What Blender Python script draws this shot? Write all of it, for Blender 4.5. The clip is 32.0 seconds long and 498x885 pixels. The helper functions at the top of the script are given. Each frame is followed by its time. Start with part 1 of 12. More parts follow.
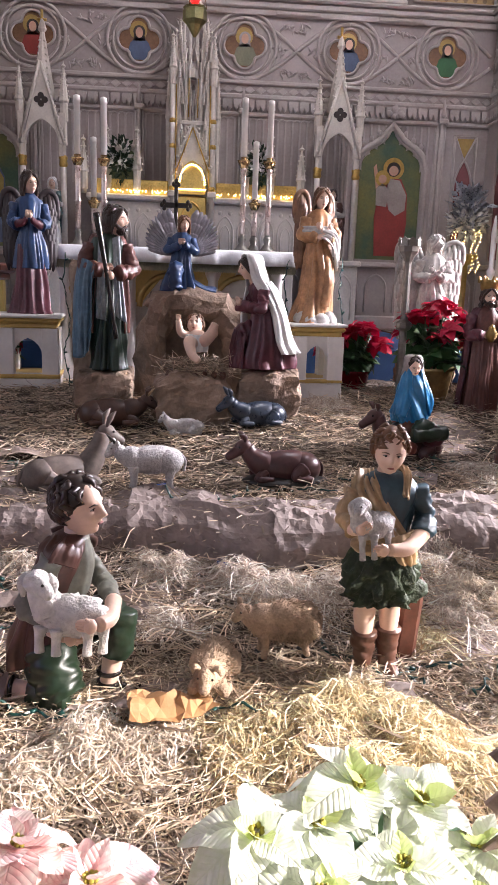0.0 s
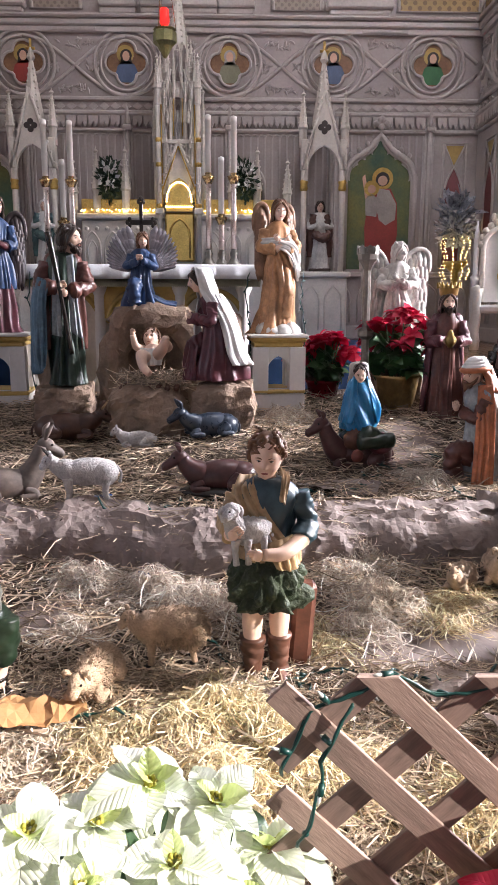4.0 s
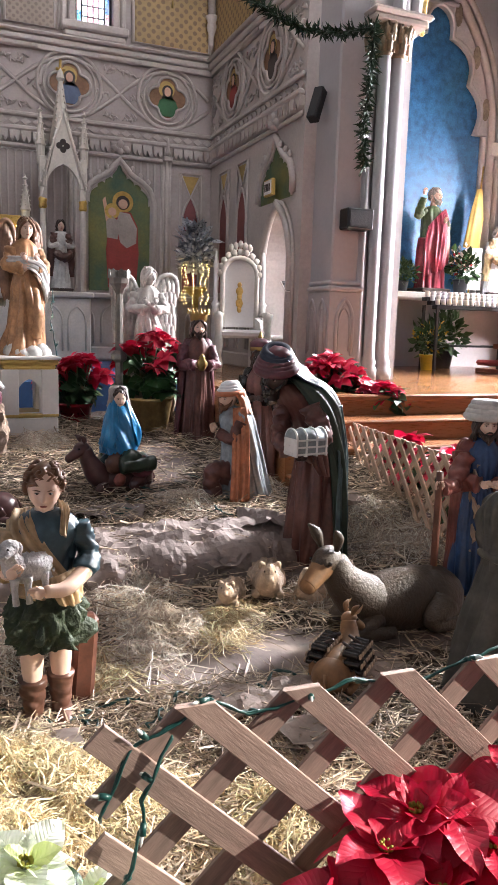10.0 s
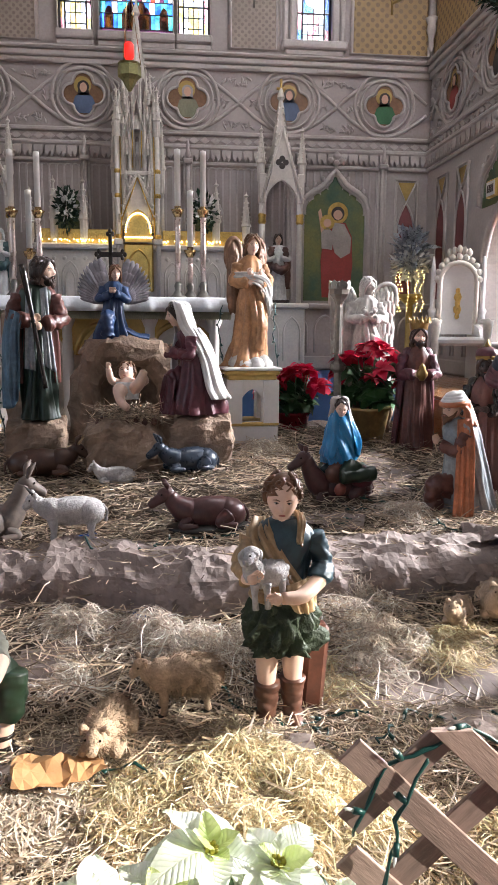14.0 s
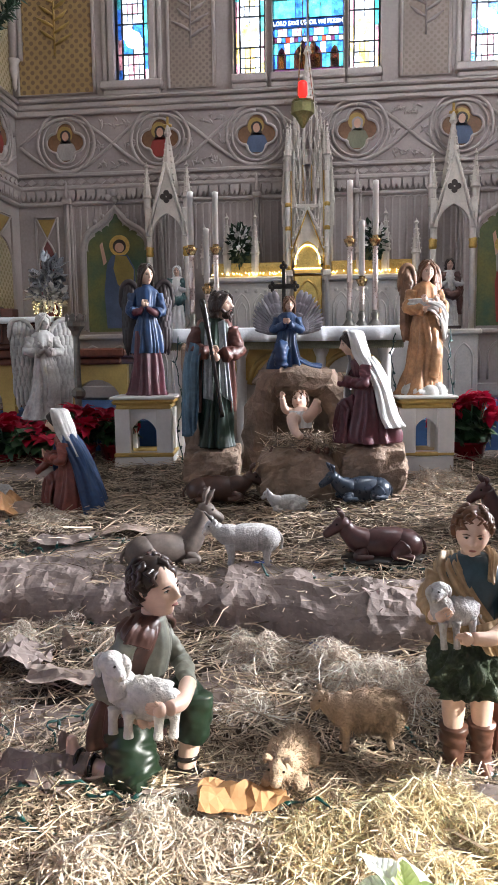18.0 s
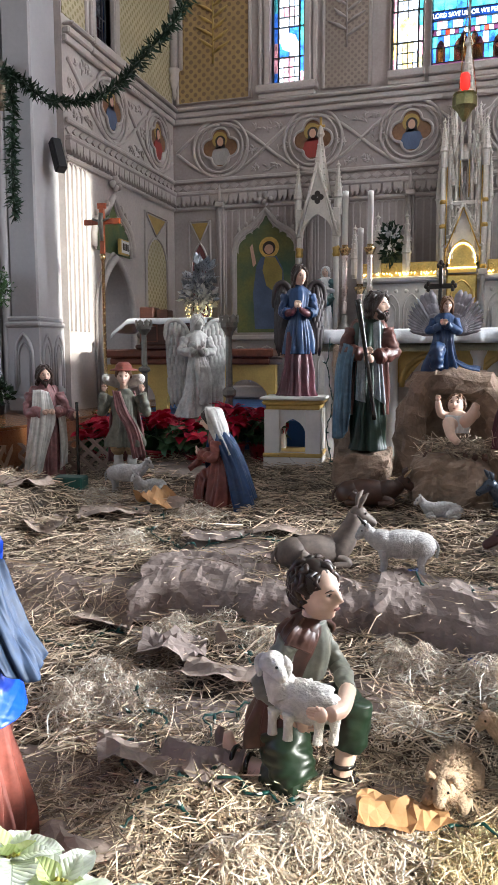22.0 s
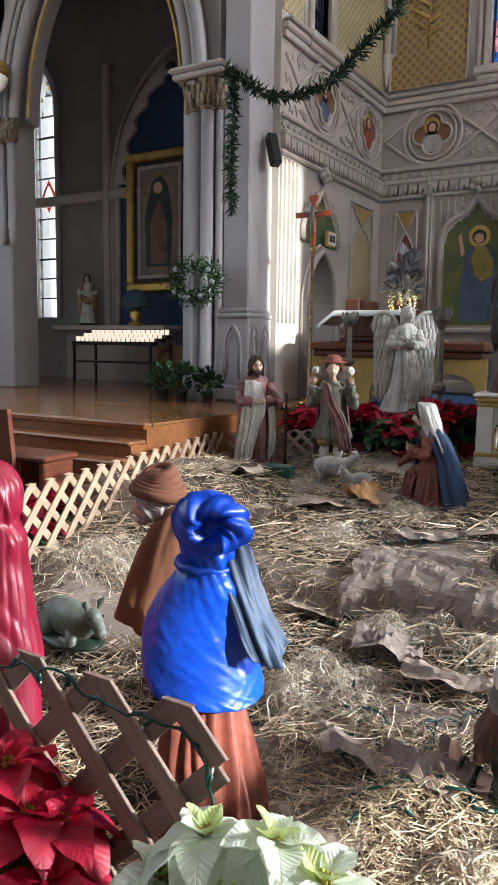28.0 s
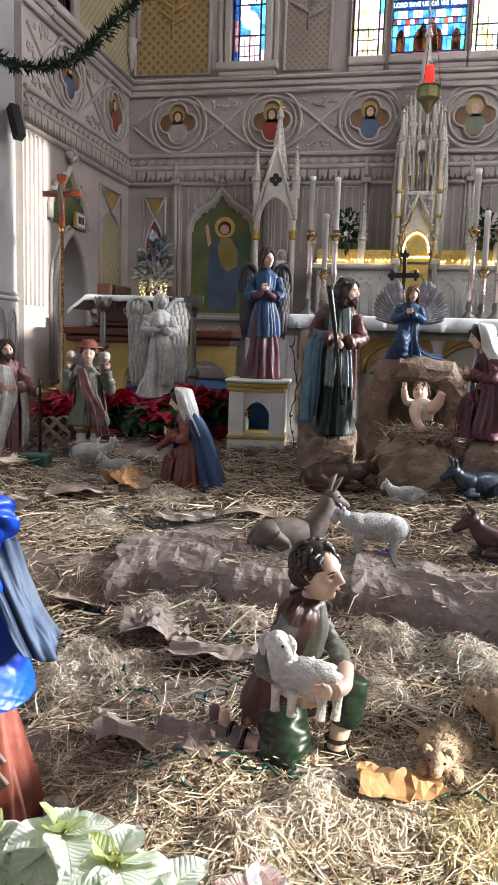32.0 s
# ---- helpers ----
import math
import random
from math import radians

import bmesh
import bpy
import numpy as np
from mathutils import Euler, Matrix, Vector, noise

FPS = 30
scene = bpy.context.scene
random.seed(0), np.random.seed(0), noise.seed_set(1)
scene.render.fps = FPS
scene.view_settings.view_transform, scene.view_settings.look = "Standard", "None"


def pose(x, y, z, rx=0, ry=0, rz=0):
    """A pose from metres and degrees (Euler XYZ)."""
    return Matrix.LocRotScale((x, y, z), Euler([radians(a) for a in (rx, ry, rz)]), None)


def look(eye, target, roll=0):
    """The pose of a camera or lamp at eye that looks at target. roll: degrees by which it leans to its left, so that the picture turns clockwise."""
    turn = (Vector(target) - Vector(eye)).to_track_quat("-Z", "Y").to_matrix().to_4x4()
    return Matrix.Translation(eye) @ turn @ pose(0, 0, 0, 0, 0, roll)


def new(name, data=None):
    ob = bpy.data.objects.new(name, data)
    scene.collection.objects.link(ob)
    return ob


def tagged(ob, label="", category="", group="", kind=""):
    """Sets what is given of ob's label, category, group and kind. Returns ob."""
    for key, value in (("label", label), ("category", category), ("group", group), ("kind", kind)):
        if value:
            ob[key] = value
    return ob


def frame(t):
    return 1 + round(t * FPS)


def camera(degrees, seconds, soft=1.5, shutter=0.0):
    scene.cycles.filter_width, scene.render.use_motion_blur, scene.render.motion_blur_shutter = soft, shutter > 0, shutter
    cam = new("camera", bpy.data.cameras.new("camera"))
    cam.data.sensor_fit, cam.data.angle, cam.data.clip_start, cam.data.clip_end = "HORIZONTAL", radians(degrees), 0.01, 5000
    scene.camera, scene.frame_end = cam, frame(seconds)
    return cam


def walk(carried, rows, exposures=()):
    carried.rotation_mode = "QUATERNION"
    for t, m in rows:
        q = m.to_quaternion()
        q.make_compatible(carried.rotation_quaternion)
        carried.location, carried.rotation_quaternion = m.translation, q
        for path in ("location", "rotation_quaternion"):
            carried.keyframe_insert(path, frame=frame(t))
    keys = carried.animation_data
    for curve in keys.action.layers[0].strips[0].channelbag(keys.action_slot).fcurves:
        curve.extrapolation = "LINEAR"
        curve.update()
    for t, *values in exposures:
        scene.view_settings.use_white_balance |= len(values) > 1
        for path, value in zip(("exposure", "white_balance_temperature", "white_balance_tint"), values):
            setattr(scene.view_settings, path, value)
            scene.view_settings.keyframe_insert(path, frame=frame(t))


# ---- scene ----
# ---- camera and its walk ----
cam = camera(37.4, 32.0)
PATH = [
    (0, (-0.184, -1.432, 1.506), (-0.031, 0.519, 1.094), 1.9),
    (0.5, (-0.036, -1.368, 1.492), (0.092, 0.585, 1.078), 1.9),
    (1, (0.133, -1.405, 1.492), (0.045, 0.546, 1.064), 1.2),
    (1.5, (0.244, -1.414, 1.477), (0.09, 0.534, 1.049), 1.4),
    (2, (0.299, -1.486, 1.494), (0.141, 0.46, 1.062), 1.5),
    (2.5, (0.352, -1.494, 1.497), (0.216, 0.456, 1.075), 1.2),
    (4.5, (0.474, -1.506, 1.493), (0.649, 0.453, 1.134), 0.3),
    (5, (0.438, -1.511, 1.507), (0.768, 0.431, 1.164), 0.8),
    (5.5, (0.352, -1.508, 1.523), (0.789, 0.415, 1.192), 1.1),
    (6, (0.292, -1.494, 1.528), (0.83, 0.405, 1.204), 1.4),
    (6.5, (0.274, -1.465, 1.527), (0.898, 0.409, 1.207), 1.7),
    (7, (0.263, -1.447, 1.53), (0.938, 0.407, 1.207), 2.0),
    (7.5, (0.26, -1.446, 1.535), (0.962, 0.399, 1.211), 2.2),
    (8, (0.26, -1.457, 1.539), (0.981, 0.38, 1.213), 2.3),
    (8.5, (0.256, -1.463, 1.545), (0.984, 0.371, 1.22), 2.3),
    (9, (0.257, -1.458, 1.542), (0.976, 0.38, 1.219), 2.1),
    (9.5, (0.278, -1.458, 1.531), (0.972, 0.391, 1.216), 1.8),
    (10, (0.3, -1.47, 1.527), (1.036, 0.362, 1.213), 1.7),
    (10.5, (0.313, -1.478, 1.526), (1.085, 0.341, 1.215), 1.6),
    (11, (0.324, -1.483, 1.528), (1.109, 0.33, 1.218), 1.2),
    (11.5, (0.303, -1.461, 1.522), (1.031, 0.376, 1.212), 0.7),
    (12, (0.264, -1.438, 1.52), (0.85, 0.448, 1.206), 0.2),
    (12.5, (0.244, -1.437, 1.525), (0.759, 0.47, 1.21), 0.2),
    (13, (0.211, -1.437, 1.538), (0.654, 0.487, 1.223), 0.6),
    (13.5, (0.187, -1.435, 1.542), (0.517, 0.513, 1.229), 0.7),
    (14, (0.163, -1.442, 1.549), (0.375, 0.523, 1.244), 0.4),
    (14.5, (0.144, -1.441, 1.551), (0.282, 0.533, 1.259), 0.2),
    (15, (0.123, -1.443, 1.556), (0.186, 0.537, 1.278), 0.1),
    (15.5, (0.115, -1.443, 1.562), (0.112, 0.539, 1.295), -0.1),
    (17.5, (0.083, -1.434, 1.557), (-0.1, 0.544, 1.322), -0.8),
    (18, (0.067, -1.427, 1.555), (-0.153, 0.548, 1.326), -0.7),
    (18.5, (0.057, -1.42, 1.553), (-0.195, 0.551, 1.327), -0.7),
    (19, (0.047, -1.42, 1.556), (-0.248, 0.545, 1.333), -0.7),
    (19.5, (0.035, -1.411, 1.554), (-0.316, 0.546, 1.332), -0.7),
    (20, (0.009, -1.403, 1.553), (-0.413, 0.539, 1.332), -0.6),
    (20.5, (-0.008, -1.398, 1.555), (-0.486, 0.532, 1.335), -0.5),
    (21, (-0.019, -1.4, 1.553), (-0.532, 0.52, 1.332), -0.4),
    (21.5, (-0.044, -1.406, 1.553), (-0.593, 0.504, 1.332), -0.2),
    (22, (-0.059, -1.415, 1.556), (-0.637, 0.487, 1.332), -0.1),
    (22.5, (-0.076, -1.44, 1.57), (-0.684, 0.452, 1.342), 0.1),
    (23, (-0.099, -1.428, 1.561), (-0.758, 0.447, 1.337), 0.1),
    (23.5, (-0.142, -1.443, 1.568), (-0.901, 0.394, 1.342), 0.1),
    (24, (-0.184, -1.465, 1.577), (-1.054, 0.322, 1.349), 0.3),
    (24.5, (-0.221, -1.484, 1.58), (-1.203, 0.244, 1.349), 0.8),
    (25, (-0.241, -1.494, 1.577), (-1.284, 0.197, 1.344), 1.2),
    (25.5, (-0.257, -1.478, 1.569), (-1.32, 0.2, 1.335), 1.3),
    (27.5, (-0.278, -1.489, 1.569), (-1.329, 0.194, 1.319), 0.9),
    (28, (-0.28, -1.488, 1.572), (-1.3, 0.214, 1.32), 0.9),
    (28.5, (-0.282, -1.486, 1.572), (-1.239, 0.252, 1.318), 1.0),
    (29, (-0.292, -1.485, 1.569), (-1.177, 0.29, 1.312), 1.0),
    (29.5, (-0.287, -1.481, 1.566), (-1.063, 0.344, 1.308), 1.2),
    (30, (-0.3, -1.484, 1.561), (-0.988, 0.376, 1.299), 1.4),
    (30.5, (-0.322, -1.5, 1.569), (-0.931, 0.385, 1.298), 1.5),
    (31, (-0.344, -1.512, 1.567), (-0.883, 0.394, 1.294), 1.7),
    (31.5, (-0.343, -1.516, 1.562), (-0.811, 0.409, 1.289), 1.9),
    (32, (-0.329, -1.523, 1.569), (-0.726, 0.418, 1.295), 1.9),
]
walk(cam, [(t, look(eye, target, roll)) for t, eye, target, roll in PATH], [(0, 1.35, 6330, 20), (6, 1.23, 6340, 14), (13, 1.23, 6350, 11), (20, 1.31, 6080, 7), (28, 1.32, 6200, 2), (32, 1.3, 6230, 4)])

# ---- daylight ----
world = bpy.data.worlds.new("daylight")
scene.world = world
world.use_nodes = True
wn = world.node_tree.nodes
sky = wn.new("ShaderNodeTexSky")
sky.sky_type = "NISHITA"
sky.sun_disc = False
sky.sun_elevation = radians(24)
sky.sun_rotation = radians(100)
wn["Background"].inputs[1].default_value = 0.1
world.node_tree.links.new(sky.outputs[0], wn["Background"].inputs[0])


def lamp(name, kind, energy, color, m, **kw):
    d = bpy.data.lights.new(name, kind)
    d.energy, d.color = energy, color
    for k, val in kw.items():
        if k == "size":
            d.shape, d.size, d.size_y = "RECTANGLE", val[0], val[1]
        if k == "angle":
            d.angle = radians(val)
        if k == "radius":
            d.shadow_soft_size = val
    ob = new(name, d)
    ob.matrix_world = m
    return ob


SUN_TO = Vector((-0.86, 0.26, -0.44)).normalized()  # the way the sunlight goes
lamp("sun", "SUN", 4.8, (1.0, 0.94, 0.84), look((0, 0, 0), SUN_TO), angle=0.6)
# unseen fill lamps added for sky light by aisle, nave and apse windows
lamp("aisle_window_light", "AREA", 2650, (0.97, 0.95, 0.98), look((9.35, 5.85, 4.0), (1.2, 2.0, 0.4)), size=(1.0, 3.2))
lamp("nave_window_light", "AREA", 28, (0.93, 0.92, 1.0), look((-2.0, -11.0, 7.0), (0, 5, 2.2)), size=(6.0, 5.0))
lamp("north_aisle_window_light", "AREA", 48, (0.88, 0.92, 1.0), look((-9.5, 1.0, 5.0), (0, 3, 1.0)), size=(4.0, 4.0))
lamp("clerestory_light", "AREA", 125, (0.95, 0.96, 1.0), look((3.4, 4.6, 8.4), (-4.6, 7.6, 4.4)), size=(3.0, 2.0))

# ---- mesh tools ----
import itertools

TAU = 2 * math.pi


class MB:
    """Collects vertices and faces for one mesh."""

    def __init__(self):
        self.v, self.f, self.m, self.s = [], [], [], []

    def add(self, verts, faces, m=0, smooth=False, M=None):
        n = len(self.v)
        if M is not None:
            verts = [tuple(M @ Vector(p)) for p in verts]
        self.v.extend(verts)
        self.f.extend([tuple(i + n for i in q) for q in faces])
        self.m.extend([m] * len(faces))
        self.s.extend([smooth] * len(faces))
        return self

    def mesh(self, name, mats):
        me = bpy.data.meshes.new(name)
        me.from_pydata(self.v, [], self.f)
        for mt in mats if isinstance(mats, (list, tuple)) else [mats]:
            me.materials.append(mt)
        me.polygons.foreach_set("material_index", self.m)
        me.polygons.foreach_set("use_smooth", self.s)
        me.update()
        return me


def box(mb, x0, x1, y0, y1, z0, z1, m=0, M=None, b=0.0):
    """A box, with chamfered edges where b is given."""
    if b <= 0:
        v = [(x, y, z) for x in (x0, x1) for y in (y0, y1) for z in (z0, z1)]
        f = [(0, 1, 3, 2), (4, 6, 7, 5), (0, 4, 5, 1), (2, 3, 7, 6), (0, 2, 6, 4), (1, 5, 7, 3)]
        return mb.add(v, f, m, False, M)
    b = min(b, (x1 - x0) * 0.45, (y1 - y0) * 0.45, (z1 - z0) * 0.45)
    v, idx = [], {}
    X, Y, Z = (x0, x1), (y0, y1), (z0, z1)
    for i, j, k in itertools.product((0, 1), repeat=3):
        sx, sy, sz = (b if i == 0 else -b), (b if j == 0 else -b), (b if k == 0 else -b)
        for ax in range(3):
            idx[i, j, k, ax] = len(v)
            v.append((X[i] + (0 if ax == 0 else sx), Y[j] + (0 if ax == 1 else sy), Z[k] + (0 if ax == 2 else sz)))
    f = []
    for a in (0, 1):
        f.append([idx[a, j, k, 0] for j, k in ((0, 0), (1, 0), (1, 1), (0, 1))][:: 1 if a else -1])
        f.append([idx[i, a, k, 1] for i, k in ((0, 0), (0, 1), (1, 1), (1, 0))][:: 1 if a else -1])
        f.append([idx[i, j, a, 2] for i, j in ((0, 0), (1, 0), (1, 1), (0, 1))][:: 1 if a else -1])
    for a, c in itertools.product((0, 1), repeat=2):
        f.append((idx[0, a, c, 1], idx[1, a, c, 1], idx[1, a, c, 2], idx[0, a, c, 2]))
        f.append((idx[a, 0, c, 0], idx[a, 1, c, 0], idx[a, 1, c, 2], idx[a, 0, c, 2]))
        f.append((idx[a, c, 0, 0], idx[a, c, 1, 0], idx[a, c, 1, 1], idx[a, c, 0, 1]))
    for i, j, k in itertools.product((0, 1), repeat=3):
        f.append((idx[i, j, k, 0], idx[i, j, k, 1], idx[i, j, k, 2]))
    return mb.add(v, f, m, False, M)


def lathe(mb, prof, n=16, m=0, M=None, smooth=True, c=(0, 0), flute=0.0, k=8):
    """Turned form: prof is (radius, z) from the foot up."""
    v, f = [], []
    for r, z in prof:
        for i in range(n):
            a = TAU * i / n
            rr = r * (1 + flute * math.cos(k * a))
            v.append((c[0] + rr * math.cos(a), c[1] + rr * math.sin(a), z))
    for j in range(len(prof) - 1):
        for i in range(n):
            a, b = j * n + i, j * n + (i + 1) % n
            f.append((a, b, b + n, a + n))
    f.append(tuple(range(n - 1, -1, -1)))
    f.append(tuple((len(prof) - 1) * n + i for i in range(n)))
    return mb.add(v, f, m, smooth, M)


def tube(mb, pts, rad, n=6, m=0, M=None, smooth=True, closed=False, flat=1.0):
    """A tube along points; rad is one radius or one for each point."""
    P = [Vector(p) for p in pts]
    R = rad if isinstance(rad, (list, tuple)) else [rad] * len(P)
    v, f, up = [], [], None
    for i, p in enumerate(P):
        if closed:
            t = P[(i + 1) % len(P)] - P[i - 1]
        else:
            t = P[min(i + 1, len(P) - 1)] - P[max(i - 1, 0)]
        t = t.normalized() if t.length > 1e-9 else Vector((0, 0, 1))
        if up is None:
            up = Vector((0, 0, 1)) if abs(t.z) < 0.9 else Vector((0, 1, 0))
        up = (up - t * up.dot(t))
        up = up.normalized() if up.length > 1e-6 else t.orthogonal().normalized()
        side = t.cross(up)
        for k in range(n):
            a = TAU * (k + 0.5) / n
            v.append(tuple(p + R[i] * (math.cos(a) * side + flat * math.sin(a) * up)))
    rings = len(P)
    for j in range(rings if closed else rings - 1):
        for k in range(n):
            a, b = j * n + k, j * n + (k + 1) % n
            c, d = ((j + 1) % rings) * n + (k + 1) % n, ((j + 1) % rings) * n + k
            f.append((a, b, c, d))
    if not closed:
        f.append(tuple(range(n - 1, -1, -1)))
        f.append(tuple((rings - 1) * n + k for k in range(n)))
    return mb.add(v, f, m, smooth, M)


def ball(mb, c, r, nu=12, nv=8, m=0, M=None, bump=0.0, freq=6.0, smooth=True):
    """An ellipsoid; bump makes it woolly or knobbly."""
    rx, ry, rz = r if isinstance(r, (list, tuple)) else (r, r, r)
    v, f = [], []
    for j in range(nv + 1):
        t = math.pi * j / nv
        for i in range(nu):
            a = TAU * i / nu
            d = Vector((math.sin(t) * math.cos(a), math.sin(t) * math.sin(a), -math.cos(t)))
            s = 1.0
            if bump:
                s += bump * noise.noise(Vector((d.x * rx, d.y * ry, d.z * rz)) * freq / max(rx, ry, rz) + Vector(c) * 3.1)
            v.append((c[0] + d.x * rx * s, c[1] + d.y * ry * s, c[2] + d.z * rz * s))
    for j in range(nv):
        for i in range(nu):
            a, b = j * nu + i, j * nu + (i + 1) % nu
            f.append((a, b, b + nu, a + nu))
    return mb.add(v, f, m, smooth, M)


def prism(mb, poly, y0, y1, m=0, M=None):
    """A flat outline in x and z, made thick along y."""
    n = len(poly)
    v = [(x, y0, z) for x, z in poly] + [(x, y1, z) for x, z in poly]
    f = [tuple(range(n)), tuple(range(2 * n - 1, n - 1, -1))]
    f += [(i, (i + 1) % n, n + (i + 1) % n, n + i)[::-1] for i in range(n)]
    return mb.add(v, f, m, False, M)


def loft(mb, secs, n=40, m=0, M=None, folds=9, seed=0, smooth=True, cap=True):
    """A draped body: secs are (z, cx, cy, rx, ry, fold depth) from the foot up."""
    rnd = random.Random(seed)
    ph = [rnd.uniform(0, TAU) for _ in range(3)]
    v, f = [], []
    for z, cx, cy, rx, ry, am in secs:
        for i in range(n):
            a = TAU * i / n
            w = math.sin(folds * a + ph[0] + 1.2 * math.sin(2 * a + ph[1])) * 0.6 + 0.4 * math.sin((folds * 2 + 1) * a + ph[2] + z * 3)
            s = 1 + am * w
            v.append((cx + rx * s * math.cos(a), cy + ry * s * math.sin(a), z))
    for j in range(len(secs) - 1):
        for i in range(n):
            a, b = j * n + i, j * n + (i + 1) % n
            f.append((a, b, b + n, a + n))
    if cap:
        f.append(tuple(range(n - 1, -1, -1)))
        f.append(tuple((len(secs) - 1) * n + i for i in range(n)))
    return mb.add(v, f, m, smooth, M)


def thing(name, label="", category="", m=None, group="", kind=""):
    """An Empty at a thing's base, to hold its parts."""
    ob = new(name)
    ob.empty_display_size = 0.1
    if m is not None:
        ob.matrix_world = m
    return tagged(ob, label, category, group, kind)


def part(name, mb, mats, parent=None, label="", m=None, kind=""):
    """Links a mesh, given as MB or made already, as one object under its thing."""
    me = mb.mesh(name, mats) if isinstance(mb, MB) else mb
    ob = new(name, me)
    if parent is not None:
        ob.parent = parent
    if m is not None:
        ob.matrix_basis = m
    return tagged(ob, label, "", "", kind)


def single(name, mb, mats, label, category, m=None, group="", kind=""):
    """A thing of one mesh."""
    ob = part(name, mb, mats)
    if m is not None:
        ob.matrix_world = m
    return tagged(ob, label, category, group, kind)


# ---- materials ----
def ramp(nt, fac, stops):
    r = nt.nodes.new("ShaderNodeValToRGB")
    el = r.color_ramp.elements
    while len(el) < len(stops):
        el.new(0.5)
    for e, (p, c) in zip(el, stops):
        e.position, e.color = p, (*c, 1)
    nt.links.new(fac, r.inputs[0])
    return r.outputs[0]


def tex(nt, kind, scale, coord, detail=4.0, rough=0.6, stretch=None):
    if stretch:
        mp = nt.nodes.new("ShaderNodeMapping")
        mp.inputs["Scale"].default_value = stretch
        nt.links.new(coord, mp.inputs[0])
        coord = mp.outputs[0]
    t = nt.nodes.new({"noise": "ShaderNodeTexNoise", "voronoi": "ShaderNodeTexVoronoi", "wave": "ShaderNodeTexWave"}[kind])
    t.inputs["Scale"].default_value = scale
    if kind == "noise":
        t.inputs["Detail"].default_value, t.inputs["Roughness"].default_value = detail, rough
    nt.links.new(coord, t.inputs["Vector"])
    return t


def scaled(c, k):
    return tuple(min(1.0, max(0.0, x * k)) for x in c)


def mat(name, color, rough=0.6, metal=0.0, vary=0.15, fine=40.0, coarse=3.0, bump=0.15, depth=0.004, spec=0.5, other=None,
        stretch=None, sheen=0.0, coat=0.0, per=0.0, trans=0.0):
    """A painted or natural surface with grain, larger stains and fine relief."""
    mt = bpy.data.materials.new(name)
    mt.use_nodes = True
    nt = mt.node_tree
    b = nt.nodes["Principled BSDF"]
    co = nt.nodes.new("ShaderNodeTexCoord").outputs["Object"]
    n1 = tex(nt, "noise", coarse, co, 5.0, 0.6, stretch)
    n2 = tex(nt, "noise", fine, co, 3.0, 0.6, stretch)
    o = other or scaled(color, 1 - 1.6 * vary)
    c1 = ramp(nt, n1.outputs[0], [(0.3, o), (0.62, color)])
    c2 = ramp(nt, n2.outputs[0], [(0.3, (1 - vary, 1 - vary, 1 - vary)), (0.7, (1, 1, 1))])
    mx = nt.nodes.new("ShaderNodeMix")
    mx.data_type, mx.blend_type = "RGBA", "MULTIPLY"
    mx.inputs[0].default_value = 1.0
    nt.links.new(c1, mx.inputs[6])
    nt.links.new(c2, mx.inputs[7])
    out = mx.outputs[2]
    if per:
        oi = nt.nodes.new("ShaderNodeObjectInfo")
        hs = nt.nodes.new("ShaderNodeHueSaturation")
        mr = nt.nodes.new("ShaderNodeMapRange")
        mr.inputs["To Min"].default_value, mr.inputs["To Max"].default_value = 1 - per, 1 + per
        nt.links.new(oi.outputs["Random"], mr.inputs["Value"])
        nt.links.new(mr.outputs[0], hs.inputs["Value"])
        nt.links.new(out, hs.inputs["Color"])
        out = hs.outputs[0]
    nt.links.new(out, b.inputs["Base Color"])
    b.inputs["Metallic"].default_value = metal
    rr = nt.nodes.new("ShaderNodeMapRange")
    rr.inputs["To Min"].default_value, rr.inputs["To Max"].default_value = max(0.03, rough - 0.12), min(1, rough + 0.12)
    nt.links.new(n2.outputs[0], rr.inputs["Value"])
    nt.links.new(rr.outputs[0], b.inputs["Roughness"])
    b.inputs["Specular IOR Level"].default_value = spec
    b.inputs["Sheen Weight"].default_value = sheen
    b.inputs["Coat Weight"].default_value = coat
    if trans:
        b.inputs["Subsurface Weight"].default_value = trans
        b.inputs["Subsurface Radius"].default_value = (0.02, 0.02, 0.01)
    if bump:
        bp = nt.nodes.new("ShaderNodeBump")
        bp.inputs["Strength"].default_value, bp.inputs["Distance"].default_value = bump, depth
        nt.links.new(n2.outputs[0], bp.inputs["Height"])
        nt.links.new(bp.outputs[0], b.inputs["Normal"])
    return mt


def glow(name, color, strength):
    mt = bpy.data.materials.new(name)
    mt.use_nodes = True
    b = mt.node_tree.nodes["Principled BSDF"]
    b.inputs["Base Color"].default_value = (*color, 1)
    b.inputs["Emission Color"].default_value = (*color, 1)
    b.inputs["Emission Strength"].default_value = strength
    return mt


M_STONE = mat("cream_painted_stone", (0.54, 0.48, 0.45), 0.6, vary=0.14, fine=25, coarse=1.2, bump=0.15)
M_STONE2 = mat("pale_painted_moulding", (0.56, 0.50, 0.465), 0.55, vary=0.15, fine=30, coarse=1.5, bump=0.1)
M_TAUPE = mat("taupe_painted_panel", (0.45, 0.39, 0.365), 0.65, vary=0.16, fine=25, coarse=1.2, bump=0.1)
M_PIER = mat("grey_painted_pier", (0.42, 0.40, 0.41), 0.5, vary=0.08, fine=20, coarse=0.8, bump=0.08)
M_WHITE = mat("white_painted_plaster", (0.78, 0.75, 0.72), 0.5, vary=0.08, fine=30, coarse=2)
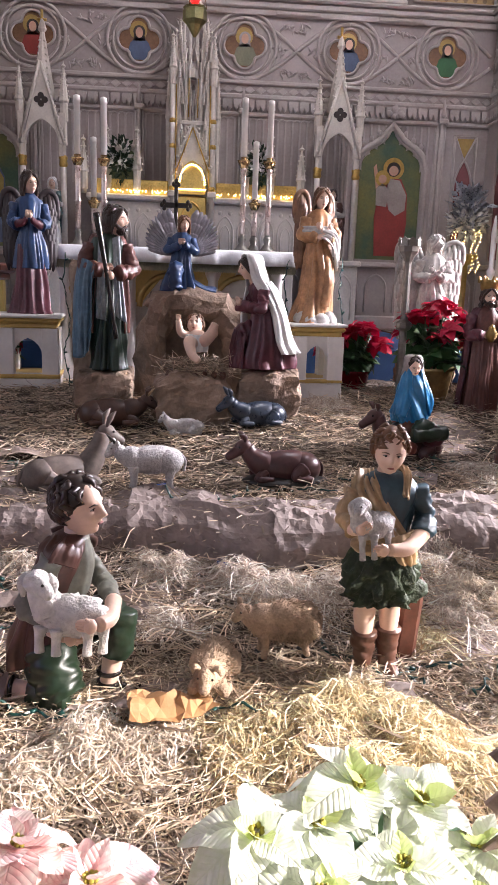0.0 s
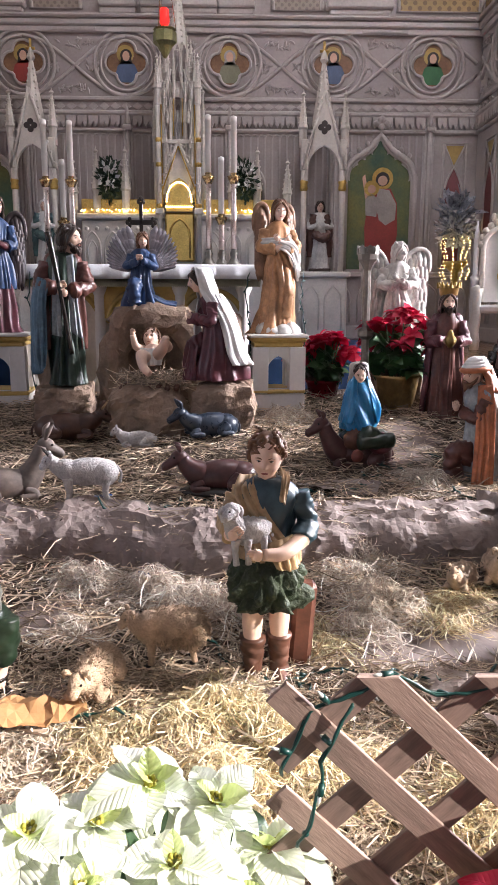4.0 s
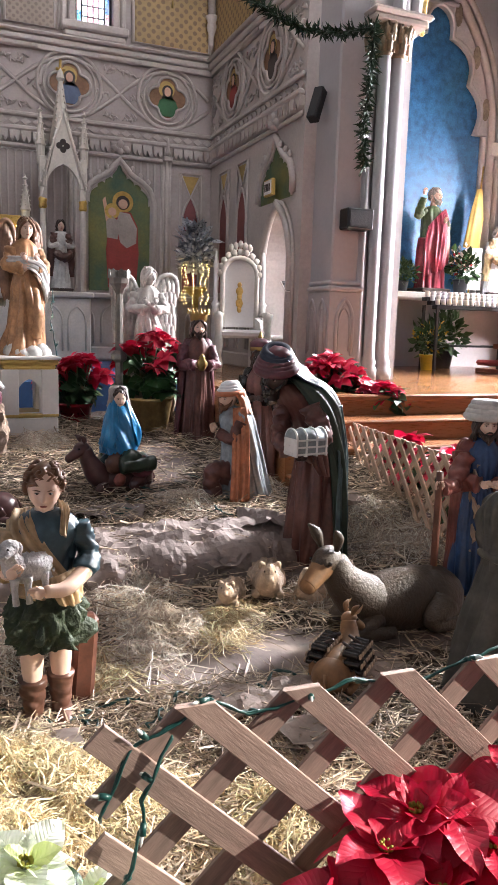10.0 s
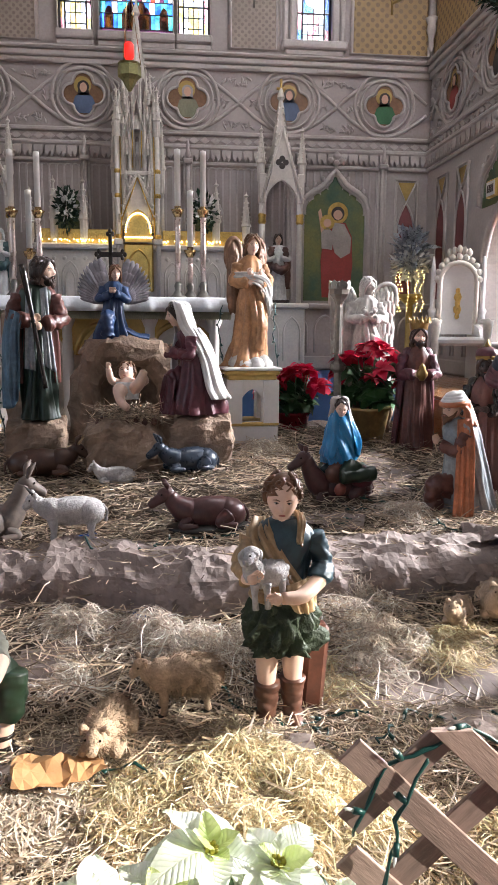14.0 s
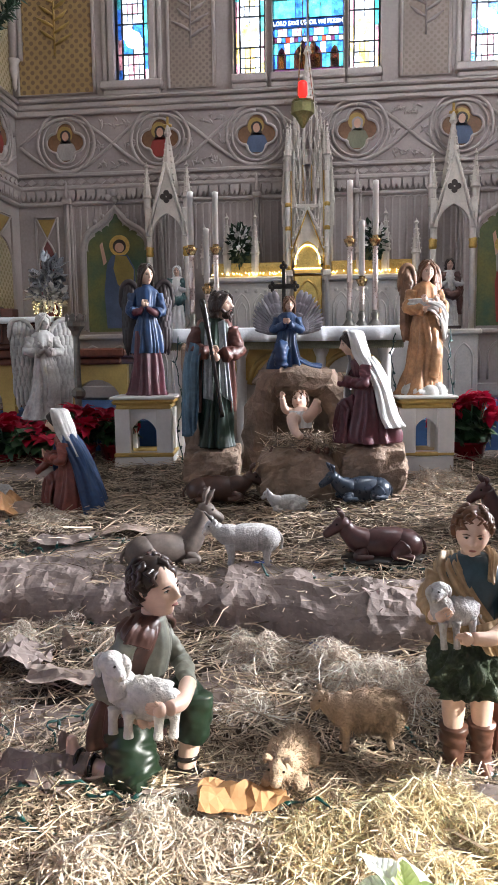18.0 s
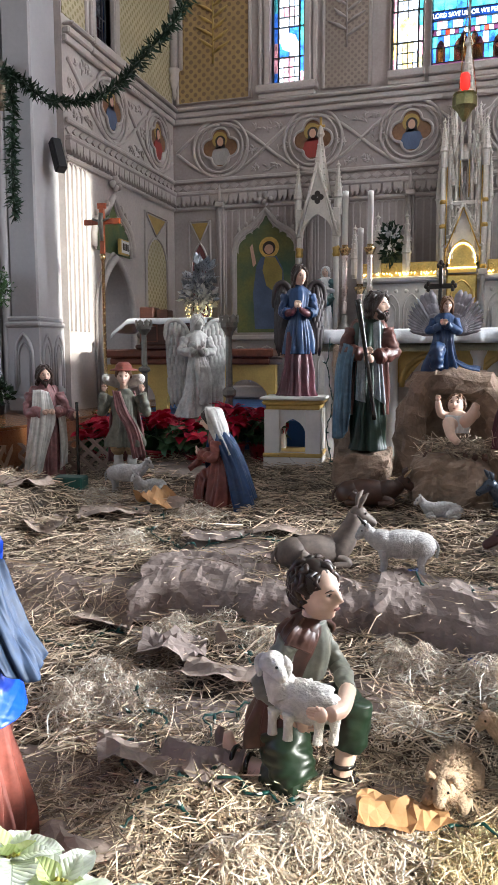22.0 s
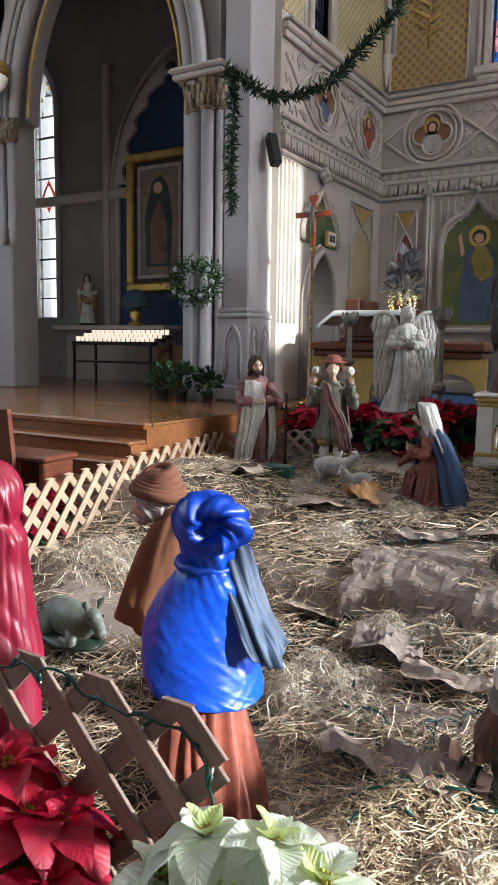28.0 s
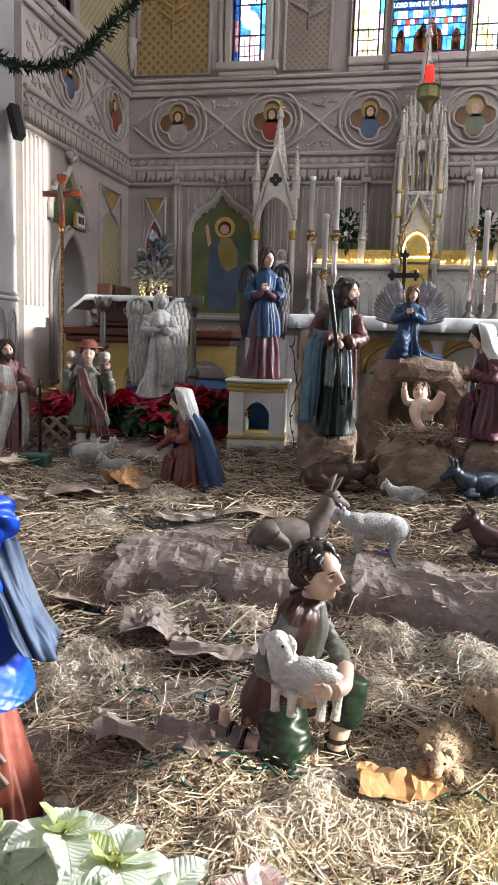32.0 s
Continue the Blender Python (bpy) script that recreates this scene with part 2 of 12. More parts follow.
M_CREAM = mat("ivory_carved_marble", (0.74, 0.68, 0.60), 0.45, vary=0.14, fine=35, coarse=3, bump=0.2)
M_GOLD = mat("gilding", (0.78, 0.52, 0.16), 0.32, 0.9, vary=0.2, fine=40, coarse=5)
M_GILT = mat("dull_gold_paint", (0.55, 0.38, 0.12), 0.45, 0.4, vary=0.2)
M_GREEN = mat("dark_green_paint", (0.06, 0.12, 0.07), 0.6, vary=0.25, coarse=1.6, other=(0.22, 0.20, 0.05))
M_RED = mat("old_red_paint", (0.30, 0.09, 0.08), 0.6, vary=0.2)
M_FLOOR = mat("varnished_oak_floor", (0.31, 0.145, 0.062), 0.22, vary=0.2, fine=12, coarse=2, bump=0.05, stretch=(1, 12, 1), coat=0.3, per=0.12)
M_STEP = mat("varnished_oak_step", (0.34, 0.135, 0.052), 0.3, vary=0.2, fine=12, coarse=2, stretch=(1, 8, 8), coat=0.2)
M_NAVE = mat("worn_red_carpet", (0.16, 0.05, 0.04), 0.9, vary=0.2, fine=120, bump=0.4)

# ---- the building ----
BACK = Matrix.Translation((0, 9.75, 0))
LEFT = Matrix(((0, -1, 0, -4.69), (1, 0, 0, 0), (0, 0, 1, 0), (0, 0, 0, 1)))
RIGHT = Matrix(((0, 1, 0, 4.05), (-1, 0, 0, 0), (0, 0, 1, 0), (0, 0, 0, 1)))
FLOOR_Z = 0.95
AXIS = -0.285
BAY = 1.45


def arc(cx, cz, r, a0, a1, n):
    return [(cx + r * math.cos(radians(a0 + (a1 - a0) * i / n)), cz + r * math.sin(radians(a0 + (a1 - a0) * i / n))) for i in range(n + 1)]


def pointed(cx, z0, w, zs, zp, n=8):
    """Outline of a pointed arch opening: foot left, over the top, foot right."""
    h, k = w / 2, zp - zs
    r = (h * h + k * k) / (2 * h)
    a = math.degrees(math.asin(min(1, k / r)))
    left = arc(cx - h + r, zs, r, 180, 180 - a, n)
    right = arc(cx + h - r, zs, r, a, 0, n)
    return [(cx - h, z0)] + left + right[1:] + [(cx + h, z0)]


def ogee(cx, w, zs, zp, n=8):
    """An ogee curve from springing to point and down again."""
    out = []
    for i in range(2 * n + 1):
        s = i / n - 1
        q = 1 - abs(s)
        z = zs + (zp - zs) * (0.58 * math.sqrt(max(0.0, 1 - (1 - min(1.0, 1.12 * q)) ** 2)) + 0.42 * q ** 5)
        out.append((cx + s * w / 2, z))
    return out


def moulding(mb, pts, r, d, m=0, M=None, closed=False, n=6):
    tube(mb, [(x, d, z) for x, z in pts], r, n, m, M, closed=closed)


def wall_around(mb, x0, x1, z0, z1, holes, y0, y1, m=0, M=None):
    """A wall with openings; each hole is an outline that stands on z0 or a (left, right, bottom, top) box."""
    holes = sorted(holes, key=lambda h: h[0] if not isinstance(h[0], tuple) else h[0][0])
    x = x0
    for h in holes:
        if isinstance(h[0], tuple):
            a, b = h[0][0], h[-1][0]
            box(mb, x, a, y0, y1, z0, z1, m, M)
            mid = len(h) // 2
            prism(mb, [(a, z1)] + list(h[1:mid + 1]) + [(h[mid][0], z1)], y0, y1, m, M)
            prism(mb, [(h[mid][0], z1)] + list(h[mid:-1]) + [(b, z1)], y0, y1, m, M)
            if h[0][1] > z0:
                box(mb, a, b, y0, y1, z0, h[0][1], m, M)
        else:
            a, b, c, d = h
            box(mb, x, a, y0, y1, z0, z1, m, M)
            box(mb, a, b, y0, y1, z0, c, m, M)
            box(mb, a, b, y0, y1, d, z1, m, M)
        x = b
    box(mb, x, x1, y0, y1, z0, z1, m, M)


def diaper(name, dark, light, scale):
    """Stencilled lozenges on plaster."""
    mt = mat(name, light, 0.6, vary=0.15, fine=20, coarse=1.5)
    nt = mt.node_tree
    b = nt.nodes["Principled BSDF"]
    old = b.inputs["Base Color"].links[0].from_socket
    co = nt.nodes.new("ShaderNodeTexCoord").outputs["Object"]
    fac = None
    for ang in (45, -45):
        mp = nt.nodes.new("ShaderNodeMapping")
        mp.inputs["Rotation"].default_value = (0, radians(ang), 0)
        mp.inputs["Scale"].default_value = (scale, scale, scale)
        nt.links.new(co, mp.inputs[0])
        w = nt.nodes.new("ShaderNodeTexWave")
        w.bands_direction = "X"
        w.inputs["Scale"].default_value = 1.0
        nt.links.new(mp.outputs[0], w.inputs[0])
        if fac is None:
            fac = w.outputs["Fac"]
        else:
            mu = nt.nodes.new("ShaderNodeMath")
            mu.operation = "MULTIPLY"
            nt.links.new(fac, mu.inputs[0])
            nt.links.new(w.outputs["Fac"], mu.inputs[1])
            fac = mu.outputs[0]
    st = ramp(nt, fac, [(0.28, (0, 0, 0)), (0.36, (1, 1, 1))])
    mx = nt.nodes.new("ShaderNodeMix")
    mx.data_type = "RGBA"
    nt.links.new(st, mx.inputs[0])
    nt.links.new(old, mx.inputs[6])
    mx.inputs[7].default_value = (*dark, 1)
    nt.links.new(mx.outputs[2], b.inputs["Base Color"])
    return mt


M_MUSTARD = diaper("mustard_stencilled_plaster", (0.20, 0.13, 0.07), (0.42, 0.28, 0.12), 3.2)
M_BROCADE = diaper("grey_brown_stencilled_plaster", (0.22, 0.17, 0.14), (0.36, 0.29, 0.24), 4.5)
M_SKIN = mat("painted_skin", (0.70, 0.42, 0.30), 0.45, vary=0.12)
M_MEDBG = mat("muted_terracotta_ground", (0.30, 0.155, 0.075), 0.6, vary=0.3)
M_OCHRE = mat("orange_ochre_paint", (0.32, 0.15, 0.07), 0.6, vary=0.2)


def glass(name, color):
    mt = bpy.data.materials.new(name)
    mt.use_nodes = True
    nt = mt.node_tree
    tr = nt.nodes.new("ShaderNodeBsdfTransparent")
    gl = nt.nodes.new("ShaderNodeBsdfGlossy")
    gl.inputs["Roughness"].default_value = 0.15
    co = nt.nodes.new("ShaderNodeTexCoord").outputs["Object"]
    nz = tex(nt, "noise", 9.0, co, 4)
    nt.links.new(ramp(nt, nz.outputs[0], [(0.3, scaled(color, 0.45)), (0.6, color)]), tr.inputs[0])
    mx = nt.nodes.new("ShaderNodeMixShader")
    mx.inputs[0].default_value = 0.05
    nt.links.new(tr.outputs[0], mx.inputs[1])
    nt.links.new(gl.outputs[0], mx.inputs[2])
    nt.links.new(mx.outputs[0], nt.nodes["Material Output"].inputs[0])
    return mt


G_CLEAR = glass("pale_window_glass", (0.92, 0.95, 1.0))
def bright_glass(name, color):
    mt = bpy.data.materials.new(name)
    mt.use_nodes = True
    nt = mt.node_tree
    tr = nt.nodes.new("ShaderNodeBsdfTransparent")
    tr.inputs[0].default_value = (*color, 1)
    nt.links.new(tr.outputs[0], nt.nodes["Material Output"].inputs[0])
    return mt


G_PALE = bright_glass("thin_white_window_glass", (0.97, 0.98, 1.0))
G_BLUE = glass("blue_stained_glass", (0.22, 0.45, 0.90))
G_RED = glass("red_stained_glass", (0.80, 0.22, 0.16))
G_GOLD = glass("amber_stained_glass", (0.98, 0.86, 0.50))
G_TEAL = glass("teal_stained_glass", (0.30, 0.72, 0.75))
G_PINK = glass("rose_stained_glass", (0.90, 0.62, 0.68))
M_LEAD = mat("window_lead", (0.05, 0.05, 0.06), 0.5, vary=0.2)
M_SKY_GLOW = glow("sky_and_clear_glass_glow", (0.93, 0.96, 1.0), 2.6)


def window(name, u0, u1, z0, z1, M, style, label):
    """A leaded window in a wall opening: frame, sill and coloured panes."""
    w = thing(name, label, "window", M, kind="structure")
    fr = MB()
    ov = 0.22 if u1 - u0 > 0.47 and abs((u0 + u1) / 2 + 0.28) > 1.3 or M is not BACK else 0.03
    fw = 0.11 if ov > 0.1 else 0.014
    for a, b, c, d in ((u0 - fw, u0, z0, z1), (u1, u1 + fw, z0, z1), (u0 - fw, u1 + fw, z1, z1 + 0.1)):
        box(fr, a, b, -0.07, 0.16, c, d, b=0.02)
    for a, b in ((u0 - 0.2, u0 - 0.13), (u1 + 0.13, u1 + 0.2)) if ov > 0.1 else ():
        box(fr, a, b, -0.04, 0.06, z0 - 0.1, z1, b=0.015)
    part("window_frame", fr, M_STONE2, w)
    si = MB()
    box(si, u0 - ov, u1 + ov, -0.16, 0.14, z0 - 0.12, z0 - 0.004, b=0.02)
    box(si, u0 - ov * 0.8, u1 + ov * 0.8, -0.11, 0.1, z0 - 0.2, z0 - 0.12, b=0.015)
    part("window_sill", si, M_STONE2, w)
    lead = MB()
    W = u1 - u0
    bw = min(0.09, W * 0.18)
    for x in (u0 + 0.012, u0 + bw, u1 - bw, u1 - 0.012):
        box(lead, x - 0.012, x + 0.012, 0.07, 0.1, z0, z1)
    rows = max(3, int((z1 - z0) / 0.42))
    H = (z1 - z0) / rows

    def pane(pts, g):
        mb = MB()
        prism(mb, pts, 0.082, 0.088)
        ob = part("pane", mb, g, w)
        ob.visible_shadow = False

    cols = {"blue": [G_BLUE, G_PINK, G_BLUE, G_TEAL], "red": [G_RED, G_GOLD, G_PINK, G_RED], "gold": [G_PINK, G_GOLD, G_PINK, G_TEAL]}[style]
    for r in range(rows):
        a, b = z0 + r * H, z0 + (r + 1) * H
        box(lead, u0, u1, 0.07, 0.1, a - 0.008, a + 0.008)
        for k in range(2):
            za, zb = a + k * H / 2, a + (k + 1) * H / 2
            pane([(u0, za), (u0 + bw, za), (u0 + bw, zb), (u0, zb)], cols[(r + k) % 4])
            pane([(u1 - bw, za), (u1, za), (u1, zb), (u1 - bw, zb)], cols[(r + k + 1) % 4])
        ca, cb, mid = u0 + bw, u1 - bw, (u0 + u1) / 2
        if r % 3 == 1:
            q = min(cb - ca, H) * 0.42
            c = [(mid + q * math.cos(t * TAU / 8), (a + b) / 2 + q * math.sin(t * TAU / 8)) for t in range(8)]
            pane(c, G_CLEAR if style == "blue" else cols[1] if style != "gold" else G_GOLD)
            box(lead, mid - 0.006, mid + 0.006, 0.07, 0.1, a, a + H / 2 - q)
            box(lead, mid - 0.006, mid + 0.006, 0.07, 0.1, b - H / 2 + q, b)
            for i in range(4):
                s0, s1 = (1 if i in (0, 3) else -1), (1 if i < 2 else -1)
                cor = (cb if s0 > 0 else ca, b if s1 > 0 else a)
                arcp = [c[j % 8] for j in {0: (0, 1, 2), 1: (2, 3, 4), 2: (4, 5, 6), 3: (6, 7, 8)}[i]]
                e0 = (arcp[0][0] if i % 2 else cor[0], cor[1] if i % 2 else arcp[0][1])
                e1 = (cor[0] if i % 2 else arcp[-1][0], arcp[-1][1] if i % 2 else cor[1])
                pane([e0, cor, e1] + arcp[::-1], G_CLEAR if i % 2 else [G_CLEAR, cols[0]][style == "blue"])
        else:
            for k in range(2):
                xa, xb = (ca, mid) if k == 0 else (mid, cb)
                pal = [G_CLEAR, cols[0], G_CLEAR, cols[1], G_CLEAR, G_PINK if style == "blue" else G_GOLD, cols[3]]
                for ii in range(2):
                    for jj in range(3):
                        ci = ii if k == 0 else 1 - ii
                        pa, pb = xa + (xb - xa) * ii / 2, xa + (xb - xa) * (ii + 1) / 2
                        qa, qb = a + H * jj / 3, a + H * (jj + 1) / 3
                        pane([(pa, qa), (pb, qa), (pb, qb), (pa, qb)], pal[(ci * 3 + abs(jj - 1) * 2 + r) % 7])
                        box(lead, pa - 0.004, pa + 0.004, 0.07, 0.1, qa, qb)
                    box(lead, xa, xb, 0.07, 0.1, a + H * (ii + 1) / 3 - 0.004, a + H * (ii + 1) / 3 + 0.004)
            box(lead, mid - 0.006, mid + 0.006, 0.07, 0.1, a, b)
    part("lead", lead, M_LEAD, w)
    return w


def story_window(name, u0, u1, z0, z1, words, label):
    """A window with a lettered band between canopies and a scene in blue-green."""
    w = thing(name, label, "window", BACK, kind="structure")
    fr = MB()
    for a, b, c, d in ((u0 - 0.014, u0, z0, z1), (u1, u1 + 0.014, z0, z1), (u0 - 0.014, u1 + 0.014, z1, z1 + 0.1)):
        box(fr, a, b, -0.07, 0.16, c, d, b=0.006)
    part("window_frame", fr, M_STONE2, w)
    part("window_sill", box(box(MB(), u0 - 0.03, u1 + 0.03, -0.16, 0.14, z0 - 0.12, z0 - 0.004, b=0.02), u0 - 0.024, u1 + 0.024, -0.11, 0.1, z0 - 0.2, z0 - 0.12, b=0.015), M_STONE2, w)
    lead = MB()
    W = u1 - u0

    def pane(pts, g, y=0.082):
        ob = part("pane", prism(MB(), pts, y, y + 0.004), g, w)
        ob.visible_shadow = False

    def row(za, zb, cols):
        n = len(cols)
        for k, g in enumerate(cols):
            xa, xb = u0 + W * k / n, u0 + W * (k + 1) / n
            pane([(xa, za), (xb, za), (xb, zb), (xa, zb)], g)
            box(lead, xa - 0.003, xa + 0.003, 0.07, 0.1, za, zb)
        box(lead, u0, u1, 0.07, 0.1, zb - 0.004, zb + 0.004)

    row(z0, z0 + 0.1, [G_PLUM] * 4)
    row(z0 + 0.1, z0 + 0.3, [G_BLUE, G_TEAL, G_BLUE, G_TEAL, G_BLUE, G_TEAL])
    row(z0 + 0.3, z0 + 0.46, [G_TEAL, G_BLUE, G_CLEAR, G_BLUE, G_TEAL, G_BLUE])
    row(z0 + 0.46, z0 + 0.54, [G_PLUM, G_CLEAR, G_BLUE, G_RED, G_CLEAR, G_PLUM, G_BLUE, G_CLEAR])
    row(z0 + 0.54, z0 + 0.66, [G_BLUE, G_PINK, G_CLEAR, G_BLUE, G_CLEAR, G_PINK, G_BLUE])
    row(z0 + 0.66, z0 + 0.79, [G_NAVY] * 2)
    cols = [G_TEAL, G_CLEAR, G_TEAL, G_SEA, G_BLUE, G_SEA, G_TEAL]
    z, r = z0 + 0.79, 0
    while z < z1 - 0.01:
        row(z, min(z + 0.26, z1), [cols[(r * 3 + k * 2) % 7] for k in range(3 + r % 2)])
        z, r = z + 0.26, r + 1
    inner = 1 if words.startswith("LORD") else -1
    for cx, wd, h, g, g2 in ((u0 + W * 0.25, 0.13, 0.3, G_RED, G_GOLD), (u0 + W * 0.75, 0.13, 0.3, G_RED, G_GOLD), ((u1 - 0.06) if inner > 0 else (u0 + 0.06), 0.12, 0.4, G_RED, G_GOLD)):
        pane(pointed(cx, z0 + 0.1, wd, z0 + 0.1 + 0.55 * h, z0 + 0.1 + h, 5), g, 0.076)
        pane(pointed(cx, z0 + 0.11, wd * 0.6, z0 + 0.1 + 0.4 * h, z0 + 0.1 + 0.75 * h, 5), g2, 0.070)
    part("lead", lead, M_LEAD, w)
    cu = bpy.data.curves.new("inscription", "FONT")
    cu.body, cu.size, cu.align_x, cu.extrude = words, 0.085, "CENTER", 0.001
    tmp = bpy.data.objects.new("lettering", cu)
    me = bpy.data.meshes.new_from_object(tmp)
    wide = max(v.co.x for v in me.vertices) - min(v.co.x for v in me.vertices)
    me.transform(Matrix.Scale(W * 0.96 / wide, 4, (1, 0, 0)))
    # Letters glow by themselves, standing in for clear glass lit from behind.
    me.materials.append(M_SKY_GLOW)
    bpy.data.objects.remove(tmp)
    part("inscription", me, None, w, "lettering that glows in place of clear glass lit from behind", Matrix.Translation(((u0 + u1) / 2, 0.066, z0 + 0.695)) @ Matrix.Rotation(math.pi / 2, 4, "X"))
    return w


G_PLUM = glass("plum_stained_glass", (0.30, 0.16, 0.26))
G_NAVY = glass("deep_blue_stained_glass", (0.06, 0.16, 0.36))
G_SEA = glass("sea_green_stained_glass", (0.16, 0.55, 0.52))

# back wall of the apse, with its window openings
XL, XR = -4.69, 4.05
WIN = [(-3.09, -2.59), (-1.33, -0.87), (-0.765, -0.275), (-0.245, 0.25), (0.32, 0.77), (2.02, 2.52)]
WT = 8.6
mb = MB()
wall_around(mb, XL - 0.4, XR + 0.4, -0.1, 10.5, [(a, b, 5.62, WT) for a, b in WIN], 0.0, 0.45)
wall_back = single("wall_back", mb, M_TAUPE, "taupe painted apse wall with gothic relief", "wall", BACK, kind="structure")
STY = ["blue", "gold", "red", "red", "gold", "blue"]
for i, (a, b) in enumerate(WIN):
    if i in (2, 3):
        story_window("window_%d" % (i + 1), a, b, 5.62, WT, "LORD SAVE US" if i == 2 else "OR WE PERISH", "stained glass window with a lettered band, lit from outside")
    else:
        window("window_%d" % (i + 1), a, b, 5.62, WT, BACK, STY[i], "tall stained glass window lit from outside")
mb = MB()
box(mb, -9, 9, 2.2, 2.25, 4.5, 12)
single("backdrop", mb, M_SKY_GLOW, "bright overcast sky beyond the windows", "sky", BACK, kind="structure")

# left and right apse walls
L_DOOR = pointed(7.66, FLOOR_Z, 0.98, 2.1, 2.9)
R_DOOR = pointed(-7.1, FLOOR_Z, 0.86, 2.25, 3.0)
mb = MB()
wall_around(mb, 6.46, 9.75, -0.1, 5.4, [L_DOOR], 0.0, 0.4)
wall_around(mb, 6.46, 9.75, 5.4, 10.5, [(7.2, 7.7, 5.45, WT)], 0.0, 0.4)
wall_left = single("wall_left", mb, M_STONE, "cream painted side wall of the apse with a pointed doorway", "wall", LEFT, kind="structure")
window("window_7", 7.2, 7.7, 5.45, WT, LEFT, "blue", "narrow stained glass window with red and blue panes")
mb = MB()
wall_around(mb, -9.75, -6.46, -0.1, 10.5, [R_DOOR], 0.0, 0.4)
wall_right = single("wall_right", mb, M_STONE, "cream painted side wall of the apse with a pointed doorway", "wall", RIGHT, kind="structure")


# relief on the apse walls
def medallion_part(parent, u, M, cloak, skin, hair):
    """Quatrefoil with a painted bust as plain shapes, in a round moulding."""
    z = 4.8
    mb = MB()
    circle = arc(0, 0, 0.44, 0, 352, 44)
    moulding(mb, circle, 0.026, -0.022, 0, closed=True)
    moulding(mb, arc(0, 0, 0.36, 0, 352, 44), 0.018, -0.02, 0, closed=True)
    q = []
    for k in range(4):
        a = k * 90
        q += arc(0.155 * math.cos(radians(a)), 0.155 * math.sin(radians(a)), 0.14, a - 88, a + 88, 10)
    moulding(mb, q, 0.02, -0.025, 0, closed=True)
    md = part("medallion", mb, M_STONE2, parent, "round quatrefoil moulding", Matrix.Translation((u, 0, z)))
    pm = MB()
    prism(pm, q, -0.012, 0.0, 0)
    prism(pm, arc(-0.01, 0.09, 0.10, 0, 345, 23), -0.018, -0.012, 1)
    prism(pm, arc(0, 0.075, 0.068, -30, 210, 18) + [(-0.07, -0.02), (0.07, -0.02)], -0.022, -0.018, 2)
    prism(pm, [(0.042 * math.cos(TAU * k / 16), 0.065 + 0.055 * math.sin(TAU * k / 16)) for k in range(16)], -0.028, -0.022, 3)
    sh = [(-0.13, -0.14), (-0.10, -0.22), (0.10, -0.22), (0.14, -0.12), (0.10, -0.03), (0.035, 0.015), (-0.03, 0.015), (-0.10, -0.04)]
    prism(pm, sh, -0.022, -0.013, 4)
    pm.v = pm.v[:2 * len(q)] + [(1.2 * x, y, 1.2 * z + 0.012) for x, y, z in pm.v[2 * len(q):]]
    part("painted_panel", pm, [M_MEDBG, M_GILT, hair, skin, cloak], md, "painted bust as plain shapes")


P_BLUE = mat("painting_blue", (0.10, 0.14, 0.24), 0.6, vary=0.2)
P_GREEN = mat("painting_green", (0.04, 0.16, 0.06), 0.6, vary=0.2)
P_GREY = mat("painting_grey", (0.45, 0.42, 0.40), 0.6, vary=0.2)
P_RED = mat("painting_red", (0.36, 0.05, 0.04), 0.6, vary=0.2)
P_WHITE = mat("painting_white", (0.44, 0.38, 0.34), 0.6, vary=0.2)
P_SAGE = mat("painting_sage", (0.25, 0.25, 0.16), 0.6, vary=0.2)
P_DARK = mat("painting_dark", (0.05, 0.035, 0.03), 0.6, vary=0.2)
P_YELL = mat("painting_ochre_yellow", (0.42, 0.32, 0.08), 0.6, vary=0.2)

MED = [(-3.9, P_GREY, P_DARK), (-2.45, P_RED, P_DARK), (-1.01, P_BLUE, P_DARK), (0.45, P_SAGE, P_GREY), (1.92, P_BLUE, P_DARK), (3.34, P_GREEN, P_DARK)]
for u, cl, hr in MED:
    medallion_part(wall_back, u, BACK, cl, M_SKIN, hr)
for u, cl in ((9.12, P_RED), (7.63, P_BLUE)):
    medallion_part(wall_left, u, LEFT, cl, M_SKIN, P_DARK)
for u, cl in ((-8.8, P_RED), (-7.42, P_DARK)):
    medallion_part(wall_right, u, RIGHT, cl, M_SKIN, P_DARK)


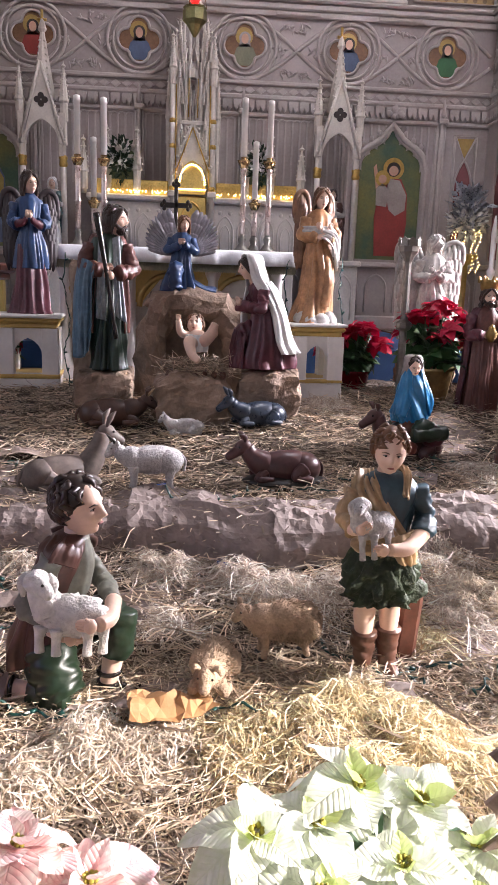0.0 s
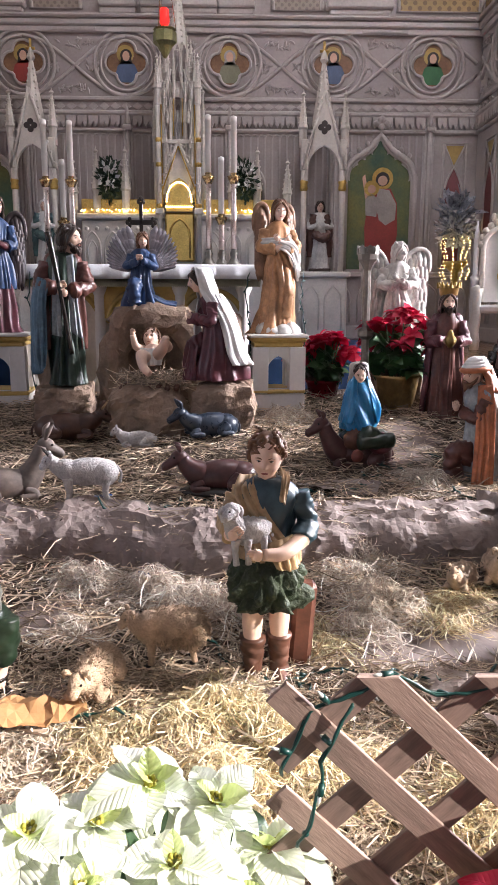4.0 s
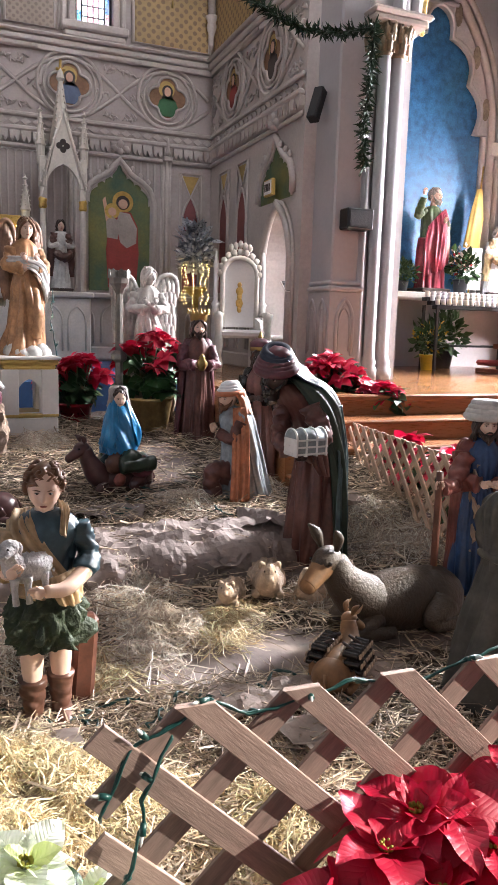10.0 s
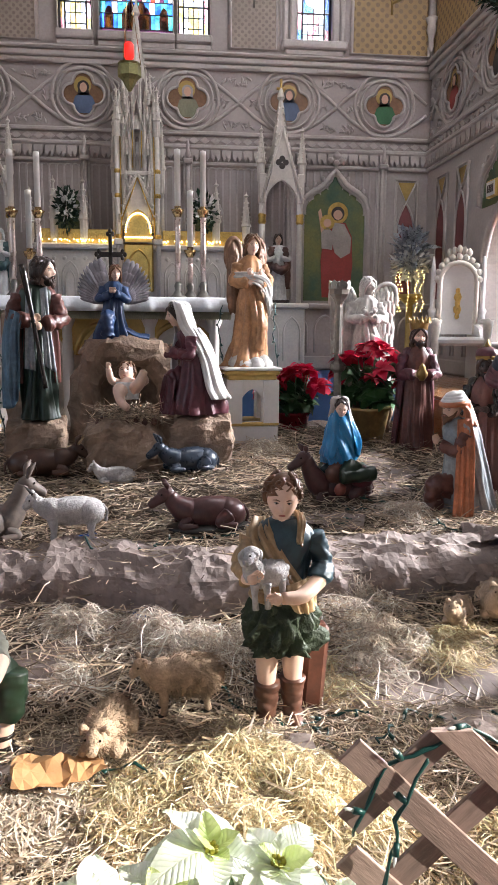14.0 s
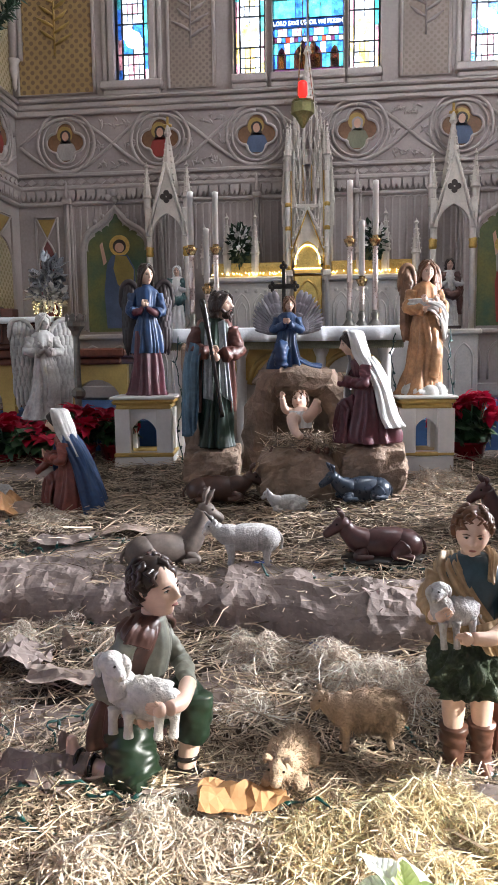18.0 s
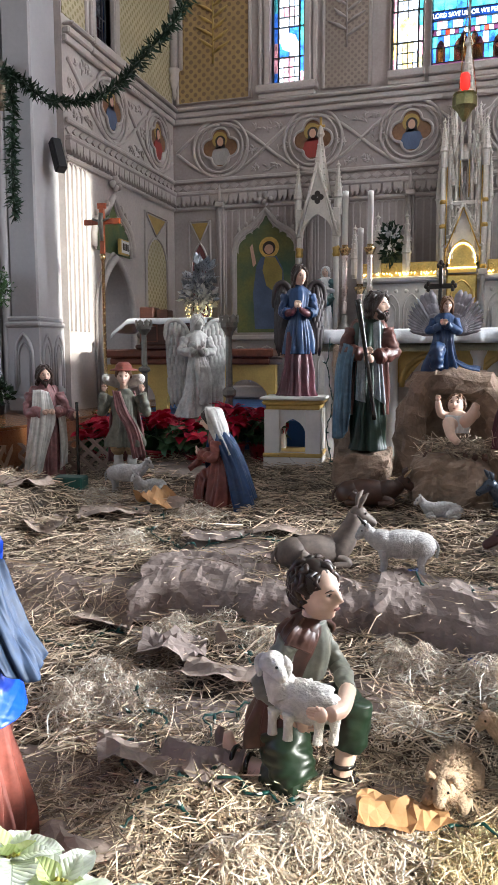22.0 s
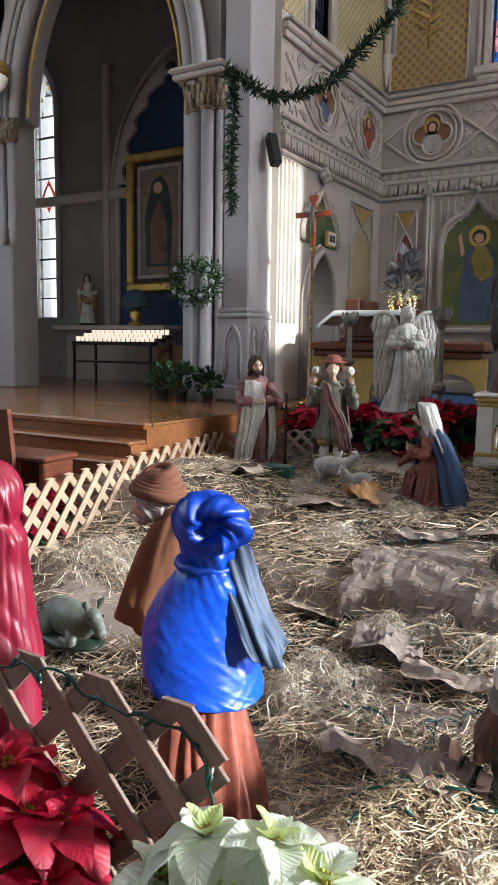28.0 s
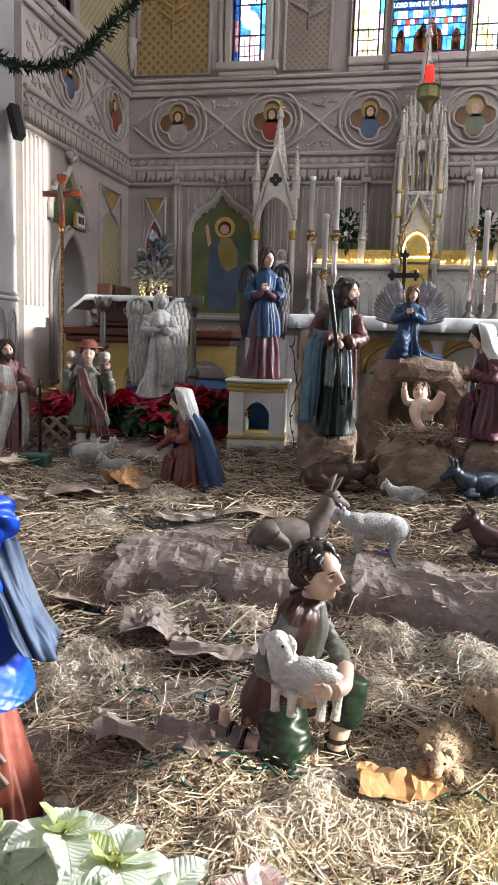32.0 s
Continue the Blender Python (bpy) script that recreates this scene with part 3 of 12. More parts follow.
def bands(parent, u0, u1, meds, step):
    """Cornices, guilloche, frieze and reeding on one wall."""
    mb = MB()
    box(mb, u0, u1, -0.10, 0, 5.27, 5.36, b=0.02)
    box(mb, u0, u1, -0.06, 0, 5.19, 5.27, b=0.01)
    box(mb, u0, u1, -0.15, 0, 5.36, 5.41, b=0.02)
    part("cornice", mb, M_STONE2, parent)
    mb = MB()
    box(mb, u0, u1, -0.05, 0, 4.30, 4.36, b=0.015)
    box(mb, u0, u1, -0.09, 0, 4.10, 4.17, b=0.02)
    box(mb, u0, u1, -0.05, 0, 3.88, 3.94, b=0.02)
    part("string_course", mb, M_STONE2, parent)
    mb = MB()
    n = int((u1 - u0) / 0.155)
    for i in range(n):
        a = u0 + (i + 0.5) * (u1 - u0) / n
        prism(mb, [(a - 0.07, 4.1), (a - 0.06, 3.99), (a - 0.03, 3.95), (a, 4.02), (a + 0.03, 3.95), (a + 0.06, 3.99), (a + 0.07, 4.1)], -0.07, 0)
        prism(mb, [(a - 0.07, 4.235), (a, 4.285), (a + 0.07, 4.235), (a, 4.185)], -0.025, 0)
    part("frieze", mb, M_STONE2, parent, "row of small carved scallops")
    mb = MB()
    m0 = [m - step for m in meds[:1]] + list(meds) + [meds[-1] + step]
    for a, b in zip(m0, m0[1:]):
        for sg in (1, -1):
            pts = []
            for i in range(17):
                u = a + (b - a) * i / 16
                if u0 < u < u1:
                    pts.append((u, 4.765 + sg * 0.385 * math.cos(math.pi * i / 16)))
            if len(pts) > 2:
                moulding(mb, pts, 0.026, -0.012)
        c = (a + b) / 2
        if u0 < c - 0.2 and c + 0.2 < u1:
            rl = random.Random(int(c * 50) + 900)
            for ax_, az_, n_ in ((0, 0.3, 16), (0, -0.3, 16), (0.3, 0, 9), (-0.3, 0, 9)):
                for k in range(n_):
                    px_ = ax_ * 0.85 + rl.uniform(-0.24, 0.24) * (1 if ax_ == 0 else 0.4)
                    pz_ = az_ + rl.uniform(-0.055, 0.055) * (1.3 - 3.2 * abs(px_) if ax_ == 0 else 1.2)
                    an_ = rl.uniform(0, TAU)
                    d_ = (0.045 * math.cos(an_), 0.045 * math.sin(an_))
                    tube(mb, [(c + px_ - d_[0], -0.004, 4.765 + pz_ - d_[1]), (c + px_, -0.012, 4.765 + pz_), (c + px_ + d_[0], -0.004, 4.765 + pz_ + d_[1])], [0.006, 0.018, 0.004], 5)
        if u0 < a and b < u1:
            box(mb, c - 0.32, c + 0.32, -0.075, -0.06, 5.205, 5.255, b=0.006)
            for k in range(9):
                box(mb, c - 0.25 + 0.056 * k, c - 0.21 + 0.056 * k, -0.079, -0.075, 5.216, 5.244)
    part("guilloche", mb, M_STONE2, parent, "interlaced curved mouldings with leaf carving")


bands(wall_back, XL, XR, [m[0] for m in MED], BAY)
bands(wall_left, 6.47, 9.74, [6.2, 7.63, 9.12], 1.47)
bands(wall_right, -9.74, -6.47, [-8.8, -7.42], 1.4)


def reeds(parent, u0, u1, z0, z1, top, step=0.105):
    mb = MB()
    u = u0
    while u <= u1 + 1e-6:
        box(mb, u - 0.012, u + 0.012, -0.028, 0, max(z0, top(u)), z1)
        if u + step <= u1 + 1e-6 and top(u) <= z0:
            moulding(mb, arc(u + step / 2, z1 - 0.05, step / 2, 180, 0, 6), 0.011, -0.012)
        u += step
    part("reeding", mb, M_STONE, parent, "narrow vertical ribs")


def shaft(parent, u, z0, z1):
    mb = MB()
    for du in (-0.05, 0.05):
        tube(mb, [(u + du, -0.035, z0), (u + du, -0.035, z1)], 0.018, 6)
    tube(mb, [(u, -0.06, z0), (u, -0.06, z1)], 0.03, 8)
    box(mb, u - 0.07, u + 0.07, -0.12, 0, z1, z1 + 0.07, b=0.015)
    lathe(mb, [(0.02, z1 + 0.07), (0.045, z1 + 0.12), (0.02, z1 + 0.2), (0.03, z1 + 0.24), (0.004, z1 + 0.34)], 8, c=(u, -0.08))
    part("wall_shaft", mb, M_STONE2, parent)


def niche(parent, u, w, zs, zp, zb, figure, base=M_GREEN):
    """Ogee-headed painted panel in a carved frame."""
    og = ogee(u, w, zs, zp)
    mb = MB()
    prism(mb, [(u - w / 2, zb)] + og + [(u + w / 2, zb)], -0.012, 0)
    panel = part("painted_panel", mb, base, parent, "green painted panel under an ogee arch")
    fr = MB()
    full = [(u - w / 2, zb)] + og + [(u + w / 2, zb)]
    moulding(fr, [(x + 0.04 * (1 if x > u else -1 if x < u else 0), z + 0.03) for x, z in full], 0.045, -0.03)
    moulding(fr, full, 0.02, -0.02)
    for i in range(2, len(og) - 2, 2):
        x, z = og[i]
        s = 1 if x > u else -1
        if abs(x - u) > 0.08:
            ball(fr, (x + s * 0.07, -0.04, z + 0.09), (0.035, 0.03, 0.05), 6, 4, bump=0.4)
    nodes_ = og[::2]
    for (xa, za), (xb, zb_) in zip(nodes_, nodes_[1:]):
        cx_, cz_ = (xa + xb) / 2, (za + zb_) / 2
        dx_, dz_ = u - cx_, (zs - 0.15) - cz_
        ln_ = math.hypot(dx_, dz_)
        k_ = 0.055 * w
        bow = [(xa + (xb - xa) * t_ / 6 + dx_ / ln_ * k_ * (1 - math.sin(math.pi * t_ / 6)), za + (zb_ - za) * t_ / 6 + dz_ / ln_ * k_ * (1 - math.sin(math.pi * t_ / 6))) for t_ in range(7)]
        prism(fr, [(xa, za)] + bow + [(xb, zb_)], -0.022, -0.012)
    for dx, dz, r in ((0, 0.13, 0.05), (-0.09, 0.17, 0.05), (0.09, 0.17, 0.05), (0, 0.24, 0.06)):
        ball(fr, (u + dx, -0.06, zp + dz), (r, 0.05, r), 8, 5, bump=0.4)
    part("ogee_frame", fr, M_STONE2, parent)
    if figure:
        k = w / 0.95
        f = MB()
        cx = u + 0.05
        h0 = zb + 0.05
        robe = [(cx - 0.22 * k, h0), (cx - 0.25 * k, h0 + 0.55), (cx - 0.20 * k, h0 + 0.95), (cx - 0.12 * k, h0 + 1.1), (cx + 0.12 * k, h0 + 1.1), (cx + 0.22 * k, h0 + 0.9), (cx + 0.24 * k, h0 + 0.5), (cx + 0.2 * k, h0)]
        prism(f, robe, -0.02, -0.012, 0)
        prism(f, [(cx - 0.04 * k, h0 + 0.66), (cx - 0.1 * k, h0 + 0.9), (cx - 0.06 * k, h0 + 1.1), (cx + 0.1 * k, h0 + 1.08), (cx + 0.21 * k, h0 + 0.88), (cx + 0.2 * k, h0 + 0.66), (cx + 0.06 * k, h0 + 0.58)], -0.026, -0.02, 1)
        prism(f, arc(cx, h0 + 1.24, 0.155 * k, 0, 345, 23), -0.018, -0.012, 2)
        prism(f, arc(cx, h0 + 1.23, 0.10 * k, 0, 345, 23), -0.024, -0.018, 3)
        prism(f, arc(cx, h0 + 1.21, 0.07 * k, 0, 345, 15), -0.03, -0.024, 4)
        prism(f, [(cx - 0.3 * k, h0 + 1.25), (cx - 0.26 * k, h0 + 1.3), (cx - 0.2 * k, h0 + 1.0), (cx - 0.25 * k, h0 + 0.95)], -0.024, -0.018, 4)
        if figure == "child":
            bx = cx - 0.16 * k
            prism(f, arc(bx, h0 + 1.1, 0.11 * k, 0, 345, 23), -0.034, -0.03, 2)
            prism(f, arc(bx, h0 + 1.09, 0.06 * k, 0, 345, 15), -0.038, -0.034, 4)
            prism(f, [(bx - 0.08, h0 + 0.72), (bx - 0.09, h0 + 0.95), (bx, h0 + 1.03), (bx + 0.1, h0 + 0.95), (bx + 0.08, h0 + 0.7)], -0.034, -0.03, 5)
        part("painted_figure", f, [P_RED if figure == "child" else P_BLUE, P_WHITE if figure == "child" else P_YELL, M_GOLD, P_DARK, M_SKIN, P_WHITE], panel, "saint painting as plain shapes")


niche(wall_back, -3.17, 0.97, 3.22, 3.8, 1.98, "saint")
niche(wall_back, 2.63, 0.95, 3.26, 3.84, 1.98, "child")
for u in (-3.9, -2.45, -1.01, 0.45, 1.92, 3.34):
    shaft(wall_back, u, 1.95, 3.9)


def small_panel(parent, u0, u1, z1, color, zb=2.0):
    mb = MB()
    prism(mb, pointed((u0 + u1) / 2, zb, u1 - u0 - 0.06, z1 - 0.75, z1 - 0.35, 6), -0.01, 0, 0)
    c = (u0 + u1) / 2
    prism(mb, [(u0 + 0.03, z1 - 0.03), (u1 - 0.03, z1 - 0.03), (c, z1 - 0.3)], -0.008, 0, 1)
    part("painted_panel", mb, [color, M_GILT], parent)
    fr = MB()
    moulding(fr, [(u0, zb), (u0, z1), (u1, z1), (u1, zb)], 0.02, -0.015)
    moulding(fr, pointed(c, zb, u1 - u0 - 0.05, z1 - 0.75, z1 - 0.33, 6), 0.016, -0.02)
    moulding(fr, [(u0, z1), (c, z1 - 0.33), (u1, z1)], 0.014, -0.02)
    part("panel_frame", fr, M_STONE2, parent)


M_ROSE = mat("rose_red_panel", (0.28, 0.09, 0.09), 0.6, vary=0.2)
M_LOZ = diaper("cream_lozenge_panel", (0.30, 0.25, 0.12), (0.55, 0.47, 0.30), 4.0)
small_panel(wall_back, -4.42, -4.08, 3.72, M_ROSE)
small_panel(wall_back, 3.56, 3.88, 3.76, M_ROSE)
small_panel(wall_left, 8.62, 9.42, 3.70, M_LOZ)
small_panel(wall_right, -9.3, -8.9, 3.72, M_ROSE)
small_panel(wall_right, -8.55, -8.15, 3.72, M_ROSE)
og_top = lambda c, w, zs, zp: (lambda u: (zs + (zp - zs) * (1 - abs(u - c) / (w / 2)) + 0.12) if abs(u - c) < w / 2 + 0.06 else -1)
reeds(wall_back, -3.82, -2.55, 2.0, 3.86, og_top(-3.17, 0.97, 3.3, 3.8))
reeds(wall_back, 2.0, 3.26, 2.0, 3.86, og_top(2.63, 0.95, 3.3, 3.84))
for a in (-2.36, -0.92, 0.54):
    reeds(wall_back, a, a + 1.27, 2.9, 3.86, lambda u: -1)
reeds(wall_left, 6.5, 6.95, 1.9, 3.86, lambda u: -1)
niche(wall_left, 7.62, 1.02, 3.1, 3.66, 2.95, None)
niche(wall_right, -7.2, 0.98, 3.2, 3.78, 3.05, None)
for par, u0, u1 in ((wall_back, XL, XR), (wall_left, 8.3, 9.74), (wall_right, -9.74, -7.6)):
    mb = MB()
    box(mb, u0, u1, -0.08, 0, 1.86, 1.94, b=0.02)
    box(mb, u0, u1, -0.05, 0, 0.95, 1.15, b=0.02)
    n = int((u1 - u0) / 0.42)
    for i in range(n):
        c = u0 + (i + 0.5) * (u1 - u0) / n
        moulding(mb, pointed(c, 1.2, 0.32, 1.55, 1.76, 6), 0.016, -0.01)
    part("wainscot", mb, M_STONE, par, "wainscot with blind pointed arches")
for par, pts in ((wall_left, L_DOOR), (wall_right, R_DOOR)):
    mb = MB()
    moulding(mb, pts, 0.05, -0.03)
    moulding(mb, [(x + (0.07 if x > pts[len(pts) // 2][0] else -0.07), z + 0.05) for x, z in pts], 0.025, -0.02)
    part("door_moulding", mb, M_STONE2, par)
# upper painted panels between the windows
for x0, x1, mt, lab in ((-4.6, -3.42, M_MUSTARD, "mustard"), (-2.3, -1.62, M_BROCADE, "brown"), (1.06, 1.74, M_BROCADE, "brown"), (2.82, 3.98, M_MUSTARD, "mustard")):
    mb = MB()
    box(mb, x0, x1, -0.012, 0, 5.5, WT)
    pn = part("stencilled_panel", mb, mt, wall_back, lab + " stencilled plaster panel")
    mb = MB()
    moulding(mb, [(x0, 5.5), (x0, WT), (x1, WT), (x1, 5.5)], 0.03, -0.02, closed=True)
    part("panel_frame", mb, M_STONE2, pn)
    c, rn = (x0 + x1) / 2, random.Random(int(x0 * 10))
    mb = MB()
    tube(mb, [(c, -0.02, 6.05), (c, -0.02, 7.6)], 0.015, 6)
    for k in range(16):
        zz, sg = 6.25 + 0.085 * k, (-1 if k % 2 else 1)
        tube(mb, [(c, -0.02, zz - 0.05), (c + sg * 0.12, -0.025, zz + 0.02), (c + sg * rn.uniform(0.18, 0.28), -0.02, zz + 0.1)], [0.014, 0.03, 0.008], 5)
    part("relief_spray", mb, M_GILT if lab == "mustard" else M_TAUPE, pn, "low relief leaf spray")
for par, u0, u1 in ((wall_left, 6.48, 7.0), (wall_left, 7.9, 9.7), (wall_right, -9.7, -6.48)):
    mb = MB()
    box(mb, u0, u1, -0.012, 0, 5.5, WT)
    part("stencilled_panel", mb, M_LOZ if par is wall_left else M_MUSTARD, par, "ochre stencilled plaster panel")
for u, M in ((-4.62, BACK), (3.98, BACK)):
    mb = MB()
    tube(mb, [(u, -0.1, 6.0), (u, -0.1, 9)], 0.06, 8)
    tube(mb, [(u + 0.09, -0.06, 6.0), (u + 0.09, -0.06, 9)], 0.04, 8)
    lathe(mb, [(0.01, 5.55), (0.04, 5.62), (0.03, 5.7), (0.08, 5.85), (0.06, 5.92), (0.1, 6.0)], 10, c=(u, -0.1))
    part("vault_shaft", mb, M_STONE2, wall_back, "shaft on a carved corbel")

# ---- floors and steps ----
def platform(name, x0, x1, y0, y1, steps, label, rise=0.175, tread=0.32):
    p = thing(name, label, "floor", kind="structure")
    base = MB()
    box(base, x0, x1, y0, y1, -0.1, FLOOR_Z - 0.03, b=0)
    part("platform_body", base, M_STEP, p)
    n = int((x1 - x0) / 0.14)
    nose = MB()
    box(nose, x0, x1, y0 - 0.03, y0 + 0.08, FLOOR_Z - 0.05, FLOOR_Z + 0.004, b=0.012)
    part("nosing", nose, M_STEP, p)
    plank = MB()
    box(plank, 0.003, (x1 - x0) / n - 0.003, y0 + 0.085, y1, FLOOR_Z - 0.029, FLOOR_Z, b=0.003)
    me = plank.mesh("plank", M_FLOOR)
    for i in range(n):
        part("plank", me, None, p, m=Matrix.Translation((x0 + i * (x1 - x0) / n, 0, 0)))
    for k in range(1, steps + 1):
        st = MB()
        z = FLOOR_Z - rise * k
        box(st, x0, x1, y0 - tread * k, y0 - tread * (k - 1) - 0.001, -0.1, z - 0.035)
        box(st, x0, x1, y0 - tread * k - 0.03, y0 - tread * (k - 1) - 0.002, z - 0.034, z, b=0.012)
        part("step", st, M_STEP, p, "oak step with rounded nosing")
    return p


platform("floor_right", 2.6, 9.4, 4.15, 9.9, 5, "polished oak sanctuary floor with steps")
platform("floor_left", -12.5, -4.08, 3.22, 10.6, 3, "polished oak sanctuary floor with steps", 0.13, 0.2)
mb = MB()
box(mb, -4.199, 2.599, 5.9, 10.2, -0.1, FLOOR_Z - 0.02)
single("floor_centre", mb, mat("blue_carpet", (0.05, 0.13, 0.32), 0.9, vary=0.2, fine=120, bump=0.4), "blue carpet in front of the high altar", "floor", kind="structure")
mb = MB()
box(mb, -14, 14, -16, 11, -0.5, -0.45)
single("floor_nave", mb, M_NAVE, "dark nave floor", "floor", kind="structure")

# ---- unseen closing walls and ceiling, added to shape the light ----
# Plaster tone kept dark to cut light bounced by these unseen walls.
M_PLAIN = mat("plain_plaster", (0.36, 0.33, 0.31), 0.8, vary=0.06, fine=20, coarse=0.7)
mb = MB()
# Openings traced back along the sun from wanted light patches, not known windows.
SUN_HOLES = [(-3.6, -1.68, 3.6, 5.6), (-3.15, -2.62, 5.75, 6.75), (-1.55, -1.15, 4.5, 5.3), (-0.85, -0.35, 3.9, 4.6), (1.93, 2.75, 8.9, 11.35), (2.76, 3.4, 3.1, 4.3)]
us = sorted({-16, 11.2} | {h[0] for h in SUN_HOLES} | {h[1] for h in SUN_HOLES})
zs = sorted({-0.5, 12} | {h[2] for h in SUN_HOLES} | {h[3] for h in SUN_HOLES})
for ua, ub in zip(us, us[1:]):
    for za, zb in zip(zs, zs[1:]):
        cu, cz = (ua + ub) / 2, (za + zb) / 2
        if not any(h[0] < cu < h[1] and h[2] < cz < h[3] for h in SUN_HOLES):
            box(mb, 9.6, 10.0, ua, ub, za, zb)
single("wall_aisle_right", mb, M_PLAIN, "unseen plain aisle wall with openings added to let light in", "wall", kind="structure")
# Unseen window added behind the aisle fill lamp; the wall there is closed.
window("window_9", -6.4, -5.3, 2.4, 5.6, Matrix(((0, 1, 0, 9.5), (-1, 0, 0, 0), (0, 0, 1, 0), (0, 0, 0, 1))), "gold", "unseen stained glass window added on the closed wall behind the fill lamp")
mb = MB()
wall_around(mb, -16, 12, -0.5, 12, [(-2, 3, 2.5, 8)], 0, 0.4, 0, Matrix(((0, 1, 0, -13.2), (1, 0, 0, 0), (0, 0, 1, 0), (0, 0, 0, 1))))
single("wall_aisle_left", mb, M_PLAIN, "unseen plain aisle wall with openings added to let light in", "wall", kind="structure")
mb = MB()
wall_around(mb, -13, 9.6, -0.5, 12, [(-5, 1, 4, 10)], 0, 0.4, 0, Matrix.Translation((0, -16.4, 0)))
single("wall_nave_end", mb, M_PLAIN, "unseen plain nave end wall with a large opening added for light", "wall", kind="structure")
mb = MB()
box(mb, -13.2, 10, -16.4, 11, 12, 12.3)
single("ceiling", mb, M_PLAIN, "unseen plain ceiling added to shut out sky light", "ceiling", kind="structure")

# ---- the straw-covered ground of the crib ----
M_KRAFT = mat("crumpled_kraft_paper", (0.31, 0.245, 0.215), 0.8, vary=0.2, fine=26, coarse=3, bump=0.35, depth=0.012)
M_KRAFT2 = mat("dusty_kraft_paper", (0.36, 0.28, 0.23), 0.8, vary=0.2, fine=22, coarse=4, bump=0.35, depth=0.012)
# Dark litter tones put the shade of gaps between stalks into the colour.
M_LITTER = mat("straw_litter", (0.15, 0.105, 0.07), 0.9, vary=0.5, fine=90, coarse=7, bump=1.0, depth=0.03, other=(0.04, 0.03, 0.024))


def straw_mat(name, a, b, thin=0.0):
    mt = bpy.data.materials.new(name)
    mt.use_nodes = True
    nt = mt.node_tree
    ge = nt.nodes.new("ShaderNodeNewGeometry")
    p = nt.nodes["Principled BSDF"]
    nt.links.new(ramp(nt, ge.outputs["Random Per Island"], [(0.0, a), (0.45, scaled(b, 0.62)), (0.75, b), (1.0, scaled(b, 1.4))]), p.inputs["Base Color"])
    p.inputs["Roughness"].default_value = 0.55
    if thin:
        tr, mx = nt.nodes.new("ShaderNodeBsdfTranslucent"), nt.nodes.new("ShaderNodeMixShader")
        nt.links.new(p.inputs["Base Color"].links[0].from_socket, tr.inputs["Color"])
        mx.inputs["Fac"].default_value = thin
        nt.links.new(p.outputs[0], mx.inputs[1])
        nt.links.new(tr.outputs[0], mx.inputs[2])
        nt.links.new(mx.outputs[0], nt.nodes["Material Output"].inputs["Surface"])
    return mt


# Wide tone range puts lit stalks and shaded gaps into the straw colour.
M_STRAW = straw_mat("dry_straw", (0.10, 0.065, 0.042), (0.64, 0.51, 0.37))
M_CHIP = straw_mat("flat_pale_straw", (0.26, 0.18, 0.115), (0.76, 0.63, 0.47))
M_EXCEL = straw_mat("pale_wood_wool", (0.60, 0.48, 0.37), (0.88, 0.78, 0.66), 0.35)
# Brighter, yellower copy of the wood wool; sunlight is put into its colour.
M_YELLOW = straw_mat("yellow_wood_wool", (0.48, 0.34, 0.17), (0.87, 0.75, 0.50), 0.35)


def smooth(a, b, x):
    t = min(1, max(0, (x - a) / (b - a)))
    return t * t * (3 - 2 * t)


YS = [-1.4, -0.4, 1.0, 2.0, 2.42, 2.62, 3.2, 4.0, 5.0, 6.2]
ZS = [-0.40, -0.28, -0.12, -0.01, 0.04, 0.23, 0.28, 0.43, 0.58, 0.64]


def ground(x, y):
    """Height of the crib's ground."""
    yy = y + 0.10 * math.sin(1.9 * x + 0.6) + 0.07 * math.sin(4.3 * x)
    z = float(np.interp(yy, YS, ZS))
    z -= 0.05 * smooth(-1.1, -2.2, x) * smooth(2.6, 1.0, y)
    z -= 0.08 * smooth(2.4, 3.4, x) * smooth(2.4, 1.0, y)
    z += 0.16 * smooth(2.5, 3.1, x) * smooth(1.4, 2.4, y) * smooth(4.4, 3.6, y)
    z += 0.34 * smooth(-2.9, -3.5, x) * smooth(0.9, 1.9, y) * smooth(4.4, 3.2, y)
    z += 0.05 * noise.noise((x * 1.3, y * 1.3, 0.3)) + 0.022 * noise.noise((x * 5, y * 5, 1.7))
    return z


NX, NY = 190, 170
X0, X1, Y0, Y1 = -4.3, 3.9, -1.25, 6.0
gx, gy = np.linspace(X0, X1, NX), np.linspace(Y0, Y1, NY)
verts, faces, mi = [], [], []
for y in gy:
    for x in gx:
        z = ground(x, y)
        z += 0.012 * abs(noise.noise((x * 14, y * 14, 4.0)))
        if y < -0.95 or x < X0 + 0.05 or x > X1 - 0.05:
            z = -0.44
        verts.append((x, y, z))
for j in range(NY - 1):
    for i in range(NX - 1):
        a = j * NX + i
        faces.append((a, a + 1, a + NX + 1, a + NX))
        x, y = gx[i], gy[j]
        edge = ground(x, y + 0.08) - ground(x, y - 0.08)
        mi.append(1 if edge > 0.05 or noise.noise((x * 0.9, y * 1.6, 7.0)) > 0.28 else 0)
GH = np.array([ground(x, y) for y in gy for x in gx]).reshape(NY, NX)


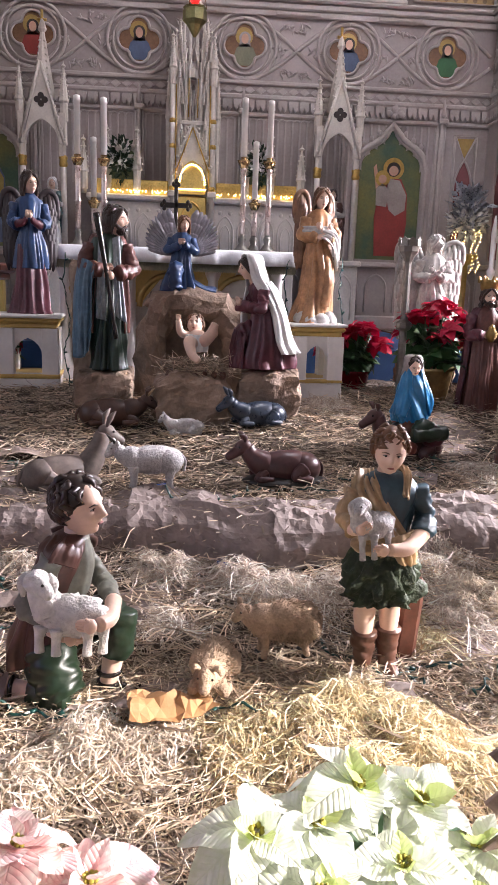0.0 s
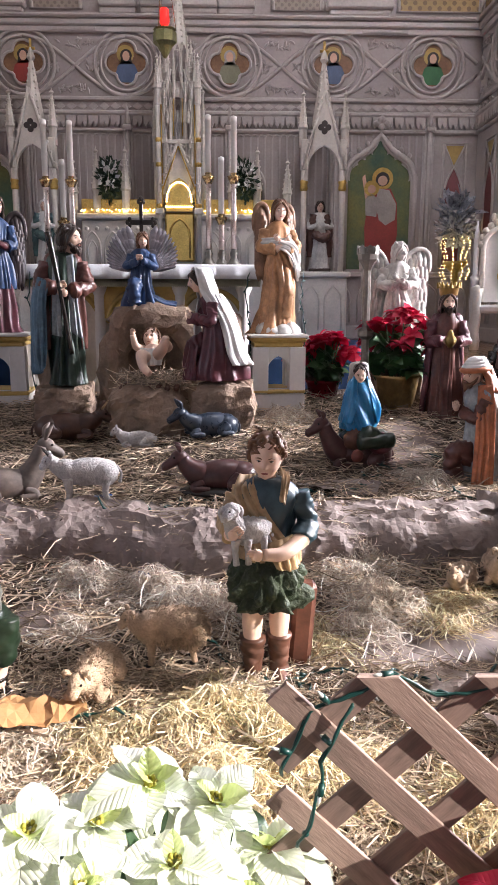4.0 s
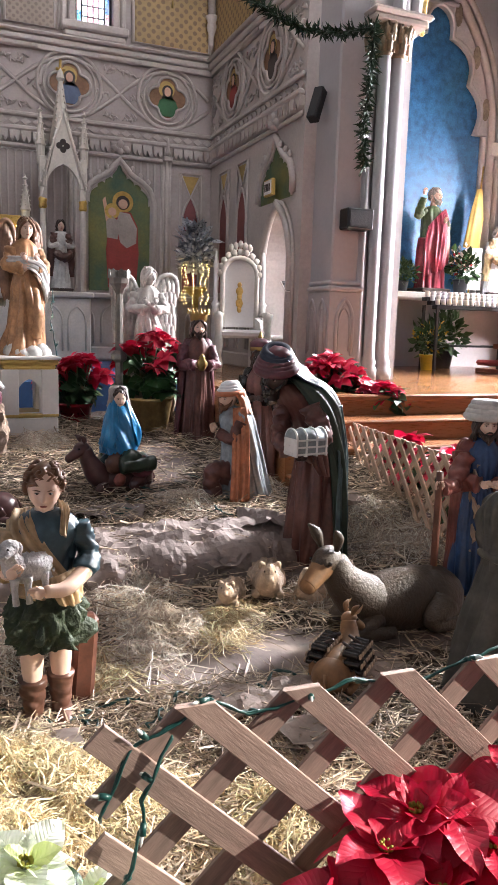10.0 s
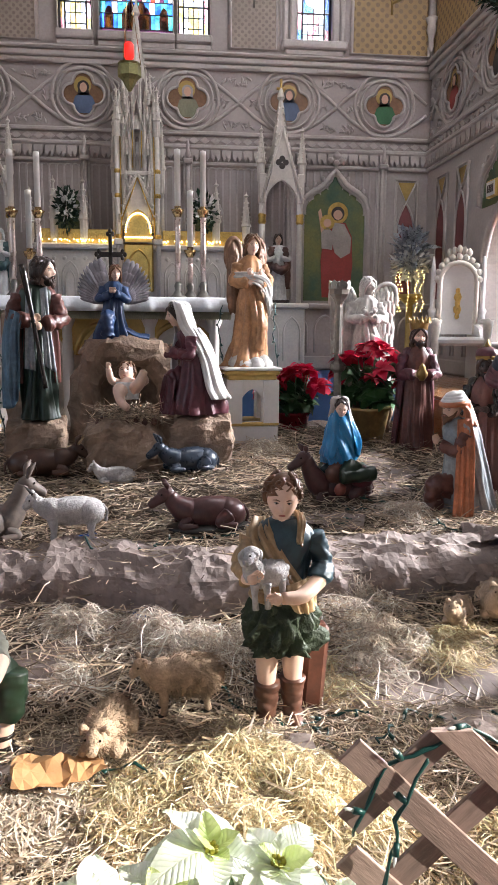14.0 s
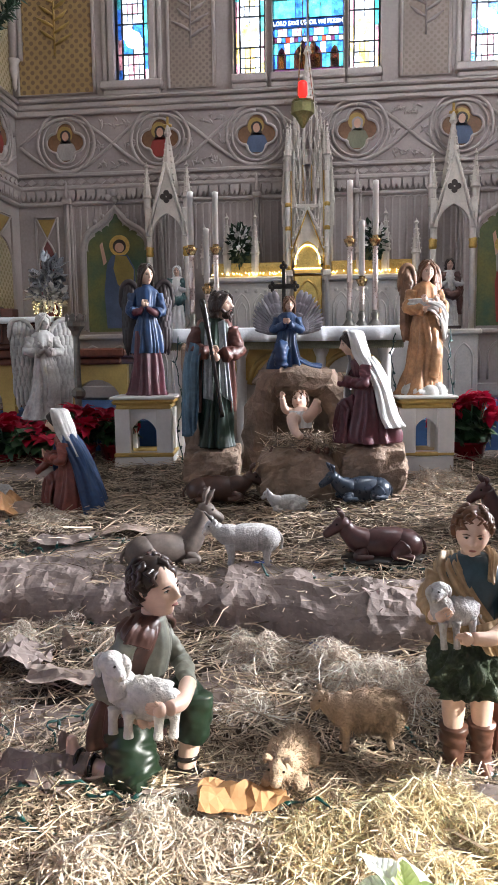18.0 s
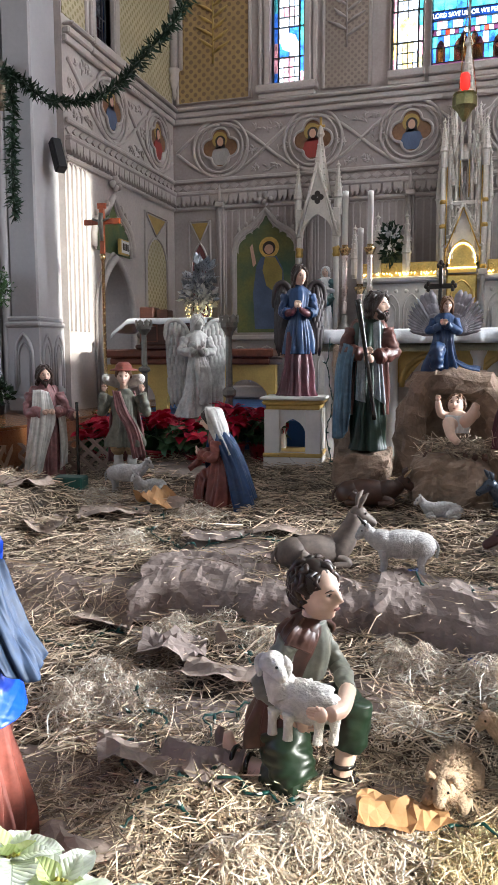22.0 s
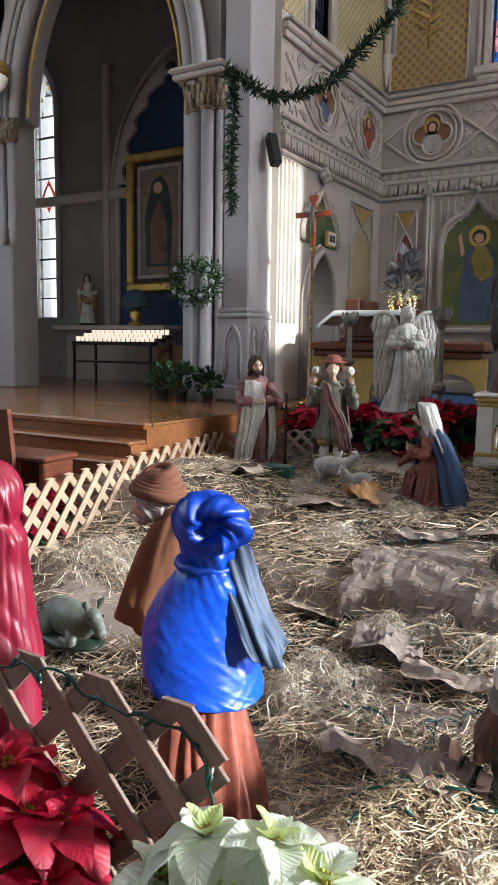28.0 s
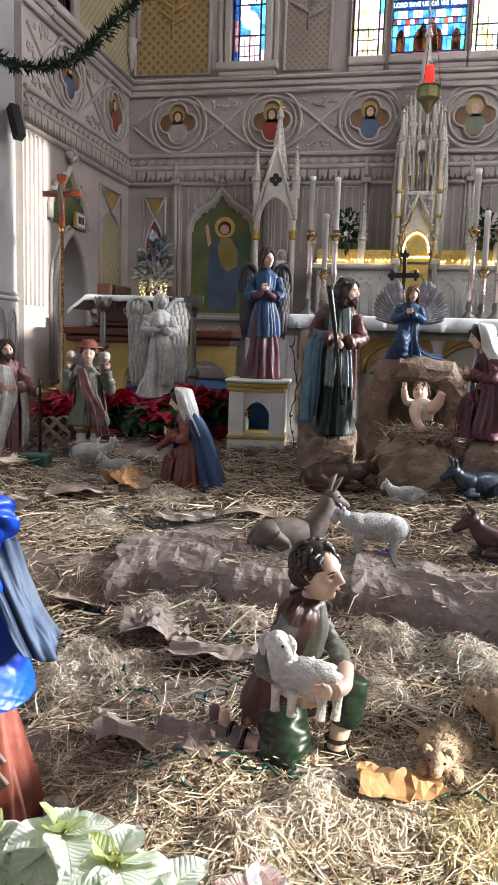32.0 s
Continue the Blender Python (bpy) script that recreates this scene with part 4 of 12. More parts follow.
def ground_near(x, y):
    """The ground's height read off the grid."""
    u = min(NX - 1.001, max(0.0, (x - X0) / (X1 - X0) * (NX - 1)))
    v = min(NY - 1.001, max(0.0, (y - Y0) / (Y1 - Y0) * (NY - 1)))
    i, j = int(u), int(v)
    u, v = u - i, v - j
    return (GH[j, i] * (1 - u) + GH[j, i + 1] * u) * (1 - v) + (GH[j + 1, i] * (1 - u) + GH[j + 1, i + 1] * u) * v


mb = MB()
mb.v, mb.f, mb.m, mb.s = verts, faces, mi, [True] * len(faces)
tagged(part("ground", mb, [M_LITTER, M_KRAFT]), "straw strewn over crumpled brown paper terraces", "ground", kind="structure")


def heights(x, y):
    u = np.clip((x - X0) / (X1 - X0) * (NX - 1), 0, NX - 1.001)
    v = np.clip((y - Y0) / (Y1 - Y0) * (NY - 1), 0, NY - 1.001)
    i, j = u.astype(int), v.astype(int)
    u, v = u - i, v - j
    return (GH[j, i] * (1 - u) + GH[j, i + 1] * u) * (1 - v) + (GH[j + 1, i] * (1 - u) + GH[j + 1, i + 1] * u) * v


def unit(d):
    return d / (np.linalg.norm(d, axis=1, keepdims=True) + 1e-9)


def strands(name, mt, count, pick, length, rad, curl, label, seed, lift=0.03, slope=0.25):
    """Loose stalks as one mesh: each is a three-sided stem of two or more joints."""
    rn = np.random.RandomState(seed)
    segs = 5 if curl else 2
    at = np.array([pick(rn) for _ in range(count)])
    L, r = length * rn.uniform(0.45, 1.5, count), rad * rn.uniform(0.6, 1.5, count)
    a, t = rn.uniform(0, TAU, count), rn.normal(0, slope, count)
    p = at.copy()
    p[:, 2] += heights(p[:, 0], p[:, 1]) + rn.uniform(0, lift, count)
    d = np.stack([np.cos(a) * np.cos(t), np.sin(a) * np.cos(t), np.sin(t)], 1)
    bend = rn.normal(0, curl if curl else 0.12, (segs, count, 3))
    V = np.zeros((count, segs + 1, 3, 3))
    for s in range(segs + 1):
        u = unit(np.cross(d, np.array([0.1, 0.2, 1.0])))
        w = np.cross(d, u)
        for k in range(3):
            q = TAU * k / 3
            V[:, s, k] = p + r[:, None] * (math.cos(q) * u + math.sin(q) * w)
        if s < segs:
            p = p + d * (L / segs)[:, None]
            g = heights(p[:, 0], p[:, 1]) + 0.004
            low = p[:, 2] < g
            p[low, 2] = g[low]
            d[low, 2] = np.abs(d[low, 2]) * 0.3
            d = unit(d + bend[s])
    base = (np.arange(count) * 3 * (segs + 1))[:, None, None]
    quad = np.array([[3 * s + k, 3 * s + (k + 1) % 3, 3 * s + 3 + (k + 1) % 3, 3 * s + 3 + k] for s in range(segs) for k in range(3)])
    Fc = (base + quad[None]).reshape(-1, 4)
    me = bpy.data.meshes.new(name)
    me.from_pydata(V.reshape(-1, 3), [], Fc)
    me.materials.append(mt)
    return tagged(new(name, me), label, "straw", "", "stuff")


PATCH = np.array([[noise.noise((x * 0.9, y * 1.6, 7.0)) for x in gx] for y in gy])


def anywhere(rn):
    while True:
        y = -0.7 + 6.2 * rn.rand() ** 1.35
        x = rn.uniform(-4.0, 3.3)
        if (abs(x) < 2.5 + 0.6 * (y + 0.5)) and PATCH[int((y - Y0) / (Y1 - Y0) * (NY - 1)), int((x - X0) / (X1 - X0) * (NX - 1))] < rn.uniform(0.08, 0.6):
            return x, y, 0.0


def front(rn):
    while True:
        x, y = rn.uniform(-1.7, 2.0), rn.uniform(-0.35, 1.45)
        if abs(x) < 1.2 + 0.6 * y + 0.5:
            return x, y, 0.0


strands("loose_straw", M_STRAW, 52000, anywhere, 0.12, 0.0024, 0, "loose dry straw strewn on the ground", 3, 0.045, 0.2)
strands("straw_stalks", M_STRAW, 1800, anywhere, 0.26, 0.0042, 0, "long flat straw stalks on the ground", 4, 0.03, 0.12)
strands("front_straw", M_CHIP, 17000, front, 0.13, 0.0018, 0, "golden straw matted at the front of the crib", 9, 0.035, 0.16)


def ribbons(name, mt, at, L, width, segs, turn, slope, label, seed, roof=None, lift=0.03):
    """Flat shavings as one mesh; turn bends them into curls, roof keeps them inside their heap."""
    rn = np.random.RandomState(seed)
    count = len(at)
    L, w = L * rn.uniform(0.5, 1.5, count), width * rn.uniform(0.6, 1.4, count)
    a, t = rn.uniform(0, TAU, count), rn.normal(0, slope, count)
    p = at.copy()
    p[:, 2] += heights(p[:, 0], p[:, 1]) + rn.uniform(0.002, lift, count)
    d = np.stack([np.cos(a) * np.cos(t), np.sin(a) * np.cos(t), np.sin(t)], 1)
    axis = unit(rn.normal(0, 1, (count, 3)) * np.array([0.7, 0.7, 1.0]))
    ang = turn * rn.normal(1.0, 0.35, count) * np.where(rn.rand(count) < 0.5, -1, 1)
    flat = unit(rn.normal(0, 1, (count, 3)) * np.array([0.5, 0.5, 1.0]))
    V = np.zeros((count, segs + 1, 2, 3))
    for s in range(segs + 1):
        u = unit(np.cross(d, flat)) * (w * (0.5 if s in (0, segs) else 1.0))[:, None]
        V[:, s, 0], V[:, s, 1] = p - u, p + u
        if s < segs:
            p = p + d * (L / segs)[:, None]
            g = heights(p[:, 0], p[:, 1]) + 0.004
            if roof is not None:
                top = g + roof(p) + 0.02
                high = p[:, 2] > top
                p[high, 2] = 0.65 * p[high, 2] + 0.35 * top[high]
                d[high, 2] = -np.abs(d[high, 2]) * 0.5
            low = p[:, 2] < g
            p[low, 2] = g[low]
            d[low, 2] = np.abs(d[low, 2]) * 0.3
            if turn:
                c, q = np.cos(ang)[:, None], np.sin(ang)[:, None]
                d = unit(d * c + np.cross(axis, d) * q + axis * (np.sum(axis * d, 1, keepdims=True)) * (1 - c) + rn.normal(0, 0.12, (count, 3)))
            else:
                d = unit(d + rn.normal(0, 0.05, (count, 3)))
    base = (np.arange(count) * 2 * (segs + 1))[:, None, None]
    quad = np.array([[2 * s, 2 * s + 1, 2 * s + 3, 2 * s + 2] for s in range(segs)])
    me = bpy.data.meshes.new(name)
    me.from_pydata(V.reshape(-1, 3), [], (base + quad[None]).reshape(-1, 4))
    me.materials.append(mt)
    return tagged(new(name, me), label, "straw", "", "stuff")


rns = np.random.RandomState(17)
ribbons("straw_chips", M_CHIP, np.array([anywhere(rns) if k % 3 else front(rns) for k in range(12000)]), 0.085, 0.0032, 2, 0.0, 0.2, "flat pale pieces of broken straw", 18, None, 0.04)


# heaps of wood wool: x, y, radius
PALE = [(-0.38, 2.3, 0.16), (-0.2, 2.2, 0.16), (0.0, 2.05, 0.2), (0.3, 1.92, 0.22), (1.05, 2.38, 0.2), (1.14, 1.95, 0.2), (-0.37, 0.88, 0.24), (-0.58, 0.84, 0.22), (-0.75, 0.75, 0.2), (1.3, 2.42, 0.16), (1.24, 1.86, 0.22), (1.08, 1.74, 0.16),
        (2.2, 2.1, 0.16), (2.33, 3.5, 0.22), (1.75, 3.25, 0.2), (2.85, 2.55, 0.2), (3.0, 2.3, 0.2), (-1.72, 1.66, 0.26), (-1.5, 1.7, 0.16), (-1.6, 2.3, 0.2), (-3.5, 1.8, 0.22), (-3.35, 2.0, 0.2), (-2.0, 3.7, 0.16), (-2.35, 3.15, 0.16), (-1.45, 2.45, 0.16),
        (0.9, 4.5, 0.22), (-2.9, 3.9, 0.18), (-1.1, 2.2, 0.14), (0.55, 1.98, 0.14), (-0.3, 1.75, 0.14)]
YELL = [(0.55, 1.0, 0.26), (0.68, 0.86, 0.24), (0.36, 1.02, 0.22), (0.1, 1.0, 0.2), (-0.1, 0.92, 0.16), (1.55, 1.9, 0.2), (1.72, 1.98, 0.14), (0.45, 1.2, 0.16), (0.85, 1.66, 0.16), (0.9, 0.75, 0.2), (0.4, 0.72, 0.24), (0.1, 0.7, 0.2), (1.2, 0.6, 0.2)]


def heap(spots, count, seed, tall=1.0):
    """Points inside low heaps, and the height of the heaps at any point."""
    rn = np.random.RandomState(seed)
    # each heap is a huddle of uneven tufts
    S = np.array([(x + r * rn.uniform(-0.62, 0.62), y + r * rn.uniform(-0.62, 0.62), r * rn.uniform(0.3, 0.62), tall * rn.uniform(0.35, 1.15)) for x, y, r in spots for _ in range(6)])
    k = rn.choice(len(S), count, p=S[:, 2] ** 2 / (S[:, 2] ** 2).sum())
    a, q = rn.uniform(0, TAU, count), np.sqrt(rn.rand(count)) * 1.05
    r = S[k, 2]
    z = rn.rand(count) * S[k, 3] * r * np.clip(1 - q * q, 0.05, 1)
    at = np.stack([S[k, 0] + q * r * np.cos(a), S[k, 1] + q * r * np.sin(a), z], 1)

    def roof(p):
        h = np.zeros(len(p))
        for x, y, rr, up in S:
            h = np.maximum(h, up * rr * np.clip(1 - ((p[:, 0] - x) ** 2 + (p[:, 1] - y) ** 2) / (rr * rr), 0, 1))
        return h

    return at, roof


at, roof = heap(PALE, 15000, 5)
ribbons("wood_wool", M_EXCEL, at, 0.21, 0.0024, 11, 0.62, 0.45, "fluffy pale wood wool in loose heaps", 5, roof, 0.02)
at, roof = heap(YELL, 11000, 6, 0.72)
ribbons("yellow_wood_wool", M_YELLOW, at, 0.17, 0.0022, 8, 0.45, 0.4, "wood wool in loose heaps with sunlight put into its yellow colour", 6, roof, 0.02)


def crumple(name, x, y, w, d, hgt, mt, label, seed, rz=0, z=None):
    """A crumpled sheet of wrapping paper lying on the ground: flat facets between sharp folds, torn edges."""
    rn = random.Random(int(seed * 10))
    nx, ny = max(8, int(w / 0.024)), max(7, int(d / 0.024))
    v, f = [], []
    for j in range(ny):
        for i in range(nx):
            a, b = i / (nx - 1) - 0.5, j / (ny - 1) - 0.5
            rim = max(abs(a), abs(b)) > 0.49
            ja, jb = rn.uniform(-0.25, 0.25) / nx, rn.uniform(-0.25, 0.25) / ny
            q = Vector((a * w * 2.7, b * d * 3.4, seed))
            ridge = 1 - min(1, 2.4 * abs(noise.noise(q))) + 0.45 * (1 - min(1, 2.6 * abs(noise.noise(q * 2.1 + Vector((4, 4, 4)))))) + 0.18 * abs(noise.noise(q * 5))
            zz = hgt * 0.46 * ridge + rn.uniform(-0.0015, 0.0015)
            k = 1 + (0.22 * noise.noise(q * 0.6 + Vector((9, 1, 0))) if rim else 0)
            v.append(((a + ja) * w * k, (b + jb) * d * k, max(0.0, zz)))
    for j in range(ny - 1):
        for i in range(nx - 1):
            a = j * nx + i
            if (i + j) % 2:
                f += [(a, a + 1, a + nx + 1), (a, a + nx + 1, a + nx)]
            else:
                f += [(a, a + 1, a + nx), (a + 1, a + nx + 1, a + nx)]
    ob = single(name, MB().add(v, f), mt, label, "paper", pose(x, y, (ground(x, y) if z is None else z) + 0.004, 0, 0, rz), "paper scraps")
    so = ob.modifiers.new("thick", "SOLIDIFY")
    so.thickness = 0.002
    return ob


M_BAG = mat("orange_brown_paper", (0.55, 0.30, 0.13), 0.7, vary=0.2, fine=14, bump=0.4, depth=0.01)
SCRAPS = [(-1.53, 2.05, 0.34, 0.26, 0.22, 15), (-1.16, 1.86, 0.46, 0.2, 0.14, 5), (-1.33, 1.2, 0.32, 0.24, 0.2, 30), (-1.08, 1.22, 0.36, 0.2, 0.14, -12), (-2.08, 2.35, 0.32, 0.24, 0.16, 10), (1.5, 1.24, 0.5, 0.24, 0.12, -6),
          (2.15, 2.36, 0.6, 0.2, 0.1, 8), (-2.6, 3.5, 0.5, 0.26, 0.12, 15), (-3.3, 3.4, 0.4, 0.3, 0.14, 60), 
          (1.78, 2.52, 0.44, 0.3, 0.18, 30), (2.7, 2.9, 0.5, 0.4, 0.18, 0), (-0.35, 1.2, 0.5, 0.2, 0.06, 0), (-2.9, 2.3, 0.6, 0.4, 0.1, 0), (-2.3, 3.78, 0.44, 0.24, 0.14, 30), (0.45, 1.12, 0.44, 0.2, 0.06, -4), (2.3, 2.75, 0.7, 0.35, 0.18, -15),
          (-3.05, 3.12, 0.46, 0.24, 0.16, -10), (-1.3, 3.5, 0.4, 0.2, 0.08, 10), (1.2, 3.2, 0.5, 0.26, 0.1, -20), (1.64, 0.95, 0.4, 0.26, 0.1, 20), (2.05, 1.35, 0.46, 0.3, 0.12, 30), (-1.75, 3.3, 0.4, 0.2, 0.1, 0), (-1.3, 0.75, 0.3, 0.26, 0.12, 45), (-2.3, 1.5, 0.4, 0.3, 0.1, 30)]
for i, (x, y, w, d, hh, rz) in enumerate(SCRAPS):
    crumple("paper_scrap", x, y, w, d, hh, M_KRAFT2 if i % 3 else M_KRAFT, "crumpled brown kraft paper lying on straw", i * 3.3 + 1, rz)
crumple("paper_leaf", -0.25, 1.04, 0.34, 0.18, 0.14, M_BAG, "torn orange-brown paper bag piece lying on straw", 77, 12, ground(-0.25, 1.04) + 0.07)
crumple("paper_bag", -2.36, 3.72, 0.3, 0.24, 0.3, M_BAG, "torn orange-brown paper bag piece lying on straw", 78, 0)
for x, y, rz, hh, tilt in ((-1.0, 1.3, 20, 0.13, 70), (-1.32, 2.14, -10, 0.15, 76), (0.06, 2.12, 30, 0.09, 60), (1.86, 2.5, 12, 0.16, 52), (-0.62, 1.9, 60, 0.08, 66), (-0.06, 1.16, 15, 0.1, 66)):
    mb = MB()
    n = 6
    vv = [((b - 0.5) * 0.55 * hh * math.sin(math.pi * (0.12 + 0.8 * a)) + 0.01 * math.sin(5 * a), 0.12 * hh * abs(b - 0.5) + 0.02 * math.sin(3 * a + b), a * hh) for a in [i / n for i in range(n + 1)] for b in (0, 0.25, 0.5, 0.75, 1)]
    mb.add(vv, [(i * 5 + j, i * 5 + j + 1, i * 5 + j + 6, i * 5 + j + 5) for i in range(n) for j in range(4)])
    ob = single("dry_leaf", mb, M_KRAFT2, "pale dry leaf standing up out of the straw", "leaf", pose(x, y, ground(x, y), tilt - 90, 0, rz), "dry leaves")
    ob.modifiers.new("thick", "SOLIDIFY").thickness = 0.0015
def spline(pts, n):
    """n points on a smooth curve through pts."""
    P = [Vector(p) for p in pts]
    if len(P) == 2:
        P = [P[0], P[0].lerp(P[1], 0.5), P[1]]
    P = [P[0] * 2 - P[1]] + P + [P[-1] * 2 - P[-2]]
    m, out = len(P) - 3, []
    for i in range(n):
        u = i / (n - 1) * m
        k = min(int(u), m - 1)
        t = u - k
        a, b, c, d = P[k:k + 4]
        out.append(0.5 * (2 * b + (c - a) * t + (2 * a - 5 * b + 4 * c - d) * t * t + (3 * b - a - 3 * c + d) * t ** 3))
    return out


# long sheets that hang over the edge of the terrace
def terrace_sheet(x0, x1, back, seed, mt):
    """Wrapping paper laid over the step: a sloping top, a rounded lip and a front that falls to the ground."""
    rn = random.Random(seed)
    nx, v, f = int((x1 - x0) / 0.022), [], []
    prof = spline([(back, 1.0, 0.008), (2.78, 1.0, 0.03), (2.62, 1.0, 0.02), (2.50, 0.86, 0.01), (2.445, 0.55, 0.0), (2.43, 0.2, 0.0), (2.40, 0.0, 0.006)], 31)
    for i in range(nx + 1):
        for j, (yy, k, up) in enumerate(prof):
            x = x0 + (x1 - x0) * i / nx + rn.uniform(-0.007, 0.007)
            if i in (0, nx):
                x += 0.05 * noise.noise((seed, j * 0.25, 3.0))
            wave = 0.10 * math.sin(1.9 * x + 0.6) + 0.07 * math.sin(4.3 * x)
            q = Vector((x * 2.6, yy * 4.2, seed * 1.7))
            e = 1 - min(1, 2.6 * abs(noise.noise(q))) + 0.5 * (1 - min(1, 2.6 * abs(noise.noise(q * 2.2)))) - 0.45
            e = 0.036 * e + 0.012 * (1 - min(1, 3 * abs(noise.noise(q * 4.5)))) + 0.03 * noise.noise((x * 1.4, seed, yy * 2)) + rn.uniform(-0.0015, 0.0015)
            flat = 1 - 0.7 * smooth(12, 18, j)
            z = ground(x, 2.72 - wave) * k + ground(x, 2.38 - wave) * (1 - k) + up
            if j < 9:
                z += (ground(x, yy - wave) + up - z) * (1 - j / 9)
            v.append((x, yy - wave - max(-0.02, e) * (1 - flat) * 1.6 - 0.03 * smooth(12, 16, j), z + e * flat * (0.3 + 0.7 * smooth(0, 4, j))))
    m = len(prof)
    for i in range(nx):
        for j in range(m - 1):
            a = i * m + j
            f += [(a, a + 1, a + m + 1), (a, a + m + 1, a + m)] if (i + j) % 2 else [(a, a + 1, a + m), (a + 1, a + m + 1, a + m)]
    ob = single("terrace_paper", MB().add(v, f), mt, "long crumpled kraft paper hanging over the terrace edge", "paper", None, "paper scraps")
    ob.modifiers.new("thick", "SOLIDIFY").thickness = 0.002


for i, (x0, x1, back) in enumerate(((-1.98, -1.32, 2.95), (-1.36, -0.5, 2.88), (-0.54, 0.3, 2.98), (0.26, 0.98, 2.86), (0.94, 1.75, 2.98), (1.7, 2.25, 2.84))):
    terrace_sheet(x0, x1, back, 31 + 3 * i, M_KRAFT)

# ---- crib figures ----
def paint(name, c, rough=0.35, **k):
    return mat(name, c, rough, vary=k.pop("vary", 0.34), fine=k.pop("fine", 30), coarse=k.pop("coarse", 6), bump=k.pop("bump", 0.15), **k)


C_SKIN = paint("statue_skin", (0.76, 0.53, 0.41), 0.4, vary=0.1)
C_DARKSKIN = paint("statue_dark_skin", (0.05, 0.03, 0.025), 0.35)
C_HAIR = paint("statue_brown_hair", (0.05, 0.028, 0.02), 0.35)
C_HAIR2 = paint("statue_chestnut_hair", (0.20, 0.09, 0.04), 0.4)
C_GREYHAIR = paint("statue_grey_beard", (0.45, 0.40, 0.36), 0.5)
C_EYE = paint("statue_eye", (0.02, 0.015, 0.012), 0.2)
C_EYEW = paint("statue_eye_white", (0.72, 0.66, 0.60), 0.3, vary=0.05)
C_LIP = paint("statue_lip", (0.50, 0.18, 0.15), 0.4)
C_WHITE = paint("statue_white", (0.80, 0.79, 0.77), 0.45, vary=0.12)
C_MARBLE = paint("statue_weathered_white", (0.66, 0.64, 0.60), 0.6, vary=0.25)
C_WOOL = mat("white_plaster_wool", (0.78, 0.74, 0.68), 0.7, vary=0.2, fine=45, coarse=8, bump=0.9, depth=0.015)
C_BROWNWOOL = mat("brown_sisal_wool", (0.66, 0.48, 0.33), 0.95, vary=0.3, fine=110, coarse=9, bump=1.0, depth=0.01)
C_GREYWOOL = mat("grey_white_wool", (0.60, 0.58, 0.56), 0.85, vary=0.25, fine=60, coarse=8, bump=0.9, depth=0.012)
C_TEAL = paint("dark_teal_tunic", (0.04, 0.085, 0.11), 0.4)
C_TAN = paint("tan_sash", (0.50, 0.34, 0.18), 0.45)
C_MOSS = mat("dark_green_fleece", (0.035, 0.055, 0.025), 0.7, vary=0.4, fine=35, coarse=8, bump=1.0, depth=0.02)
C_BOOT = paint("brown_boot", (0.16, 0.07, 0.045), 0.4)
C_LEATHER = paint("brown_leather_vest", (0.12, 0.05, 0.035), 0.45)
C_GREYG = paint("grey_green_shirt", (0.24, 0.24, 0.19), 0.5)
C_BGREEN = paint("bottle_green_trousers", (0.017, 0.036, 0.018), 0.38)
C_MAROON = paint("maroon_robe", (0.15, 0.04, 0.055), 0.4)
C_BROWNR = paint("brown_red_robe", (0.165, 0.062, 0.048), 0.38)
C_BLUE = paint("blue_robe", (0.03, 0.075, 0.19), 0.4)
C_SKYB = paint("pale_blue_mantle", (0.10, 0.19, 0.27), 0.45)
C_DKGREEN = paint("dark_green_robe", (0.025, 0.05, 0.032), 0.4)
C_PINK = paint("dusty_pink_robe", (0.34, 0.15, 0.15), 0.45)
C_PEACH = paint("peach_robe", (0.60, 0.31, 0.14), 0.45)
C_WING = paint("dark_feather", (0.045, 0.03, 0.03), 0.5)
C_WING2 = paint("brown_feather", (0.34, 0.18, 0.10), 0.5)
C_WING3 = paint("silver_feather", (0.36, 0.33, 0.36), 0.45)
C_ORANGE = paint("orange_stole", (0.62, 0.22, 0.10), 0.5)
C_GREYB = paint("grey_blue_robe", (0.36, 0.40, 0.42), 0.5)
C_CROWN = mat("old_gold_crown", (0.34, 0.22, 0.07), 0.4, 0.7, vary=0.25)
C_WOOD = paint("painted_wood_staff", (0.20, 0.07, 0.04), 0.5)
C_OLIVE = paint("grey_olive_cloth", (0.10, 0.095, 0.08), 0.75)
C_SATINB = mat("royal_blue_satin", (0.003, 0.06, 0.56), 0.4, vary=0.15, fine=16, coarse=4, bump=0.22, depth=0.01, spec=0.5, stretch=(0.9, 0.9, 1.5))
C_SLATE = paint("slate_blue_cloth", (0.03, 0.055, 0.12), 0.65)
C_SATINT = mat("turquoise_satin", (0.005, 0.22, 0.48), 0.33, vary=0.2, fine=18, coarse=7, bump=0.4, depth=0.012, spec=0.7)
C_SATINR = mat("crimson_satin", (0.31, 0.004, 0.036), 0.42, vary=0.2, fine=16, coarse=4, bump=0.3, depth=0.012, spec=0.7, stretch=(2.0, 2.0, 0.6))
C_RUST = paint("rust_red_skirt", (0.27, 0.075, 0.055), 0.5)
C_BROWNC = mat("brown_cotton_cloth", (0.20, 0.075, 0.035), 0.9, vary=0.15, fine=90, coarse=5, bump=0.2)


def crease(x, y, z):
    """Rounded crests with sharp valleys between them, about -1 to 1."""
    return min(1.0, 3.4 * abs(noise.noise((x, y, z))) - 0.85) + 0.35 * (3.0 * abs(noise.noise((x * 2.3 + 5, y * 2.3, z * 2.1))) - 0.8)


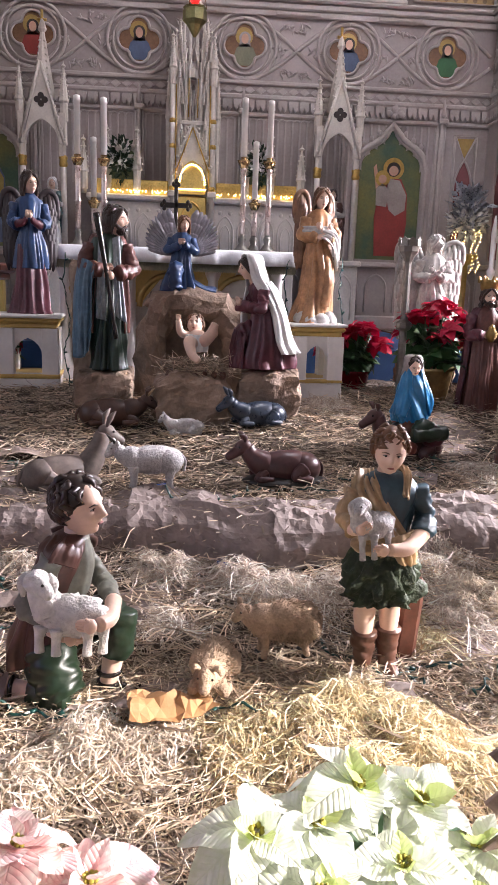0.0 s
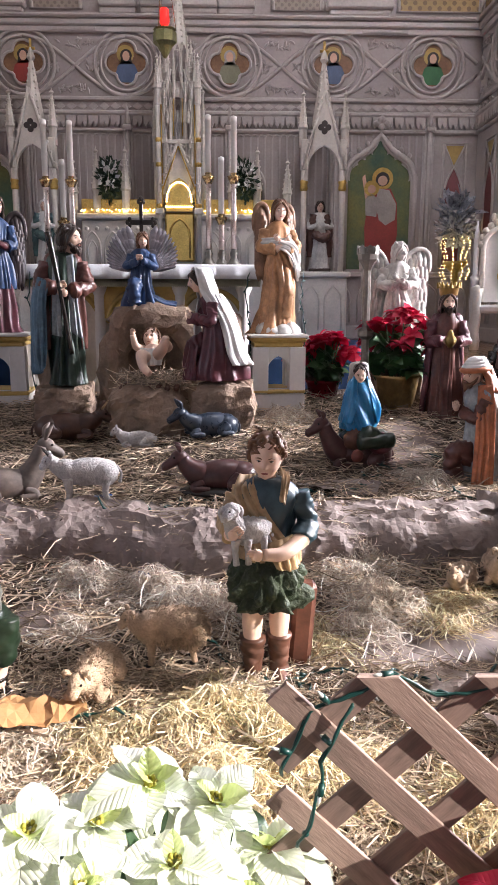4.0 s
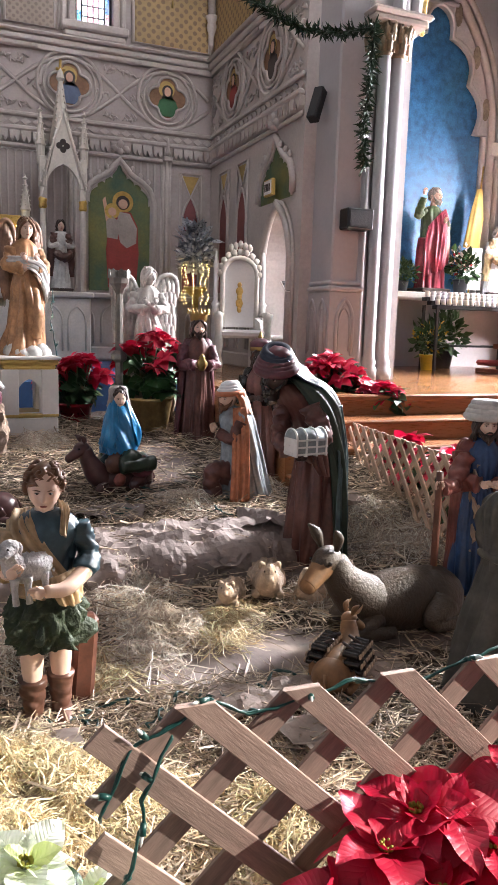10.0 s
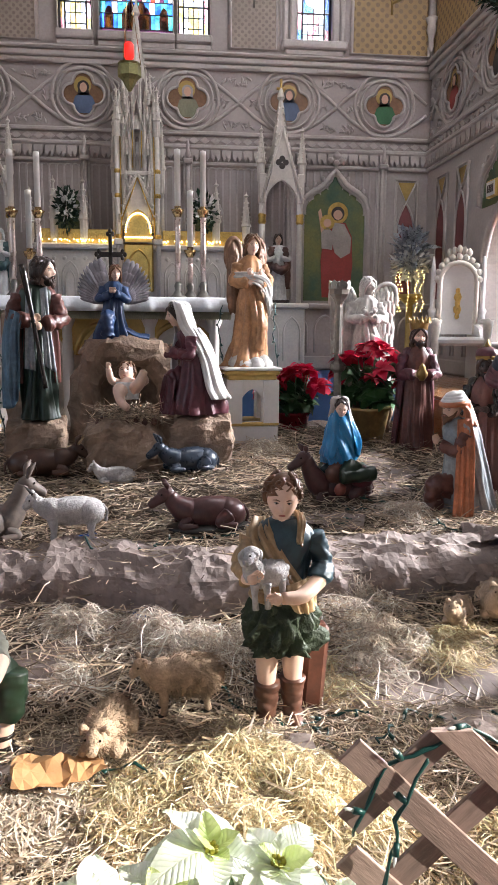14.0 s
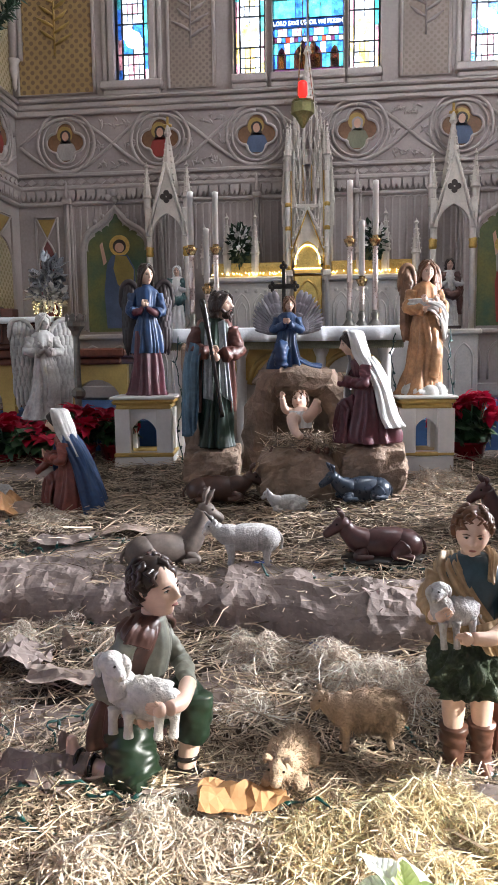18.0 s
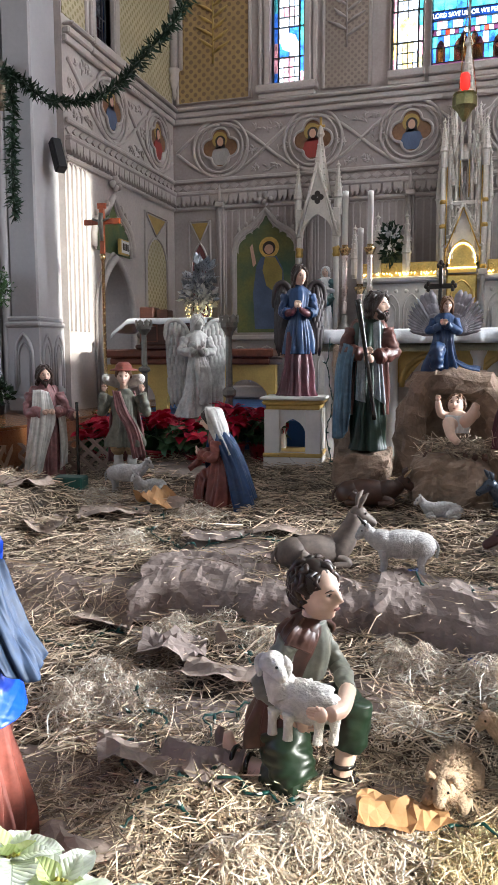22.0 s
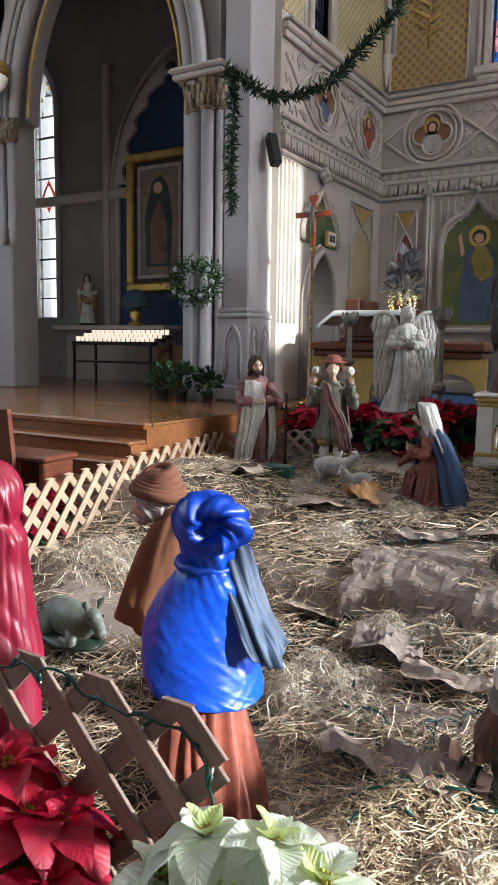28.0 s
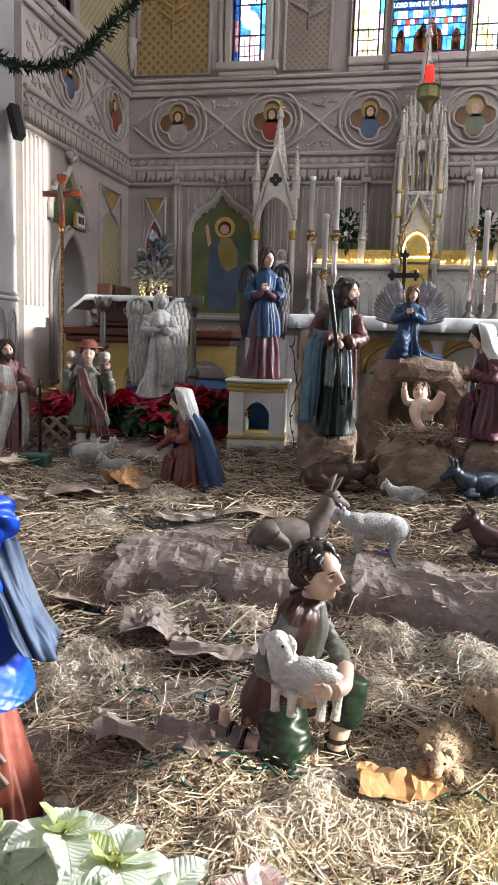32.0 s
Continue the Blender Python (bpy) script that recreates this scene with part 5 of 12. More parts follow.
class Fig:
    """One statue as one plain mesh in several paints."""
    drape = True

    def __init__(self):
        self.mb, self.mats = MB(), []

    def i(self, mt):
        if mt not in self.mats:
            self.mats.append(mt)
        return self.mats.index(mt)

    def robe(self, secs, mt, folds=9, seed=0, M=None, n=80, slant=0.0, kz=1.1):
        """A draped body: secs are (z, cx, cy, rx, ry, fold depth) from the foot up."""
        rings = spline([s[:3] for s in secs], (7 if n < 100 else 11) * len(secs))
        size = spline([s[3:6] for s in secs], (7 if n < 100 else 11) * len(secs))
        v, f = [], []
        R = folds * 0.24
        for (z, cx, cy), (rx, ry, am) in zip(rings, size):
            for i in range(n):
                a = TAU * i / n
                b = a + slant * z
                w = crease(R * math.cos(b), R * math.sin(b), z * kz + seed * 3.1)
                s = 1 + 1.8 * max(0, am) * w
                v.append((cx + rx * s * math.cos(a), cy + ry * s * math.sin(a), z))
        m = len(rings)
        for j in range(m - 1):
            for i in range(n):
                a, b = j * n + i, j * n + (i + 1) % n
                f.append((a, b, b + n, a + n))
        f.append(tuple(range(n - 1, -1, -1)))
        f.append(tuple((m - 1) * n + i for i in range(n)))
        self.mb.add(v, f, self.i(mt), True, M)
        return self

    def cloth(self, rows, mt, folds=6, amp=0.02, seed=0, n=46, m=26, thick=0.012, along=False, grow=0.7):
        """A hanging cloth through curves from its top edge to its hem."""
        cols = [spline(r, n) for r in rows]
        grid = [spline([c[i] for c in cols], m) for i in range(n)]
        F_, B_ = [], []
        for i in range(n):
            for j in range(m):
                du = grid[min(i + 1, n - 1)][j] - grid[max(i - 1, 0)][j]
                dv = grid[i][min(j + 1, m - 1)] - grid[i][max(j - 1, 0)]
                nr = dv.cross(du)
                nr = nr.normalized() if nr.length > 1e-9 else Vector((0, -1, 0))
                u, v = i / (n - 1), j / (m - 1)
                if along:
                    w = crease(v * folds, u * 1.2 + seed * 2.7, seed)
                    g = 1
                else:
                    w = crease(u * folds, v * 1.0 + seed * 2.7, seed)
                    g = 1 - grow + grow * v
                p = grid[i][j] + nr * amp * g * w
                F_.append(tuple(p))
                B_.append(tuple(p - nr * thick))
        q = n * m
        fc = []
        for i in range(n - 1):
            for j in range(m - 1):
                a = i * m + j
                fc.append((a, a + 1, a + m + 1, a + m))
                fc.append((q + a, q + a + m, q + a + m + 1, q + a + 1))
        ring = [i * m for i in range(n)] + [(n - 1) * m + j for j in range(1, m)] + [i * m + m - 1 for i in range(n - 2, -1, -1)] + [j for j in range(m - 2, 0, -1)]
        for a, b in zip(ring, ring[1:] + ring[:1]):
            fc.append((a, b, q + b, q + a))
        self.mb.add(F_ + B_, fc, self.i(mt), True)
        return self

    def cloak(self, secs, mt, folds=7, amp=0.02, seed=0, face=-90, **k):
        """A cloak open to the front: secs are (z, cx, cy, rx, ry, opening) from the top down."""
        rows = []
        for z, cx, cy, rx, ry, op in secs:
            rows.append([(cx + rx * math.cos(radians(face + op / 2 + (360 - op) * k_ / 10)), cy + ry * math.sin(radians(face + op / 2 + (360 - op) * k_ / 10)), z) for k_ in range(11)])
        return self.cloth(rows, mt, folds, amp, seed, n=64, **k)

    def limb(self, pts, rad, mt, n=12, M=None):
        cloth = self.drape and max(rad) > 0.03 and mt not in (C_SKIN, C_WOOL, C_GREYWOOL, C_DARKSKIN)
        m = (10 if cloth else 6) * len(pts)
        P = spline(pts, m)
        rr = [max(0.002, q.x) for q in spline([(r, 0, 0) for r in rad], m)]
        at = len(self.mb.v)
        nn = 26 if cloth else n
        tube(self.mb, P, rr, nn, self.i(mt), M)
        if cloth:
            amp = (0.10 if mt in (C_BGREEN, C_BOOT) else 0.19) * sum(rad) / len(rad)
            for i in range(at, len(self.mb.v)):
                p = Vector(self.mb.v[i])
                d = p - P[min(m - 1, (i - at) // nn)] if M is None else Vector((0, 0, 0))
                if 1e-4 < d.length < 0.3:
                    p += d.normalized() * amp * crease(p.x * 13, p.y * 13, p.z * 17)
                    self.mb.v[i] = tuple(p)
        return self

    def arm(self, a, b, c, mt, r=0.046, cuff=0.05):
        """A sleeve from shoulder by elbow to a wide cuff."""
        A, B, C = Vector(a), Vector(b), Vector(c)
        return self.limb([A, A.lerp(B, 0.5), B, B.lerp(C, 0.6), C], [r * 1.1, r, r * 1.02, (r + cuff) / 2, cuff], mt)

    def blob(self, c, r, mt, bump=0.0, freq=6, nu=16, nv=10, M=None):
        ball(self.mb, c, r, nu, nv, self.i(mt), M, bump, freq)
        return self

    def fur(self, c, r, mt, count, L, seed=0, M=None):
        """Short fibres that lie over a rounded body."""
        rn = random.Random(seed)
        for _ in range(count):
            d = Vector((rn.gauss(0, 1), rn.gauss(0, 1), rn.gauss(0, 1))).normalized()
            p = Vector((c[0] + r[0] * d.x, c[1] + r[1] * d.y, c[2] + r[2] * d.z))
            g = (d * 0.55 + Vector((0.6, rn.gauss(0, 0.4), -0.55 + rn.gauss(0, 0.3)))).normalized()
            ln = L * rn.uniform(0.5, 1.3)
            tube(self.mb, [p - d * 0.004, p + g * ln * 0.6 + d * 0.003, p + g * ln], [0.0022, 0.0016, 0.0005], 3, self.i(mt), M)
        return self

    def hand(self, c, r, mt, d=(0, -0.4, 1)):
        """A palm with four fingers and a thumb."""
        C, D = Vector(c), Vector(d).normalized()
        S = D.cross(Vector((0, 1, 0.3))).normalized()
        self.blob(c, (r * 0.75, r * 0.6, r * 0.85), mt, 0.08, 3, 10, 7)
        for k in range(4):
            o = S * (k - 1.5) * 0.38 * r
            self.limb([C + o, C + o + D * r * 0.9, C + o * 0.8 + D * r * (1.55 - 0.12 * abs(k - 1.5))], [0.26 * r, 0.24 * r, 0.15 * r], mt, 6)
        self.limb([C - S * 0.5 * r, C - S * 0.95 * r + D * 0.5 * r], [0.26 * r, 0.17 * r], mt, 6)
        return self

    def head(self, c, r, yaw=0, tilt=0, skin=None, hair=None, beard=None, long=0.0, curly=0.25, bald=False):
        """A head facing -y, turned by yaw and nodding by tilt degrees."""
        skin = skin or C_SKIN
        M = Matrix.Translation(c) @ Euler((radians(tilt), 0, radians(yaw)), "ZYX").to_matrix().to_4x4() @ Matrix.Scale(r, 4)
        g = lambda x, s: math.exp(-(x / s) ** 2)
        v, f, nu, nv = [], [], 44, 30
        for j in range(nv + 1):
            th = math.pi * j / nv
            for i in range(nu):
                a = TAU * i / nu
                dx, dy, dz = math.sin(th) * math.cos(a), math.sin(th) * math.sin(a), math.cos(th)
                x, y, z = 0.74 * dx, 0.92 * dy + 0.02, 1.1 * dz
                lo = min(1.0, max(0.0, -z / 1.1))
                x *= 1 - 0.30 * lo ** 1.5
                if dy > 0:
                    y *= 1 - 0.35 * lo
                else:
                    ax = abs(x)
                    y -= 0.25 * g(x, 0.12) * g(z + 0.13, 0.14) + 0.14 * g(x, 0.09) * g(z - 0.08, 0.2)
                    y += 0.10 * g(ax - 0.29, 0.15) * g(z - 0.12, 0.1)
                    y -= 0.05 * g(ax - 0.28, 0.2) * g(z - 0.3, 0.07) + 0.06 * g(ax - 0.38, 0.14) * g(z + 0.2, 0.16)
                    y -= 0.08 * g(x, 0.2) * g(z + 0.47, 0.07) + 0.14 * g(x, 0.2) * g(z + 0.84, 0.15)
                v.append((x, y, z))
        for j in range(nv):
            for i in range(nu):
                a, b = j * nu + i, j * nu + (i + 1) % nu
                f.append((a + nu, b + nu, b, a))
        self.mb.add(v, f, self.i(skin), True, M)
        b = lambda p, q, mt, bu=0, fr=6, n1=14, n2=9: ball(self.mb, p, q, n1, n2, self.i(mt), M, bu, fr)
        tube(self.mb, [(0, 0.1, -0.6), (0, 0.2, -1.0), (0, 0.28, -1.5)], [0.46, 0.42, 0.5], 12, self.i(skin), M)
        for s in (-1, 1):
            if skin is C_MARBLE:
                b((s * 0.29, -0.735, 0.1), (0.105, 0.06, 0.05), skin, n1=10, n2=6)
            else:
                b((s * 0.29, -0.735, 0.1), (0.11, 0.06, 0.052), C_EYEW, n1=10, n2=6)
                b((s * 0.285, -0.785, 0.1), (0.05, 0.022, 0.05), C_EYE, n1=8, n2=6)
                tube(self.mb, [(s * 0.17, -0.80, 0.11), (s * 0.285, -0.815, 0.16), (s * 0.41, -0.755, 0.11)], [0.012, 0.018, 0.01], 5, self.i(C_EYE), M)
            tube(self.mb, [(s * 0.14, -0.86, 0.25), (s * 0.3, -0.85, 0.31), (s * 0.47, -0.73, 0.24)], [0.02, 0.032, 0.012], 5, self.i(hair or C_HAIR), M)
            b((s * 0.73, 0.08, -0.03), (0.07, 0.15, 0.22), skin, n1=9, n2=7)
        b((0, -0.88, -0.47), (0.17, 0.07, 0.05), C_LIP if skin is not C_MARBLE else skin, n1=10, n2=6)
        rn = random.Random(int(1000 * (c[0] + c[2])))
        if hair and not bald:
            b((0, 0.12, 0.22), (0.80, 0.88, 0.97), hair, 0.05, 5, 22, 14)
            for k in range(110):
                th = 0.12 + 1.75 * math.sqrt((k + 0.5) / 110)
                a = k * 2.399963
                L = rn.uniform(0.45, 0.75)
                sw = rn.uniform(-0.45, 0.45)
                P = []
                for s in range(5):
                    t_ = th + L * s / 4
                    aa = a + sw * s / 4 + curly * 0.5 * math.sin(s * 2.4 + k)
                    lift = 1.02 + 0.06 * math.sin(math.pi * s / 4)
                    P.append((0.80 * lift * math.sin(t_) * math.cos(aa), 0.15 + 0.86 * lift * math.sin(t_) * math.sin(aa), 0.17 + 0.99 * lift * math.cos(t_)))
                e = P[-1]
                if min(p[1] for p in P) < -0.3 and e[2] < 0.50 - 0.3 * (abs(e[0]) > 0.5):
                    continue
                if e[1] < 0.1 and e[2] < -0.15 and not long:
                    continue
                if e[2] < -0.75:
                    continue
                w = rn.uniform(0.09, 0.15)
                tube(self.mb, P, [w * 0.5, w, w, w * 0.8, w * 0.15], 6, self.i(hair), M)
            if long:
                for s in (-1, 1):
                    for q in range(3):
                        w = 0.15 - 0.02 * q
                        tube(self.mb, spline([(s * 0.03, -0.60 + 0.16 * q, 0.93 + 0.03 * q), (s * 0.40, -0.70 + 0.12 * q, 0.66 + 0.05 * q), (s * 0.68, -0.52 + 0.12 * q, 0.25), (s * 0.76, -0.30 + 0.1 * q, -0.25), (s * (0.70 + 0.05 * q), -0.18 + 0.1 * q, -0.75 * long)], 10), [w * 0.6, w, w, w, w, w, w, w * 0.9, w * 0.8, 0.03], 7, self.i(hair), M)
                for k in range(17):
                    a = math.pi * (-0.10 + 1.2 * k / 16)
                    x, y = 0.8 * math.cos(a), 0.8 * math.sin(a) * 0.95 + 0.12
                    j = rn.uniform(-0.12, 0.12)
                    w = rn.uniform(0.12, 0.19)
                    tube(self.mb, spline([(x * 0.9, y, 0.45), (x * 1.08 + j, y * 1.08, -0.25), (x * 0.95 - j, y * 1.05, -0.75 * long), (x * 1.12 + j, y, -1.15 * long), (x * 1.0, y, -1.55 * long)], 10), [w, w, w, w, w, w * 0.9, w * 0.9, w * 0.8, w * 0.6, 0.02], 6, self.i(hair), M)
        if beard:
            b((0, -0.46, -0.74), (0.46, 0.46, 0.42), beard, 0.12, 5, 16, 10)
            for k in range(34):
                x = rn.uniform(-0.5, 0.5)
                z = -0.45 - 0.35 * (1 - abs(x) * 2) * rn.random() - 0.1 * (abs(x) < 0.2)
                y = -0.88 + 0.95 * x * x
                w = rn.uniform(0.06, 0.1)
                tube(self.mb, [(x, y, z), (x * 0.95 + 0.05, y - 0.06, z - 0.2), (x * 0.7, y + 0.02, z - 0.42), (x * 0.6 + 0.04, y + 0.05, z - 0.55)], [w * 0.6, w, w * 0.8, w * 0.15], 5, self.i(beard), M)
            for s in (-1, 1):
                tube(self.mb, [(s * 0.68, -0.15, 0.1), (s * 0.62, -0.35, -0.3), (s * 0.45, -0.6, -0.62)], [0.07, 0.15, 0.18], 7, self.i(beard), M)
                tube(self.mb, [(0, -0.99, -0.33), (s * 0.16, -0.95, -0.38), (s * 0.3, -0.8, -0.52)], [0.05, 0.06, 0.03], 6, self.i(beard), M)
        return self

    def fan_wing(self, q, root, R, a0, a1, mt, n=12, lean=0.1):
        """A raised wing: three rows of feathers fanned from the shoulder."""
        o = Vector(root)
        for row, (ln, wd) in enumerate(((1.0, 0.13), (0.7, 0.12), (0.42, 0.11))):
            for k in range(n):
                t = k / (n - 1)
                a = radians(a0 + (a1 - a0) * t)
                d = Vector((q * math.cos(a), lean, math.sin(a)))
                L = R * ln * (1.0 - 0.45 * t ** 1.3)
                s = o + d * R * 0.12 + Vector((0, -0.008 * row, 0))
                bend = Vector((q * 0.06 * R, 0, 0.05 * R))
                tube(self.mb, [s, s + d * L * 0.4, s + d * L * 0.8 + bend, s + d * L * 0.95 + bend], [wd * R * 0.4, wd * R * 0.9, wd * R, wd * R * 0.25], 6, self.i(mt), flat=0.4)
        return self

    def broad_wing(self, q, mt, top=1.04, low=0.3, spread=0.24):
        """A folded wing with a rounded shoulder and rows of long feathers."""
        oi = self.i(mt)
        for row in range(7):
            z = top - 0.04 - (top - low - 0.2) * row / 7
            for k in range(6):
                t = (k + 0.5 * (row % 2)) / 6
                x = 0.05 + (spread - 0.03) * t
                zz = z - 0.13 * (1 - t) ** 2 * (1 if row < 3 else 0.3) - 0.05 * max(0, t - 0.75) / 0.25
                L = 0.13 + 0.035 * row
                y = 0.13 - 0.02 * math.sin(math.pi * t)
                tube(self.mb, [(q * x, y, zz + 0.03), (q * (x + 0.008), y - 0.016, zz - L * 0.35), (q * (x + 0.006), y - 0.012, zz - L * 0.8), (q * x, y, zz - L)], [0.018, 0.03, 0.03, 0.008], 6, oi, flat=0.35)
        edge = [(q * 0.05, 0.11, top - 0.24), (q * spread * 0.45, 0.12, top - 0.06), (q * spread * 0.8, 0.125, top), (q * (spread + 0.03), 0.13, top - 0.05), (q * (spread + 0.045), 0.13, top - 0.22), (q * (spread + 0.02), 0.13, low + 0.2), (q * spread * 0.75, 0.13, low)]
        poly = [(p.x, p.z) for p in spline(edge, 24)] + [(q * 0.02, low + 0.1), (q * 0.02, top - 0.3)]
        prism(self.mb, poly if q > 0 else poly[::-1], 0.125, 0.15, oi)
        tube(self.mb, spline(edge[:5], 16), [0.02] + [0.026] * 14 + [0.012], 8, oi)
        return self

    def turn(self, deg):
        R = Matrix.Rotation(radians(deg), 3, "Z")
        self.mb.v = [tuple(R @ Vector(p)) for p in self.mb.v]
        return self

    def place(self, name, label, m, category="statue", group="crib figures"):
        return single(name, self.mb, self.mats, label, category, m, group)


def on_ground(x, y, rz=0, dz=-0.015, s=1.0):
    return pose(x, y, ground(x, y) + dz, 0, 0, rz) @ Matrix.Scale(s, 4)


def lamb_in_arms(F, c, s, rz=0, wool=None, look_=-1, leg=1.0):
    """A small lamb held in the arms."""
    M = Matrix.Translation(c) @ Matrix.Rotation(radians(rz), 4, "Z")
    w = wool or C_WOOL
    F.blob((0, 0, 0), (0.17 * s, 0.085 * s, 0.095 * s), w, 0.22, 10, 26, 18, M)
    F.limb([(-0.1 * s, 0, 0.02 * s), (-0.14 * s, -0.01 * s, 0.1 * s), (-0.15 * s, -0.02 * s, 0.15 * s)], [0.085 * s, 0.062 * s, 0.05 * s], w, 12, M)
    hx, hz = -0.15 * s, 0.165 * s
    F.blob((hx, -0.03 * s, hz), (0.06 * s, 0.06 * s, 0.055 * s), w, 0.08, 6, 16, 10, M)
    F.limb([(hx, -0.04 * s, hz), (hx + look_ * 0.05 * s, -0.08 * s, hz - 0.015 * s), (hx + look_ * 0.085 * s, -0.105 * s, hz - 0.035 * s)], [0.046 * s, 0.036 * s, 0.022 * s], w, 10, M)
    for q in (-1, 1):
        F.limb([(hx + q * 0.045 * s, -0.01 * s, hz + 0.03 * s), (hx + q * 0.07 * s, -0.02 * s, hz - 0.01 * s), (hx + q * 0.065 * s, -0.03 * s, hz - 0.075 * s)], [0.012 * s, 0.024 * s, 0.01 * s], w, 7, M)
    F.blob((hx + look_ * 0.05 * s, -0.1 * s, hz + 0.012 * s), 0.008 * s, C_EYE, 0, 6, 6, 4, M)
    for x, y in ((-0.13, -0.05), (-0.05, -0.07), (0.08, -0.05), (0.14, -0.02)):
        F.limb([(x * s, y * s, -0.04 * s), (x * s * 1.05, y * s - 0.01 * s, -0.12 * leg * s), (x * s * 1.02, y * s - 0.02 * s, -0.21 * leg * s)], [0.034 * s, 0.021 * s, 0.023 * s], w, 8, M)


def standing_shepherd():
    F = Fig()
    for s, x, y in ((-1, -0.06, -0.02), (1, 0.055, 0.01)):
        F.limb([(x, y, 0.0), (x, y, 0.08), (x, y + 0.005, 0.14), (x, y, 0.2)], [0.048, 0.042, 0.05, 0.056], C_BOOT)
        F.blob((x + 0.005 * s, y - 0.055, 0.022), (0.036, 0.08, 0.032), C_BOOT, 0.05)
        F.limb([(x, y, 0.17), (x, y + 0.01, 0.27), (x * 0.95, y - 0.01, 0.34), (x * 0.9, 0, 0.44)], [0.034, 0.046, 0.04, 0.056], C_SKIN)
    F.robe([(0.33, 0, 0, 0.13, 0.105, 0.2), (0.38, 0, 0, 0.155, 0.125, 0.16), (0.46, 0, 0, 0.145, 0.115, 0.12), (0.57, 0, 0, 0.11, 0.09, 0.06)], C_MOSS, 16, 1, kz=11)
    F.robe([(0.55, 0, 0, 0.115, 0.095, 0.06), (0.59, 0, 0, 0.122, 0.10, 0.09), (0.64, 0, 0, 0.108, 0.09, 0.06)], C_TAN, 5, 2, kz=18)
    F.robe([(0.62, 0, 0, 0.10, 0.085, 0.05), (0.72, 0, 0, 0.112, 0.09, 0.05), (0.81, 0, 0.005, 0.128, 0.085, 0.03), (0.86, 0, 0.01, 0.10, 0.07, 0.02), (0.885, 0, 0.01, 0.055, 0.05, 0)], C_TEAL, 7, 3, kz=5)
    F.cloth([[(0.0, -0.12, 0.645), (0.08, -0.105, 0.665), (0.13, -0.02, 0.665)], [(0.01, -0.14, 0.59), (0.09, -0.125, 0.59), (0.15, -0.02, 0.60)], [(0.03, -0.135, 0.545), (0.10, -0.12, 0.525), (0.155, -0.02, 0.54)]], C_TAN, 4, 0.014, 9)
    # scarf from the shoulder across the chest to the hip
    F.cloth([[(-0.05, 0.05, 0.90), (-0.06, -0.055, 0.87), (0.0, -0.098, 0.76), (0.075, -0.095, 0.65)], [(-0.10, 0.04, 0.885), (-0.11, -0.05, 0.83), (-0.05, -0.105, 0.72), (0.03, -0.105, 0.61)], [(-0.145, 0.03, 0.85), (-0.15, -0.045, 0.78), (-0.10, -0.095, 0.68), (-0.02, -0.10, 0.585)]], C_TAN, 4, 0.013, 2, along=True)
    F.cloth([[(0.05, 0.05, 0.90), (0.055, -0.03, 0.885), (0.045, -0.085, 0.81)], [(0.085, 0.045, 0.885), (0.085, -0.03, 0.87), (0.065, -0.088, 0.79)]], C_TAN, 2, 0.008, 5, along=True)
    F.arm((0.125, 0.0, 0.82), (0.165, 0.0, 0.70), (0.14, -0.07, 0.645), C_TEAL, 0.046, 0.048)
    F.limb([(0.142, -0.06, 0.645), (0.06, -0.145, 0.61), (-0.02, -0.18, 0.615)], [0.036, 0.03, 0.024], C_SKIN)
    F.arm((-0.125, 0.0, 0.81), (-0.165, -0.02, 0.70), (-0.15, -0.10, 0.675), C_TAN, 0.046, 0.042)
    F.limb([(-0.15, -0.09, 0.675), (-0.14, -0.16, 0.69)], [0.032, 0.024], C_SKIN)
    F.hand((-0.045, -0.185, 0.615), 0.03, C_SKIN, (-1, -0.1, 0.1)).hand((-0.14, -0.185, 0.70), 0.03, C_SKIN, (0.6, -0.2, 0.5))
    lamb_in_arms(F, (-0.075, -0.125, 0.70), 0.58, 25, C_GREYWOOL)
    F.head((-0.005, -0.03, 0.978), 0.086, -8, 14, C_SKIN, C_HAIR2, None, 0.0, 0.5)
    box(F.mb, 0.075, 0.175, 0.05, 0.14, 0, 0.41, F.i(C_WOOD), pose(0.02, 0, 0, 0, 4, 0), b=0.02)
    F.blob((0, 0.03, 0.0), (0.2, 0.17, 0.035), C_BOOT, 0.1)
    return F


standing_shepherd().place("shepherd_statue", "painted young shepherd statue holding a lamb on straw", on_ground(0.61, 1.42, 0))


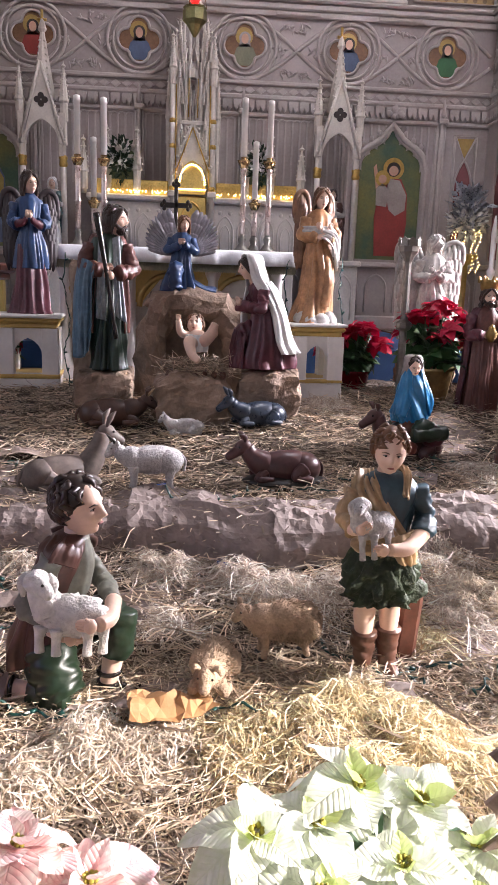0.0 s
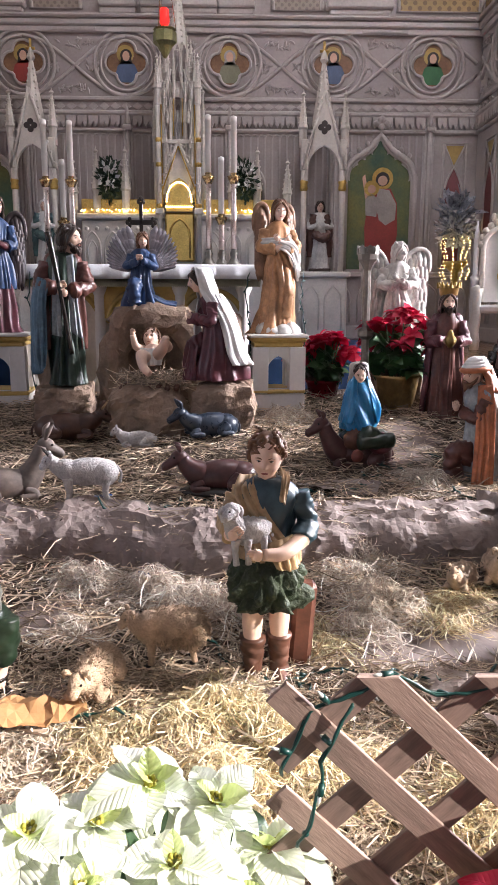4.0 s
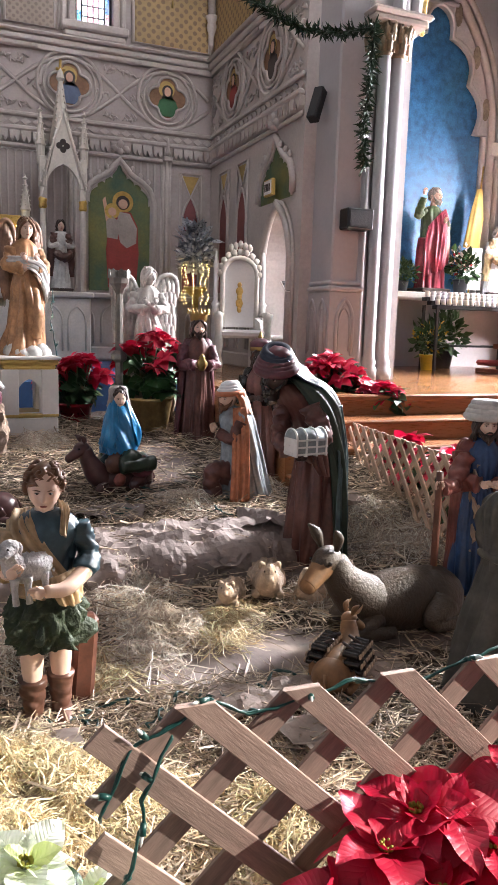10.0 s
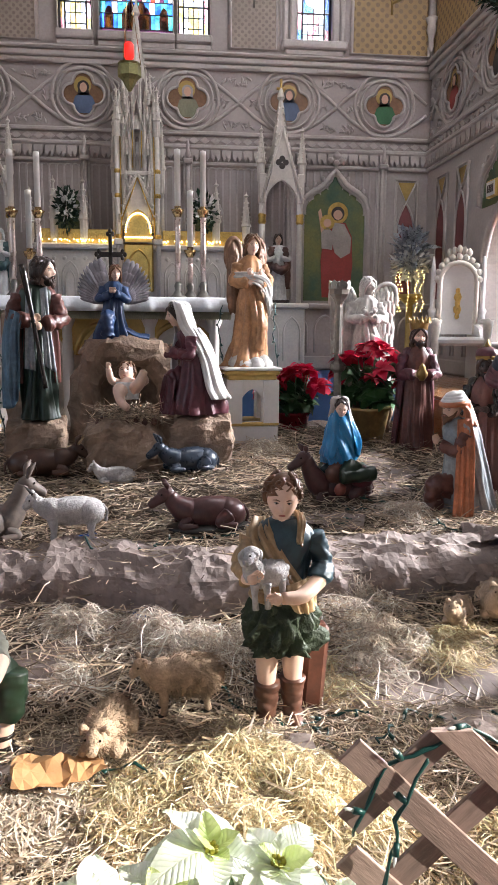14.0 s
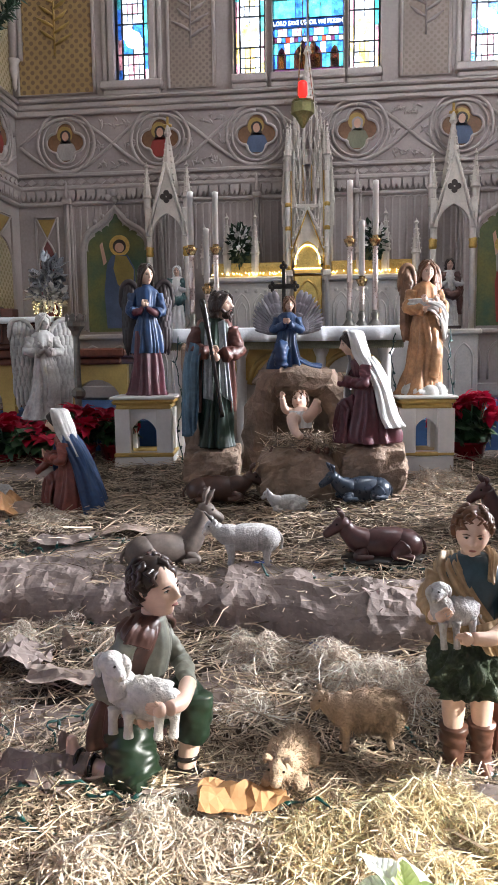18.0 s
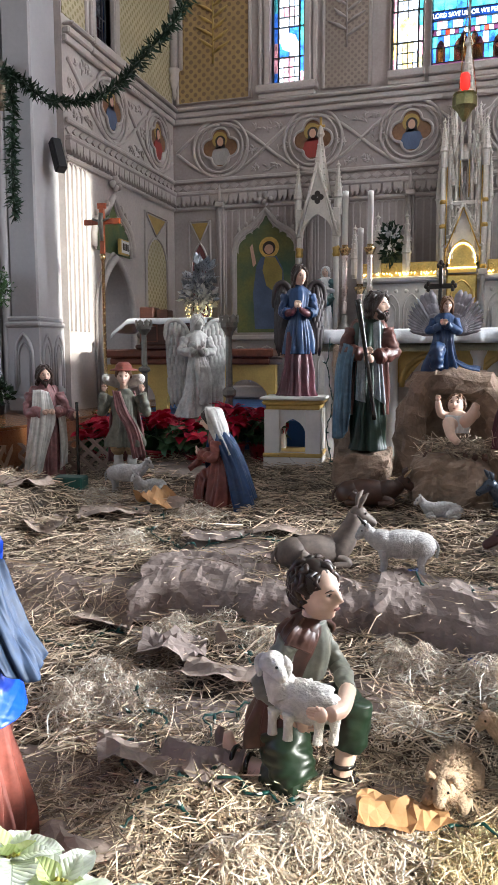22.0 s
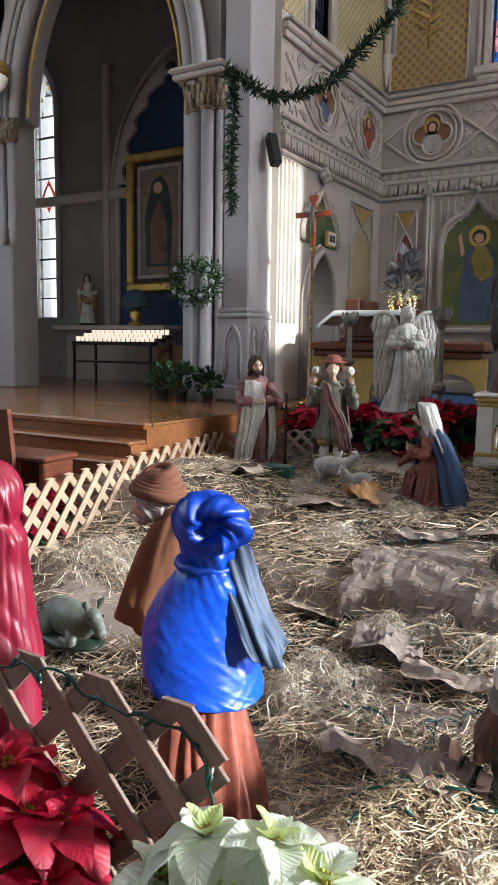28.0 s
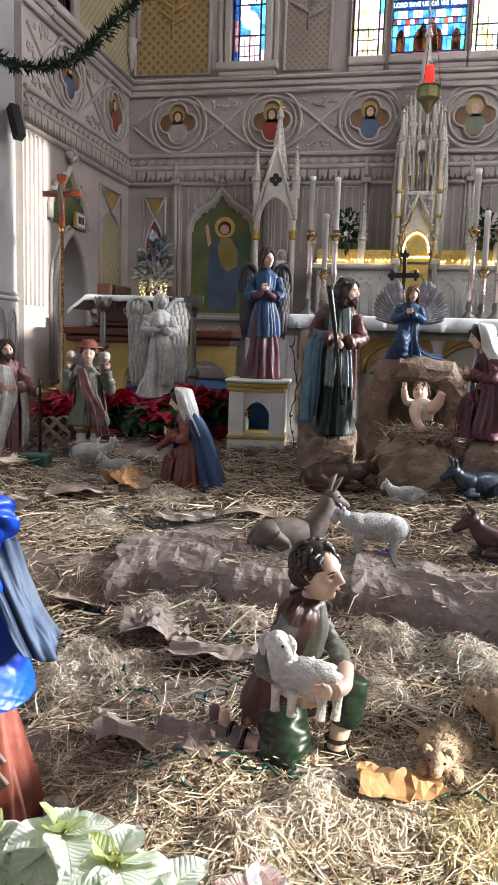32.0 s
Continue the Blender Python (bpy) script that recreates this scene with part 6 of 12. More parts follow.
def kneeling_boy():
    F = Fig()
    # facing +x: one knee on the ground, the other raised
    F.limb([(-0.06, -0.05, 0.22), (-0.01, -0.10, 0.13), (0.03, -0.12, 0.07)], [0.10, 0.092, 0.076], C_BGREEN)
    F.limb([(0.05, -0.12, 0.075), (-0.03, -0.11, 0.065), (-0.11, -0.09, 0.06)], [0.076, 0.07, 0.055], C_BGREEN)
    F.limb([(-0.10, -0.09, 0.06), (-0.17, -0.08, 0.065), (-0.24, -0.07, 0.08)], [0.042, 0.036, 0.03], C_SKIN)
    F.limb([(-0.23, -0.07, 0.06), (-0.28, -0.06, 0.11), (-0.29, -0.06, 0.17)], [0.034, 0.03, 0.018], C_SKIN)
    F.limb([(-0.04, 0.03, 0.24), (0.10, 0.02, 0.335), (0.20, 0.01, 0.365)], [0.095, 0.076, 0.062], C_BGREEN)
    F.limb([(0.20, 0.01, 0.365), (0.20, 0.0, 0.28), (0.18, 0.0, 0.20)], [0.062, 0.064, 0.062], C_BGREEN)
    F.limb([(0.18, 0.0, 0.2), (0.155, 0.0, 0.06)], [0.042, 0.034], C_SKIN)
    F.limb([(0.145, 0.0, 0.035), (0.23, -0.02, 0.035), (0.30, -0.03, 0.022)], [0.036, 0.032, 0.022], C_SKIN)
    box(F.mb, 0.10, 0.32, -0.05, 0.03, -0.005, 0.008, F.i(C_EYE), b=0.003)
    for x in (0.16, 0.22, 0.275):
        F.limb([(x, -0.05, 0.015), (x, -0.015, 0.072), (x, 0.025, 0.015)], [0.011, 0.012, 0.011], C_EYE, 6)
    for z in (0.075, 0.12):
        tube(F.mb, [(0.16 + 0.042 * math.cos(TAU * k / 12), 0.042 * math.sin(TAU * k / 12), z) for k in range(12)], 0.010, 6, F.i(C_EYE), closed=True)
    for x, z in ((-0.19, 0.068), (-0.25, 0.085)):
        tube(F.mb, [(x, -0.075 + 0.04 * math.cos(TAU * k / 12), z + 0.04 * math.sin(TAU * k / 12)) for k in range(12)], 0.010, 6, F.i(C_EYE), closed=True)
    F.robe([(0.17, -0.09, 0, 0.13, 0.15, 0.10), (0.25, -0.09, 0, 0.125, 0.145, 0.09), (0.36, -0.075, 0, 0.10, 0.12, 0.05), (0.48, -0.045, 0, 0.098, 0.125, 0.04), (0.58, -0.01, 0, 0.092, 0.128, 0.03), (0.645, 0.01, 0, 0.075, 0.105, 0.02), (0.675, 0.02, 0, 0.045, 0.05, 0)], C_LEATHER, 9, 4)
    F.robe([(0.44, 0.0, 0, 0.085, 0.08, 0.03), (0.55, 0.025, 0, 0.08, 0.075, 0.03), (0.66, 0.035, 0, 0.05, 0.05, 0.02)], C_GREYG, 7, 6)
    for s in (-1, 1):
        F.cloth([[(-0.06, s * 0.02, 0.655), (0.02, s * 0.05, 0.675), (0.075, s * 0.03, 0.64)], [(-0.07, s * 0.09, 0.63), (0.01, s * 0.13, 0.655), (0.08, s * 0.08, 0.61)], [(-0.06, s * 0.13, 0.58), (0.0, s * 0.165, 0.61), (0.07, s * 0.11, 0.57)]][::s], C_LEATHER, 4, 0.01, 3 + s, thick=0.015 * s)
    F.arm((-0.01, -0.12, 0.61), (-0.10, -0.15, 0.44), (0.0, -0.17, 0.37), C_GREYG, 0.043, 0.04)
    F.limb([(0.0, -0.175, 0.37), (0.06, -0.2, 0.355)], [0.032, 0.026], C_SKIN)
    F.hand((0.08, -0.215, 0.355), 0.034, C_SKIN, (0.9, -0.1, 0.2))
    F.arm((0.01, 0.11, 0.59), (0.10, 0.13, 0.44), (0.19, -0.05, 0.43), C_GREYG, 0.038, 0.034)
    F.limb([(0.19, -0.05, 0.43), (0.215, -0.19, 0.43), (0.195, -0.26, 0.435)], [0.032, 0.028, 0.026], C_SKIN)
    F.hand((0.17, -0.285, 0.44), 0.033, C_SKIN, (-1, -0.15, 0.1))
    lamb_in_arms(F, (0.085, -0.2, 0.435), 0.78, 0, C_WOOL, 1, 0.72)
    F.head((0.055, -0.01, 0.775), 0.103, 72, 6, C_SKIN, C_HAIR, None, 0.0, 0.4)
    return F


kneeling_boy().place("kneeling_shepherd_statue", "painted kneeling boy statue holding a white lamb on straw", on_ground(-0.665, 1.31, -8, -0.03, 1.04))


def joseph():
    F = Fig()
    F.robe([(0.0, 0, 0, 0.155, 0.14, 0.15), (0.10, 0, 0, 0.14, 0.13, 0.15), (0.45, 0, 0, 0.125, 0.115, 0.13), (0.78, 0, 0, 0.125, 0.10, 0.07), (0.97, 0, 0, 0.135, 0.09, 0.03), (1.03, 0, 0, 0.08, 0.07, 0), (1.05, 0, 0, 0.05, 0.05, 0)], C_DKGREEN, 11, 5)
    F.cloak([(1.045, 0, 0.02, 0.06, 0.06, 60), (1.0, 0, 0.01, 0.145, 0.095, 50), (0.8, 0, 0.01, 0.16, 0.125, 70), (0.5, 0, 0.02, 0.165, 0.14, 90), (0.28, 0, 0.02, 0.175, 0.15, 100)], C_BROWNR, 10, 0.022, 4)
    F.cloth([[(-0.075, -0.105, 1.02), (-0.03, -0.11, 1.0)], [(-0.085, -0.14, 0.75), (-0.03, -0.145, 0.75)], [(-0.10, -0.15, 0.4), (-0.02, -0.155, 0.38)]], C_GREYB, 3, 0.01, 1, n=20)
    F.cloth([[(0.03, -0.11, 1.0), (0.085, -0.10, 1.02)], [(0.04, -0.145, 0.75), (0.10, -0.14, 0.75)], [(0.05, -0.155, 0.42), (0.14, -0.14, 0.36)]], C_GREYB, 3, 0.012, 2, n=20)
    F.arm((0.135, -0.01, 0.95), (0.185, -0.05, 0.77), (0.07, -0.17, 0.735), C_BROWNR, 0.055, 0.062)
    F.arm((-0.135, -0.01, 0.95), (-0.185, -0.05, 0.78), (-0.07, -0.17, 0.76), C_BROWNR, 0.055, 0.06)
    # pale blue mantle hanging over the arm
    F.cloth([[(-0.09, -0.19, 0.79), (-0.15, -0.14, 0.83), (-0.205, -0.04, 0.84), (-0.18, 0.06, 0.80)], [(-0.12, -0.19, 0.66), (-0.19, -0.16, 0.64), (-0.235, -0.06, 0.64), (-0.20, 0.07, 0.62)], [(-0.13, -0.18, 0.35), (-0.20, -0.15, 0.30), (-0.25, -0.06, 0.28), (-0.21, 0.06, 0.28)], [(-0.15, -0.16, 0.16), (-0.20, -0.14, 0.10), (-0.25, -0.06, 0.09), (-0.21, 0.05, 0.12)]], C_SKYB, 7, 0.022, 8)
    F.hand((-0.02, -0.2, 0.78), 0.036, C_SKIN, (1, -0.2, 0.2)).hand((0.015, -0.2, 0.72), 0.036, C_SKIN, (-1, -0.2, 0.2))
    F.limb([(-0.09, -0.205, 1.17), (-0.02, -0.205, 0.75), (0.05, -0.2, 0.25)], [0.026, 0.017, 0.017], C_EYE)
    F.head((0.06, -0.04, 1.135), 0.096, 58, 6, C_SKIN, C_HAIR, C_HAIR, 0.7, 0.3)
    return F


joseph().place("joseph_statue", "painted bearded statue in brown and blue robes with a staff", pose(-0.86, 4.5, 0.84, 0, 0, 8))


def veiled_kneeler(robe, mantle, veil, skin=None, low=0.12, lean=0.1):
    """A kneeling veiled woman; built facing -y, then turned to +x."""
    F = Fig()
    skin = skin or C_SKIN
    F.robe([(0.0, 0, 0.02, 0.15, 0.21, 0.12), (0.06, 0, 0.01, 0.145, 0.205, 0.13), (0.2, 0, 0.01, 0.13, 0.155, 0.12), (0.38, 0, 0.0, 0.105, 0.11, 0.07), (0.5, 0, -0.02, 0.105, 0.095, 0.05), (0.6, 0, -0.06, 0.12, 0.08, 0.03), (0.65, 0, -0.07, 0.07, 0.06, 0.02), (0.67, 0, -0.08, 0.045, 0.045, 0)], robe, 11, 7)
    F.limb([(-0.06, 0.02, 0.22), (-0.065, -0.13, 0.27), (-0.065, -0.19, 0.24)], [0.09, 0.085, 0.07], robe)
    F.cloth([[(-0.135, -0.14, 0.30), (-0.07, -0.23, 0.30), (0.02, -0.16, 0.27)], [(-0.14, -0.16, 0.16), (-0.07, -0.25, 0.17), (0.04, -0.19, 0.14)], [(-0.15, -0.17, 0.0), (-0.07, -0.26, 0.0), (0.05, -0.21, 0.0)]], robe, 6, 0.022, 3)
    for q in (-1, 1):
        F.arm((q * 0.115, -0.06, 0.59), (q * 0.14, -0.09, 0.46), (q * 0.035, -0.20, 0.475), robe, 0.045, 0.046)
        F.hand((q * 0.018, -0.225, 0.50), 0.03, skin, (-q * 0.2, -0.3, 1))
    hy = -0.10 - lean * 0.5
    F.head((0, hy, 0.755), 0.078, 0, 14, skin, C_HAIR, None, 0.7, 0.2)
    # mantle round the back and shoulders
    F.cloak([(0.66, 0, -0.05, 0.10, 0.075, 130), (0.58, 0, -0.03, 0.155, 0.115, 130), (0.42, 0, 0.02, 0.165, 0.14, 150), (0.22, 0, 0.07, 0.165, 0.16, 150), (low, 0, 0.10, 0.175, 0.19, 160)], mantle, 10, 0.026, 5)
    F.cloth([[(-0.15, -0.08, 0.60), (-0.10, -0.14, 0.62)], [(-0.185, -0.10, 0.42), (-0.12, -0.17, 0.40)], [(-0.19, -0.08, 0.2), (-0.15, -0.14, 0.18)]], mantle, 3, 0.015, 9, n=22)
    # veil over the head, falling on the shoulders
    F.cloak([(0.865, 0, hy + 0.0, 0.03, 0.04, 60), (0.845, 0, hy + 0.01, 0.075, 0.085, 100), (0.77, 0, hy + 0.02, 0.092, 0.10, 120), (0.68, 0, hy + 0.05, 0.10, 0.105, 110), (0.6, 0, hy + 0.075, 0.14, 0.11, 130), (0.48, 0, hy + 0.11, 0.165, 0.12, 150)], veil, 9, 0.018, 6, grow=0.9)
    return F.turn(90)


F = veiled_kneeler(C_MAROON, C_WHITE, C_WHITE)
F.place("mary_statue", "kneeling veiled woman statue in maroon and white, on paper rock", pose(0.36, 4.25, 0.90, 0, 0, 196) @ Matrix.Diagonal((1.0, 1.0, 0.99, 1)))
F = veiled_kneeler(C_RUST, C_BLUE, C_MARBLE, None, 0.02, 0.04)
F.limb([(0.16, -0.12, 0.45), (0.26, -0.14, 0.36), (0.3, -0.14, 0.33)], [0.04, 0.03, 0.026], C_RUST)
F.place("kneeling_woman_statue", "painted kneeling woman statue in blue mantle and grey veil on straw", on_ground(-1.91, 4.02, 200, -0.03, 0.95))


def baby():
    F = Fig()
    F.limb([(0, 0.11, 0.13), (0, 0.02, 0.12), (0, -0.07, 0.10)], [0.075, 0.08, 0.075], C_SKIN)
    F.robe([(0.04, 0, -0.04, 0.08, 0.07, 0.1), (0.1, 0, -0.04, 0.088, 0.075, 0.1), (0.17, 0, -0.04, 0.08, 0.05, 0.1)], C_WHITE, 9, 3)
    F.head((-0.02, 0.14, 0.23), 0.08, -8, -18, C_SKIN, C_HAIR2, None, 0.0, 0.35)
    F.limb([(-0.07, 0.09, 0.15), (-0.13, 0.05, 0.18), (-0.15, 0.02, 0.27)], [0.034, 0.03, 0.022], C_SKIN)
    F.limb([(0.07, 0.09, 0.15), (0.13, 0.04, 0.17), (0.12, -0.03, 0.22)], [0.034, 0.03, 0.022], C_SKIN)
    F.hand((-0.15, 0.02, 0.285), 0.024, C_SKIN).hand((0.12, -0.04, 0.235), 0.024, C_SKIN)
    F.limb([(-0.04, -0.08, 0.1), (-0.06, -0.19, 0.12), (-0.04, -0.25, 0.04), (0.01, -0.29, -0.01)], [0.05, 0.046, 0.034, 0.026], C_SKIN)
    F.limb([(0.05, -0.07, 0.12), (0.10, -0.16, 0.18), (0.13, -0.19, 0.26)], [0.05, 0.042, 0.028], C_SKIN)
    return F


baby().place("infant_statue", "painted infant statue lying in a straw manger", pose(-0.16, 4.33, 0.97, 0, 0, 0) @ Matrix.Scale(1.0, 4))


def angel(robe, under, wing, hair, pray=True, sash=None, spread=0.2, base=None, wtop=1.0, low=0.32):
    F = Fig()
    skin = C_MARBLE if hair is C_MARBLE else C_SKIN
    if robe is under:
        F.robe([(0.0, -0.02, 0, 0.20, 0.16, 0.16), (0.06, -0.015, 0, 0.165, 0.135, 0.16), (0.22, 0.0, 0, 0.135, 0.115, 0.15), (0.42, 0.02, 0, 0.128, 0.11, 0.12), (0.55, 0.012, 0, 0.118, 0.104, 0.09), (0.66, 0, 0, 0.094, 0.082, 0.06), (0.76, 0, 0, 0.105, 0.085, 0.05), (0.87, 0, 0, 0.12, 0.078, 0.03), (0.92, 0, 0, 0.075, 0.06, 0.01), (0.945, 0, 0, 0.04, 0.04, 0)], robe, 10, 12, slant=0.5)
        F.limb([(0.05, -0.05, 0.56), (0.065, -0.115, 0.36), (0.055, -0.10, 0.14)], [0.05, 0.052, 0.04], robe)
    else:
        F.robe([(0.0, 0, 0, 0.18, 0.15, 0.13), (0.06, 0, 0, 0.155, 0.13, 0.14), (0.3, 0, 0, 0.125, 0.11, 0.13), (0.55, 0, 0, 0.11, 0.095, 0.07)], under, 11, 11)
        F.robe([(0.36, 0.01, 0, 0.14, 0.12, 0.14), (0.42, 0.01, 0, 0.135, 0.118, 0.13), (0.55, 0, 0, 0.12, 0.105, 0.10), (0.66, 0, 0, 0.092, 0.082, 0.05), (0.76, 0, 0, 0.105, 0.085, 0.05), (0.87, 0, 0, 0.12, 0.078, 0.03), (0.92, 0, 0, 0.075, 0.06, 0.01), (0.945, 0, 0, 0.04, 0.04, 0)], robe, 11, 12)
    for q in (-1, 1):
        if pray:
            F.arm((q * 0.118, 0, 0.86), (q * 0.15, -0.03, 0.72), (q * 0.10, -0.08, 0.70), robe, 0.043, 0.055)
            F.limb([(q * 0.12, -0.06, 0.70), (q * 0.06, -0.125, 0.71), (q * 0.018, -0.14, 0.745)], [0.034, 0.028, 0.022], under if hair is not C_MARBLE else C_MARBLE)
            F.hand((q * 0.012, -0.145, 0.77), 0.027, skin, (-q * 0.15, -0.1, 1))
        else:
            F.arm((q * 0.118, 0, 0.86), (q * 0.165, -0.03, 0.72), (q * 0.05, -0.13, 0.70), robe, 0.048, 0.05)
            F.limb([(q * 0.06, -0.125, 0.70), (-q * 0.04, -0.15, 0.77)], [0.034, 0.024], skin)
            F.hand((-q * 0.05, -0.15, 0.785), 0.03, skin, (-q * 0.5, 0, 1))
        F.broad_wing(q, wing, wtop, low, spread)
    if sash:
        F.cloth([[(-0.17, -0.06, 0.80), (-0.04, -0.16, 0.80), (0.1, -0.14, 0.78), (0.2, -0.05, 0.68), (0.22, -0.02, 0.56)], [(-0.18, -0.07, 0.74), (-0.04, -0.175, 0.74), (0.08, -0.165, 0.71), (0.17, -0.09, 0.60), (0.2, -0.05, 0.48)], [(-0.15, -0.08, 0.68), (-0.03, -0.16, 0.69), (0.06, -0.15, 0.65), (0.13, -0.11, 0.55), (0.17, -0.07, 0.43)]], sash, 3, 0.016, 4, along=True)
    if base:
        for k in range(9):
            a = TAU * k / 9
            F.blob((0.15 * math.cos(a), 0.11 * math.sin(a), 0.02), (0.075, 0.07, 0.05 + 0.015 * (k % 3)), base, 0.15)
    F.head((0.01, -0.03, 1.025), 0.08, -6 if sash else 30, 12, skin, hair, None, 0.95, 0.3)
    return F


angel(C_BLUE, C_MAROON, C_WING, C_HAIR, True, None, 0.20, None, 0.98, 0.5).place("angel_statue", "painted praying angel statue in blue with dark wings on a pedestal", pose(-1.62, 5.3, 1.222, 0, 0, 10) @ Matrix.Diagonal((0.98, 0.95, 1.07, 1)))
angel(C_PEACH, C_PEACH, C_WING2, C_HAIR2, False, C_MARBLE, 0.14, C_MARBLE, 1.09, 0.6).place("angel_statue", "painted angel statue in peach robe with brown wings on a pedestal", pose(0.87, 5.12, 1.222, 0, 0, 14) @ Matrix.Diagonal((0.98, 0.95, 1.02, 1)))
for x, y, z, rz, sc in ((-2.72, 5.55, 0.98, 25, 0.92), (1.98, 5.35, 0.98, -2, 0.94)):
    F = angel(C_MARBLE, C_MARBLE, C_MARBLE, C_MARBLE, False, None, 0.29, None, 1.06, 0.2)
    F.place("angel_statue", "weathered white angel statue with folded hands and broad wings", pose(x, y, z, 0, 0, rz) @ Matrix.Scale(sc, 4))


def blue_angel():
    F = Fig()
    F.robe([(0.0, 0, 0.02, 0.15, 0.14, 0.15), (0.06, 0, 0.01, 0.135, 0.13, 0.15), (0.2, 0, 0, 0.095, 0.10, 0.12), (0.34, 0, 0, 0.08, 0.075, 0.06), (0.44, 0, 0, 0.092, 0.065, 0.03), (0.49, 0, 0, 0.05, 0.045, 0)], C_BLUE, 10, 21)
    F.limb([(-0.04, -0.04, 0.18), (-0.05, -0.15, 0.18), (-0.05, -0.14, 0.03)], [0.06, 0.06, 0.055], C_BLUE)
    F.cloth([[(0.08, -0.1, 0.1), (0.12, 0.04, 0.1)], [(0.18, -0.08, 0.05), (0.2, 0.06, 0.05)], [(0.3, -0.04, 0.02), (0.3, 0.07, 0.02)]], C_BLUE, 4, 0.02, 2, n=24)
    for q in (-1, 1):
        F.arm((q * 0.088, 0, 0.43), (q * 0.12, -0.05, 0.34), (q * 0.02, -0.12, 0.385), C_BLUE, 0.034, 0.034)
        F.fan_wing(q, (q * 0.05, 0.06, 0.30), 0.35, 82, 8, C_WING3)
        F.hand((q * 0.012, -0.135, 0.405), 0.022, C_SKIN)
    F.head((0.02, -0.03, 0.56), 0.058, 10, 14, C_SKIN, C_HAIR2, None, 1.1, 0.4)
    return F


blue_angel().place("small_angel_statue", "small painted angel statue in blue with silver wings on the grotto", pose(-0.3, 4.95, 1.455, 0, 0, 0) @ Matrix.Scale(0.98, 4))


def king_standing(robe, cloak, crown, skin, held, seed=31):
    F = Fig()
    F.robe([(0.0, 0, 0, 0.14, 0.125, 0.15), (0.06, 0, 0, 0.128, 0.118, 0.15), (0.45, 0, 0, 0.108, 0.098, 0.13), (0.66, 0, 0, 0.098, 0.085, 0.06), (0.8, 0, 0, 0.115, 0.08, 0.03), (0.88, 0, 0, 0.075, 0.06, 0.01), (0.91, 0, 0, 0.04, 0.04, 0)], robe, 11, seed)
    F.cloak([(0.895, 0, 0.02, 0.05, 0.05, 90), (0.86, 0, 0.015, 0.125, 0.085, 80), (0.6, 0, 0.03, 0.145, 0.115, 110), (0.3, 0, 0.04, 0.155, 0.125, 120), (0.03, 0, 0.05, 0.17, 0.14, 130)], cloak, 10, 0.022, seed)
    for q in (-1, 1):
        F.arm((q * 0.115, 0, 0.82), (q * 0.15, -0.05, 0.67), (q * 0.06, -0.14, 0.665), cloak, 0.046, 0.052)
        F.hand((q * 0.035, -0.165, 0.67), 0.028, skin, (-q, -0.3, 0.3))
    if held == "jar":
        lathe(F.mb, [(0.02, 0.62), (0.045, 0.66), (0.05, 0.69), (0.025, 0.725), (0.03, 0.735), (0.0, 0.77)], 14, F.i(C_CROWN), c=(0, -0.19))
    F.head((0, -0.03, 0.985), 0.076, 0, 8, skin, C_HAIR, C_HAIR, 0.85, 0.3)
    if crown:
        lathe(F.mb, [(0.066, 1.03), (0.075, 1.05), (0.08, 1.09), (0.086, 1.12)], 20, F.i(C_CROWN), c=(0, -0.01))
        for k in range(8):
            a = TAU * k / 8
            F.limb([(0.083 * math.cos(a), -0.01 + 0.083 * math.sin(a), 1.1), (0.096 * math.cos(a), -0.01 + 0.096 * math.sin(a), 1.15)], [0.02, 0.005], C_CROWN, 6)
    return F


king_standing(C_BROWNR, C_MAROON, True, C_SKIN, "jar").place("king_statue", "painted crowned king statue in maroon holding a jar on straw", on_ground(2.27, 4.7, -6, -0.02, 1.0))


C_INDIGO = paint("dark_indigo_cloth", (0.02, 0.03, 0.06), 0.4)
C_GREYTEAL = paint("grey_teal_lining", (0.10, 0.16, 0.17), 0.45)


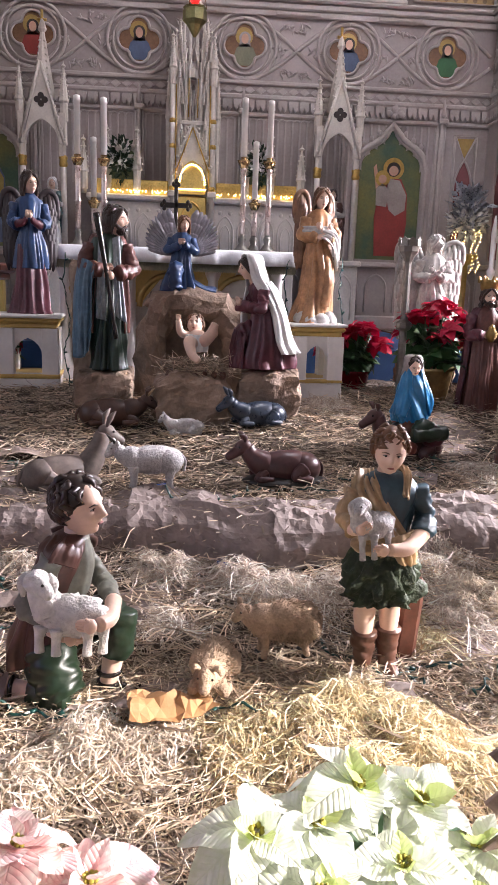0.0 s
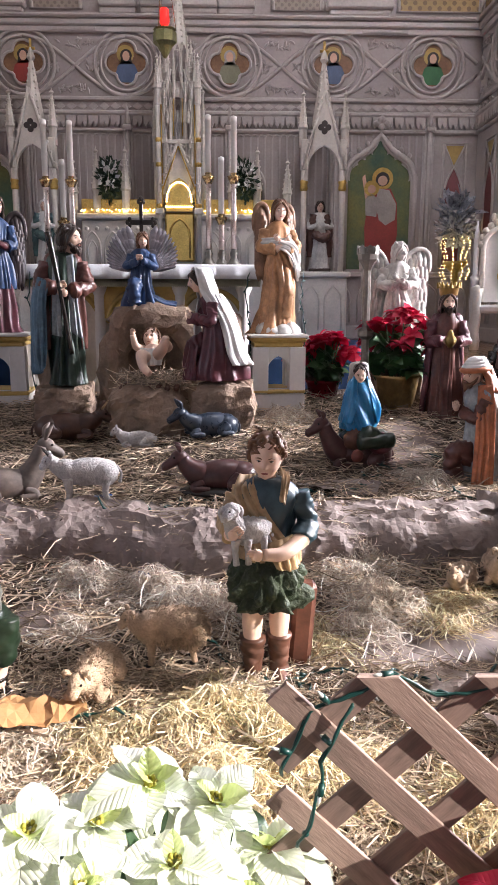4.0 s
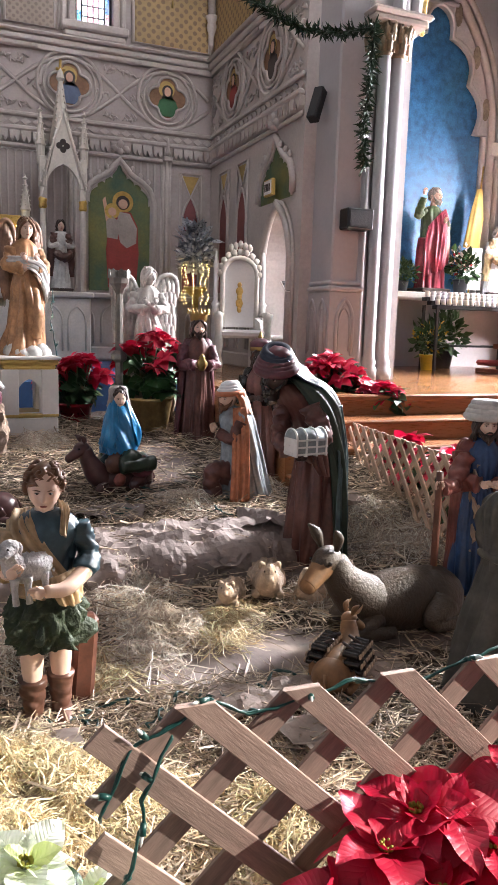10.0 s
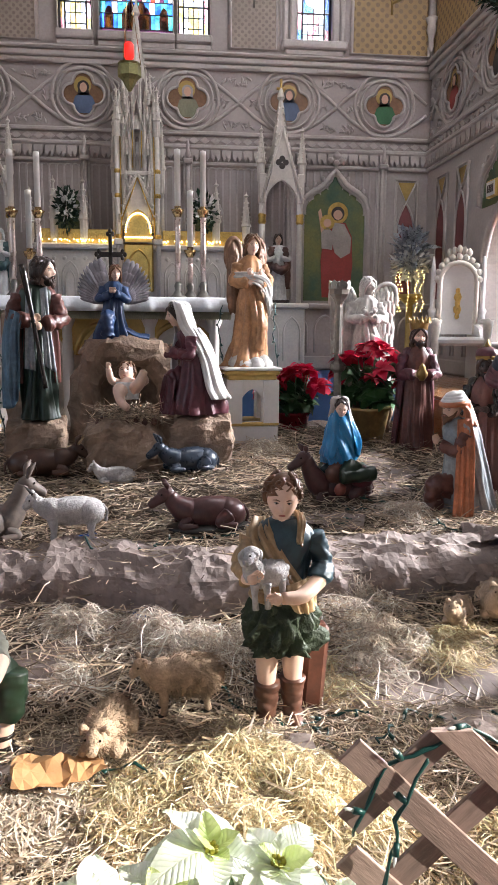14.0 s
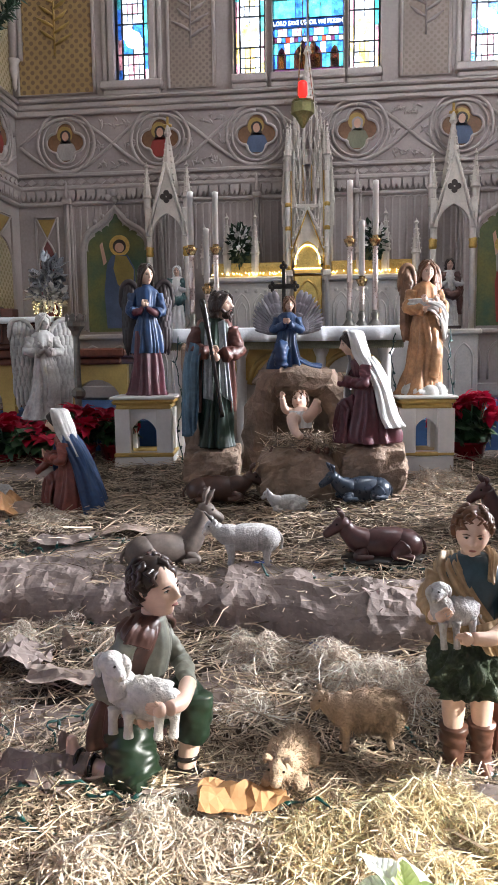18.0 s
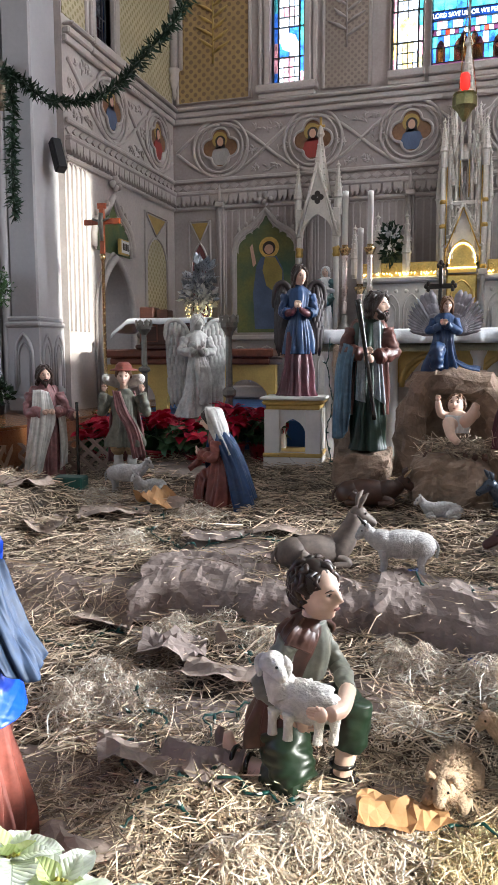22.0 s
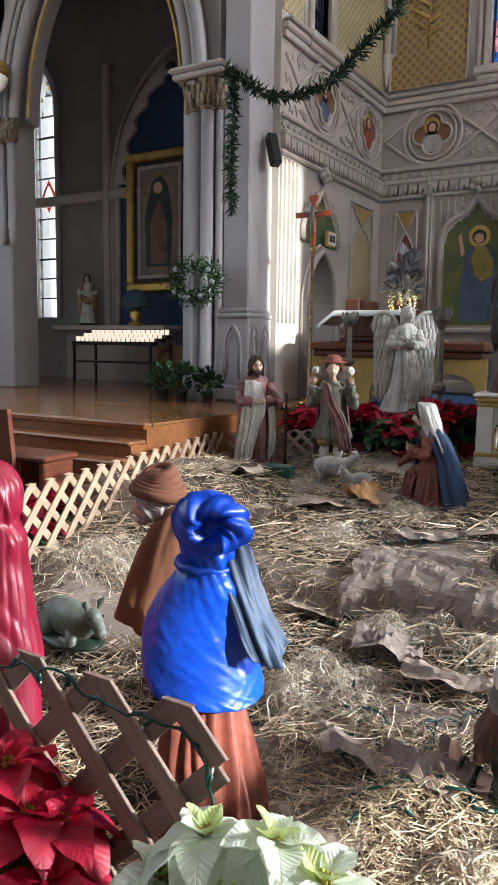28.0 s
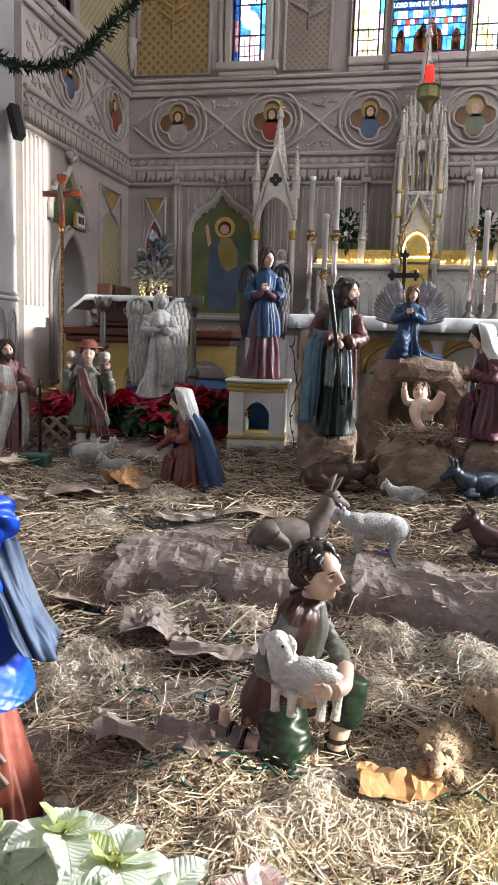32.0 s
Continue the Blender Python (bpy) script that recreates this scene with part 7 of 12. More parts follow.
def tall_king():
    F = Fig()
    # bowing towards -x
    F.robe([(0.0, 0.0, 0, 0.17, 0.16, 0.14), (0.08, 0.0, 0, 0.155, 0.15, 0.14), (0.45, 0.03, 0, 0.135, 0.13, 0.13), (0.75, 0.03, 0, 0.135, 0.12, 0.08), (0.93, -0.03, 0, 0.15, 0.13, 0.05), (1.05, -0.12, 0, 0.13, 0.13, 0.03), (1.11, -0.18, 0, 0.08, 0.08, 0.01), (1.13, -0.2, 0, 0.05, 0.05, 0)], C_BROWNR, 12, 41)
    F.cloak([(1.17, -0.17, 0.0, 0.06, 0.07, 40), (1.13, -0.10, 0.0, 0.15, 0.15, 80), (1.0, -0.02, 0.0, 0.185, 0.195, 100), (0.8, 0.04, 0.0, 0.185, 0.185, 130), (0.55, 0.08, 0.0, 0.165, 0.175, 160), (0.02, 0.08, 0.0, 0.19, 0.19, 190)], C_DKGREEN, 11, 0.026, 6, face=185)
    F.cloth([[(0.02, -0.17, 0.98), (0.12, -0.15, 1.0)], [(0.09, -0.19, 0.7), (0.2, -0.12, 0.72)], [(0.1, -0.19, 0.35), (0.22, -0.13, 0.35)], [(0.1, -0.2, 0.05), (0.23, -0.14, 0.05)]], C_GREYTEAL, 5, 0.02, 3, n=26)
    # hood fall from the turban on the shoulders
    F.cloth([[(-0.34, 0.10, 1.28), (-0.24, -0.02, 1.34), (-0.28, -0.12, 1.26)], [(-0.26, 0.13, 1.18), (-0.12, 0.0, 1.235), (-0.2, -0.14, 1.16)], [(-0.14, 0.15, 1.10), (0.0, 0.0, 1.16), (-0.06, -0.16, 1.10)]], C_INDIGO, 4, 0.016, 5)
    F.arm((-0.1, -0.13, 1.0), (-0.06, -0.21, 0.83), (-0.2, -0.22, 0.735), C_BROWNR, 0.06, 0.07)
    F.arm((-0.17, 0.05, 0.98), (-0.27, -0.06, 0.82), (-0.27, -0.16, 0.735), C_BROWNR, 0.055, 0.06)
    F.cloth([[(-0.16, -0.24, 0.77), (-0.05, -0.22, 0.84)], [(-0.15, -0.25, 0.69), (-0.03, -0.23, 0.72)], [(-0.09, -0.25, 0.6), (-0.01, -0.22, 0.58)]], C_BROWNR, 3, 0.016, 2, n=22)
    F.hand((-0.22, -0.25, 0.725), 0.038, C_DARKSKIN, (-1, -0.2, 0))
    F.head((-0.31, -0.06, 1.17), 0.094, -58, 24, C_DARKSKIN, None, C_EYE)
    for k in range(5):
        R = Euler((radians(18 + 3 * k), radians(-14), 0)).to_matrix().to_4x4()
        tube(F.mb, [Matrix.Translation((-0.29, -0.035, 1.225 + 0.022 * k)) @ R @ Vector(((0.115 - 0.012 * k) * math.cos(TAU * j / 18), (0.11 - 0.012 * k) * math.sin(TAU * j / 18), 0)) for j in range(18)], 0.028, 8, F.i(C_MAROON if k < 3 else C_INDIGO), closed=True)
    F.blob((-0.28, -0.03, 1.29), (0.085, 0.085, 0.06), C_MAROON, 0.15, 5)
    cx = -0.22
    box(F.mb, cx - 0.105, cx + 0.105, -0.33, -0.21, 0.74, 0.83, F.i(C_GREYB), b=0.008)
    tube(F.mb, [(cx - 0.105, -0.27, 0.83), (cx + 0.105, -0.27, 0.83)], 0.06, 14, F.i(C_GREYB))
    for x in (-0.1, -0.035, 0.035, 0.1):
        box(F.mb, cx + x - 0.006, cx + x + 0.006, -0.338, -0.202, 0.735, 0.84, F.i(C_WHITE), b=0.003)
        tube(F.mb, [(cx + x, -0.27 - 0.063 * math.cos(math.pi * j / 10), 0.83 + 0.063 * math.sin(math.pi * j / 10)) for j in range(11)], 0.006, 6, F.i(C_WHITE))
    for z in (0.75, 0.79, 0.83):
        box(F.mb, cx - 0.108, cx + 0.108, -0.336, -0.204, z - 0.005, z + 0.005, F.i(C_WHITE))
    return F


tall_king().place("king_statue", "tall painted king statue in brown and green holding a casket", on_ground(2.34, 2.58, 8, 0.0, 1.0))


def kneeling_king():
    F = Fig()
    F.robe([(0.0, 0.02, 0, 0.19, 0.17, 0.13), (0.06, 0.02, 0, 0.175, 0.16, 0.13), (0.25, 0.01, 0, 0.135, 0.135, 0.11), (0.45, -0.02, 0, 0.105, 0.115, 0.06), (0.58, -0.05, 0, 0.095, 0.12, 0.03), (0.65, -0.06, 0, 0.06, 0.07, 0), (0.68, -0.07, 0, 0.04, 0.04, 0)], C_GREYB, 11, 51)
    F.cloth([[(-0.10, -0.09, 0.67), (-0.01, -0.12, 0.68)], [(-0.13, -0.15, 0.48), (-0.01, -0.18, 0.5)], [(-0.15, -0.18, 0.22), (-0.02, -0.22, 0.24)], [(-0.17, -0.20, 0.0), (-0.03, -0.24, 0.0)]], C_ORANGE, 4, 0.016, 2, n=26)
    F.cloak([(0.67, -0.05, 0.0, 0.06, 0.07, 120), (0.6, -0.03, 0.0, 0.12, 0.145, 150), (0.4, 0.02, 0.0, 0.135, 0.15, 170), (0.2, 0.06, 0.0, 0.155, 0.165, 175), (0.01, 0.10, 0.0, 0.18, 0.19, 180)], C_GREYB, 9, 0.024, 3, face=180)
    F.arm((-0.05, -0.12, 0.57), (-0.11, -0.11, 0.44), (-0.19, -0.03, 0.48), C_BROWNR, 0.046, 0.04)
    F.hand((-0.21, 0, 0.51), 0.032, C_SKIN, (-0.2, 0, 1))
    F.limb([(-0.03, 0.0, 0.14), (-0.18, -0.02, 0.2), (-0.22, 0, 0.12), (-0.21, 0, 0.02)], [0.09, 0.08, 0.065, 0.07], C_BROWNR)
    F.head((-0.1, -0.01, 0.73), 0.078, -70, 10, C_SKIN, None, C_HAIR2)
    for k in range(4):
        tube(F.mb, [(-0.085 + (0.09 - 0.013 * k) * math.cos(TAU * j / 16), -0.01 + (0.085 - 0.013 * k) * math.sin(TAU * j / 16), 0.775 + 0.02 * k + 0.01 * math.cos(TAU * j / 16)) for j in range(16)], 0.02, 8, F.i(C_ORANGE if k == 0 else C_WHITE), closed=True)
    F.blob((-0.08, -0.01, 0.81), (0.075, 0.07, 0.055), C_WHITE, 0.1, 4)
    F.cloth([[(-0.1, -0.1, 0.79), (0.02, -0.05, 0.80), (0.02, 0.06, 0.80)], [(-0.05, -0.11, 0.72), (0.04, -0.06, 0.72), (0.05, 0.07, 0.72)], [(-0.06, -0.13, 0.64), (0.06, -0.1, 0.62), (0.07, 0.09, 0.62)]], C_ORANGE, 4, 0.012, 7)
    return F


kneeling_king().place("kneeling_king_statue", "painted kneeling king statue with orange stole and white turban on straw", on_ground(2.2, 3.48, 10, 0.0, 0.98))
F = king_standing(C_BROWNR, C_EYE, False, C_DARKSKIN, None, 35)
F.blob((0, -0.02, 1.07), (0.085, 0.085, 0.06), C_MAROON, 0.1)
lathe(F.mb, [(0.08, 1.03), (0.085, 1.06)], 20, F.i(C_CROWN), c=(0, -0.02))
lathe(F.mb, [(0.02, 1.12), (0.02, 1.14), (0.004, 1.18)], 8, F.i(C_CROWN), c=(0, -0.02))
F.place("king_statue", "dark painted king statue with a red domed crown on straw", on_ground(2.47, 3.75, -30, -0.02, 0.98))


def shepherd_left():
    F = king_standing(C_PINK, C_PINK, False, C_SKIN, None, 37)
    F.cloth([[(-0.11, -0.07, 0.86), (-0.04, -0.10, 0.86), (0.02, -0.10, 0.84)], [(-0.15, -0.13, 0.6), (-0.05, -0.16, 0.6), (0.06, -0.15, 0.62)], [(-0.20, -0.12, 0.3), (-0.1, -0.16, 0.28), (0.0, -0.15, 0.38)], [(-0.22, -0.1, 0.12), (-0.13, -0.15, 0.06), (-0.05, -0.14, 0.2)]], C_MARBLE, 5, 0.018, 2)
    F.cloth([[(0.09, -0.09, 0.72), (0.15, -0.07, 0.72)], [(0.11, -0.11, 0.45), (0.18, -0.08, 0.45)], [(0.1, -0.1, 0.15), (0.17, -0.07, 0.22)]], C_MARBLE, 3, 0.014, 5, n=20)
    F.limb([(0.24, -0.18, 0.75), (0.24, -0.18, 0.0)], [0.014, 0.013], C_EYE, 7)
    F.hand((0.235, -0.17, 0.63), 0.03, C_SKIN)
    F.arm((0.12, -0.02, 0.82), (0.19, -0.05, 0.66), (0.225, -0.15, 0.63), C_PINK, 0.046, 0.045)
    return F


shepherd_left().place("shepherd_statue", "painted bearded shepherd statue in pink robe with a staff on straw", on_ground(-3.66, 4.25, 44, -0.02, 1.0))


def lamb_bearer():
    F = Fig()
    for x in (-0.06, 0.06):
        F.limb([(x, 0, 0), (x, 0, 0.08), (x, 0.01, 0.17), (x, 0, 0.27)], [0.034, 0.032, 0.044, 0.04], C_WHITE)
        F.limb([(x, 0, 0.23), (x, 0, 0.28), (x, 0, 0.36)], [0.05, 0.062, 0.062], C_TAN)
        F.blob((x, -0.04, 0.02), (0.036, 0.08, 0.028), C_TAN)
    F.robe([(0.3, 0, 0, 0.14, 0.12, 0.16), (0.36, 0, 0, 0.135, 0.115, 0.15), (0.52, 0, 0, 0.095, 0.085, 0.06), (0.7, 0, 0, 0.112, 0.085, 0.04), (0.76, 0, 0, 0.075, 0.06, 0.01), (0.8, 0, 0, 0.045, 0.045, 0)], C_GREYG, 12, 61)
    F.cloth([[(-0.1, -0.05, 0.79), (-0.03, -0.09, 0.78)], [(-0.06, -0.12, 0.62), (0.04, -0.12, 0.62)], [(0.03, -0.13, 0.45), (0.13, -0.09, 0.45)], [(0.08, -0.1, 0.2), (0.19, -0.04, 0.22)]], C_PINK, 4, 0.016, 3, n=26)
    F.cloak([(0.78, 0, 0.03, 0.09, 0.06, 180), (0.5, 0, 0.05, 0.15, 0.1, 190), (0.16, 0, 0.07, 0.17, 0.11, 190)], C_PINK, 7, 0.02, 4)
    for q in (-1, 1):
        F.arm((q * 0.105, 0, 0.73), (q * 0.19, -0.02, 0.60), (q * 0.165, -0.07, 0.76), C_GREYG, 0.042, 0.032)
        F.hand((q * 0.16, -0.085, 0.80), 0.028, C_SKIN)
        F.limb([(q * 0.06, 0.06, 0.86), (q * 0.13, 0.0, 0.88), (q * 0.15, -0.08, 0.90)], [0.055, 0.05, 0.03], C_WOOL)
    F.blob((0, 0.09, 0.86), (0.15, 0.06, 0.065), C_WOOL, 0.2)
    F.head((0, -0.03, 0.905), 0.076, 5, 10, C_SKIN, C_HAIR2, None, 0, 0.4)
    lathe(F.mb, [(0.12, 0.955), (0.115, 0.965), (0.075, 0.975), (0.07, 1.0), (0.045, 1.025), (0.0, 1.03)], 20, F.i(C_RUST), c=(0, 0))
    return F


lamb_bearer().place("shepherd_statue", "painted shepherd statue with red hat carrying a lamb on his shoulders", on_ground(-3.0, 4.48, 20, -0.02, 1.02))


def wrapped(cloth, skirt, knot=True, seed=71):
    F = Fig()
    F.robe([(0.0, 0.04, 0, 0.20, 0.19, 0.14), (0.1, 0.04, 0, 0.19, 0.18, 0.14), (0.35, 0.02, 0, 0.175, 0.17, 0.12), (0.6, 0.0, 0, 0.16, 0.15, 0.08)], skirt, 13, seed)
    secs = [(0.60 if knot else 0.47, -0.01, 0, 0.275, 0.22, 0.014), (0.65 if knot else 0.56, -0.03, 0, 0.28, 0.22, 0.014), (0.74 if knot else 0.68, -0.05, 0, 0.275, 0.21, 0.014), (0.84, -0.05, 0, 0.255, 0.195, 0.014), (0.95, -0.03, 0, 0.22, 0.175, 0.018), (1.06, 0.02, 0, 0.175, 0.15, 0.03), (1.13, 0.03, 0, 0.125, 0.12, 0.09), (1.19, 0.03, 0, 0.14, 0.13, 0.08), (1.3, 0.01, 0, 0.15, 0.14, 0.03), (1.385, 0.0, 0, 0.10, 0.10, 0.07), (1.42, 0.0, 0, 0.03, 0.03, 0.05)]
    at = len(F.mb.v)
    F.robe(secs, cloth, 5, seed + 1, n=180, slant=3.2, kz=0.5)
    for i in range(at, len(F.mb.v)):
        x, y, z = F.mb.v[i]
        a = math.atan2(y, x)
        # thin long creases that wind round the body up to the tie
        s = 0.23 * a
        if knot:
            e = sum(w_ * (1 - min(1, 4.5 * abs(noise.noise(((s - 0.4 * z) * fu, (z + sl_ * s) * fv, seed + w_))))) for w_, fu, fv, sl_ in ((1.0, 2.2, 11, 0.4), (0.7, 3.0, 16, -0.5), (0.6, 4.0, 26, 0.7), (0.5, 9.0, 3.0, 0.0)))
        else:
            e = crease(z * 1.2, s * 15, seed)
        k = 1 + (0.016 if knot else 0.022) * e
        F.mb.v[i] = (x * k, y * k, z)
    at = len(F.mb.v)
    if knot:
        # the gathered end: a ring of deep folds round a hollow
        n1, n2, v, f = 72, 16, [], []
        for j in range(n2):
            r = j / (n2 - 1)
            for k in range(n1):
                a = TAU * k / n1
                b = a + 1.1 * r
                w = crease(1.15 * math.cos(b), 1.15 * math.sin(b), 2.0 + 0.5 * r)
                out = 0.075 * math.sin(math.pi * min(1.0, r * 1.05)) ** 1.2 * (1 + 0.55 * w) - 0.05 * (1 - r) ** 2
                rad = 0.15 * r * (1 + 0.13 * w)
                v.append((0.04 + rad * math.cos(a), -0.125 - out, 1.31 + 0.92 * rad * math.sin(a)))
        for j in range(n2 - 1):
            for k in range(n1):
                a, b = j * n1 + k, j * n1 + (k + 1) % n1
                f.append((a, b, b + n1, a + n1))
        F.mb.add(v, f, F.i(cloth), True)
        tube(F.mb, [(0.03 + 0.135 * math.cos(TAU * k / 20), 0.125 * math.sin(TAU * k / 20), 1.13 + 0.006 * math.sin(3 * k)) for k in range(20)], 0.018, 7, F.i(cloth), closed=True)
        R = Matrix.Rotation(radians(48), 3, "Z")
        for i in range(at, len(F.mb.v)):
            F.mb.v[i] = tuple(R @ (Vector(F.mb.v[i]) * 1.0 - Vector((0.03, 0, 0))) + Vector((0.03, 0, 0)))
    return F


F = wrapped(C_SATINB, C_RUST)
F.cloth([[(0.09, -0.06, 1.2), (0.16, 0.02, 1.24), (0.15, 0.10, 1.2)], [(0.19, -0.05, 1.02), (0.24, 0.03, 1.05), (0.2, 0.13, 1.02)], [(0.25, -0.04, 0.9), (0.32, 0.04, 0.92), (0.27, 0.15, 0.92)], [(0.3, -0.03, 0.82), (0.38, 0.05, 0.79), (0.33, 0.16, 0.86)]], C_SLATE, 5, 0.034, 5)
F.place("wrapped_statue", "statue wrapped in royal blue satin over a rust red robe", pose(-1.71, 0.62, -0.16, 0, 0, -18) @ Matrix.Diagonal((0.88, 0.88, 0.87, 1)))


def bending_figure():
    F = Fig()
    F.robe([(0.0, 0.1, 0, 0.18, 0.17, 0.14), (0.1, 0.1, 0, 0.165, 0.16, 0.14), (0.4, 0.1, 0, 0.14, 0.14, 0.12), (0.7, 0.06, 0, 0.135, 0.13, 0.06), (0.93, -0.02, 0, 0.13, 0.135, 0.03), (1.02, -0.06, 0, 0.08, 0.085, 0), (1.05, -0.08, 0, 0.05, 0.05, 0)], C_BROWNR, 11, 81)
    F.cloth([[(-0.12, -0.16, 0.99), (0.0, -0.13, 1.05), (0.1, 0.02, 1.04), (0.04, 0.14, 1.0)], [(-0.2, -0.2, 0.82), (-0.02, -0.21, 0.84), (0.15, 0.0, 0.84), (0.1, 0.17, 0.82)], [(-0.28, -0.2, 0.56), (-0.08, -0.24, 0.48), (0.2, 0.0, 0.56), (0.14, 0.19, 0.56)]], C_BROWNC, 7, 0.026, 5)
    F.head((-0.16, -0.02, 1.06), 0.09, -60, 30, C_SKIN, C_GREYHAIR, C_GREYHAIR, 0.7, 0.3)
    for k in range(5):
        tube(F.mb, [(-0.13 + (0.125 - 0.016 * k) * math.cos(TAU * j / 18), (0.115 - 0.015 * k) * math.sin(TAU * j / 18), 1.115 + 0.024 * k - 0.02 * math.cos(TAU * j / 18 + 0.5 * k)) for j in range(18)], 0.026, 8, F.i(C_TURBAN), closed=True)
    F.blob((-0.13, 0, 1.17), (0.1, 0.09, 0.06), C_TURBAN, 0.15, 4)
    return F


C_TURBAN = mat("brown_turban_cloth", (0.20, 0.075, 0.04), 0.85, vary=0.2, fine=60, bump=0.4)
bending_figure().place("bending_statue", "painted bending bearded man statue in brown turban on straw", on_ground(-2.24, 1.22, 20, -0.03, 0.96))
wrapped(C_SATINR, C_SATINR, False, 75).place("wrapped_statue", "statue wrapped in crimson satin cloth", pose(-2.78, 0.55, -0.2, 0, 0, 0) @ Matrix.Scale(0.92, 4))


def hooded():
    F = Fig()
    F.robe([(0.0, 0, 0, 0.28, 0.24, 0.10), (0.08, 0, 0, 0.265, 0.225, 0.11), (0.25, 0, 0, 0.235, 0.2, 0.10), (0.5, 0, 0, 0.18, 0.165, 0.07), (0.7, 0, 0, 0.125, 0.12, 0.05), (0.76, 0, 0, 0.105, 0.1, 0.05)], C_OLIVE, 9, 91)
    F.robe([(0.7, 0, 0, 0.12, 0.115, 0.08), (0.78, 0, 0, 0.13, 0.125, 0.09), (0.9, 0.0, 0, 0.14, 0.135, 0.08), (1.0, -0.02, 0, 0.115, 0.115, 0.09), (1.05, -0.04, 0, 0.06, 0.06, 0.1), (1.07, -0.05, 0, 0.02, 0.02, 0.1)], C_OLIVE, 8, 92, kz=4)
    tube(F.mb, [(0.125 * math.cos(TAU * k / 16), 0.12 * math.sin(TAU * k / 16), 0.76 + 0.01 * math.sin(k)) for k in range(16)], 0.022, 7, F.i(C_OLIVE), closed=True)
    return F


hooded().place("hooded_statue", "kneeling statue covered with grey-olive cloth on straw", pose(2.63, 1.1, -0.22, 0, 0, 0) @ Matrix.Scale(0.98, 4))
F = king_standing(C_BLUE, C_RUST, False, C_SKIN, None, 39)
for k in range(4):
    tube(F.mb, [((0.1 - 0.012 * k) * math.cos(TAU * j / 16), (0.1 - 0.012 * k) * math.sin(TAU * j / 16), 1.03 + 0.024 * k) for j in range(16)], 0.024, 8, F.i(C_MARBLE), closed=True)
F.blob((0.0, 0.0, 1.07), (0.08, 0.08, 0.055), C_MARBLE, 0.1, 4)
F.cloth([[(0.02, 0.1, 1.05), (0.1, 0.03, 1.05)], [(0.06, 0.1, 0.94), (0.13, 0.01, 0.95)], [(0.08, 0.1, 0.82), (0.17, 0.0, 0.84)]], C_MARBLE, 3, 0.012, 3, n=20)
F.arm((-0.11, -0.04, 0.8), (-0.2, -0.14, 0.66), (-0.28, -0.21, 0.66), C_RUST, 0.046, 0.04)
F.hand((-0.3, -0.22, 0.66), 0.03, C_SKIN)
F.limb([(-0.3, -0.22, 0.75), (-0.3, -0.22, 0.1)], [0.02, 0.02], C_WOOD, 7)
F.place("shepherd_statue", "painted bearded shepherd statue with white headcloth on straw", on_ground(3.06, 1.85, -20, 0.0, 1.0))

# ---- piers, arches and side chapels ----
M_NAVY = mat("deep_blue_chapel_paint", (0.02, 0.05, 0.13), 0.6, vary=0.2)
M_AZURE = mat("azure_mosaic_wall", (0.05, 0.22, 0.48), 0.5, vary=0.35, fine=45, coarse=8, bump=0.2)
M_DARKW = mat("dark_walnut", (0.10, 0.035, 0.022), 0.35, vary=0.25, fine=15, stretch=(1, 6, 6))
M_REDW = mat("red_brown_wood", (0.22, 0.065, 0.035), 0.35, vary=0.25, fine=15, stretch=(6, 1, 6))
M_BRASS = mat("polished_brass", (0.62, 0.42, 0.20), 0.25, 1.0, vary=0.15)
M_ROSEB = mat("rose_brass", (0.66, 0.54, 0.49), 0.3, 0.9, vary=0.12)
M_IRON = mat("black_iron", (0.02, 0.02, 0.022), 0.45, 0.3, vary=0.2)
M_PEWTER = mat("dull_pewter", (0.26, 0.24, 0.21), 0.45, 0.6, vary=0.3, fine=30)
M_WAX = mat("white_wax", (0.85, 0.83, 0.78), 0.4, vary=0.05)
M_LINEN = mat("white_linen", (0.80, 0.81, 0.83), 0.8, vary=0.1, fine=60, coarse=5, bump=0.3, depth=0.006)
M_LACE = mat("gold_lace", (0.42, 0.40, 0.26), 0.7, vary=0.35, fine=70, bump=0.6)
M_YPAINT = mat("yellow_ochre_paint", (0.62, 0.42, 0.12), 0.5, vary=0.15)
M_PINE = mat("dark_fir_green", (0.015, 0.05, 0.02), 0.6, vary=0.4, per=0.2)
M_LEAF = mat("green_leaf", (0.04, 0.11, 0.025), 0.45, vary=0.3, per=0.2)
M_SILVER = mat("silver_tinsel", (0.6, 0.62, 0.66), 0.3, 0.7, vary=0.3)
M_PETAL = mat("white_petal", (0.80, 0.78, 0.74), 0.6, vary=0.12)
M_FAIRY = glow("warm_fairy_light", (1.0, 0.72, 0.25), 3.5)
M_FLAME = glow("votive_glow", (1.0, 0.50, 0.32), 0.8)


M_CAPG = mat("worn_gilded_stone", (0.40, 0.32, 0.22), 0.5, 0.25, vary=0.35, fine=25)


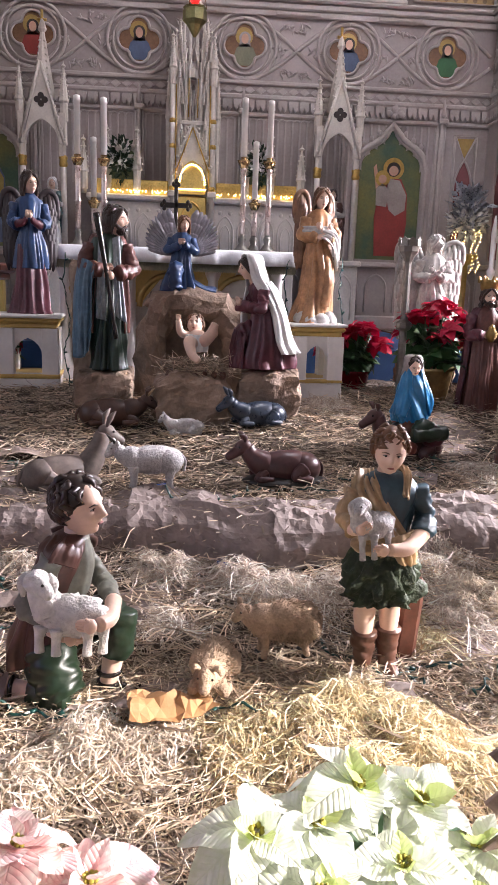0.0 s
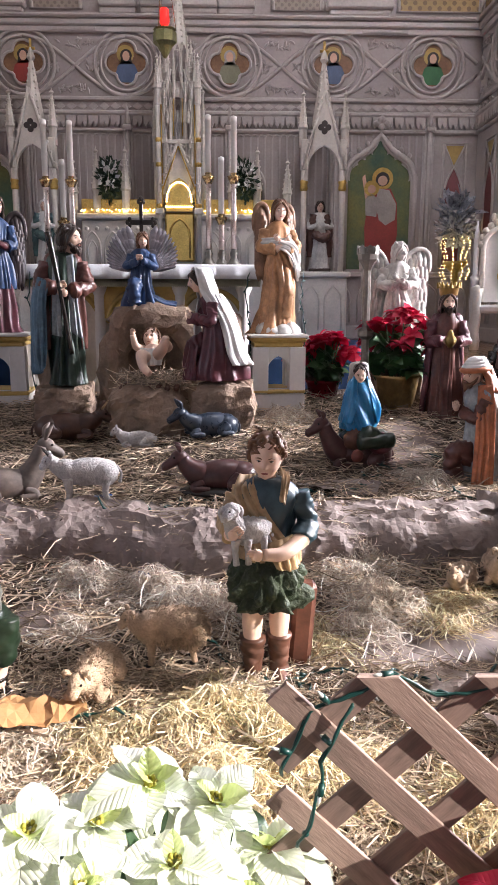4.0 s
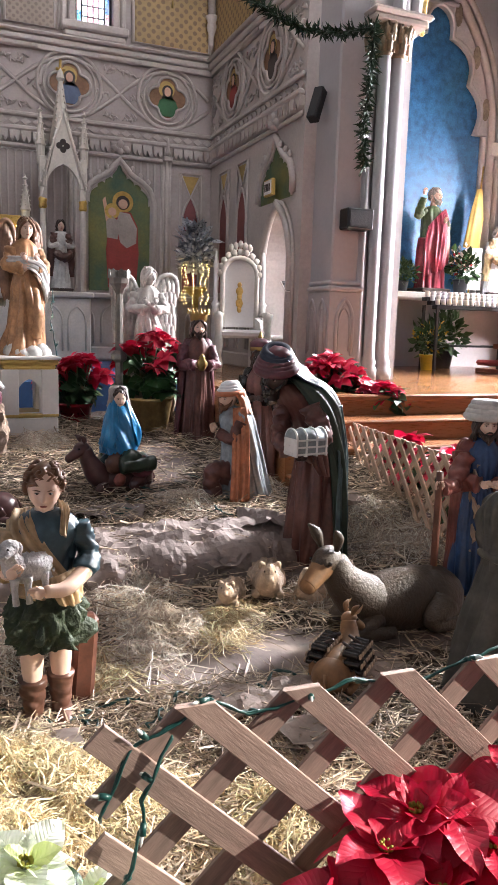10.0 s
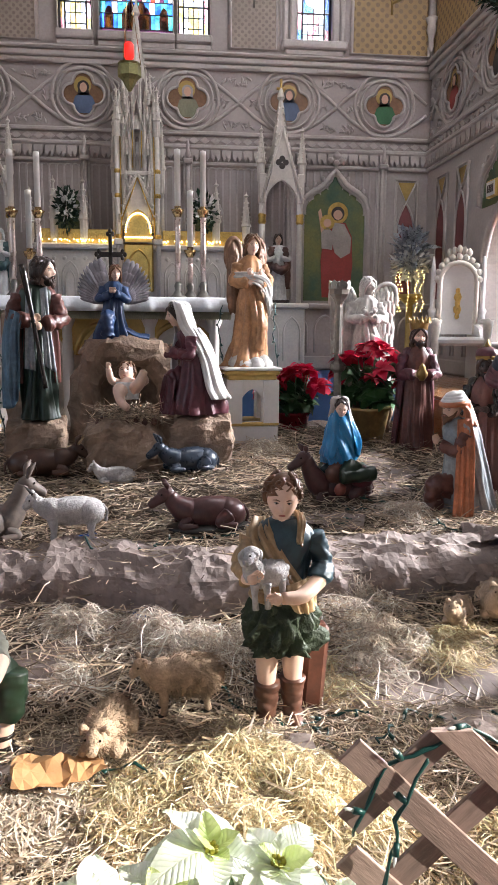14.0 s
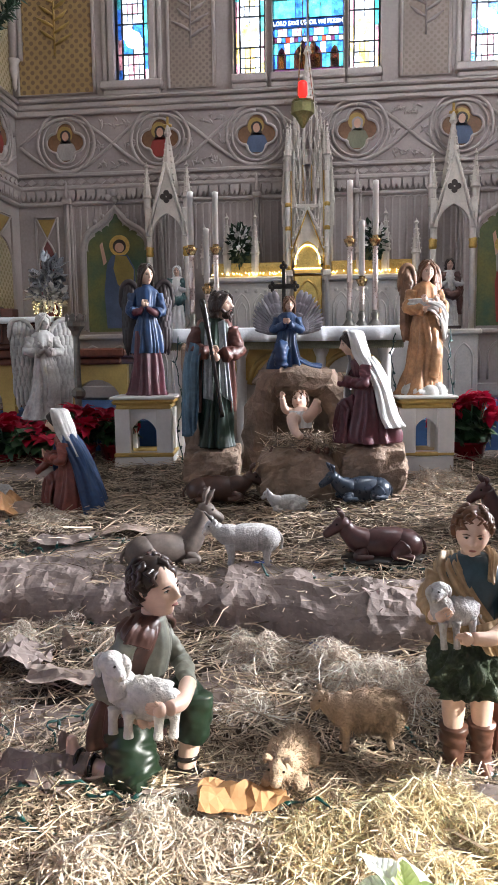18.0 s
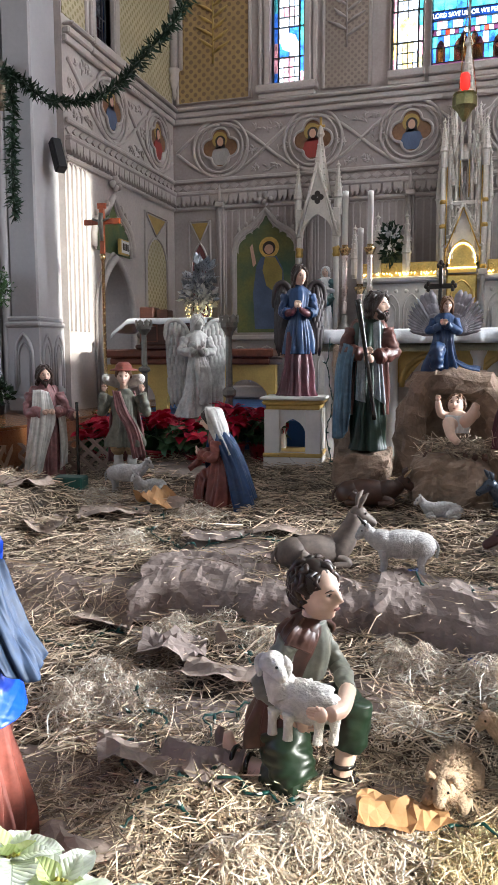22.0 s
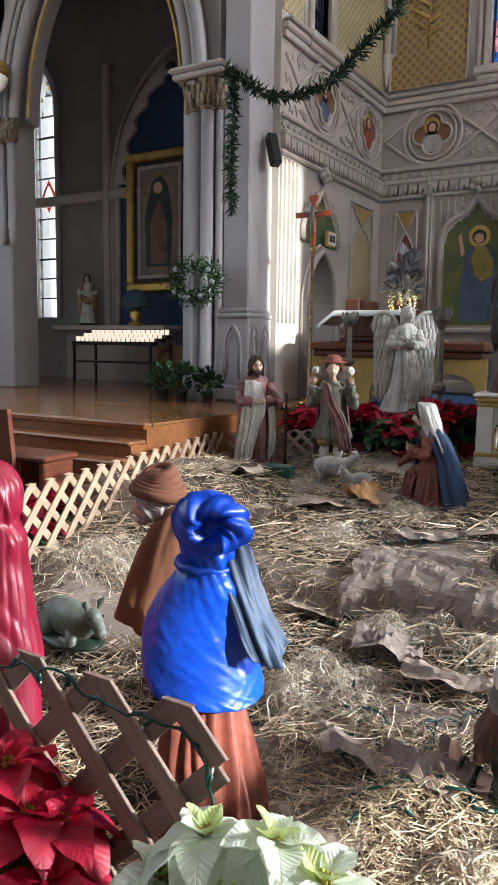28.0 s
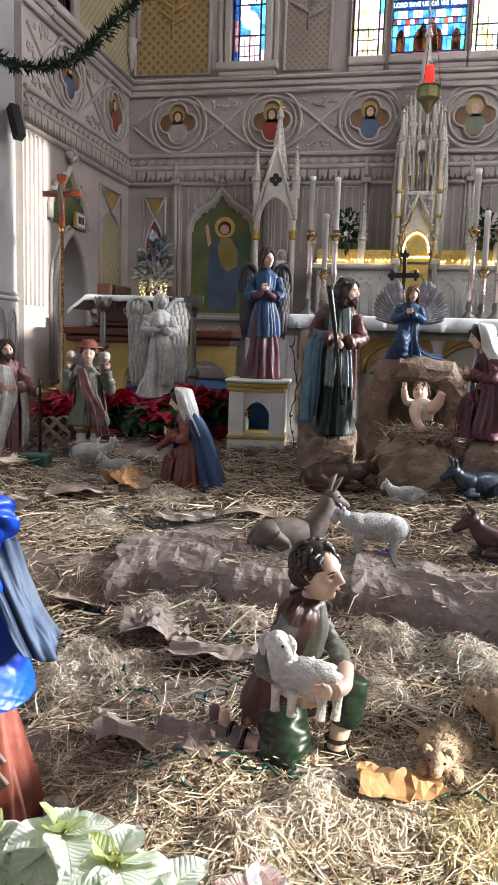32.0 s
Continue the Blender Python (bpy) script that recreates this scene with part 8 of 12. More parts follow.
def capital(mb, x, y, z0, z1, r, m=0):
    lathe(mb, [(r * 1.05, z0), (r * 1.25, z0 + 0.03), (r * 1.05, z0 + 0.06), (r * 1.1, z0 + 0.1), (r * 1.5, z1 - 0.1), (r * 1.55, z1 - 0.07)], 16, m, c=(x, y))
    for ring, (zz, rr, n) in enumerate(((z0 + 0.1, 1.1, 8), (z0 + 0.2, 1.3, 8))):
        for k in range(n):
            a = TAU * (k + 0.5 * ring) / n
            dx, dy = math.cos(a), math.sin(a)
            tube(mb, [(x + dx * r * rr, y + dy * r * rr, zz - 0.06), (x + dx * r * (rr + 0.2), y + dy * r * (rr + 0.2), zz + 0.06), (x + dx * r * (rr + 0.55), y + dy * r * (rr + 0.55), zz + 0.1), (x + dx * r * (rr + 0.5), y + dy * r * (rr + 0.5), zz + 0.04)], [0.035, 0.04, 0.028, 0.012], 6, m)


def pier(name, x0, x1, y, shafts, zc0, zc1, label):
    p = thing(name, label, "pier", kind="structure")
    mb = MB()
    box(mb, x0, x1, y, y + 0.55, FLOOR_Z, 10.5, b=0.02)
    part("pilaster", mb, M_PIER, p)
    mb = MB()
    box(mb, x0 - 0.05, x1 + 0.05, y - 0.06, y + 0.5, FLOOR_Z, FLOOR_Z + 0.2, b=0.03)
    box(mb, x0 - 0.03, x1 + 0.03, y - 0.035, y + 0.5, FLOOR_Z + 0.2, 1.93, b=0.01)
    box(mb, x0 - 0.05, x1 + 0.05, y - 0.07, y + 0.5, 1.93, 1.99, b=0.02)
    box(mb, x0 - 0.03, x1 + 0.03, y - 0.045, y + 0.5, 1.99, 2.05, b=0.02)
    w = x1 - x0
    moulding(mb, pointed((x0 + x1) / 2, 1.22, w * 0.62, 1.6, 1.85), 0.022, y - 0.04)
    moulding(mb, pointed((x0 + x1) / 2, 1.27, w * 0.42, 1.58, 1.76), 0.012, y - 0.04)
    xs, sg = (x1 + 0.03, 1) if x1 < 0 else (x0 - 0.03, -1)
    side = Matrix(((0, -sg, 0, xs), (sg, 0, 0, y + 0.24), (0, 0, 1, 0), (0, 0, 0, 1)))
    for u in (-0.13, 0.12):
        moulding(mb, pointed(u, 1.22, 0.19, 1.62, 1.84), 0.016, -0.005, 0, side)
        moulding(mb, pointed(u, 1.25, 0.11, 1.58, 1.74), 0.009, -0.005, 0, side)
    part("plinth", mb, M_PIER, p, "panelled plinth with pointed arches")
    for x, dy, r in shafts:
        s = MB()
        lathe(s, [(r * 1.5, FLOOR_Z), (r * 1.5, FLOOR_Z + 0.12), (r * 1.2, FLOOR_Z + 0.16), (r * 1.35, FLOOR_Z + 0.2), (r, FLOOR_Z + 0.27), (r, zc0)], 18, c=(x, y + dy))
        sh = part("shaft", s, M_PIER, p)
        c = MB()
        capital(c, x, y + dy, zc0, zc1, r)
        part("capital", c, M_CAPG, sh, "gilded leaf capital")
    xs = [s[0] for s in shafts]
    mb = MB()
    box(mb, min(xs) - 0.1, max(xs) + 0.14, y - 0.2, y + 0.35, zc1 - 0.07, zc1, b=0.02)
    box(mb, min(xs) - 0.13, max(xs) + 0.18, y - 0.24, y + 0.35, zc1, zc1 + 0.06, b=0.025)
    part("abacus", mb, M_STONE2, p)
    mb = MB()
    box(mb, min(xs) - 0.1, max(xs) + 0.1, y + 0.05, y + 0.55, FLOOR_Z, zc1 - 0.05)
    part("core", mb, M_PIER, p)
    return p


pier("pier_right", 4.20, 4.54, 5.95, [(4.58, 0.02, 0.06), (4.70, -0.06, 0.065), (4.88, -0.02, 0.085), (5.01, 0.1, 0.05)], 4.42, 4.80, "grey painted clustered pier with gilded capitals")
pier("pier_left", -5.14, -4.78, 5.95, [(-5.2, 0.02, 0.055), (-5.33, -0.06, 0.075), (-5.52, -0.01, 0.085), (-5.65, 0.1, 0.05)], 4.30, 4.72, "grey painted clustered pier with gilded capitals")


def chancel_arch(name, cx, w, y, zs, zp, x0, x1, label):
    a = thing(name, label, "arch", kind="structure")
    mb = MB()
    outer = pointed(cx, zs, w, zs + 0.01, zp, 14)
    mid = len(outer) // 2
    prism(mb, [(x0, 10.5), (x0, zs)] + outer[: mid + 1] + [(cx, 10.5)], y + 0.1, y + 0.5)
    prism(mb, [(cx, 10.5)] + outer[mid:] + [(x1, zs), (x1, 10.5)], y + 0.1, y + 0.5)
    part("spandrel", mb, M_PIER, a)
    for k, (off, r, dy) in enumerate(((0.0, 0.07, 0.02), (0.13, 0.05, 0.0), (0.24, 0.07, -0.04), (-0.1, 0.05, 0.2), (-0.18, 0.025, 0.12))):
        m2 = MB()
        moulding(m2, pointed(cx, zs, w + 2 * off, zs + 0.01, zp + off * 1.2, 14), r, y + dy)
        part("arch_rib", m2, M_GILT if k == 4 else M_PIER, a, "gilded arch rib" if k == 4 else "")
    return a


chancel_arch("arch_left", -7.2, 3.0, 6.0, 4.72, 7.3, -13.0, -5.3, "grey moulded arch to the side chapel")
chancel_arch("arch_right", 6.72, 3.2, 6.0, 4.80, 7.4, 4.9, 9.5, "grey moulded arch to the side chapel")
for x, kind in ((-8.85, 1), (8.3, 1)):
    p = thing("half_column", "slim grey wall column with gilded capital", "column", kind="structure")
    mb = MB()
    box(mb, x - (0.5 if x < 0 else -0.05), x + (-0.05 if x < 0 else 0.5), 6.1, 6.6, FLOOR_Z, 10.5, b=0.02)
    part("pilaster", mb, M_PIER, p)
    for dx in (-0.12, 0.06):
        s = MB()
        lathe(s, [(0.02, 3.0), (0.06, 3.1), (0.05, 3.15), (0.075, 3.3), (0.06, 3.35), (0.06, 4.4)], 12, c=(x + dx, 6.04))
        sh = part("shaft", s, M_PIER, p)
        c = MB()
        capital(c, x + dx, 6.04, 4.4, 4.75, 0.065)
        part("capital", c, M_CAPG, sh, "gilded leaf capital")

# left chapel
mb = MB()
wall_around(mb, -13.2, -4.9, -0.1, 10.5, [pointed(-11.8, 2.15, 0.66, 6.2, 7.0)], 0, 0.4, 0, Matrix.Translation((0, 9.6, 0)))
ch = single("wall_chapel_left", mb, mat("dim_grey_plaster", (0.30, 0.28, 0.27), 0.7, vary=0.12, coarse=1.2), "grey plaster chapel wall", "wall", kind="structure")
mb = MB()
prism(mb, pointed(-8.6, 1.95, 2.5, 4.6, 6.6, 10), 9.58, 9.598)
part("blue_niche", mb, M_NAVY, ch, "dark blue painted niche")
mb = MB()
moulding(mb, pointed(-8.6, 1.95, 2.56, 4.6, 6.64, 10), 0.07, 9.56)
moulding(mb, pointed(-8.6, 1.95, 2.85, 4.6, 6.9, 10), 0.045, 9.58)
half = pointed(-8.6, 4.6, 2.5, 4.6, 6.6, 24)
mid = len(half) // 2
for q in (-1, 1):
    side = half[1:mid + 1] if q < 0 else half[mid:-1][::-1]
    inner = [(x - q * (0.10 + 0.16 * (1 - abs(math.sin(5 * math.pi * k / (len(side) - 1))))), z - 0.08 * k / len(side)) for k, (x, z) in enumerate(side)]
    for (a, b), (c, d) in zip(zip(side, inner), zip(side[1:], inner[1:])):
        prism(mb, [a, c, d, b] if q < 0 else [b, d, c, a], 9.50, 9.575)
part("niche_arch", mb, M_STONE, ch, "carved pointed niche arch")
mb = MB()
box(mb, -13, -4.9, 9.5, 9.6, 4.35, 4.55, b=0.03)
box(mb, -10.2, -10.05, 9.48, 9.6, FLOOR_Z, 6.8, b=0.02)
part("string_course", mb, M_STONE, ch)
w = thing("window_8", "tall pointed stained glass window with clear and amber panes", "window", kind="structure")
fr = MB()
moulding(fr, pointed(-11.8, 2.15, 0.7, 6.2, 7.05), 0.06, 9.56)
part("window_frame", fr, M_PIER, w)
ld = MB()
PW = pointed(-11.8, 2.15, 0.64, 6.2, 6.97)
rows = 12
for r in range(rows):
    a, b = 2.15 + r * 0.4, 2.15 + (r + 1) * 0.4
    wl, wr = -12.12, -11.48
    if b > 6.3:
        k = (b - 6.2) / 0.8
        wl, wr = -11.8 - 0.32 * (1 - k * 0.8), -11.8 + 0.32 * (1 - k * 0.8)
    rim = [G_GOLD, G_BLUE, G_RED, G_GOLD, G_CLEAR]
    cells = [(wl + 0.05, wr - 0.11, a, b, G_PALE)] + [(wl, wl + 0.05, a + 0.1 * k, a + 0.1 * k + 0.1, [G_PALE, G_GOLD, G_CLEAR][(r + k) % 3]) for k in range(4)] + [(wr - 0.11, wr, a + 0.1 * k, a + 0.1 * k + 0.1, rim[(r * 4 + k) % 5]) for k in range(4)]
    for x0, x1, za, zb, g in cells:
        pm = MB()
        box(pm, x0, x1, 9.7, 9.706, za, zb)
        po = part("pane", pm, g, w)
        po.visible_shadow = False
    if r == 6:
        for sc_, g, dy in ((1.0, G_RED, 0.0), (0.6, G_PALE, -0.004)):
            pm = MB()
            prism(pm, [(-11.83 - 0.2 * sc_, a + 0.05), (-11.83, a + 0.05 - 0.33 * sc_), (-11.83 + 0.2 * sc_, a + 0.05), (-11.83, a + 0.05 + 0.33 * sc_)], 9.69 + dy, 9.692 + dy)
            # The inner diamond glows itself, in place of daylight through clear glass.
            po = part("pane", pm, g if sc_ == 1.0 else M_SKY_GLOW, w)
            po.visible_shadow = False
    box(ld, wl, wr, 9.68, 9.72, a - 0.012 - (0.012 if r % 3 == 0 else 0), a + 0.012)
for x in (-12.07, -11.59):
    box(ld, x - 0.008, x + 0.008, 9.68, 9.72, 2.15, 6.6)
part("lead", ld, M_LEAD, w)
mb = MB()
box(mb, -14, -10, 11.0, 11.05, 1, 9)
single("backdrop", mb, M_SKY_GLOW, "bright sky beyond the chapel window", "sky", kind="structure")
mb = MB()
box(mb, -13.2, -4.7, 6.5, 10, 8.2, 8.4)
box(mb, 4.1, 9.6, 6.5, 10, 8.2, 8.4)
single("ceiling_chapel", mb, M_NAVY, "dark blue chapel vault", "ceiling", kind="structure")
pic = thing("framed_picture", "large gold framed devotional painting as plain shapes", "painting")
PX0, PX1, PZ0, PZ1 = -9.58, -8.1, 2.6, 5.1
mb = MB()
for a, b, c, d in ((PX0, PX1, PZ1 - 0.16, PZ1), (PX0, PX1, PZ0, PZ0 + 0.16), (PX0, PX0 + 0.16, PZ0 + 0.16, PZ1 - 0.16), (PX1 - 0.16, PX1, PZ0 + 0.16, PZ1 - 0.16)):
    box(mb, a, b, 9.42, 9.57, c, d, b=0.03)
part("frame", mb, M_GOLD, pic)
mb = MB()
box(mb, PX0 + 0.16, PX1 - 0.16, 9.5, 9.56, PZ0 + 0.16, PZ1 - 0.16)
part("mount", mb, P_DARK, pic)
mb = MB()
box(mb, PX0 + 0.3, PX1 - 0.3, 9.49, 9.499, PZ0 + 0.3, PZ1 - 0.3, 0)
c, zz = (PX0 + PX1) / 2, PZ0 + 0.35
prism(mb, [(c - 0.3, zz + 0.1), (c - 0.33, zz + 1.0), (c - 0.16, zz + 1.62), (c + 0.05, zz + 1.72), (c + 0.2, zz + 1.5), (c + 0.3, zz + 0.9), (c + 0.26, zz + 0.1)], 9.482, 9.489, 1)
prism(mb, [(c - 0.18, zz + 0.15), (c - 0.2, zz + 0.9), (c, zz + 1.3), (c + 0.18, zz + 0.9), (c + 0.2, zz + 0.15)], 9.475, 9.481, 2)
prism(mb, arc(c - 0.02, zz + 1.5, 0.1, 0, 340, 17), 9.47, 9.474, 3)
prism(mb, [(c + 0.4 * math.cos(TAU * k / 24), zz + 0.92 + 0.86 * math.sin(TAU * k / 24)) for k in range(24)], 9.489, 9.4895, 4)
part("canvas", mb, [mat("painting_faded_brown", (0.26, 0.20, 0.17), 0.6, vary=0.25), mat("painting_dark_teal", (0.05, 0.075, 0.075), 0.6, vary=0.3), mat("painting_rose_brown", (0.26, 0.14, 0.11), 0.6, vary=0.3), M_SKIN, mat("painting_gold_rays", (0.36, 0.26, 0.17), 0.6, vary=0.3, fine=60)], pic, "painting as plain shapes")
mb = MB()
for a, b, c_, d in ((PX0 + 0.24, PX1 - 0.24, PZ1 - 0.31, PZ1 - 0.24), (PX0 + 0.24, PX1 - 0.24, PZ0 + 0.24, PZ0 + 0.31), (PX0 + 0.24, PX0 + 0.31, PZ0 + 0.31, PZ1 - 0.31), (PX1 - 0.31, PX1 - 0.24, PZ0 + 0.31, PZ1 - 0.31)):
    box(mb, a, b, 9.47, 9.499, c_, d, b=0.01)
part("slip", mb, P_GREY, pic, "pale grey inner frame")
sh = thing("chapel_altar_shelf", "white stone chapel shelf against the wall", "shelf")
mb = MB()
box(mb, -11.0, -8.3, 8.9, 9.55, 1.88, 1.97, b=0.02)
part("top", mb, M_STONE, sh)
mb = MB()
box(mb, -10.8, -8.5, 9.1, 9.55, FLOOR_Z, 1.88)
part("body", mb, M_TAUPE, sh)


def small_statue(name, label, x, y, z, H, robe, mantle, hair=None, rz=0, arm=False, group=""):
    F = Fig()
    k = H / 1.06
    F.robe([(0.0, 0, 0, 0.16, 0.13, 0.08), (0.1, 0, 0, 0.14, 0.12, 0.09), (0.5, 0, 0, 0.12, 0.1, 0.07), (0.8, 0, 0, 0.135, 0.09, 0.02), (0.88, 0, 0, 0.07, 0.06, 0)], robe, 8, 5)
    for q in (-1, 1):
        F.limb([(q * 0.09, -0.03, 0.85), (q * 0.14, -0.02, 0.6), (q * 0.15, 0.02, 0.2)], [0.06, 0.07, 0.05], mantle, 9)
        F.limb([(q * 0.12, 0, 0.8), (q * 0.16, -0.05, 0.66), (q * 0.05, -0.13, 0.68 if not arm or q > 0 else 1.0)], [0.05, 0.05, 0.03], robe, 8)
    F.limb([(-0.12, -0.1, 0.55), (0.05, -0.14, 0.48), (0.14, -0.1, 0.56)], [0.06, 0.07, 0.05], mantle, 9)
    F.head((0, -0.02, 0.965), 0.078, 0, 5, C_SKIN, hair or C_HAIR, None, 0.7, 0.2)
    box(F.mb, -0.17, 0.17, -0.14, 0.14, -0.03, 0.02, F.i(C_HAIR), b=0.01)
    return F.place(name, label, pose(x, y, z + 0.03 * k, 0, 0, rz) @ Matrix.Scale(k, 4), "statue", group or "church statues")


small_statue("saint_statue", "small white and gold saint statue on the chapel shelf", -10.35, 9.2, 1.97, 0.95, C_WHITE, C_TAN, rz=40)
lp = thing("table_lamp", "gold vase lamp with a pale blue pleated shade", "lamp")
mb = MB()
lathe(mb, [(0.14, 1.97), (0.14, 2.0), (0.05, 2.04), (0.12, 2.12), (0.14, 2.2), (0.05, 2.27)], 14, c=(-8.95, 8.95))
part("foot", mb, M_GOLD, lp)
mb = MB()
lathe(mb, [(0.27, 2.28), (0.24, 2.42), (0.16, 2.56), (0.05, 2.6)], 18, c=(-8.95, 8.95), flute=0.05, k=9)
part("shade", mb, C_SKYB, lp)


def votive_rack(x0, x1, y0, y1, z, rz, lit, label):
    r = thing("votive_rack", label, "candle rack", group="votive racks")
    fr = MB()
    for j in range(3):
        ya = y0 + (y1 - y0) * j / 3
        box(fr, x0, x1, ya, ya + (y1 - y0) / 3, z - 0.18 + 0.06 * j, z - 0.12 + 0.06 * j, b=0.005)
    part("tray", fr, M_IRON, r)
    for x in (x0 + 0.03, x1 - 0.03):
        for y in (y0 + 0.03, y1 - 0.03):
            lg = MB()
            box(lg, x - 0.02, x + 0.02, y - 0.02, y + 0.02, FLOOR_Z, z - 0.12, b=0.004)
            part("leg", lg, M_IRON, r)
    sf = MB()
    box(sf, x0 + 0.05, x1 - 0.05, y0 + 0.05, y1 - 0.05, FLOOR_Z + 0.35, FLOOR_Z + 0.38, b=0.004)
    part("shelf", sf, M_IRON, r)
    cup = MB()
    lathe(cup, [(0.028, 0), (0.034, 0.02), (0.036, 0.085), (0.03, 0.085)], 8)
    me = cup.mesh("votive_cup", lit_cup if lit else glass_cup)
    n = int((x1 - x0) / 0.1)
    for j in range(3):
        for i in range(n):
            part("votive_cup", me, None, r, m=Matrix.Translation((x0 + (i + 0.5) * (x1 - x0) / n, y0 + (y1 - y0) * (j + 0.5) / 3, z - 0.118 + 0.06 * j)))
    return r


lit_cup = glow("lit_votive_cup", (1.0, 0.80, 0.66), 0.32)
glass_cup = mat("frosted_votive_glass", (0.80, 0.74, 0.68), 0.3, vary=0.1, trans=0.2)
votive_rack(-9.6, -7.85, 8.0, 8.6, 1.78, 0, True, "black iron votive rack with rows of white cups")
rb = thing("wooden_offering_box", "oak cabinet with blind arches, its sunlit tone put into the colour", "cabinet")
mb = MB()
box(mb, -8.35, -7.3, 8.75, 9.2, FLOOR_Z, 1.62, b=0.02)
# Bright oak colour carries the sunlight that falls on the cabinet.
part("body", mb, mat("sunlit_tone_oak", (0.45, 0.26, 0.11), 0.4, vary=0.2, stretch=(6, 6, 1)), rb)
for k in range(2):
    mb = MB()
    moulding(mb, pointed(-8.1 + 0.5 * k, FLOOR_Z + 0.05, 0.36, 1.3, 1.52, 6), 0.025, 8.74)
    part("arch_moulding", mb, M_STEP, rb)

# right chapel
mb = MB()
box(mb, 4.4, 9.6, 8.75, 9.2, -0.1, 10.5)
ch = single("wall_chapel_right", mb, M_PIER, "grey chapel wall with a tall blue niche", "wall", kind="structure")
mb = MB()
prism(mb, pointed(7.25, 2.05, 2.0, 4.6, 6.6, 10), 8.73, 8.745)
part("blue_niche", mb, M_AZURE, ch, "azure mosaic niche")
mb = MB()
moulding(mb, pointed(7.25, 2.05, 2.05, 4.6, 6.64, 10), 0.06, 8.7)
moulding(mb, pointed(7.25, 2.05, 2.3, 4.6, 6.85, 10), 0.08, 8.68)
part("niche_moulding", mb, M_STONE2, ch, "pointed arch moulding")
half = pointed(7.25, 4.6, 2.02, 4.6, 6.62, 24)
mid = len(half) // 2
for q in (-1, 1):
    side = half[1:mid + 1] if q < 0 else half[mid:-1][::-1]
    inner = []
    for k, (x, z) in enumerate(side):
        t_ = k / (len(side) - 1)
        reach = (0.20 + 0.22 * t_) * (1 - 0.62 * abs(math.sin(3 * math.pi * t_))) + 0.04
        inner.append((x - q * reach * (1 - 0.35 * t_), z - 0.5 * reach * t_))
    plate = MB()
    for (a, b), (c, d) in zip(zip(side, inner), zip(side[1:], inner[1:])):
        prism(plate, [a, c, d, b] if q < 0 else [b, d, c, a], 8.60, 8.70)
    part("tracery_plate", plate, M_STONE2, ch, "cusped stone tracery")
    edge = MB()
    tube(edge, [(x, 8.59, z) for x, z in inner], 0.03, 6)
    part("tracery_edge", edge, M_STONE2, ch)
    for t0 in (0.17, 0.5, 0.8):
        k = int(t0 * (len(side) - 1))
        cx_, cz_ = (side[k][0] * 0.72 + inner[k][0] * 0.28), (side[k][1] * 0.72 + inner[k][1] * 0.28)
        gp = MB()
        prism(gp, [(cx_ + 0.07 * math.cos(TAU * n_ / 12), cz_ + 0.17 * math.sin(TAU * n_ / 12)) for n_ in range(12)], 8.592, 8.60)
        part("mosaic_panel", gp, M_CAPG, ch, "small gilded mosaic panel")
mb = MB()
moulding(mb, pointed(7.25, 2.05, 2.62, 4.6, 7.1, 10), 0.05, 8.7)
part("niche_tracery", mb, M_STONE2, ch, "carved cusped tracery")
mb = MB()
box(mb, 8.35, 9.6, 8.6, 8.75, 4.3, 4.55, b=0.03)
box(mb, 4.4, 6.1, 8.6, 8.75, 4.3, 4.55, b=0.03)
part("string_course", mb, M_STONE2, ch)
sh = thing("chapel_altar", "white chapel altar table against the wall", "altar")
mb = MB()
box(mb, 6.2, 9.2, 8.0, 8.7, 2.0, 2.1, b=0.02)
part("top", mb, M_WHITE, sh)
for x in (6.35, 9.0):
    mb = MB()
    box(mb, x - 0.1, x + 0.1, 8.1, 8.6, FLOOR_Z, 2.0, b=0.02)
    part("support", mb, M_REDW, sh)
